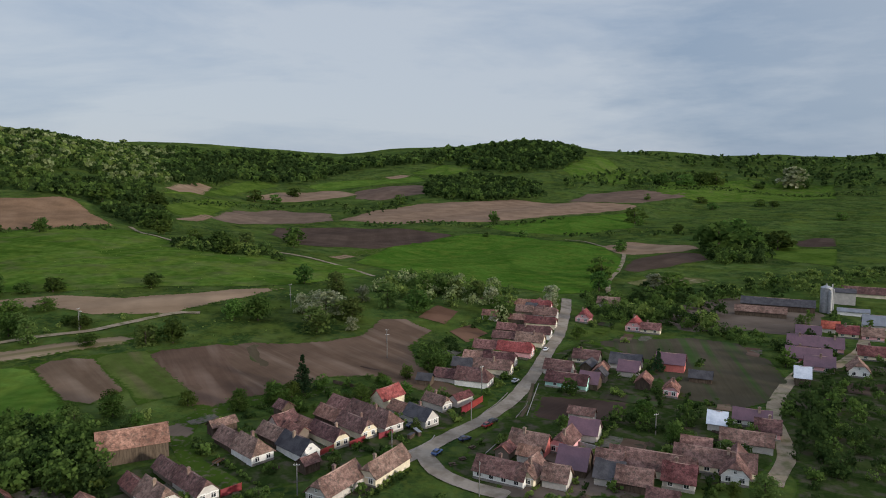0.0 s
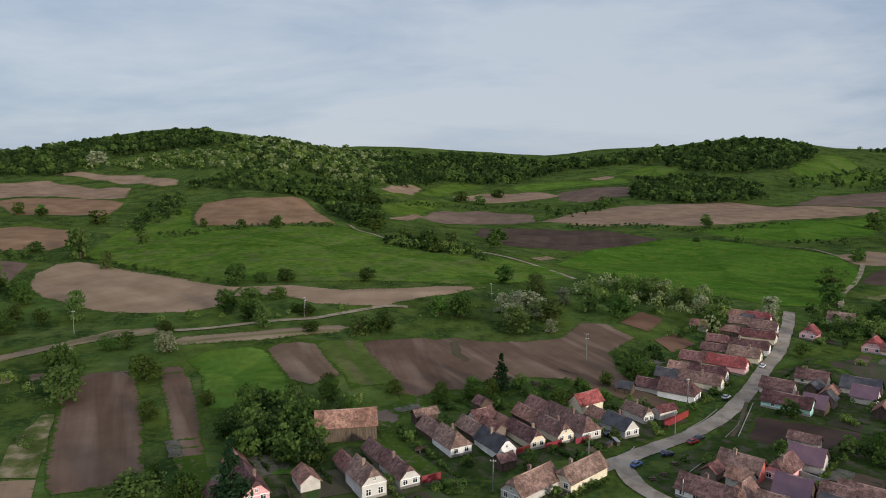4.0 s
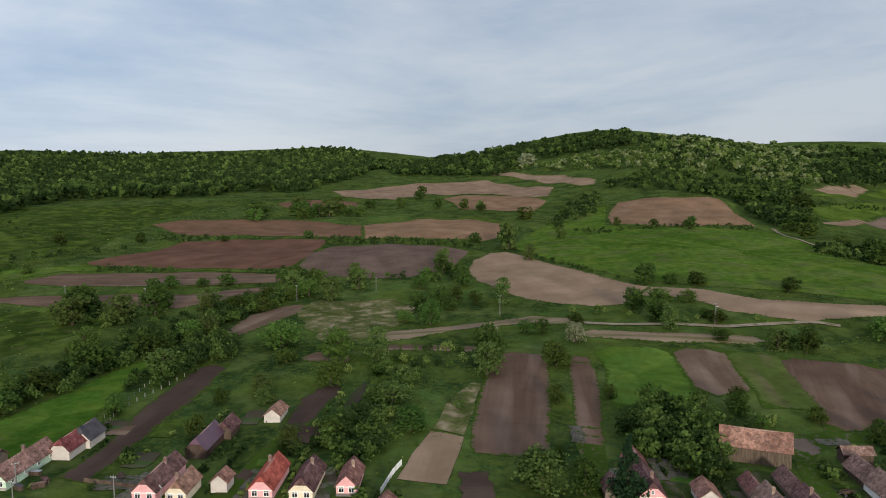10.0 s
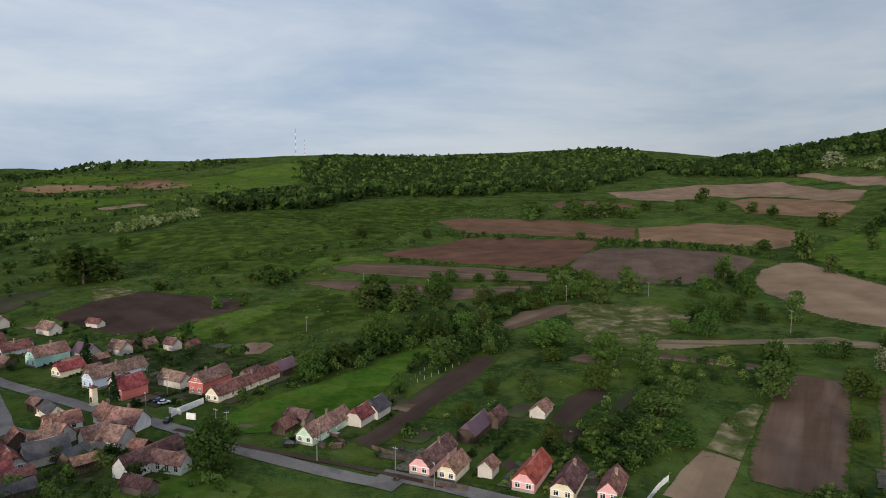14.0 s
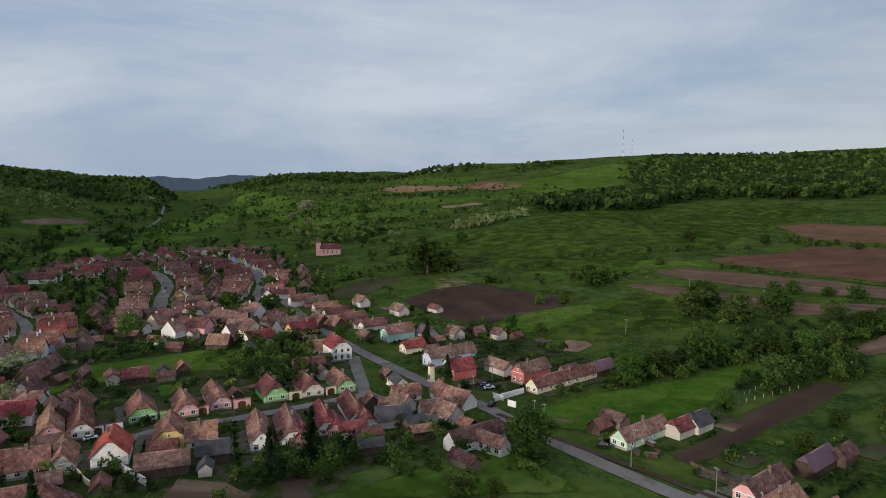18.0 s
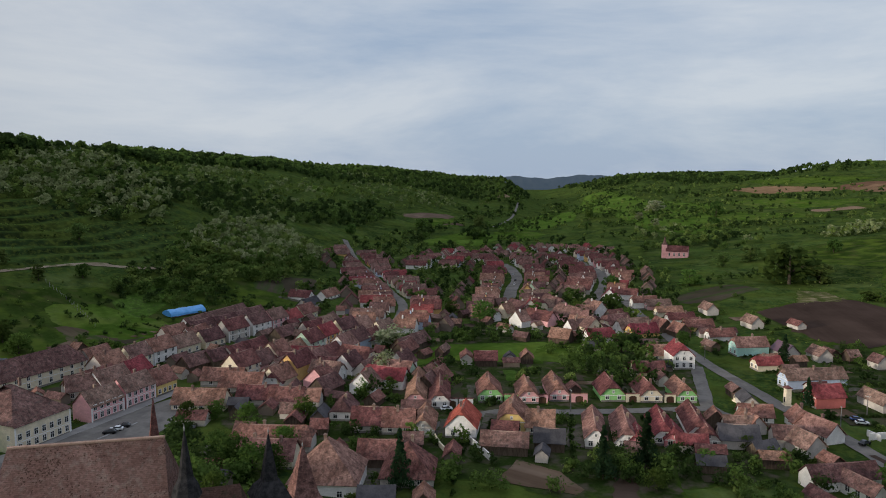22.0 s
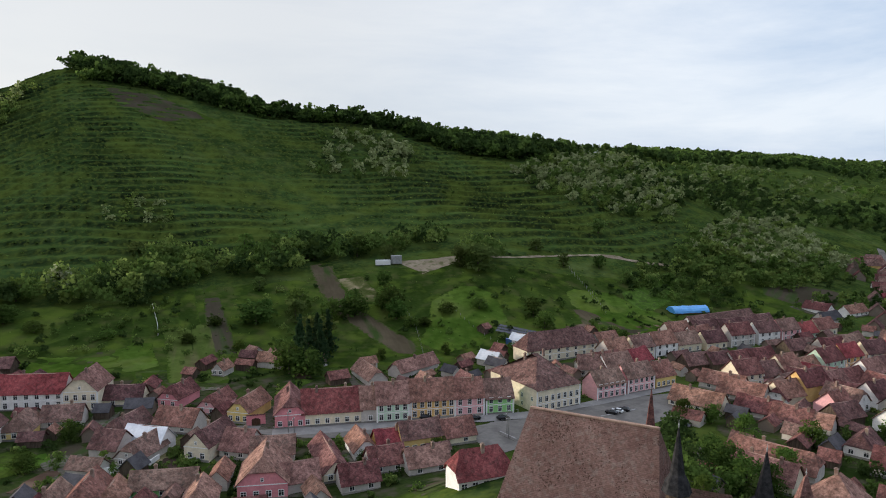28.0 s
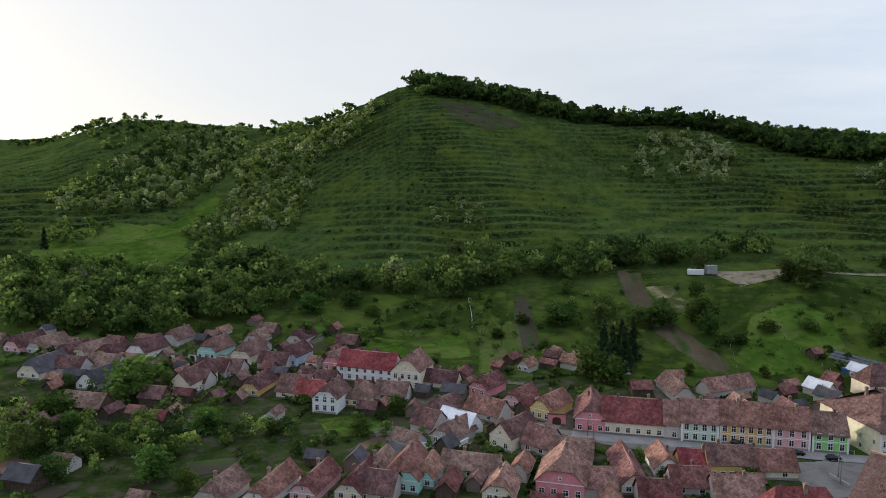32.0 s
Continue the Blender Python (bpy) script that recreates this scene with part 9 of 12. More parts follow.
house(49.8, -164.4, 177, 10.4, 14.3, AQUA, 0, "aqua hipped house with a old clay tile roof", h=4.0, hip=(0.6, 0), wins=4)
house(60.8, -156.5, 177, 7.0, 15.4, CREAM, 0, "cream gabled house with a old clay tile roof", h=2.7)
house(71.7, -153.6, 177, 7.0, 15.4, PINK, 0, "pink gabled house with a old clay tile roof", h=2.7)
house(81.5, -147.3, 177, 7.0, 17.6, WHITE, 0, "whitewashed gabled house with a old clay tile roof", h=2.7)
house(44.9, -168.6, 177, 7.0, 11.0, AQUA, 0, "aqua wing with a old clay tile roof", chimneys=0, h=2.7)
house(58.9, -170.7, 177, 6.1, 11.0, GREY, 1, "grey shed with a brown tile roof", wins=0, h=2.7)
house(24.0, -163.9, 177, 7.8, 11.0, CREAM, 8, "cream gabled house with a faded pink tile roof", h=2.7)
house(7.2, -192.4, 177, 12, 7.9, GREY, 1, "grey barn with a brown tile roof", kind='e', hip=(0, 0), wins=0, chimneys=0, name='barn', category='barn', h=3.0, band=False)
house(92.9, -144.5, 177, 7.8, 13.2, GREY, 1, "grey plastered house with a brown tile roof", h=2.7)
house(54.4, -157.6, 177, 10, 8.8, GREY, 1, "grey house with a brown tile roof", kind='e', hip=(0, 0), h=2.7)
house(146.8, -142.9, 177, 9, 6.2, M_WOOD, 4, "weathered timber barn with a slate grey roof", kind='e', hip=(0, 0), wins=0, chimneys=0, name='barn', category='barn', h=3.0, band=False)
house(-9.9, -177.0, -171, 7.0, 22.0, CREAM, 8, "cream long gabled house with a faded pink tile roof", hip=(0.2, 0), h=2.7)
house(-19.0, -189.9, -171, 7.0, 12.1, WHITE, 0, "whitewashed gabled house with a old clay tile roof", hip=(0.2, 0), h=2.7)
house(-27.0, -192.3, -171, 9, 7.9, YELLOW, 2, "yellow house with a red tile roof", kind='e', hip=(0, 0), h=2.7)
house(-35.6, -192.0, -171, 12, 7.9, YELLOW, 1, "yellow two-storey house with a brown tile roof", kind='e', hip=(0, 0), h=4.6, wins=5)
house(-46.2, -195.2, -171, 14, 8.8, CREAM, 0, "cream house with a old clay tile roof", kind='e', hip=(0, 0), h=2.7)
house(-40.5, -141.3, -171, 13, 7.9, WHITE, 7, "whitewashed large red-roofed house with a crimson roof", kind='e', hip=(0.7, 0.7), h=3.6, rise=5, wins=5)
house(-24.0, -179.5, -171, 10, 7.9, GREY, 0, "grey house with a old clay tile roof", kind='e', hip=(0, 0), h=2.7)
house(-0.8, -172.8, -171, 9, 7.9, GREY, 8, "grey shed with a faded pink tile roof", kind='e', hip=(0, 0), wins=0, chimneys=0, name='barn', category='barn', h=3.0, band=False)
house(-34.9, -176.3, -171, 12, 7.9, GREY, 8, "grey house with a faded pink tile roof", kind='e', hip=(0, 0), h=2.7)
house(-15.6, -169.5, -171, 10, 7.9, GREY, 0, "grey house with a old clay tile roof", kind='e', hip=(0, 0), h=2.7)

# ---- rows of houses along the farther streets ----
house_row([(-162, -219), (-184, -223), (-208, -229), (-234, -236), (-260, -238)], seed=1, gap=0.0, front=5, eaves=True)
house_row([(-260, -238), (-295, -255), (-334, -285), (-373, -328), (-409, -373), (-441, -417), (-476, -463), (-511, -507)], seed=2, far=True, gap=0.6, front=4.5)
house_row([(-344, -213), (-430, -262), (-479, -288), (-526, -320), (-593, -375)], seed=3, far=True, gap=0.6, front=7)
house_row([(-413, -189), (-458, -204), (-498, -220), (-537, -244), (-629, -320)], seed=4, far=True, gap=0.8, front=5)
house_row([(-490, -386), (-571, -419), (-638, -430), (-669, -368), (-727, -327)], seed=7, far=True, gap=1.2, front=5)
house_row([(-321, -204), (-356, -195), (-384, -180)], seed=8, far=True, gap=1.5, front=5)
house_row([(-176, -184), (-198, -191), (-226, -197)], seed=9, gap=2, front=5)
house_row([(-130, -266), (-179, -279), (-236, -289), (-281, -299)], seed=12, gap=1.5, front=1, sides=(1,), eaves=True)
house_row([(-109, -255), (-128, -251), (-153, -262)], seed=13, gap=1.5, front=1, sides=(1,), eaves=True)
house_row([(-320, -128), (-338, -154), (-336, -170)], seed=11, gap=1.5, front=5)
far_village()

# ---- the church and its towers ----
church()
spire_tower(-59.5, -96.2, 15.0, 40.5, 3.3, 15.5, "slim stair turret with a dark pointed spire", M_SLATE, M_WOOD, flare=0.12)
spire_tower(-79.5, -100.8, 12.0, 33.0, 5.4, 9.5, "squat gate tower with a flared shingled spire", M_SLATE, M_WOOD, flare=0.3, sides=4)
spire_tower(-91.4, -161.3, 2.0, 25.0, 4.6, 9.0, "small gate tower with a pointed red roof", M_TILE[0], M_WOOD, flare=0.1, sides=4)
spire_tower(-93.5, -107.5, 8.0, 24.5, 11.0, 3.0, "broad tower house under a pyramid tile roof", M_TILE[8], plaster(*WHITE), flare=0.05, sides=4)

# ---- gates, walls and fences ----
gate_wall(-207.5, -125.8, 127, 5, 3.2, GREEN, M_GATEWOOD, "green street wall with an arched cart gate")
gate_wall(-213.9, -116.7, 127, 4, 3.2, PINK, M_GATEWOOD, "pink street wall with an arched cart gate")
gate_wall(-223.1, -106.7, 127, 6, 3.2, PINK, M_GATEWOOD, "pink street wall with an arched cart gate")
gate_wall(-235.0, -91.3, 127, 5, 3.2, CREAM, M_GATEWOOD, "cream street wall with an arched cart gate")
gate_wall(-242.8, -80.4, 127, 4, 3.2, CREAM, M_GATEWOOD, "cream street wall with an arched cart gate")
gate_wall(-193.8, -136.1, 127, 5, 3.2, WHITE, M_GATEWOOD, "white street wall with an arched cart gate")
gate_wall(-190.9, -140.1, 127, 4, 3.2, WHITE, M_GATEWOOD, "white street wall with an arched cart gate")
gate_wall(13.3, -225.3, -177, 6, 3.4, ROSE, M_GATEWOOD, "rose street wall with an arched cart gate")
gate_wall(52.1, -213.6, -177, 5, 3.4, ROSE, M_GATEWOOD, "rose street wall with an arched cart gate")
gate_wall(181.8, -258.7, 174, 5, 3.0, MINT, M_GATEWOOD, "mint street wall with an arched cart gate")
gate_wall(159.1, -264.1, 174, 5, 3.0, CREAM, M_GATEWOOD, "cream street wall with an arched cart gate")
gate_wall(138.1, -262.3, 174, 6, 3.0, GREY, M_GATEWOOD, "grey street wall with an arched cart gate")
gate_wall(117.4, -262.0, 174, 5, 3.0, CREAM, M_GATEWOOD, "cream street wall with an arched cart gate")
gate_wall(172.7, -261.7, 174, 4, 3.0, AQUA, M_GATEWOOD, "aqua street wall with an arched cart gate")
fence([(-55, 165), (-51, 169)], 3, 2.2, M_GATE, "tall red sheet metal fence and gate", boards=True)
fence([(-35, 190), (-31, 195)], 2.5, 2.0, M_GATE, "tall dark red sheet metal fence", boards=True)
fence([(-27, 197), (-23, 202)], 2.5, 2.0, M_GATE, "tall red sheet metal fence", boards=True)
fence([(-19, 204), (-15, 208)], 2.5, 2.0, M_GATE, "tall red sheet metal fence", boards=True)
fence([(7, 229), (15, 241)], 3, 2.4, M_GATE, "tall red sheet metal fence", boards=True)
fence([(7, 227), (15, 241)], 3, 2.4, M_GATE, "tall red sheet metal fence", boards=True)
wall_line([(-175, -128), (-169, -119), (-165, -112), (-160, -104)], 2.2, 0.35, plaster(*WHITE), "long whitewashed garden wall")
wall_line([(-164, -127), (-159, -121), (-156, -116)], 1.6, 0.4, plaster(*CREAM), "old cream plastered garden wall")
wall_line([(56, -194), (49, -194), (42, -196)], 2.4, 0.4, plaster(*WHITE), "whitewashed courtyard wall")
wall_line([(42, -196), (39, -203)], 1.6, 0.4, plaster(*WHITE), "whitewashed courtyard wall")
wall_line([(-244, -19), (-255, -9)], 2.2, 0.3, plaster(*WHITE), "white plastered yard wall")
wall_line([(-248, -20), (-245, -16)], 2.0, 0.3, plaster(*WHITE), "white plastered yard wall")
wall_line([(-240, -14), (-238, -11)], 2.2, 0.3, plaster(*WHITE), "white plastered yard wall")
wall_line([(-10, 193), (-3, 204), (-2, 208)], 0.3, 0.22, M_PLINTH, "low concrete kerb wall along the verge", name='kerb', category='kerb')
wall_line([(-16, 188), (-10, 192)], 0.3, 0.22, M_PLINTH, "low concrete kerb wall along the verge", name='kerb', category='kerb')
wall_line([(14, 228), (20, 239), (25, 251)], 0.3, 0.22, M_PLINTH, "low concrete kerb wall along the verge", name='kerb', category='kerb')
wall_line([(36, 262), (30, 236), (25, 224)], 0.3, 0.22, M_PLINTH, "low concrete kerb wall along the verge", name='kerb', category='kerb')
wall_line([(38, 262), (33, 242), (29, 226)], 0.3, 0.22, M_PLINTH, "low concrete kerb wall along the verge", name='kerb', category='kerb')
wall_line([(13, 194), (18, 204)], 0.3, 0.22, M_PLINTH, "low concrete culvert wall", name='kerb', category='kerb')
wall_line([(40, 201), (48, 194)], 1.6, 0.3, M_CONCRETE, "grey concrete garden wall")
wall_line([(-62, -201), (-65, -194)], 1.2, 0.4, M_CONCRETE, "low grey wall in the square")
wall_line([(-100, -209), (-115, -213)], 0.5, 0.5, M_CONCRETE, "low kerb round a parking bay", name='kerb', category='kerb')
fence([(-244, 57), (-257, 74), (-270, 93)], 4, 1.5, M_CONCRETE, "line of pale wooden fence posts between gardens", rails=False)
fence([(-172, -406), (-173, -377), (-167, -346)], 4, 1.6, M_CONCRETE, "line of white fence posts up the slope", rails=False)
fence([(-173, -413), (-173, -392), (-169, -362)], 4, 1.6, M_CONCRETE, "line of white fence posts up the slope", rails=False)
fence([(-139, 96), (-146, 105), (-149, 110)], 2, 1.8, M_FRAME, "white boarded garden fence", boards=True)
fence([(-88, 152), (-82, 145)], 2, 1.5, M_WOOD, "weathered grey boarded garden fence", boards=True)
fence([(-233, 54), (-254, 66), (-271, 80)], 4, 1.4, M_CONCRETE, "line of pale wooden fence posts between gardens", rails=False)
fence([(71, -369), (65, -347), (62, -332)], 3, 1.4, M_FRAME, "white boarded garden fence uphill", boards=True)
fence([(-17, 246), (-30, 250), (-41, 255)], 3, 1.6, M_WOOD, "weathered grey boarded garden fence", boards=True)
fence([(-82, -345), (-88, -324), (-94, -310)], 4, 1.5, M_CONCRETE, "line of pale wooden fence posts between gardens", rails=False)
fence([(-57, -349), (-58, -325), (-56, -298)], 4, 1.5, M_CONCRETE, "line of pale wooden fence posts between gardens", rails=False)
fence([(-168, 48), (-161, 58)], 3, 1.4, M_WOOD, "weathered grey boarded garden fence", boards=True)
fence([(-196, 40), (-179, 52)], 3, 1.4, M_WOOD, "weathered grey boarded garden fence", boards=True)
fence([(-67, -226), (-74, -219)], 2, 1.6, M_METAL, "iron railing fence by the school")

# ---- poles, vehicles and yard things ----
utility_pole(-253.6, 252.0, 10.8, 20)
utility_pole(-160.4, 301.5, 8.0, 49)
utility_pole(-350.5, 240.2, 8.5, 34)
utility_pole(-83.5, 376.3, 7.7, 19)
utility_pole(-448.5, 87.2, 9.9, 10)
utility_pole(-414.0, 121.9, 9.3, 54)
utility_pole(-360.0, 190.7, 9.5, 66)
utility_pole(-25.1, 311.4, 7.0, 5)
utility_pole(15.1, 249.6, 10.8, 41)
utility_pole(10.0, 221.2, 8.1, 39)
utility_pole(-14.5, 196.4, 7.0, 19)
utility_pole(-36.3, 166.9, 8.5, 5)
utility_pole(-159.5, 298.5, 10.2, 80)
utility_pole(-23.3, 290.5, 10.9, 25)
utility_pole(-79.0, 357.1, 7.6, 5)
utility_pole(-349.5, 38.2, 8.3, 50)
utility_pole(-191.6, 23.3, 7.0, 52)
utility_pole(-203.3, 25.7, 7.2, 81)
utility_pole(-178.6, 43.1, 7.0, 36)
utility_pole(-211.9, -104.5, 8.2, 50)
utility_pole(-250.6, -27.6, 7.4, 18)
utility_pole(-309.9, -88.0, 7.0, 16)
utility_pole(3.0, -216.1, 7.0, 80)
utility_pole(1.2, -210.8, 7.0, 62)
utility_pole(-63.3, -196.0, 7.3, 0)
utility_pole(-63.4, -198.2, 8.2, 56)
utility_pole(-270.5, -22.2, 7.0, 80)
utility_pole(9.7, 167.0, 9.1, 86)
utility_pole(67.4, 209.3, 7.0, 20)
utility_pole(-226.7, -4.4, 7.0, 50)
utility_pole(-302.3, -97.3, 7.0, 30)
utility_pole(-223.1, -1.1, 7.0, 76)
utility_pole(-165.4, 50.3, 7.0, 0)
car(7.2, 203.7, 35, (0.015, 0.022, 0.06), "dark blue small car parked beside the street")
car(-1.2, 193.1, 60, (0.05, 0.09, 0.22), "blue small car parked beside the street")
car(14.9, 215.6, 50, (0.25, 0.02, 0.02), "red small car parked beside the street")
car(17.0, 219.2, 50, (0.012, 0.012, 0.014), "black small car parked beside the street")
car(29.1, 263.6, 60, (0.38, 0.39, 0.4), "silver grey small car parked beside the street")
car(48.2, 311.0, 70, (0.7, 0.7, 0.7), "white small car parked beside the street")
car(-104.6, -210.7, 318, (0.012, 0.012, 0.014), "black small car parked beside the street")
car(-107.2, -211.7, 318, (0.7, 0.7, 0.7), "white small car parked beside the street")
car(-110.2, -212.6, 318, (0.012, 0.012, 0.014), "black small car parked beside the street")
car(-66.8, -213.4, 188, (0.012, 0.012, 0.014), "black small car parked beside the street")
car(-57.5, -215.0, 188, (0.012, 0.012, 0.014), "black small car parked beside the street")
car(-123.4, -194.0, 228, (0.012, 0.012, 0.014), "black small car parked beside the street")
car(29.1, -197.9, 203, (0.38, 0.39, 0.4), "silver grey small car parked beside the street")
car(8.1, -200.5, 351, (0.7, 0.7, 0.7), "white small car parked beside the street")
car(6.4, -200.5, 351, (0.7, 0.7, 0.7), "white small car parked beside the street")
car(-10.7, -221.7, 186, (0.7, 0.7, 0.7), "white small car parked beside the street")
car(-186.8, -139.5, 137, (0.7, 0.7, 0.7), "white small car parked beside the street")
car(-41.8, -219.1, 161, (0.012, 0.012, 0.014), "black small car parked beside the street")
car(-257.9, -22.3, 112, (0.7, 0.7, 0.7), "white small car parked beside the street")
car(-260.9, -24.1, 112, (0.05, 0.09, 0.22), "blue small car parked beside the street")
car(-204.8, 17.0, 76, (0.012, 0.012, 0.014), "black small car parked beside the street")
car(137.1, -187.3, 223, (0.7, 0.7, 0.7), "white small car parked beside the street")
car(-452.5, -272.9, 207, (0.7, 0.7, 0.7), "white small car parked beside the street")
car(-472.3, -283.9, 207, (0.012, 0.012, 0.014), "black small car parked beside the street")
car(-494.8, -299.7, 207, (0.38, 0.39, 0.4), "silver grey small car parked beside the street")
car(-238.1, -19.6, 157, (0.012, 0.012, 0.014), "black small car parked beside the street")
car(-9.3, 214.4, 35, (0.015, 0.022, 0.06), "dark blue small car parked beside the street")
car(14.7, -177.7, 193, (0.38, 0.39, 0.4), "silver grey small car parked beside the street")
radio_mast(-2355, 233, 89)
radio_mast(-2322, 258, 54)
silo(228.7, 404.1, 3.0, 15)
silo(229.0, 399.8, 1.2, 13)
crate("truck_trailer", 242.7, 397.6, -24, 12, 2.6, 2.8, M_FRAME, "white box truck trailer parked in the farm yard", "trailer", z=0.6)
crate("container", -100.3, -308.3, 158, 5, 2.4, 2.6, material("blue_sheet", (0.03, 0.10, 0.26), (0.045, 0.13, 0.32), rough=0.5), "blue steel site container in the grass", "container")
crate("container", -53.1, -417.8, 180, 9, 3, 3, M_FRAME, "white cabin beside the hillside track", "cabin")
crate("container", -61.6, -419.3, -169, 6, 4, 5, M_METAL, "grey steel water tank beside the hillside track", "tank")
solar_field(-108.0, -320.4, 149, 3, 9)
tunnel("tarpaulin_stack", -222.0, -354.2, 180, 22, 5, material("blue_tarpaulin", (0.06, 0.26, 0.55), (0.10, 0.34, 0.66), rough=0.4, bump=0.3), "bright blue tarpaulin over a long stack", "tarpaulin", squash=0.7)
tunnel("greenhouse", 108.9, -206.7, -90, 7, 1.8, material("green_plastic_film", (0.30, 0.52, 0.44), (0.42, 0.62, 0.54), rough=0.3), "small green plastic garden tunnel", "greenhouse", squash=1.1)
tunnel("greenhouse", 76.7, -162.8, -150, 8, 1.6, material("clear_plastic_film", (0.42, 0.45, 0.46), (0.55, 0.57, 0.58), rough=0.3), "clear plastic garden tunnel", "greenhouse", squash=1.0)
village_church(-665.7, -229.0, 13)
shrine(-264.8, -46.1, 40, 6.5)
shrine(-259.0, -61.4, 49, 2.6)
bench_table(9.2, 198.2, 55)
bench_table(6.1, 189.7, 38)
bench_table(3.1, 185.9, 20)
bench_table(30.0, -290.3, 30)
bench_table(-172.7, 42.0, 50)
bench_table(-187.6, -4.5, 5)

# ---- backyards of the village ----
HOMES = backyards(250, 150, 77)


def garden_bushes(n, seed):
    """Berry bushes, vines and young fruit trees behind the houses, past counting."""
    rnd = random.Random(seed)
    kits = [leaf_cloud(800 + v, 1.0, 1.5, 7, 9, 0.26, 0.15, "bush")[0] for v in range(5)]
    heaps, made, tries = {0: [], 1: [], 2: []}, 0, 0
    while made < n and tries < n * 15:
        tries += 1
        b = HOMES[rnd.randrange(len(HOMES))]
        ang, d = rnd.uniform(0, 6.283), rnd.uniform(5, 32)
        x, y = b[0] + d * math.cos(ang), b[1] + d * math.sin(ang)
        if not free(x, y, 1.2):
            continue
        for _ in range(rnd.choice((1, 1, 2, 4))):
            x, y = x + rnd.uniform(-1.6, 1.6), y + rnd.uniform(-1.6, 1.6)
            if not free(x, y, 0.8):
                continue
            co = kits[rnd.randrange(5)] * rnd.choice((1.2, 1.8, 2.4, 3.6))
            t = rnd.uniform(0, 6.28)
            heaps[rnd.choice((0, 1, 1, 2))].append(np.column_stack([co[:, 0] * math.cos(t) - co[:, 1] * math.sin(t) + x, co[:, 0] * math.sin(t) + co[:, 1] * math.cos(t) + y, co[:, 2] + up(x, y) - 0.15]))
            made += 1
    for c, h in heaps.items():
        v = np.concatenate(h)
        tagged(new("garden_bushes", cloud_mesh("garden_bushes", v, np.arange(len(v)).reshape(-1, 4), M_WOODS[c])), "leafy bushes and vines in the village gardens", "bushes", kind="stuff")


garden_bushes(1300, 31)


def plot_hedges(seed):
    """Ragged low hedges and overgrown fences between the long garden plots."""
    rnd = random.Random(seed)
    kits = [leaf_cloud(850 + v, 1.0, 1.3, 3, 6, 0.5, 0.1, "bush")[0] for v in range(4)]
    heaps = {0: [], 1: [], 2: []}
    for b in HOMES:
        if rnd.random() < 0.35:
            continue
        sd = rnd.choice((-1, 1))
        c, s = math.cos(b[2]), math.sin(b[2])
        u0, v0, dv = sd * (b[3] + rnd.uniform(1.5, 5)), -b[4], rnd.choice((-1, 1))
        run, col = rnd.uniform(14, 40), rnd.choice((0, 0, 1, 2))
        for k in range(int(run / 1.3)):
            u, v = u0 + rnd.uniform(-0.4, 0.4), dv * (v0 + k * 1.3)
            x, y = b[0] + c * u - s * v, b[1] + s * u + c * v
            if rnd.random() < 0.15 or not free(x, y, 0.6):
                continue
            co = kits[k % 4] * rnd.uniform(0.8, 2.0)
            heaps[col].append(co + np.array([x, y, up(x, y) - 0.1]))
    for c, h in heaps.items():
        v = np.concatenate(h)
        tagged(new("plot_hedge", cloud_mesh("plot_hedge", v, np.arange(len(v)).reshape(-1, 4), M_WOODS[c])), "ragged low hedges between the garden plots", "hedge", kind="stuff")


plot_hedges(12)

# ---- woods and scrub ----
wood("woodland", [(-909, 94), (-936, -12), (-1116, -32), (-1445, 75), (-1314, 238), (-1340, 424), (-1640, 815), (-1560, 1026), (-1470, 1140), (-1380, 955), (-1003, 550), (-1077, 503), (-994, 332), (-1054, 208)], 13, 15, [0, 0, 1], "dense dark green deciduous wood on the ridge", 41)
wood("woodland", [(-2188, 296), (-2075, 621), (-1952, 950), (-1892, 1222), (-1571, 1078), (-1602, 879), (-1441, 508), (-1484, 176), (-1848, 193)], 15, 10, [0, 0, 1, 0, 0, 2], "mixed scrub and small trees on the hillside", 42, keep=0.6)
wood("woodland", [(-1519, 1058), (-1167, 1058), (-960, 1148), (-848, 1217), (-730, 1067), (-824, 1035), (-934, 996), (-888, 887), (-1191, 858)], 12, 13, [0, 0, 1], "dense dark green deciduous wood on the ridge", 43)
wood("woodland", [(-912, 926), (-794, 998), (-703, 1045), (-546, 950), (-514, 834), (-683, 903)], 12, 9, [3, 2, 1], "acacia scrub in pale blossom on the slope", 44, keep=0.8)
wood("woodland", [(-567, 749), (-557, 828), (-466, 841), (-404, 950), (-370, 821), (-427, 772)], 12, 10, [0, 1], "mixed scrub and small trees on the hillside", 45)
wood("woodland", [(-457, 512), (-558, 702), (-539, 724), (-476, 630), (-428, 495)], 10, 8, [0, 1], "mixed scrub and small trees on the hillside", 46, keep=0.7)
wood("woodland", [(-789, 1160), (-643, 1197), (-904, 1983), (-417, 1072), (-394, 902), (-524, 938), (-681, 1018)], 14, 11, [0, 1, 0, 2, 3], "mixed scrub and small trees on the hillside", 47)
wood("woodland", [(-444, 906), (-382, 933), (-281, 711), (-279, 638), (-340, 713), (-408, 791)], 11, 10, [0, 1, 0], "mixed scrub and small trees on the hillside", 48, keep=0.8)
wood("woodland", [(-457, 776), (-426, 897), (-402, 803), (-421, 755)], 11, 10, [0, 1], "mixed scrub and small trees on the hillside", 49)
wood("woodland", [(-696, 1100), (-748, 1375), (-807, 1906), (-646, 1760), (-430, 1096), (-459, 969), (-482, 855), (-497, 780)], 14, 11, [0, 1, 0, 2, 3], "mixed scrub and small trees on the hillside", 50, keep=0.9)
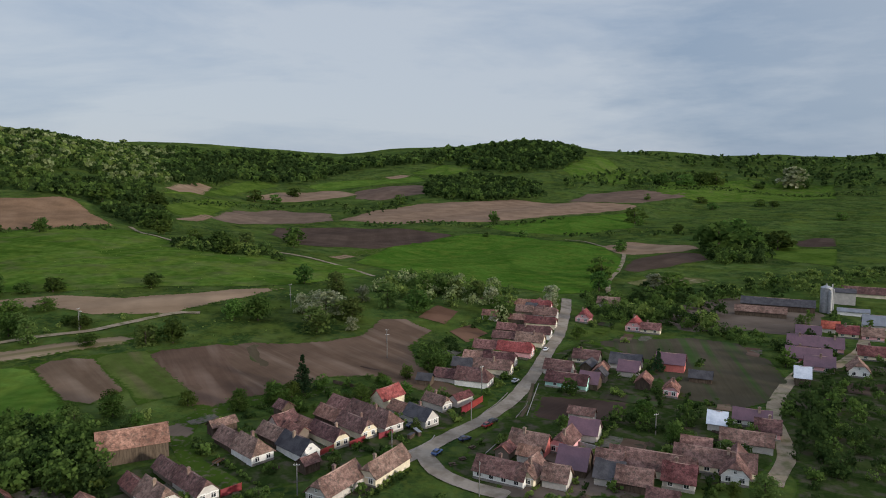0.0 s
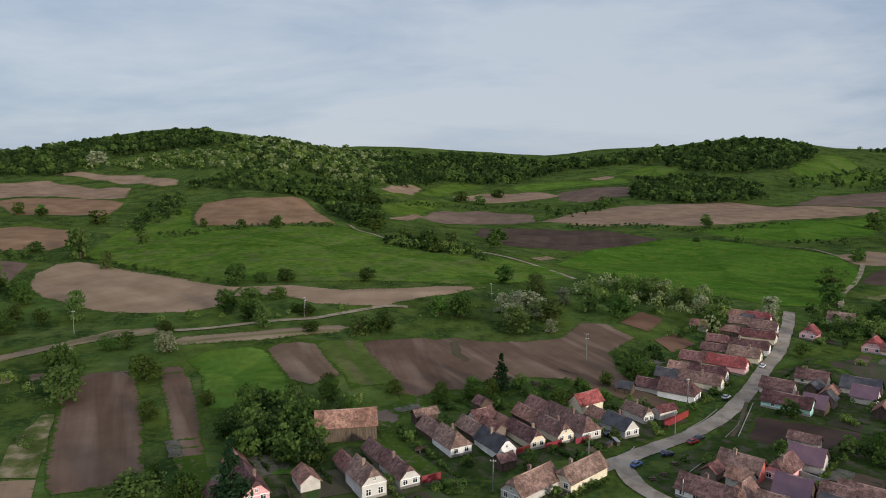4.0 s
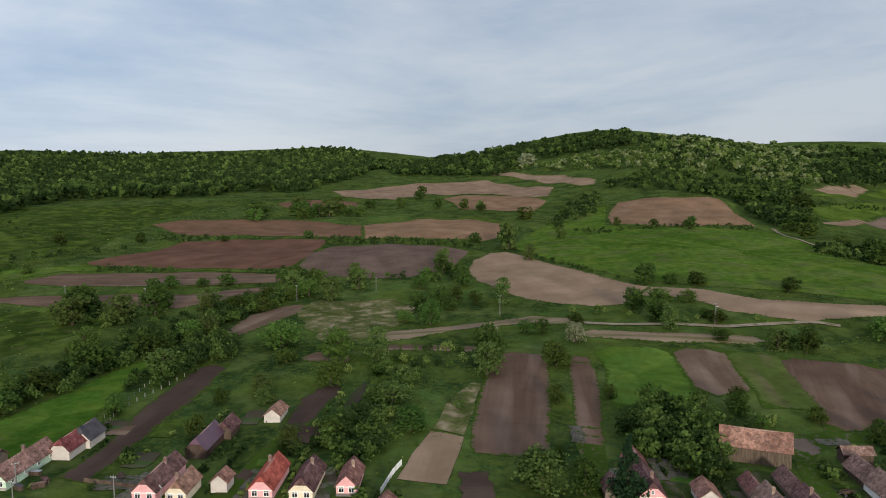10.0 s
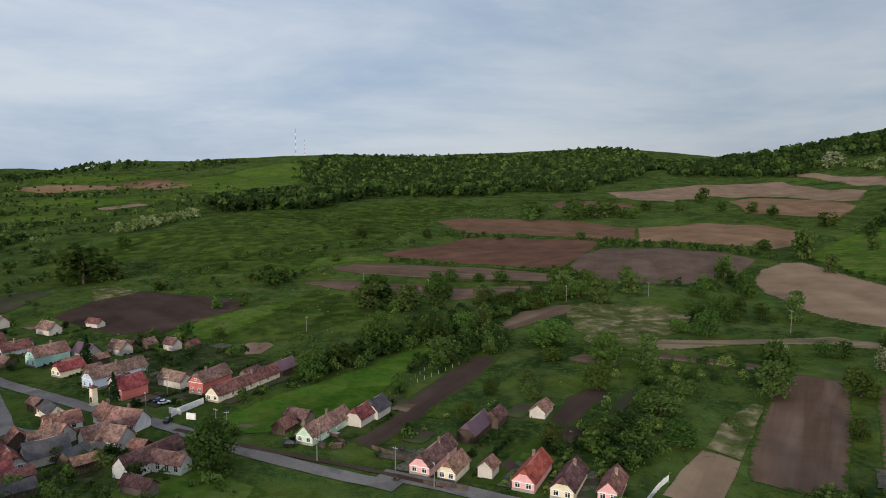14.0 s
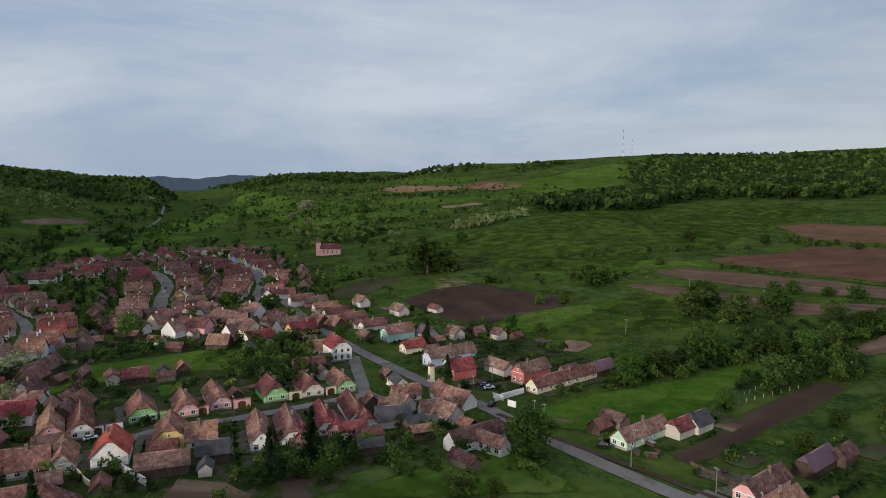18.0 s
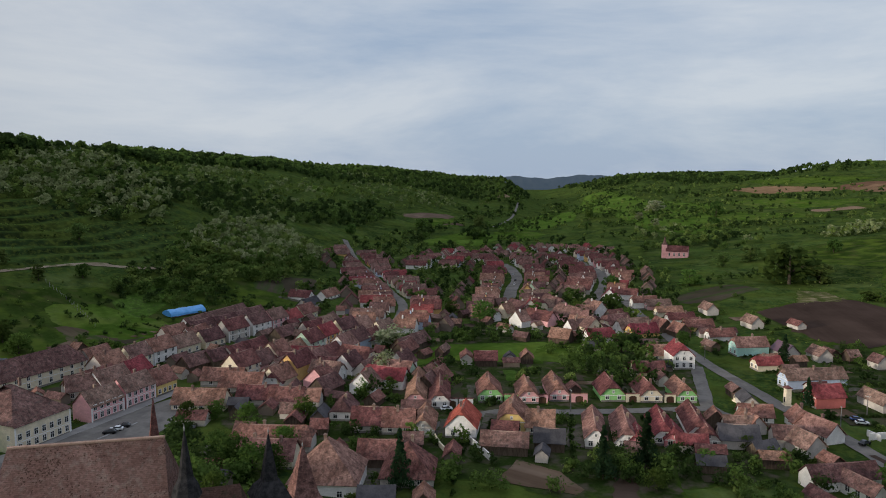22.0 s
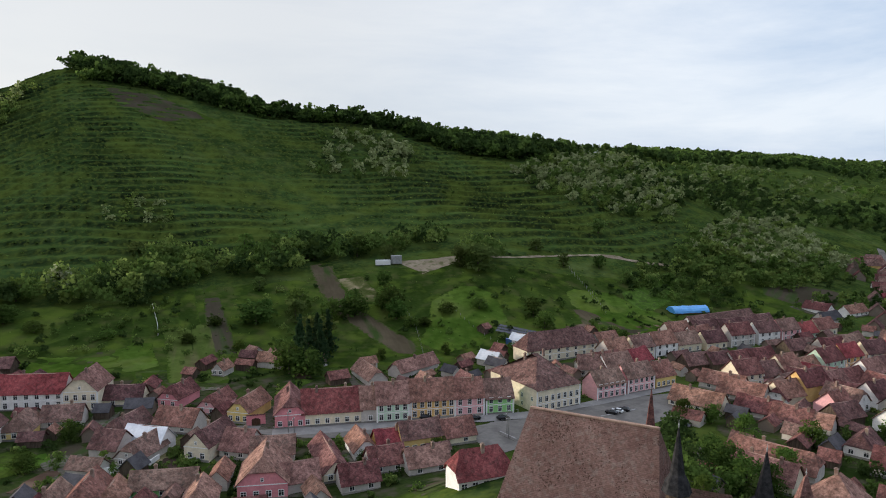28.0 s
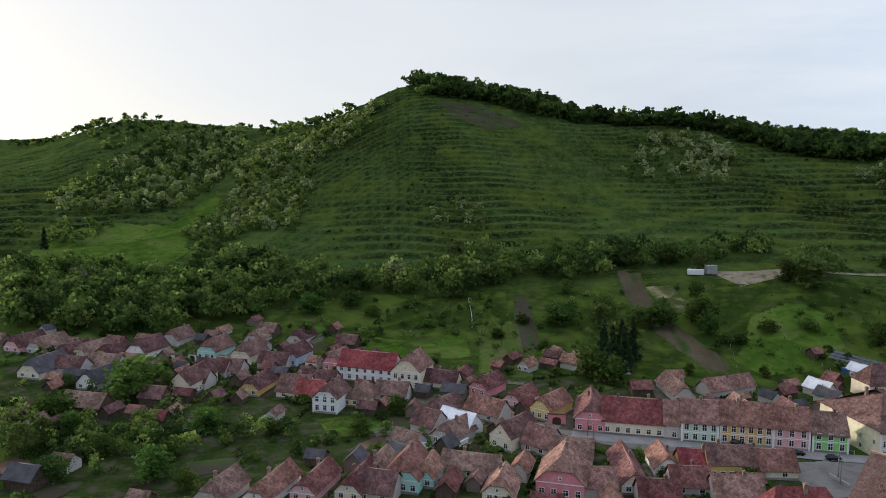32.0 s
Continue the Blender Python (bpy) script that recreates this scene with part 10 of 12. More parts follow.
wood("woodland", [(-638, 1564), (-578, 2022), (-386, 1967), (-80, 1907), (132, 2068), (243, 2163), (424, 2184), (404, 1920), (293, 1725), (161, 1661), (28, 1851), (-205, 1780), (-279, 1542), (-436, 1480), (-430, 1096)], 20, 16, [0, 0, 1], "dense dark green deciduous wood on the ridge", 51, leaf=1.1)
wood("woodland", [(-32, 1260), (-26, 1510), (88, 1565), (220, 1509), (196, 1342), (70, 1243)], 12, 13, [0, 0, 1], "dark copse on a knoll among the fields", 52)
wood("woodland", [(512, 2107), (787, 2063), (1183, 1850), (999, 1556), (750, 1670), (779, 1841)], 20, 12, [0, 0, 1], "mixed scrub and small trees on the hillside", 53, keep=0.62)
wood("woodland", [(257, 1582), (474, 1824), (729, 1790), (725, 1711), (409, 1569), (266, 1489)], 18, 10, [0, 1], "thick green hedge of shrubs and small trees", 54, keep=0.6)
wood("woodland", [(278, 734), (401, 940), (358, 724), (275, 606), (242, 610)], 9, 9, [0, 1, 1], "clump of field trees", 55)
wood("woodland", [(126, 476), (180, 462), (255, 438), (322, 494), (362, 556), (208, 482)], 9, 7, [0, 1, 2], "thick green hedge of shrubs and small trees", 56, keep=0.6)
wood("woodland", [(106, 412), (134, 463), (164, 449), (170, 394), (146, 343), (107, 369)], 8, 7, [1, 2, 0], "thick green hedge of shrubs and small trees", 57, keep=0.6)
wood("woodland", [(-50, 428), (-8, 483), (33, 448), (48, 384), (29, 350), (-7, 380), (-37, 368)], 8, 7, [2, 3, 1], "loose belt of blossoming trees along the bank", 58, keep=0.55)
wood("woodland", [(-157, 1053), (-64, 1277), (-42, 1233), (-117, 1007)], 12, 7, [1, 0], "thick green hedge of shrubs and small trees", 59, keep=0.4)
wood("hedge", [(89, 436), (134, 434), (144, 360), (170, 327), (157, 306), (136, 335), (118, 370), (82, 369)], 6, 5, [0, 1, 1], "thick green hedge of shrubs and small trees", 60, keep=0.8)
wood("woodland", [(64, 241), (84, 230), (77, 205), (61, 204), (56, 218)], 6, 5, [0, 1], "overgrown gully of dark shrubs", 61, keep=0.55)
wood("woodland", [(157, 306), (165, 289), (153, 258), (108, 180), (94, 176), (115, 221)], 7, 4, [0, 0, 1], "overgrown gully of dark shrubs", 62, keep=0.4)
wood("woodland", [(-194, -86), (-203, -67), (-214, -32), (-196, -22), (-176, -38), (-165, -69)], 5.5, 4.5, [0, 0, 1], "thick dark garden trees behind the houses", 63, keep=0.5)
wood("woodland", [(-314, -150), (-337, -118), (-247, -87), (-246, -112)], 6, 6, [0, 1], "thick dark garden trees behind the houses", 64, keep=0.6)
wood("woodland", [(-769, 1944), (-309, 2005), (33, 2114), (31, 1899), (-305, 1984), (-663, 1677)], 24, 12, [0, 0, 1], "dense dark green deciduous wood on the ridge", 65, keep=0.8)
wood("woodland", [(-3492, -1725), (-1988, -284), (-1594, 32), (-942, -56), (-1003, -316), (-1361, -649)], 24, 7, [0, 1, 2], "mixed scrub and small trees on the hillside", 66, keep=0.3)
wood("woodland", [(-926, -689), (-1483, -484), (-1182, -187), (-784, -187), (-776, -404)], 22, 6, [0, 1, 2], "mixed scrub and small trees on the hillside", 67, keep=0.3)
wood("hedge", [(-265, 28), (-278, 53), (-304, 94), (-302, 121), (-291, 122), (-281, 92), (-259, 58), (-256, 31)], 5, 5, [0, 1], "thick green hedge of shrubs and small trees", 68)
wood("hedge", [(-266, 80), (-299, 109), (-299, 126), (-285, 122), (-267, 99), (-258, 80)], 5, 5.5, [0, 1], "thick green hedge of shrubs and small trees", 69)
wood("hedge", [(-344, 128), (-374, 172), (-388, 202), (-372, 198), (-337, 152), (-329, 129)], 5.5, 6, [0, 1], "thick green hedge of shrubs and small trees", 70)
wood("woodland", [(-389, 69), (-476, 93), (-469, 110), (-410, 115), (-369, 101), (-359, 81)], 7, 4, [0, 1, 2], "clump of dark field trees", 71, keep=0.5, wide=1.2)
wood("hedge", [(-583, 319), (-492, 389), (-414, 396), (-406, 382), (-465, 374), (-534, 331)], 5, 3, [1, 0], "thick green hedge of shrubs and small trees", 72)
wood("hedge", [(-378, 405), (-260, 360), (-229, 352), (-229, 346), (-260, 349), (-348, 386)], 5, 2.5, [1, 0], "thick green hedge of shrubs and small trees", 73)
wood("hedge", [(-415, 506), (-387, 539), (-308, 646), (-294, 625), (-364, 542), (-389, 490)], 5, 3, [0, 1], "thick green hedge of shrubs and small trees", 74, keep=0.6)
wood("hedge", [(-240, 274), (-212, 293), (-169, 301), (-146, 326), (-141, 320), (-164, 292), (-204, 282)], 5, 3, [1, 2], "thick green hedge of shrubs and small trees", 75, keep=0.6)
wood("hedge", [(-226, 566), (-194, 582), (-135, 550), (-110, 497), (-156, 510), (-196, 518)], 7, 6, [0, 1, 2], "thick green hedge of shrubs and small trees", 76, keep=0.8)
wood("woodland", [(-129, 180), (-127, 194), (-112, 199), (-101, 194), (-92, 174), (-101, 166), (-112, 165)], 5, 6.5, [1, 1, 0], "thick orchard of fresh green trees", 77)
wood("woodland", [(-182, 103), (-187, 121), (-162, 117), (-152, 105), (-158, 95)], 5, 6, [1, 1, 0], "thick orchard of fresh green trees", 78)
wood("woodland", [(-185, 111), (-190, 124), (-173, 120), (-155, 111), (-172, 103)], 5, 6, [0, 1], "thick overgrown garden trees", 79)
wood("woodland", [(-228, 158), (-235, 182), (-216, 198), (-203, 176), (-192, 142), (-203, 137)], 7, 4.5, [1, 2, 0], "mixed scrub and small trees on the hillside", 80, keep=0.5)
wood("woodland", [(-128, 194), (-120, 203), (-98, 192), (-83, 164), (-109, 163)], 5, 7, [1, 0], "thick orchard of fresh green trees", 81)
wood("woodland", [(-10, 302), (5, 320), (13, 310), (4, 276), (-7, 285)], 6, 4.5, [0, 1], "mixed scrub and small trees on the hillside", 82)
wood("woodland", [(143, 278), (141, 249), (150, 225), (112, 167), (89, 167), (107, 196), (117, 230)], 8, 5, [0, 0, 1], "overgrown gully of dark shrubs", 83, keep=0.42)
wood("hedge", [(-271, 27), (-295, 58), (-318, 96), (-331, 119), (-321, 118), (-301, 91), (-279, 55), (-261, 30)], 5, 5, [0, 1], "thick green hedge of shrubs and small trees", 84)
wood("woodland", [(-409, 76), (-454, 92), (-433, 112), (-390, 108), (-377, 89)], 7, 4, [0, 1, 2], "clump of dark field trees", 85, keep=0.6, wide=1.2)
wood("woodland", [(-563, -120), (-663, -124), (-651, -100), (-553, -76), (-518, -88)], 8, 4, [0, 1, 1], "clump of dark field trees", 86, keep=0.6, wide=1.2)
wood("woodland", [(-870, -126), (-938, -74), (-976, -37), (-916, -27), (-828, -79), (-774, -106)], 8, 8, [3, 3, 2], "acacia scrub in pale blossom on the slope", 87, keep=0.8)
wood("woodland", [(-932, -400), (-1045, -343), (-777, -165), (-679, -167), (-739, -268)], 14, 8, [0, 1, 2, 3], "mixed scrub and small trees on the hillside", 88, keep=0.25)
wood("woodland", [(-1165, -618), (-1958, -673), (-1866, -456), (-1484, -362), (-1114, -365), (-951, -440)], 22, 8, [0, 1, 2], "mixed scrub and small trees on the hillside", 89, keep=0.10)
wood("woodland", [(-799, 2), (-890, 133), (-718, 137), (-636, 44)], 20, 4, [1, 0], "scattered shrubs on the green slope", 90, keep=0.25)
wood("woodland", [(-537, -52), (-541, 38), (-478, 53), (-468, -6)], 14, 4, [1, 0], "scattered shrubs on the green slope", 91, keep=0.35)
wood("woodland", [(-2078, 207), (-2152, 492), (-2152, 733), (-1852, 632), (-1621, 241), (-1761, 162)], 18, 8, [0, 0, 1, 0, 0, 2], "mixed scrub and small trees on the hillside", 92, keep=0.6)
wood("woodland", [(-2085, -131), (-2363, 63), (-2102, 73), (-1994, -93)], 16, 9, [0, 0, 1, 0, 0, 2], "mixed scrub and small trees on the hillside", 93, keep=0.8)
wood("woodland", [(-269, -518), (-320, -505), (-503, -545), (-446, -499), (-289, -484), (-254, -490)], 12, 7, [1, 0, 2], "mixed scrub and small trees on the hillside", 95, keep=0.4)
wood("woodland", [(-4328, -2266), (-4022, -1169), (-2290, -627), (-3028, -1371), (-3458, -1739)], 40, 18, [0, 0, 1], "dense dark green deciduous wood on the ridge", 98, keep=0.6)
wood("woodland", [(-201, -624), (-278, -694), (-376, -700), (-364, -605), (-311, -516), (-256, -516), (-216, -566)], 9, 8.5, [4, 4, 2, 1], "acacia scrub in pale blossom on the slope", 99)
wood("woodland", [(-255, -424), (-304, -470), (-375, -503), (-415, -487), (-388, -426), (-317, -384), (-261, -382), (-250, -400)], 8, 9, [1, 2, 1], "acacia scrub in pale blossom on the slope", 100)
wood("woodland", [(-194, -408), (-255, -424), (-246, -394), (-270, -375), (-235, -362), (-201, -391)], 8, 7, [1, 2, 1], "mixed scrub and small trees on the hillside", 101, keep=0.7)
wood("woodland", [(214, -736), (148, -736), (86, -742), (31, -725), (-72, -738), (-148, -750), (-238, -748), (-303, -681), (-245, -659), (-205, -662), (-156, -676), (-106, -723), (9, -707), (61, -692), (122, -699), (182, -690)], 6.2, 12.5, [0, 0, 1], "dense dark green deciduous wood on the ridge", 102, wide=1.45)
wood("woodland", [(-10, -606), (-28, -666), (-79, -695), (-129, -654), (-99, -606), (-49, -600)], 11, 9, [4, 3, 1], "acacia scrub in pale blossom on the slope", 103, keep=0.75)
wood("woodland", [(222, -322), (264, -418), (217, -410), (157, -387), (130, -397), (93, -409), (72, -448), (48, -437), (57, -396), (76, -362), (117, -374), (148, -364), (174, -336), (185, -306)], 8, 11, [1, 0, 2, 1], "belt of willow and acacia above the gardens", 104, keep=0.85)
wood("woodland", [(61, -421), (34, -441), (-18, -464), (-71, -464), (-104, -476), (-96, -438), (-61, -444), (-12, -416), (24, -396), (51, -396)], 8, 10, [1, 0, 2, 1], "belt of willow and acacia above the gardens", 105, keep=0.85)
wood("woodland", [(-99, -407), (-117, -454), (-129, -420), (-120, -400)], 7, 10, [1, 2], "belt of willow and acacia above the gardens", 106)
wood("woodland", [(352, -340), (310, -361), (242, -376), (191, -339), (193, -288), (270, -259)], 8, 11, [1, 0, 2, 1], "belt of willow and acacia above the gardens", 110, keep=0.9)
wood("woodland", [(134, -336), (114, -373), (51, -382), (52, -350), (81, -322), (116, -306)], 11, 4.5, [1, 0, 2], "mixed scrub and small trees on the hillside", 111, keep=0.4)
wood("woodland", [(215, -205), (175, -192), (150, -188), (149, -211), (122, -195), (114, -178), (145, -158), (173, -163)], 5.5, 5, [1, 0, 2], "overgrown village gardens full of shrubs", 112, keep=0.75)
wood("woodland", [(129, -207), (107, -207), (87, -198), (92, -183), (111, -178)], 6, 4, [1, 0, 2], "overgrown village gardens full of shrubs", 113, keep=0.6)
wood("woodland", [(130, -473), (107, -512), (82, -511), (80, -479), (120, -461)], 9, 6, [2, 3], "mixed scrub and small trees on the hillside", 114, keep=0.5)
wood("woodland", [(432, -430), (365, -394), (340, -413), (375, -469)], 10, 8, [1, 2, 1], "mixed scrub and small trees on the hillside", 115, keep=0.6)
wood("woodland", [(-182, -187), (-226, -197), (-234, -171), (-238, -152), (-202, -148), (-172, -166)], 8, 5.5, [1, 0, 1], "leafy gardens of fruit trees and shrubs", 116, keep=0.6)
wood("woodland", [(-237, -236), (-303, -200), (-306, -167), (-226, -197)], 8, 5.5, [1, 0, 1], "leafy gardens of fruit trees and shrubs", 117, keep=0.6)
wood("woodland", [(-271, -140), (-312, -128), (-292, -96), (-258, -87), (-244, -118)], 8, 5.5, [1, 0, 1], "leafy gardens of fruit trees and shrubs", 118, keep=0.6)
wood("woodland", [(-142, -108), (-149, -91), (-174, -77), (-195, -32), (-187, -31), (-134, -102)], 8, 5.5, [1, 0, 1], "leafy gardens of fruit trees and shrubs", 119, keep=0.6)
wood("woodland", [(-103, -187), (-116, -192), (-112, -161), (-109, -146), (-84, -125), (-75, -130)], 5.5, 6, [1, 0], "leafy trees inside the church wall", 120)
wood("woodland", [(-184, 82), (-189, 101), (-224, 153), (-196, 159), (-186, 141), (-186, 122), (-178, 101), (-167, 80)], 11, 4, [1, 2, 0], "mixed scrub and small trees on the hillside", 121, keep=0.5)
wood("hedge", [(-1081, -489), (-1402, -272), (-1369, -255), (-986, -436)], 9, 4, [1, 0], "thick green hedge of shrubs and small trees", 122, keep=0.7)
wood("hedge", [(-1371, -554), (-1488, -346), (-1451, -332), (-1266, -500)], 9, 4, [1, 0], "thick green hedge of shrubs and small trees", 123, keep=0.7)
wood("hedge", [(-828, -239), (-934, -180), (-887, -46), (-827, -42), (-874, -168), (-796, -223)], 9, 4, [1, 0], "thick green hedge of shrubs and small trees", 124, keep=0.7)
wood("hedge", [(-1436, -722), (-2424, -959), (-2365, -922), (-1245, -613)], 9, 4, [1, 0], "thick green hedge of shrubs and small trees", 125, keep=0.7)
wood("hedge", [(-601, 2), (-609, 92), (-645, 176), (-614, 168), (-591, 89), (-577, 2)], 9, 4, [1, 0], "thick green hedge of shrubs and small trees", 126, keep=0.7)
wood("hedge", [(-491, -47), (-501, 18), (-517, 74), (-505, 72), (-488, 18), (-476, -46)], 9, 4, [1, 0], "thick green hedge of shrubs and small trees", 127, keep=0.7)
wood("hedge", [(-679, 213), (-561, 327), (-451, 408), (-435, 394), (-539, 314), (-650, 204)], 6, 4, [1, 0], "thick green hedge of shrubs and small trees", 128, keep=0.7)
wood("hedge", [(-543, 126), (-445, 233), (-340, 298), (-331, 290), (-429, 224), (-527, 122)], 6, 4, [1, 0], "thick green hedge of shrubs and small trees", 129, keep=0.7)
wood("hedge", [(155, 861), (318, 860), (305, 825), (146, 810)], 9, 4, [1, 0], "thick green hedge of shrubs and small trees", 130, keep=0.7)
wood("hedge", [(-109, 937), (59, 916), (184, 1024), (180, 1000), (56, 870), (-105, 907)], 9, 4, [1, 0], "thick green hedge of shrubs and small trees", 131, keep=0.7)
wood("hedge", [(409, 1569), (714, 1620), (970, 1521), (947, 1485), (689, 1562), (385, 1478)], 9, 4, [1, 0], "thick green hedge of shrubs and small trees", 132, keep=0.7)
wood("hedge", [(-361, 916), (-324, 1096), (-183, 1232), (-177, 1193), (-310, 1047), (-345, 876)], 9, 4, [1, 0], "thick green hedge of shrubs and small trees", 133, keep=0.7)
wood("woodland", [(-171, -731), (-239, -721), (-318, -712), (-753, -1178), (-504, -816), (-241, -657), (-158, -678)], 11, 11, [0, 0, 1], "dense dark green deciduous wood on the ridge", 135)
# paler leaf mixes in the next four far woods stand in for haze
wood("woodland", [(-641, -1328), (-780, -1252), (-1252, -1602), (-1465, -1496), (-1899, -1647), (-1493, -1273), (-1243, -1269), (-956, -1111), (-749, -1023), (-596, -958), (-383, -727)], 18, 13, [0, 1, 1], "dense dark green deciduous wood on the ridge", 201, keep=0.9)
wood("woodland", [(-1899, -1647), (-2109, -1548), (-3360, -2185), (-2891, -1688), (-2134, -1362), (-1483, -1051), (-1328, -1077), (-1294, -1199)], 22, 13, [0, 1, 1], "dense dark green deciduous wood on the ridge", 202, keep=0.85)
wood("woodland", [(-341, -650), (-581, -903), (-704, -932), (-895, -975), (-891, -882), (-658, -717), (-502, -624), (-394, -566), (-361, -583), (-323, -596)], 15, 8, [1, 2, 1, 2, 3], "mixed scrub and small trees on the hillside", 203, keep=0.5)
wood("woodland", [(-921, -1003), (-1193, -1105), (-1295, -1051), (-1383, -1014), (-1185, -840), (-1011, -793), (-895, -776), (-869, -832), (-820, -865)], 18, 9, [1, 2, 2, 3], "mixed scrub and small trees on the hillside", 204, keep=0.5)
wood("woodland", [(-557, -649), (-709, -760), (-816, -781), (-824, -708), (-746, -663), (-576, -609), (-518, -594)], 13, 11, [0, 0, 1], "dense dark green deciduous wood on the ridge", 205, keep=0.9)
wood("woodland", [(-1218, -1284), (-1374, -1358), (-1430, -1282), (-1538, -1228), (-1360, -1142), (-1209, -1157)], 17, 8, [3, 2, 3], "acacia scrub in pale blossom on the slope", 206, keep=0.6)
wood("woodland", [(-575, -909), (-674, -966), (-783, -1002), (-713, -928), (-564, -836)], 14, 8, [3, 2], "acacia scrub in pale blossom on the slope", 207, keep=0.7)
wood("woodland", [(-1033, -881), (-1235, -953), (-1262, -926), (-1057, -815), (-981, -824)], 16, 8, [3, 2, 1], "acacia scrub in pale blossom on the slope", 208, keep=0.6)
wood("woodland", [(-985, -716), (-1305, -862), (-1634, -970), (-1513, -879), (-1033, -689)], 16, 8, [1, 0], "line of trees along the valley floor", 209, keep=0.6)
wood("woodland", [(-1133, -817), (-2325, -1382), (-2812, -1497), (-2650, -1405), (-2165, -1286), (-1071, -759)], 30, 10, [1, 0], "line of trees along the valley floor", 210, keep=0.5)
wood("woodland", [(-542, -545), (-647, -580), (-814, -628), (-955, -676), (-888, -624), (-767, -592), (-609, -546), (-522, -517)], 11, 7, [1, 0, 2], "line of trees along the valley floor", 211, keep=0.6)
wood("woodland", [(-745, -527), (-902, -611), (-929, -614), (-733, -488)], 9, 13, [0, 1], "line of trees along the valley floor", 212, keep=0.8)
wood("woodland", [(-1064, -678), (-1495, -825), (-1543, -775), (-1250, -621), (-1105, -621)], 18, 7, [1, 2, 0], "line of trees along the valley floor", 213, keep=0.2)
wood("woodland", [(-644, -531), (-839, -670), (-827, -643), (-651, -519)], 9, 10, [1, 0], "line of trees along the valley floor", 214, keep=0.6)
wood("woodland", [(-279, -445), (-323, -489), (-384, -526), (-450, -560), (-440, -513), (-442, -483), (-413, -443), (-367, -428), (-305, -419), (-274, -423)], 8, 10, [4, 4, 2], "acacia scrub in pale blossom on the slope", 215, keep=0.8)
wood("hedge", [(-1219, -589), (-1255, -488), (-1330, -373), (-1264, -352), (-1190, -463), (-1166, -561)], 10, 6, [0, 1], "thick green hedge of shrubs and small trees", 221, keep=0.6)
wood("hedge", [(-988, -366), (-1046, -275), (-1041, -167), (-958, -152), (-991, -259), (-923, -340)], 9, 6, [0, 1, 2], "thick green hedge of shrubs and small trees", 222, keep=0.6)
wood("hedge", [(-1841, -452), (-1704, -245), (-1611, -100), (-1593, -97), (-1645, -236), (-1509, -368)], 14, 7, [0, 1], "thick green hedge of shrubs and small trees", 223, keep=0.6)
wood("hedge", [(-1788, -761), (-2003, -669), (-2016, -495), (-1935, -472), (-1816, -603), (-1718, -728)], 16, 8, [0, 1], "thick green hedge of shrubs and small trees", 224, keep=0.6)
wood("woodland", [(-2837, -1368), (-3125, -1328), (-4002, -1192), (-2396, -405), (-2152, -187), (-2080, -181), (-2082, -352), (-2737, -816), (-2428, -942), (-2335, -1082)], 26, 15, [0, 0, 1], "dense dark green deciduous wood on the ridge", 225, keep=0.8)
wood("woodland", [(-1964, -1082), (-1894, -877), (-1755, -747), (-1441, -724), (-1401, -772)], 20, 9, [0, 1, 2], "mixed scrub and small trees on the hillside", 226, keep=0.15)
wood("hedge", [(-742, -289), (-837, -250), (-893, -219), (-828, -200), (-792, -236), (-697, -265)], 8, 7, [0, 1, 2], "thick green hedge of shrubs and small trees", 227, keep=0.7)
wood("hedge", [(-538, -151), (-592, -130), (-626, -105), (-606, -101), (-568, -122), (-515, -143)], 6, 4, [1, 0], "thick green hedge of shrubs and small trees", 228, keep=0.5)
wood("hedge", [(-537, -24), (-532, 2), (-506, 37), (-496, 36), (-517, 2), (-519, -23)], 7, 4, [1, 0], "thick green hedge of shrubs and small trees", 229, keep=0.4)
wood("woodland", [(124, 233), (153, 258), (105, 173), (94, 172), (103, 194)], 6, 6, [0, 0, 1], "overgrown gully of dark shrubs", 231, keep=0.75)
wood("woodland", [(143, 268), (190, 292), (228, 292), (184, 170), (118, 160), (104, 178), (124, 224), (150, 240)], 6.5, 3.6, [0, 0, 1, 0], "overgrown gully of dark shrubs", 241, keep=0.55)
wood("woodland", [(170, -300), (130, -345), (60, -372), (-40, -400), (-60, -330), (0, -292), (60, -298)], 9, 3.4, [1, 0, 2], "scattered garden shrubs on the slope", 242, keep=0.3)
wood("woodland", [(-110, -400), (-230, -392), (-200, -320), (-110, -300), (-60, -300)], 9, 3.2, [1, 0, 0], "scattered garden shrubs on the slope", 243, keep=0.3)
wood("woodland", [(-1509, -906), (-1406, -1059), (-1837, -1384), (-2023, -1196), (-1822, -1044)], 24, 13, [0, 0, 1], "dense dark green wood on the valley spur", 251, keep=0.85)
wood("woodland", [(-363, -692), (-369, -651), (-482, -717), (-536, -735), (-595, -745), (-623, -689), (-588, -637), (-425, -534), (-385, -530), (-361, -540), (-316, -538), (-286, -518), (-262, -505), (-270, -580)], 12, 8, [0, 1, 0, 0, 3], "dark mixed scrub on the valley side", 252, keep=0.8)
wood("woodland", [(-237, -432), (-275, -443), (-257, -408), (-298, -393), (-263, -344), (-219, -370), (-195, -381), (-205, -400)], 8, 5, [0, 0, 1], "dark thicket under the acacias", 253, keep=0.8)
wood("woodland", [(-671, -1278), (-717, -1065), (-825, -1030), (-992, -1071), (-1311, -1106), (-1403, -1184), (-1289, -1390)], 19, 11, [0, 0, 1], "dense dark green deciduous wood on the ridge", 254, keep=0.8)
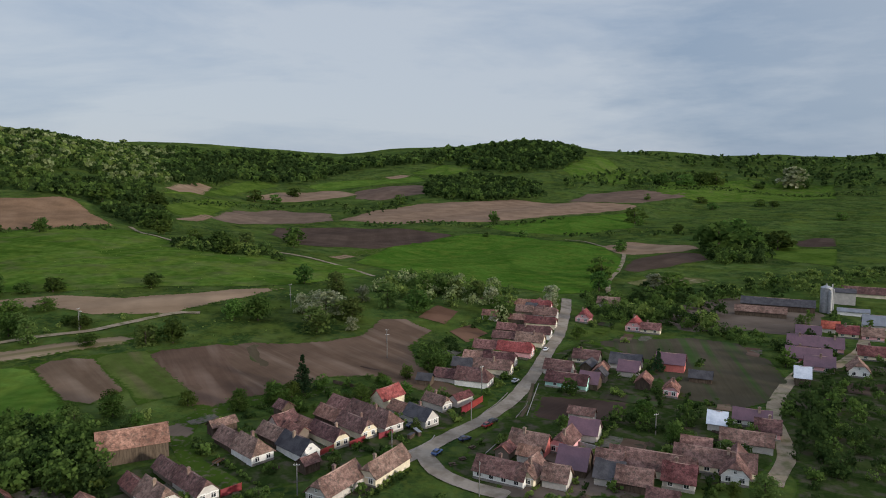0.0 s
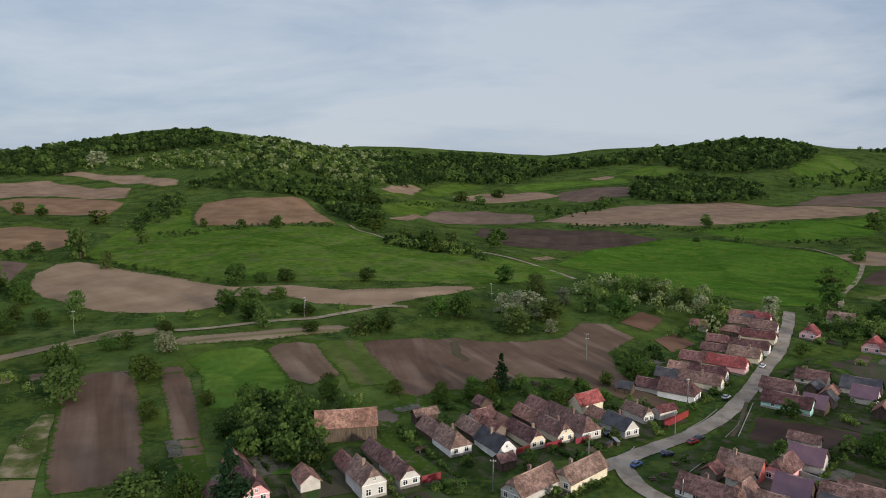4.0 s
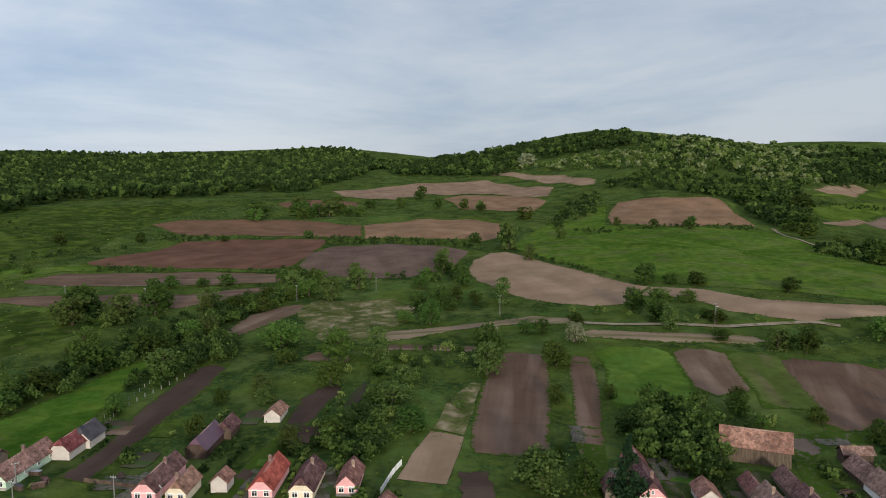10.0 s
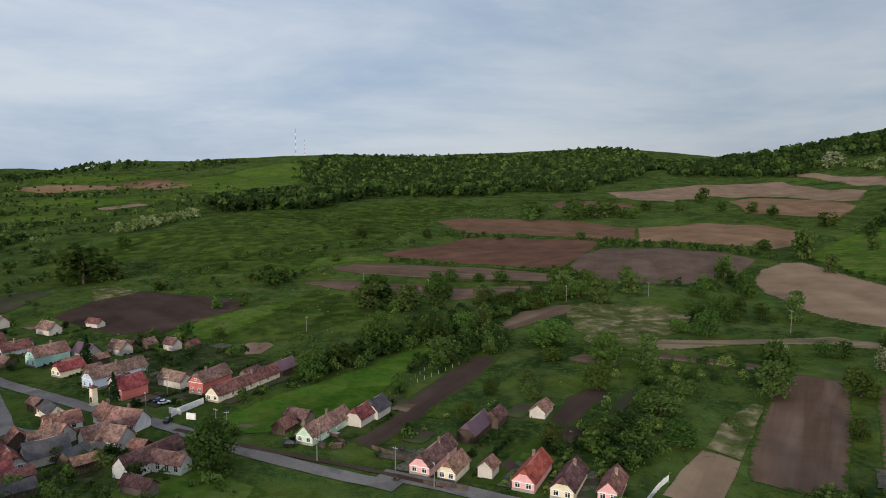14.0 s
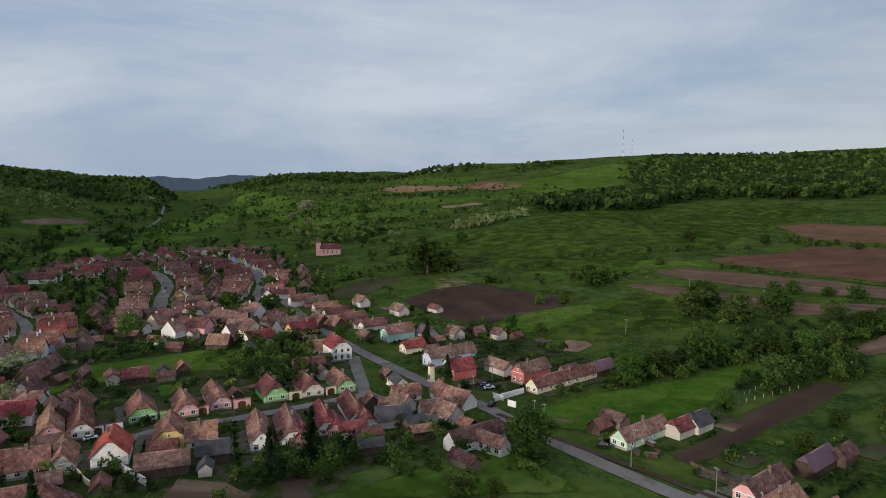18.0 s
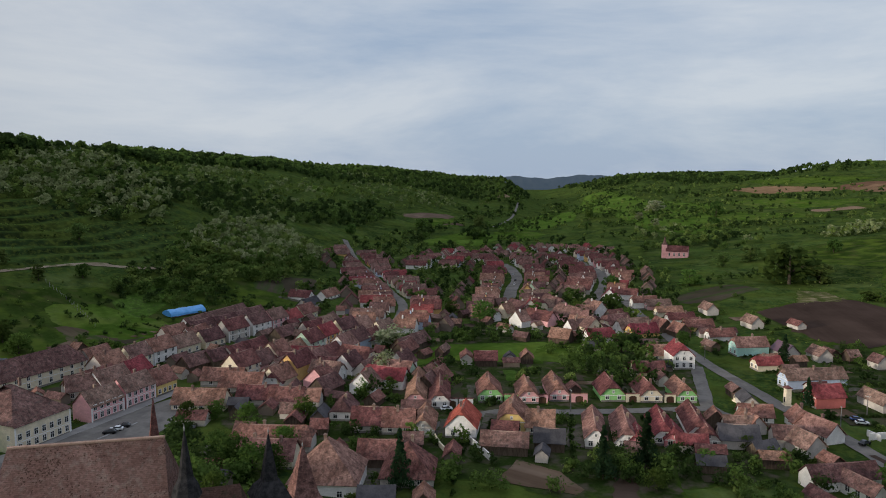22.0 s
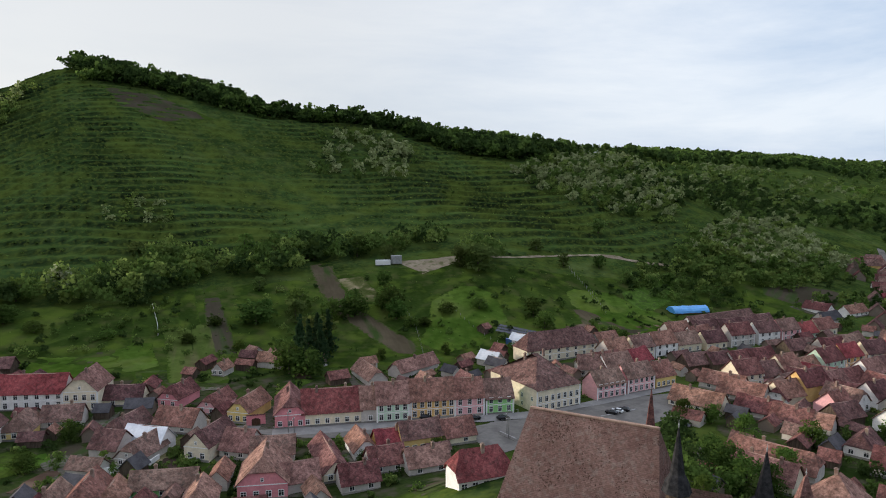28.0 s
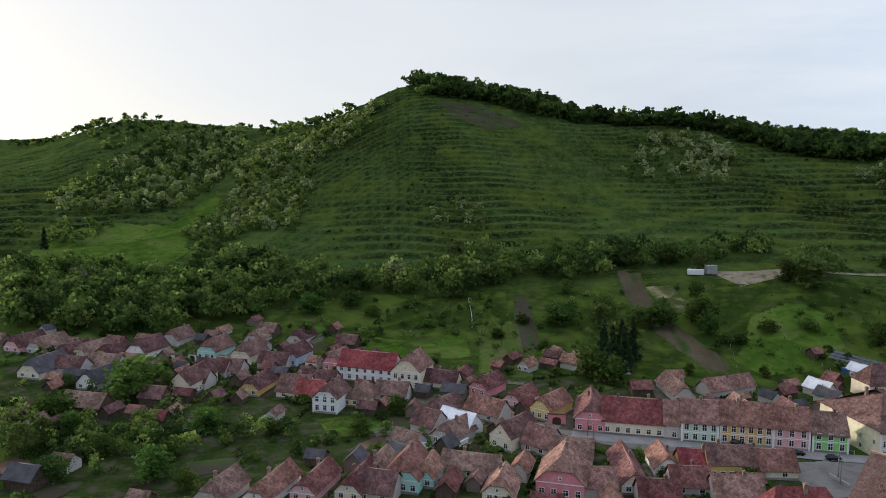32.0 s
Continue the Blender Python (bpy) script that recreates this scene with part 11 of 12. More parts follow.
wood("hedge", [(-957, -618), (-1191, -692), (-1766, -906), (-1631, -813), (-1056, -589), (-844, -531)], 13, 7, [0, 1, 1], "thick belt of trees along the valley stream", 255, keep=0.6)
wood("woodland", [(373, -634), (350, -689), (284, -658), (242, -675), (220, -683), (224, -626), (258, -596), (239, -528), (220, -465), (259, -470), (267, -422), (302, -456), (311, -527), (327, -576)], 7, 8, [2, 2, 3, 1], "olive and pale scrub covering the spur", 261, keep=0.9)
wood("woodland", [(478, -519), (512, -586), (534, -691), (540, -823), (497, -894), (374, -684), (353, -581), (347, -525), (391, -488), (429, -483)], 9.5, 9, [0, 1, 2, 3], "mixed scrub and small trees on the hillside", 262, keep=0.9)
wood("woodland", [(989, -970), (698, -823), (560, -700), (540, -823), (497, -894), (420, -800), (300, -700), (240, -690), (379, -842), (526, -883)], 13, 9, [0, 1, 2], "mixed scrub and small trees on the hillside", 263, keep=0.7)
wood("hedge", [(-275, 26), (-297, 33), (-316, 57), (-320, 76), (-364, 99), (-365, 126), (-395, 191), (-349, 169), (-331, 133), (-321, 105), (-295, 70), (-280, 48)], 5.5, 4.2, [0, 1, 0], "thick dark hedge along the meadow strip", 264, keep=0.75)
wood("hedge", [(-277, 85), (-294, 96), (-326, 130), (-306, 131), (-281, 110), (-273, 91)], 5, 5, [0, 1, 0], "thick dark hedge along the meadow strip", 265, keep=0.85)
wood("woodland", [(-386, -50), (-361, -23), (-320, 10), (-300, -5), (-281, -38)], 7, 4, [0, 0, 1], "dark garden shrubs behind the houses", 266, keep=0.5)
wood("woodland", [(130, 264), (131, 251), (126, 233), (110, 212), (116, 232)], 7, 5, [0, 1], "overgrown gully of dark shrubs", 232, keep=0.5)
wood("woodland", [(124, 449), (174, 468), (200, 458), (197, 435), (152, 425), (118, 412)], 7, 6, [0, 1, 0], "thick green hedge of shrubs and small trees", 233, keep=0.8)
wood("woodland", [(283, 749), (346, 802), (375, 770), (300, 623), (249, 585), (240, 621)], 10, 9, [0, 1, 0], "clump of field trees", 234, keep=0.8)
wood("woodland", [(-41, 241), (-17, 251), (8, 243), (6, 237), (-17, 243), (-38, 234)], 6, 4, [1, 0, 2], "thick green hedge of shrubs and small trees", 235, keep=0.5)
wood("woodland", [(-118, 213), (-92, 210), (-73, 202), (-85, 197), (-108, 204)], 7, 4, [1, 0], "thick green hedge of shrubs and small trees", 236, keep=0.5)
wood("grass_tussocks", [(-520, -89), (-638, -26), (-869, 229), (-877, 436), (-414, 274), (-351, 123), (-321, 7), (-351, -62)], 8, 1.0, [1, 2], "rough tussocks in the meadow grass", 139, blobs=2, per=4, keep=0.5)
wood("grass_tussocks", [(-266, 412), (-237, 598), (-72, 480), (-41, 352), (-74, 318), (-170, 260)], 8, 0.9, [1, 2], "rough tussocks in the meadow grass", 140, blobs=2, per=4, keep=0.5)
wood("grass_tussocks", [(135, -312), (152, -374), (-63, -412), (-232, -414), (-209, -341), (-46, -298)], 6, 0.9, [1, 2], "rough tussocks in the meadow grass", 141, blobs=2, per=4, keep=0.5)
wood("grass_tussocks", [(215, -458), (176, -645), (-44, -640), (-325, -539), (-280, -462), (43, -461)], 9, 1.1, [1, 2], "rough tussocks on the grassy terraces", 142, blobs=2, per=4, keep=0.5)
wood("grass_tussocks", [(-166, 60), (-280, 158), (-215, 192), (-156, 136), (-139, 95)], 6, 0.9, [1, 2], "rough tussocks in the meadow grass", 143, blobs=2, per=4, keep=0.5)

# ---- single trees ----
tree(19, -344, 11.1, "bush", wide=1.48)
tree(-9, -312, 15.4, "olive", wide=1.32)
tree(-29, -348, 11.1, "bush", wide=1.11)
tree(-48, -351, 13.5, "broad", wide=1.11)
tree(-108, -398, 16.8, "olive", wide=1.56)
tree(91, -434, 9.4, "olive", wide=1.60)
tree(-222, -476, 9.6, "olive", wide=1.60)
tree(-95, -347, 6.3, "broad", wide=1.60)
tree(-56, -333, 4.7, "bush", wide=1.08)
tree(-63, -332, 4.6, "bush", wide=1.08)
tree(38, -342, 4.9, "bush", wide=1.60)
tree(170, -224, 13.3, "bush", wide=1.21)
tree(123, -192, 7.4, "bush", wide=1.32)
tree(116, -156, 8.9, "broad", wide=1.29)
tree(74, -202, 4.7, "bush", wide=1.60)
tree(150, -337, 10.4, "broad", wide=1.60)
tree(133, -351, 8.7, "bush", wide=1.28)
tree(179, -191, 8.3, "bush", wide=1.15)
tree(295, -305, 12.5, "bush", wide=1.19)
tree(258, -290, 6.9, "bush", wide=1.60)
tree(142, -168, 5.9, "bush", wide=1.38)
tree(143, -150, 6.4, "bush", wide=1.39)
tree(121, -170, 4.6, "bush", wide=1.41)
tree(-767, 355, 16.6, "bush", wide=1.19)
tree(-750, 404, 20.9, "olive", wide=1.60)
tree(-737, 445, 19.0, "broad", wide=1.45)
tree(-719, 457, 9.6, "olive", wide=1.60)
tree(-712, 467, 10.0, "olive", wide=1.60)
tree(-736, 499, 10.9, "broad", wide=1.50)
tree(-780, 616, 16.2, "broad", wide=1.01)
tree(-595, 558, 10.7, "broad", wide=1.12)
tree(-403, 407, 18.7, "broad", wide=0.79)
tree(-508, 541, 12.1, "bush", wide=1.25)
tree(-908, 968, 23.8, "blossom", wide=1.60)
tree(-405, 213, 10.6, "broad", wide=1.40)
tree(-379, 218, 10.9, "broad", wide=1.12)
tree(-349, 208, 13.4, "olive", wide=1.29)
tree(-366, 202, 10.3, "bush", wide=1.19)
tree(-359, 155, 8.8, "bush", wide=1.18)
tree(-353, 166, 7.8, "bush", wide=1.32)
tree(-372, 178, 8.3, "broad", wide=1.38)
tree(-367, 190, 8.3, "broad", wide=1.38)
tree(-336, 264, 7.1, "bush", wide=1.42)
tree(-283, 243, 6.2, "bush", wide=1.42)
tree(-286, 287, 10.0, "olive", wide=1.07)
tree(-245, 148, 14.4, "broad", wide=0.93)
tree(-282, 141, 11.9, "bush", wide=1.27)
tree(-260, 132, 6.2, "bush", wide=1.14)
tree(-232, 107, 7.6, "olive", wide=1.29)
tree(-220, 151, 4.5, "bush", wide=1.42)
tree(-219, 235, 5.8, "broad", wide=1.55)
tree(-212, 239, 6.4, "broad", wide=1.42)
tree(-210, 260, 5.6, "bush", wide=1.07)
tree(-165, 391, 6.3, "bush", wide=1.19)
tree(-207, 309, 5.5, "broad", wide=1.25)
tree(-201, 318, 7.8, "bush", wide=1.42)
tree(-190, 326, 6.2, "bush", wide=1.42)
tree(-168, 305, 4.3, "bush", wide=1.42)
tree(-125, 286, 9.1, "olive", wide=1.47)
tree(-59, 321, 12.1, "olive", wide=1.60)
tree(-60, 389, 13.0, "olive", wide=1.13)
tree(-65, 361, 9.1, "blossom", wide=1.60)
tree(-45, 343, 11.5, "olive", wide=1.60)
tree(-13, 362, 12.1, "broad", wide=1.26)
tree(-119, 214, 4.2, "bush", wide=1.07)
tree(-85, 225, 4.5, "broad", wide=1.53)
tree(-57, 231, 6.1, "bush", wide=1.42)
tree(-28, 235, 6.1, "bush", wide=1.19)
tree(-113, 128, 10.7, "olive", wide=1.47)
tree(-105, 135, 9.2, "broad", wide=0.93)
tree(-119, 141, 6.6, "broad", wide=0.70)
tree(-180, 92, 7.1, "olive", wide=1.45)
tree(-194, 136, 8.1, "bush", wide=1.07)
tree(-279, 677, 17.9, "bush", wide=1.60)
tree(-385, 784, 20.0, "broad", wide=1.60)
tree(-343, 821, 18.1, "bush", wide=1.14)
tree(-180, 565, 12.6, "bush", wide=1.10)
tree(-163, 571, 13.2, "olive", wide=1.60)
tree(-209, 578, 10.1, "bush", wide=1.07)
tree(287, 1022, 21.7, "bush", wide=1.14)
tree(272, 673, 29.6, "broad", wide=1.57)
tree(309, 708, 25.2, "broad", wide=1.40)
tree(350, 713, 19.5, "broad", wide=1.50)
tree(351, 823, 18.4, "bush", wide=1.42)
tree(590, 1279, 13.0, "bush", wide=1.26)
tree(610, 1269, 11.3, "bush", wide=1.44)
tree(178, 680, 8.7, "bush", wide=1.60)
tree(120, 513, 15.2, "broad", wide=1.28)
tree(149, 478, 10.3, "blossom", wide=1.60)
tree(157, 463, 14.1, "bush", wide=1.60)
tree(507, 1605, 25.3, "bush", wide=1.16)
tree(559, 1592, 25.9, "bush", wide=1.14)
tree(615, 1642, 28.9, "bush", wide=1.06)
tree(652, 1642, 29.6, "broad", wide=1.60)
tree(838, 1655, 45.2, "blossom", wide=1.60)
tree(-73, 1206, 14.9, "broad", wide=1.50)
tree(-330, 1218, 19.1, "broad", wide=1.51)
tree(-297, 1226, 15.6, "bush", wide=1.17)
tree(-294, 1380, 17.3, "bush", wide=1.42)
tree(-154, 1109, 11.0, "olive", wide=1.60)
tree(-137, 652, 13.7, "bush", wide=1.14)
tree(-9, 410, 13.5, "broad", wide=1.12)
tree(-59, 348, 11.8, "blossom", wide=1.60)
tree(32, 361, 7.5, "bush", wide=1.42)
tree(67, 415, 8.7, "blossom", wide=1.32)
tree(-3, 278, 7.0, "bush", wide=1.42)
tree(81, 189, 5.4, "olive", wide=1.60)
tree(-692, 133, 10.4, "broad", wide=1.25)
tree(-747, 346, 14.8, "bush", wide=1.13)
tree(-721, 390, 16.9, "broad", wide=1.34)
tree(-710, 408, 15.5, "broad", wide=1.46)
tree(-706, 419, 18.7, "olive", wide=1.60)
tree(-686, 433, 9.0, "bush", wide=1.06)
tree(-680, 444, 10.5, "broad", wide=1.43)
tree(-390, 397, 20.5, "olive", wide=0.86)
tree(-373, 313, 13.9, "olive", wide=1.03)
tree(-391, 206, 11.0, "olive", wide=1.50)
tree(-437, 165, 5.6, "bush", wide=1.46)
tree(-431, 177, 6.9, "bush", wide=1.20)
tree(-450, 137, 6.2, "bush", wide=1.11)
tree(-445, 146, 7.7, "broad", wide=1.40)
tree(-388, 78, 14.5, "olive", wide=1.60)
tree(-378, 99, 13.5, "olive", wide=1.60)
tree(-385, 118, 14.9, "broad", wide=1.12)
tree(-382, 147, 10.1, "olive", wide=1.60)
tree(-374, 158, 5.4, "bush", wide=1.60)
tree(-372, 167, 5.6, "bush", wide=1.60)
tree(-291, 242, 12.5, "broad", wide=1.12)
tree(-338, 298, 10.4, "broad", wide=1.20)
tree(-199, 192, 16.4, "broad", wide=0.88)
tree(-279, 88, 9.8, "olive", wide=1.60)
tree(-281, 33, 9.6, "bush", wide=1.07)
tree(-287, 46, 8.5, "bush", wide=1.22)
tree(-302, 68, 11.7, "bush", wide=1.42)
tree(-308, 93, 10.8, "bush", wide=1.60)
tree(-324, 114, 8.5, "bush", wide=1.08)
tree(-323, 123, 9.2, "olive", wide=1.60)
tree(-492, -44, 5.5, "bush", wide=1.06)
tree(-492, -37, 5.7, "broad", wide=1.60)
tree(-181, 113, 5.5, "bush", wide=1.42)
tree(-185, 133, 9.8, "olive", wide=1.54)
tree(-175, 104, 7.1, "bush", wide=1.07)
tree(-167, 127, 7.3, "bush", wide=1.07)
tree(-536, -96, 26.8, "broad", wide=1.50)
tree(-610, -161, 11.4, "olive", wide=1.46)
tree(-480, 28, 9.9, "bush", wide=1.60)
tree(-420, 87, 14.1, "bush", wide=1.07)
tree(-271, 32, 7.0, "bush", wide=1.42)
tree(-241, -214, 10.8, "blossom", wide=1.60)
tree(-319, -212, 12.7, "broad", wide=1.12)
tree(-781, -528, 26.9, "olive", wide=0.92)
tree(-769, -619, 16.1, "broad", wide=1.40)
tree(-1184, -552, 26.6, "broad", wide=0.67)
tree(-1180, -326, 25.0, "broad", wide=0.90)
tree(-1265, -461, 22.0, "blossom", wide=1.60)
tree(-498, -154, 10.7, "bush", wide=1.14)
tree(-635, -145, 13.4, "olive", wide=1.54)
tree(-546, -78, 13.6, "olive", wide=1.60)
tree(-178, 209, 9.7, "broad", wide=1.32)
tree(-151, 178, 6.1, "broad", wide=1.1)
tree(-234, 354, 11.8, "broad", wide=1.1)
tree(-208, 365, 7.0, "bush", wide=1.1)
tree(-162, 381, 5.5, "bush", wide=1.1)
tree(-84, 418, 10.8, "broad", wide=1.1)
tree(-62, 399, 10.7, "olive", wide=1.1)
tree(-90, 333, 12.5, "broad", wide=1.1)
tree(-101, 330, 10.4, "broad", wide=1.1)
tree(-44, 380, 8.2, "blossom", wide=1.1)
tree(-29, 368, 12.5, "olive", wide=1.1)
tree(-1, 417, 12.5, "olive", wide=1.1)
tree(-62, 333, 10.9, "blossom", wide=1.1)
tree(-116, 292, 10.2, "broad", wide=1.1)
tree(-124, 291, 7.5, "broad", wide=1.1)
tree(-171, 280, 9.9, "olive", wide=1.1)
tree(-184, 288, 9.6, "broad", wide=1.1)
tree(-160, 301, 5.7, "bush", wide=1.1)
tree(-362, 304, 12.5, "broad", wide=1.1)
tree(-323, 285, 12.0, "broad", wide=1.1)
tree(-349, 278, 8.9, "broad", wide=1.1)
tree(-362, 235, 12.5, "olive", wide=1.32)
tree(-266, 215, 12.0, "broad", wide=1.1)
tree(-279, 209, 6.1, "bush", wide=1.1)
tree(-272, 273, 11.6, "olive", wide=1.1)
tree(-225, 217, 7.4, "blossom", wide=1.1)
tree(-190, 182, 12.5, "olive", wide=1.1)
tree(-191, 237, 8.6, "blossom", wide=1.1)
tree(-50, 243, 14.1, "spruce")
tree(-104, 212, 7.3, "broad", wide=1.1)
tree(-113, 206, 5.7, "fruit", wide=1.1)
tree(-94, 206, 4.4, "fruit", wide=1.1)
tree(-67, 223, 6.8, "broad", wide=1.1)
tree(-95, 139, 17.6, "spruce")
tree(-416, 418, 12.5, "olive", wide=1.1)
tree(-363, 560, 7.9, "broad", wide=1.1)
tree(-396, 549, 7.6, "broad", wide=1.1)
tree(-339, 583, 9.8, "broad", wide=1.1)
tree(-637, 570, 12.5, "broad", wide=1.1)
tree(-397, 469, 9.7, "broad", wide=1.1)
tree(74, 979, 12.5, "broad", wide=1.1)
tree(-59, 236, 6.4, "fruit", wide=1.1)
tree(-53, 238, 5.9, "fruit", wide=1.1)
tree(-44, 248, 5.2, "fruit", wide=1.1)
tree(-23, 257, 4.4, "fruit", wide=1.1)
tree(-146, 279, 5.3, "bush", wide=1.1)
tree(-451, 414, 8.1, "bush", wide=1.1)
tree(-706, 523, 12.5, "broad", wide=1.1)
tree(-763, 597, 12.5, "broad", wide=1.1)
tree(-661, 549, 12.4, "broad", wide=1.1)
tree(-577, 543, 9.4, "broad", wide=1.1)
tree(-295, 230, 10.0, "broad", wide=1.1)
tree(-241, 165, 11.9, "olive", wide=1.1)
tree(-117, 130, 8.8, "olive", wide=1.43)
tree(-107, 139, 6.3, "broad", wide=1.1)
tree(-293, 256, 9.1, "broad", wide=1.1)
tree(-281, 260, 7.7, "broad", wide=1.1)
tree(-43, 327, 6.2, "blossom", wide=1.1)
tree(-71, 349, 9.5, "blossom", wide=1.1)
tree(21, 401, 10.7, "olive", wide=1.1)
tree(8, 400, 11.2, "olive", wide=1.1)
tree(28, 389, 9.4, "blossom", wide=1.1)
tree(-141, 194, 4.9, "fruit", wide=1.1)
tree(-14, 265, 5.5, "fruit", wide=1.1)
tree(-45, 163, 3.7, "fruit", wide=1.1)
tree(-15, 189, 3.8, "fruit", wide=1.1)
tree(-8, 213, 3.7, "fruit", wide=1.1)
tree(-209, 367, 7.0, "broad", wide=1.1)
tree(-221, 360, 5.6, "bush", wide=1.1)
tree(-252, 624, 12.5, "broad", wide=1.54)
tree(-163, 519, 12.5, "broad", wide=1.43)
tree(-129, 599, 11.3, "broad", wide=1.1)
tree(-141, 551, 8.3, "olive", wide=1.1)
tree(-331, 566, 9.5, "broad", wide=1.1)
tree(76, 958, 11.4, "broad", wide=1.1)
tree(95, 799, 7.4, "bush", wide=2.2)
tree(292, 846, 12.5, "broad", wide=1.1)
tree(276, 962, 12.5, "broad", wide=1.1)
tree(402, 1349, 12.5, "broad", wide=1.1)
tree(107, 462, 12.5, "broad", wide=1.1)
tree(64, 396, 8.0, "blossom", wide=1.1)
tree(67, 334, 6.4, "fruit", wide=1.1)
tree(-106, 215, 7.4, "broad", wide=1.1)
tree(-96, 207, 5.1, "fruit", wide=1.1)
tree(-68, 224, 4.9, "fruit", wide=1.1)
tree(-21, 252, 4.9, "broad", wide=1.1)
tree(70, 200, 6.0, "broad", wide=1.1)
tree(67, 220, 7.2, "broad", wide=1.1)
tree(90, 279, 10.0, "spruce")
tree(-29, 181, 3.9, "fruit", wide=1.1)
tree(-29, 241, 5.0, "fruit", wide=1.1)
tree(-13, 246, 5.1, "fruit", wide=1.1)
tree(188, 352, 9.4, "olive", wide=1.1)
tree(147, 287, 7.6, "fruit", wide=1.1)
tree(82, 167, 5.3, "olive", wide=1.65)
tree(74, 167, 3.9, "fruit", wide=1.1)
tree(50, 778, 5.1, "bush", wide=1.1)
tree(507, 1348, 11.4, "broad", wide=2.2)
tree(757, 1657, 12.5, "broad", wide=2.2)
tree(885, 1668, 12.5, "broad", wide=1.1)
tree(185, 702, 8.6, "broad", wide=1.1)
tree(617, 1060, 11.3, "bush", wide=2.2)
tree(495, 1259, 12.5, "broad", wide=1.65)
tree(-380, 244, 12.0, "olive", wide=1.1)
tree(-349, 377, 12.5, "olive", wide=0.88)
tree(-388, 124, 10.9, "broad", wide=1.1)
tree(-364, 139, 9.9, "olive", wide=1.1)
tree(-350, -4, 7.1, "broad", wide=1.1)
tree(-426, 9, 7.1, "broad", wide=1.1)
tree(-496, 18, 8.2, "broad", wide=1.1)
tree(-488, 38, 9.8, "broad", wide=1.1)
tree(-502, 28, 9.3, "broad", wide=1.1)
tree(-545, -1, 5.1, "bush", wide=1.1)
tree(-364, -20, 7.3, "broad", wide=1.1)
tree(-233, 93, 6.0, "broad", wide=1.1)
tree(-246, 61, 6.1, "broad", wide=1.1)
tree(-222, 104, 6.8, "olive", wide=1.1)
tree(-222, 131, 10.6, "broad", wide=1.1)
tree(-229, 158, 8.5, "olive", wide=1.1)
tree(-400, 202, 8.9, "broad", wide=1.1)
tree(-414, 233, 6.3, "broad", wide=1.1)
tree(-255, 154, 11.1, "broad", wide=1.1)
tree(-182, 292, 9.2, "olive", wide=1.1)
tree(-204, 298, 10.9, "broad", wide=1.1)
tree(-252, 4, 5.2, "fruit", wide=1.1)
tree(-352, 283, 6.0, "bush", wide=1.1)
tree(-331, 66, 5.7, "broad", wide=1.1)
tree(-550, 84, 5.2, "bush", wide=1.1)
tree(-654, 190, 9.9, "broad", wide=1.1)
tree(-582, 322, 6.1, "bush", wide=1.1)
tree(-614, 253, 5.3, "bush", wide=1.1)
tree(-197, -6, 12.5, "broad", wide=1.21)
tree(-168, -21, 6.8, "fruit", wide=1.32)
tree(-167, -13, 4.9, "fruit", wide=1.32)
tree(-328, -59, 12.7, "spruce", wide=0.9)
tree(-326, 70, 12.5, "broad", wide=1.1)
tree(-224, 106, 7.7, "olive", wide=1.1)
tree(-425, -5, 6.8, "broad", wide=1.1)
tree(-181, -66, 16.3, "spruce", wide=0.9)
tree(-1037, -288, 12.5, "broad", wide=1.1)
tree(-988, -262, 12.5, "tall", wide=0.66)
tree(-1031, -373, 12.5, "blossom", wide=1.1)
tree(-675, 129, 10.0, "broad", wide=1.1)
tree(-719, 332, 12.5, "broad", wide=1.54)
tree(-698, 381, 12.5, "broad", wide=1.54)
tree(-251, 62, 5.3, "broad", wide=1.1)
tree(-209, 75, 7.0, "fruit", wide=1.1)
tree(-388, -165, 11.3, "broad", wide=1.1)
tree(-332, -105, 7.0, "broad", wide=1.1)
tree(-983, -464, 12.5, "tall", wide=0.66)
tree(-1129, -437, 12.5, "blossom", wide=1.1)
tree(-680, -88, 11.8, "broad", wide=1.1)
tree(-131, -176, 9.2, "broad", wide=0.88)
tree(-150, -171, 7.9, "fruit", wide=0.99)
tree(-204, -184, 10.3, "blossom", wide=0.99)
tree(-116, -146, 8.0, "broad", wide=1.1)
tree(-130, -112, 16.3, "spruce", wide=0.7)
tree(-168, -73, 14.8, "spruce", wide=0.8)
tree(-182, -175, 6.1, "fruit", wide=1.1)
tree(-367, -178, 9.6, "fruit", wide=1.1)
tree(-354, -198, 8.1, "fruit", wide=1.1)
tree(-448, -192, 12.5, "broad", wide=0.99)
tree(-322, -237, 8.0, "broad", wide=1.1)
tree(-170, -59, 5.8, "fruit", wide=1.1)
tree(-192, -53, 5.6, "fruit", wide=1.1)
tree(-212, -47, 4.6, "fruit", wide=1.1)
tree(-268, -40, 10.5, "spruce", wide=0.8)
tree(-653, -527, 12.5, "tall", wide=0.99)
tree(-600, -594, 12.5, "broad", wide=1.1)
tree(-878, -325, 12.5, "broad", wide=1.1)
tree(-110, -154, 10.1, "broad", wide=1.1)
tree(-109, -145, 9.1, "broad", wide=1.21)
tree(-112, -164, 8.4, "broad", wide=1.1)
tree(-108, -139, 6.3, "fruit", wide=1.32)
tree(-81, -121, 5.3, "broad", wide=1.1)
tree(-125, -200, 7.3, "broad", wide=0.88)
tree(-133, -196, 6.6, "fruit", wide=0.99)
tree(-126, -153, 8.4, "broad", wide=1.1)
tree(3, -280, 12.5, "broad", wide=1.21)
tree(-5, -284, 20.6, "spruce", wide=0.8)
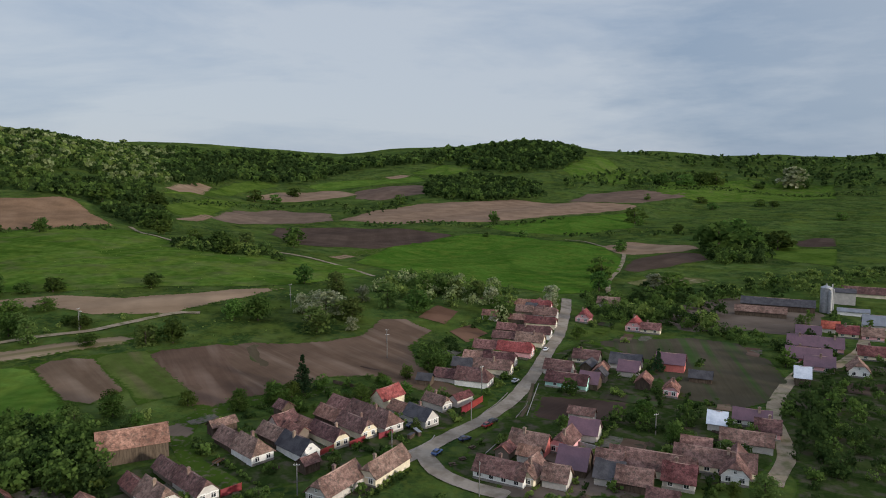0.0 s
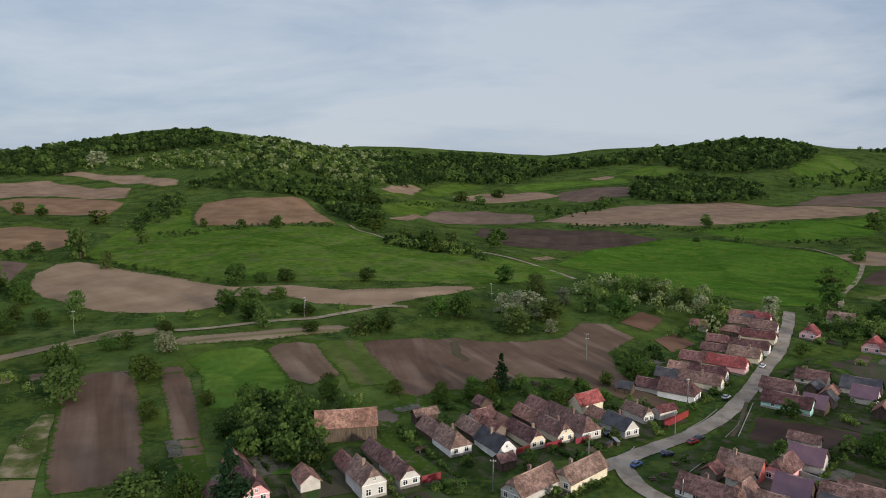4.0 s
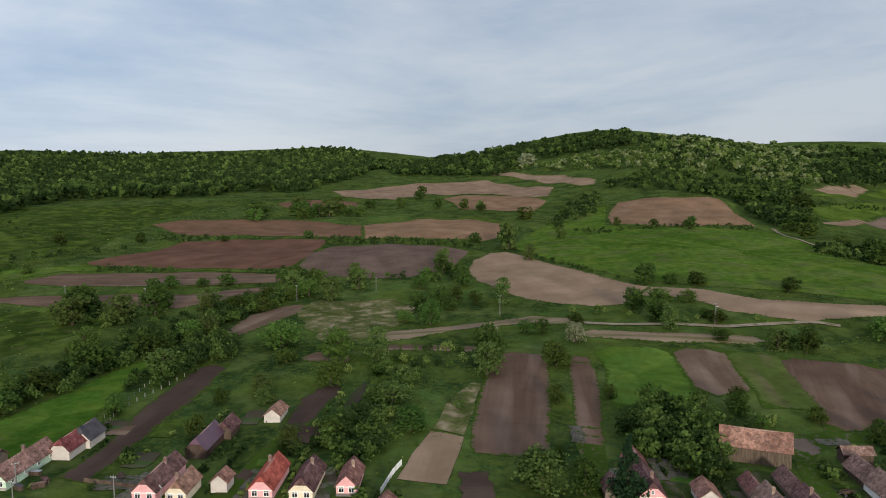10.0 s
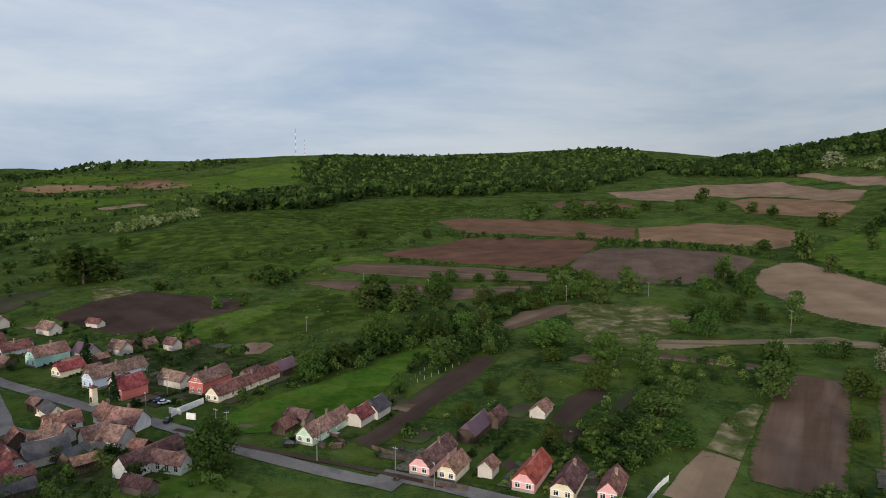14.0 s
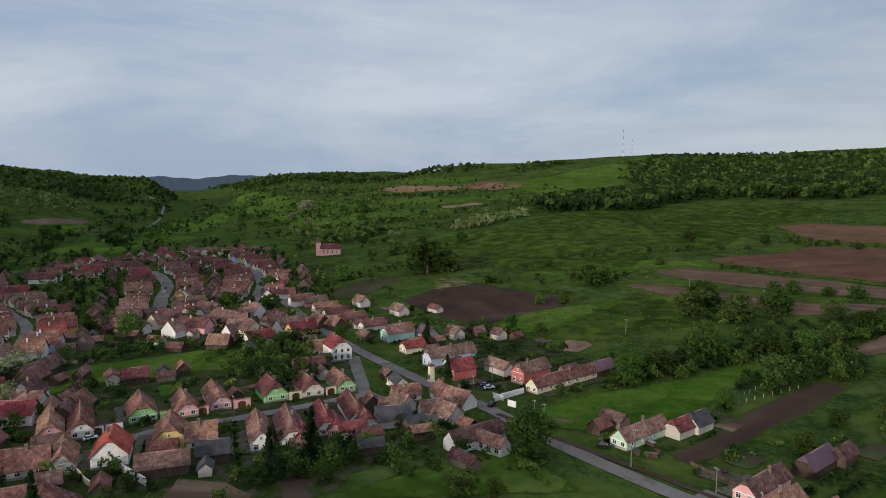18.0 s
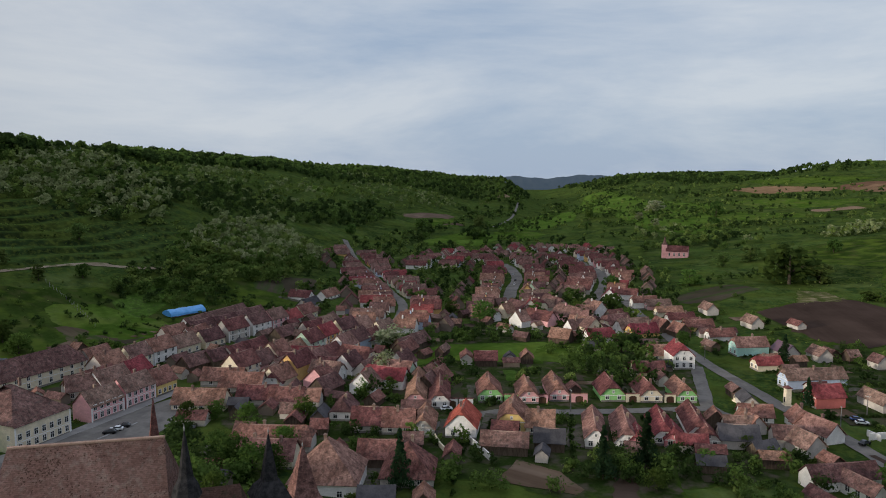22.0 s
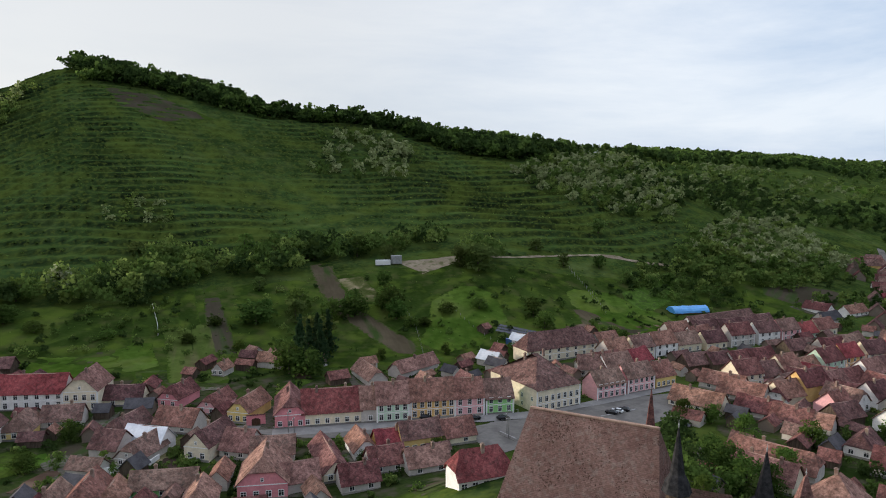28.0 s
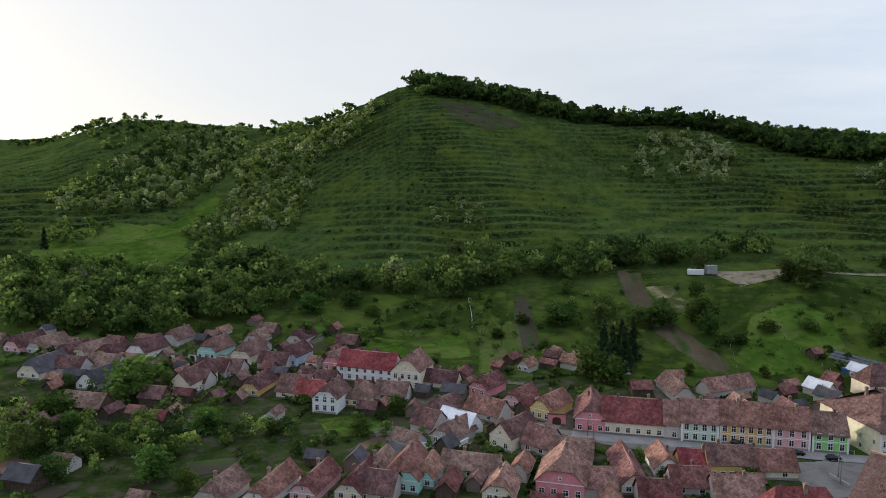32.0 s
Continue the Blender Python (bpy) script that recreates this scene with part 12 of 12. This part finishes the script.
tree(-10, -288, 19.6, "spruce", wide=0.8)
tree(-1, -300, 17.8, "spruce", wide=0.7)
tree(-0, -345, 12.5, "olive", wide=1.1)
tree(-30, -361, 8.5, "broad", wide=1.1)
tree(-47, -356, 12.0, "broad", wide=1.1)
tree(-50, -342, 10.4, "broad", wide=1.1)
tree(-77, -344, 6.1, "bush", wide=1.65)
tree(-122, -338, 9.6, "broad", wide=1.1)
tree(-123, -324, 9.3, "broad", wide=1.1)
tree(-36, -294, 5.0, "fruit", wide=1.1)
tree(-170, -415, 8.9, "olive", wide=1.1)
tree(-160, -440, 7.7, "olive", wide=1.65)
tree(-195, -416, 8.5, "broad", wide=1.1)
tree(-99, -407, 12.5, "olive", wide=1.1)
tree(-57, -426, 9.9, "olive", wide=1.1)
tree(-40, -190, 4.4, "fruit", wide=1.21)
tree(-12, -187, 3.3, "fruit", wide=1.1)
tree(-18, -188, 3.8, "fruit", wide=1.1)
tree(-66, -299, 5.2, "fruit", wide=1.1)
tree(-81, -274, 5.5, "broad", wide=1.1)
tree(-131, -306, 4.5, "bush", wide=1.65)
tree(71, -427, 12.5, "olive", wide=1.21)
tree(30, -442, 12.5, "broad", wide=1.1)
tree(-12, -435, 12.5, "broad", wide=1.1)
tree(-39, -436, 12.5, "broad", wide=1.1)
tree(164, -384, 12.5, "olive", wide=1.1)
tree(225, -393, 12.5, "olive", wide=1.1)
tree(370, -394, 15.6, "spruce", wide=0.7)
tree(328, -340, 12.5, "olive", wide=1.1)
tree(288, -335, 12.5, "blossom", wide=1.1)
tree(193, -377, 12.5, "olive", wide=1.1)
tree(176, -372, 12.5, "olive", wide=1.1)
tree(137, -379, 12.1, "broad", wide=1.1)
tree(120, -391, 12.5, "blossom", wide=1.1)
tree(-2, -359, 12.0, "broad", wide=1.1)
tree(-18, -347, 10.5, "broad", wide=1.1)
tree(-27, -354, 8.3, "broad", wide=1.1)
tree(-4, -274, 11.2, "broad", wide=1.32)
tree(-9, -297, 20.2, "spruce", wide=0.8)
tree(-14, -307, 19.5, "spruce", wide=0.8)
tree(-2, -304, 18.0, "spruce", wide=0.7)
tree(166, -212, 12.0, "broad", wide=1.43)
tree(156, -221, 7.4, "broad", wide=1.1)
tree(68, -222, 6.5, "broad", wide=1.1)
tree(101, -195, 5.4, "fruit", wide=1.1)
tree(127, -205, 6.7, "broad", wide=1.1)
tree(118, -160, 5.6, "fruit", wide=1.1)
tree(104, -153, 6.0, "fruit", wide=1.1)
tree(165, -170, 8.2, "broad", wide=1.1)
tree(162, -180, 6.7, "broad", wide=1.1)
tree(164, -162, 9.6, "olive", wide=1.1)
tree(138, -302, 8.9, "olive", wide=1.1)
tree(42, -204, 3.7, "fruit", wide=1.1)
tree(-7, -183, 3.9, "fruit", wide=1.1)
tree(-40, -190, 4.8, "fruit", wide=1.21)
tree(25, -312, 5.3, "broad", wide=1.1)
tree(15, -357, 7.2, "broad", wide=1.1)
tree(19, -386, 7.7, "olive", wide=1.1)
tree(189, -296, 5.9, "fruit", wide=1.1)
tree(165, -297, 4.6, "fruit", wide=1.1)
tree(83, -329, 4.6, "bush", wide=1.1)
tree(116, -339, 5.8, "bush", wide=1.1)
tree(48, -322, 4.8, "bush", wide=1.1)
tree(-49, -361, 7.3, "broad", wide=1.1)
tree(-49, -382, 9.0, "broad", wide=1.1)

# ---- orchards and gardens: trees one by one ----
# ---- farmyard clutter ----
def firewood_stack(x, y, turn, rnd):
    ob = thing("firewood_stack", x, y, up(x, y), turn, "stack of split grey-brown firewood under a sheet", "firewood")
    bm = bmesh.new()
    long = rnd.uniform(2.5, 4.5)
    for r in range(5):
        for k in range(int(long / 0.3)):
            box(bm, -long / 2 + k * 0.3, -long / 2 + k * 0.3 + 0.25, -0.5 + rnd.uniform(-0.05, 0.05), 0.5, -0.1 + r * 0.28, 0.15 + r * 0.28, taper=0.02)
    part("logs", bm, M_WOOD, ob)
    bm = bmesh.new()
    box(bm, -long / 2 - 0.1, long / 2 + 0.1, -0.65, 0.65, 1.32, 1.38)
    part("cover", bm, rnd.choice([M_METAL, M_TILE[4], M_TILE[1]]), ob, "rusty sheet cover")


def plank_pile(x, y, turn, rnd):
    ob = thing("plank_pile", x, y, up(x, y), turn, "pile of weathered boards lying in the yard", "planks")
    for k in range(rnd.randint(3, 5)):
        bm = bmesh.new()
        o, l = rnd.uniform(-0.5, 0.5), rnd.uniform(1.6, 2.8)
        box(bm, -l, l, o - 0.35, o + 0.35, -0.05 + k * 0.16, 0.1 + k * 0.16)
        bmesh.ops.rotate(bm, verts=bm.verts[:], cent=(0, 0, 0), matrix=Matrix.Rotation(rnd.uniform(-0.25, 0.25), 3, "Z"))
        part("plank", bm, M_WOOD, ob)


def soil_mound(x, y, turn, rnd):
    bm = bmesh.new()
    s = rnd.uniform(1.2, 2.4)
    ring(bm, 0, 0, [(-0.3, s * 1.15), (0.0, s), (0.35, s * 0.72), (0.62, s * 0.38), (0.75, s * 0.12)], 9)
    for v in bm.verts:
        v.co += Vector((rnd.uniform(-0.2, 0.2), rnd.uniform(-0.2, 0.2), rnd.uniform(-0.1, 0.1))) * s * 0.7
    ob = tagged(new("soil_mound", mesh_of("soil_mound", bm, rnd.choice([M_DARK, M_WEEDY, M_STONE]))), "low mound of bare soil in a yard", "mound")
    ob.location = (x, y, up(x, y))
    ob.rotation_euler.z = radians(turn)


def farm_cart(x, y, turn, rnd):
    ob = thing("farm_cart", x, y, up(x, y), turn, "flat wooden farm cart on four wheels", "cart")
    bm = bmesh.new()
    box(bm, -1.6, 1.6, -0.7, 0.7, 0.75, 0.85)
    part("bed", bm, M_WOOD, ob)
    for e in (-1, 1):
        bm = bmesh.new()
        box(bm, -1.6, 1.6, e * 0.7 - 0.04, e * 0.7 + 0.04, 0.85, 1.25)
        part("side_board", bm, M_GATEWOOD, ob)
        for f in (-1, 1):
            bm = bmesh.new()
            ring(bm, 0, 0, [(-0.06, 0.34), (-0.06, 0.4), (0.06, 0.4), (0.06, 0.34)], 12)
            bmesh.ops.rotate(bm, verts=bm.verts[:], cent=(0, 0, 0), matrix=Matrix.Rotation(math.pi / 2, 3, "X"))
            part("wheel", bm, M_TILE[4], ob).location = (f * 1.1, e * 0.82, 0.4)
    bm = bmesh.new()
    box(bm, -3.4, -1.6, -0.05, 0.05, 0.6, 0.7)
    part("drawbar", bm, M_WOOD, ob)


def scatter_clutter(poly, n, seed):
    """Yard clutter on the free ground of an outline."""
    rnd = random.Random(seed)
    xs, ys = [p[0] for p in poly], [p[1] for p in poly]
    made = tries = 0
    while made < n and tries < n * 20:
        tries += 1
        x, y = rnd.uniform(min(xs), max(xs)), rnd.uniform(min(ys), max(ys))
        if inside(np.array([x]), np.array([y]), poly)[0] and free(x, y, 1.2):
            rnd.choice([firewood_stack, plank_pile, soil_mound, soil_mound, firewood_stack, farm_cart])(x, y, rnd.uniform(0, 180), rnd)
            made += 1


scatter_clutter([(28, 203), (48, 190), (58, 166), (12, 166), (15, 180)], 6, 1)
scatter_clutter([(122, 379), (148, 420), (167, 441), (197, 453), (225, 400), (187, 347), (156, 356)], 7, 2)
scatter_clutter([(-90, 160), (-52, 196), (-12, 236), (10, 226), (-20, 192), (-60, 152)], 9, 3)
scatter_clutter([(60, 215), (105, 225), (100, 190), (60, 185)], 4, 4)
scatter_clutter([(-185, 60), (-230, 30), (-215, 15), (-170, 50)], 5, 5)
scatter_clutter([(100, -280), (20, -275), (-60, -270), (-50, -290), (60, -300)], 5, 6)

orchard([(-246, 150), (-251, 174), (-210, 193), (-156, 140), (-156, 114), (-176, 105)], 28, 1, ['fruit', 'bush', 'bush', 'olive'], (2.5, 5))
orchard([(-188, 84), (-220, 124), (-222, 168), (-190, 156), (-163, 124), (-153, 90), (-159, 73)], 26, 2, ['fruit', 'bush', 'fruit'], (2.5, 5))
orchard([(-71, 220), (-28, 264), (-8, 244), (-20, 226), (-58, 216)], 14, 3, ['fruit', 'bush'], (2.5, 5))
orchard([(47, 313), (80, 297), (80, 236), (62, 196), (40, 214)], 18, 4, ['fruit', 'bush', 'broad'], (2.5, 6))
orchard([(76, 225), (114, 225), (88, 177), (73, 196)], 16, 5, ['fruit', 'bush', 'broad'], (3, 6))
orchard([(204, 395), (259, 396), (165, 249), (139, 249)], 14, 6, ['fruit', 'broad'], (3, 7))
orchard([(-419, -488), (-658, -557), (-735, -316), (-483, -153), (-361, -128), (-320, -218), (-281, -330)], 380, 31, ['broad', 'fruit', 'broad', 'olive'], (4.5, 8))
orchard([(-592, -557), (-782, -544), (-814, -383), (-419, -195), (-357, -246), (-362, -339)], 110, 32, ['broad', 'fruit', 'broad', 'olive'], (4.5, 8))
orchard([(-290, -201), (-336, -146), (-295, -98), (-247, -95), (-244, -149), (-243, -170)], 24, 7, ['fruit', 'broad', 'bush'], (3, 7))
orchard([(-187, -41), (-197, -6), (-178, 13), (-167, -16), (-166, -36)], 14, 8, ['fruit', 'bush'], (3, 5))
orchard([(-318, -31), (-346, 39), (-288, 44), (-265, 19), (-264, -12)], 14, 9, ['fruit', 'bush'], (2.5, 5))
orchard([(-163, -179), (-169, -133), (-162, -99), (-137, -108), (-139, -143)], 20, 10, ['fruit', 'broad', 'bush'], (3, 6))
orchard([(-557, -438), (-748, -309), (-378, -162), (-305, -209)], 170, 11, ['fruit', 'broad', 'bush'], (4, 8))
orchard([(-451, -186), (-591, -147), (-380, -66), (-302, -97)], 18, 12, ['fruit', 'bush', 'broad'], (3, 6))
orchard([(27, -376), (-48, -384), (-137, -368), (-204, -355), (-141, -302), (-56, -285), (4, -322)], 46, 13, ['bush', 'fruit', 'bush', 'bush'], (2, 4.5))
orchard([(125, -344), (55, -378), (-2, -352), (3, -293), (80, -302)], 30, 14, ['bush', 'fruit', 'bush'], (2, 4.5))
orchard([(205, -195), (149, -211), (100, -201), (64, -209), (63, -182), (112, -158), (157, -148)], 40, 15, ['fruit', 'broad', 'bush'], (3, 6.5))
orchard([(61, -200), (11, -232), (-24, -210), (-49, -185), (22, -169)], 26, 16, ['fruit', 'bush'], (2.5, 5))
orchard([(264, -253), (184, -242), (128, -257), (132, -228), (196, -210)], 20, 17, ['fruit', 'broad'], (3, 6))
orchard([(-267, -349), (-436, -419), (-331, -288), (-250, -197), (-196, -237)], 22, 18, ['fruit', 'broad', 'bush'], (3, 6))
orchard([(-668, 19), (-764, 239), (-428, 153), (-517, 36)], 22, 19, ['bush'], (1.5, 3))
orchard([(87, -526), (-170, -533), (-235, -464), (-69, -475), (112, -473)], 16, 20, ['bush', 'bush', 'olive'], (2, 4))

# ---- low dark shrubs and tall grass along the banks of the terraces ----
def terrace_shrubs(n, seed):
    rnd = np.random.RandomState(seed)
    m = n * 14
    r = np.sqrt(rnd.uniform(330 ** 2, 980 ** 2, m))
    a = np.radians(rnd.uniform(140, 236, m))
    x, y = -r * np.sin(a), r * np.cos(a)
    ph, w = land(x, y, phase=True)
    patch = np.sin(x / 61 + 1) * np.sin(y / 47) + 0.5 * np.sin(x / 23 + y / 19)
    k = (ph > 0.78) & (ph < 0.90) & (w > 0.3) & (patch > -0.75)
    x, y = x[k][:n], y[k][:n]
    z = land(x, y)
    kits = [leaf_cloud(700 + v, 1.0, 3.2, 1, 6, 1.5, 0.1, "bush")[0] for v in range(6)]
    heaps = {0: [], 1: []}
    for i in range(len(x)):
        co = kits[i % 6] * rnd.uniform(0.6, 1.1)
        t = rnd.uniform(0, 6.28)
        heaps[int(rnd.uniform() < 0.45)].append(np.column_stack([co[:, 0] * math.cos(t) - co[:, 1] * math.sin(t) + x[i], co[:, 0] * math.sin(t) + co[:, 1] * math.cos(t) + y[i], co[:, 2] * 0.8 + z[i] - 0.2]))
    for c, h in heaps.items():
        v = np.concatenate(h)
        tagged(new("terrace_shrubs", cloud_mesh("terrace_shrubs", v, np.arange(len(v)).reshape(-1, 4), M_WOODS[c])), "low dark shrubs along the old vineyard terraces", "shrubs", kind="stuff")


terrace_shrubs(5200, 5)
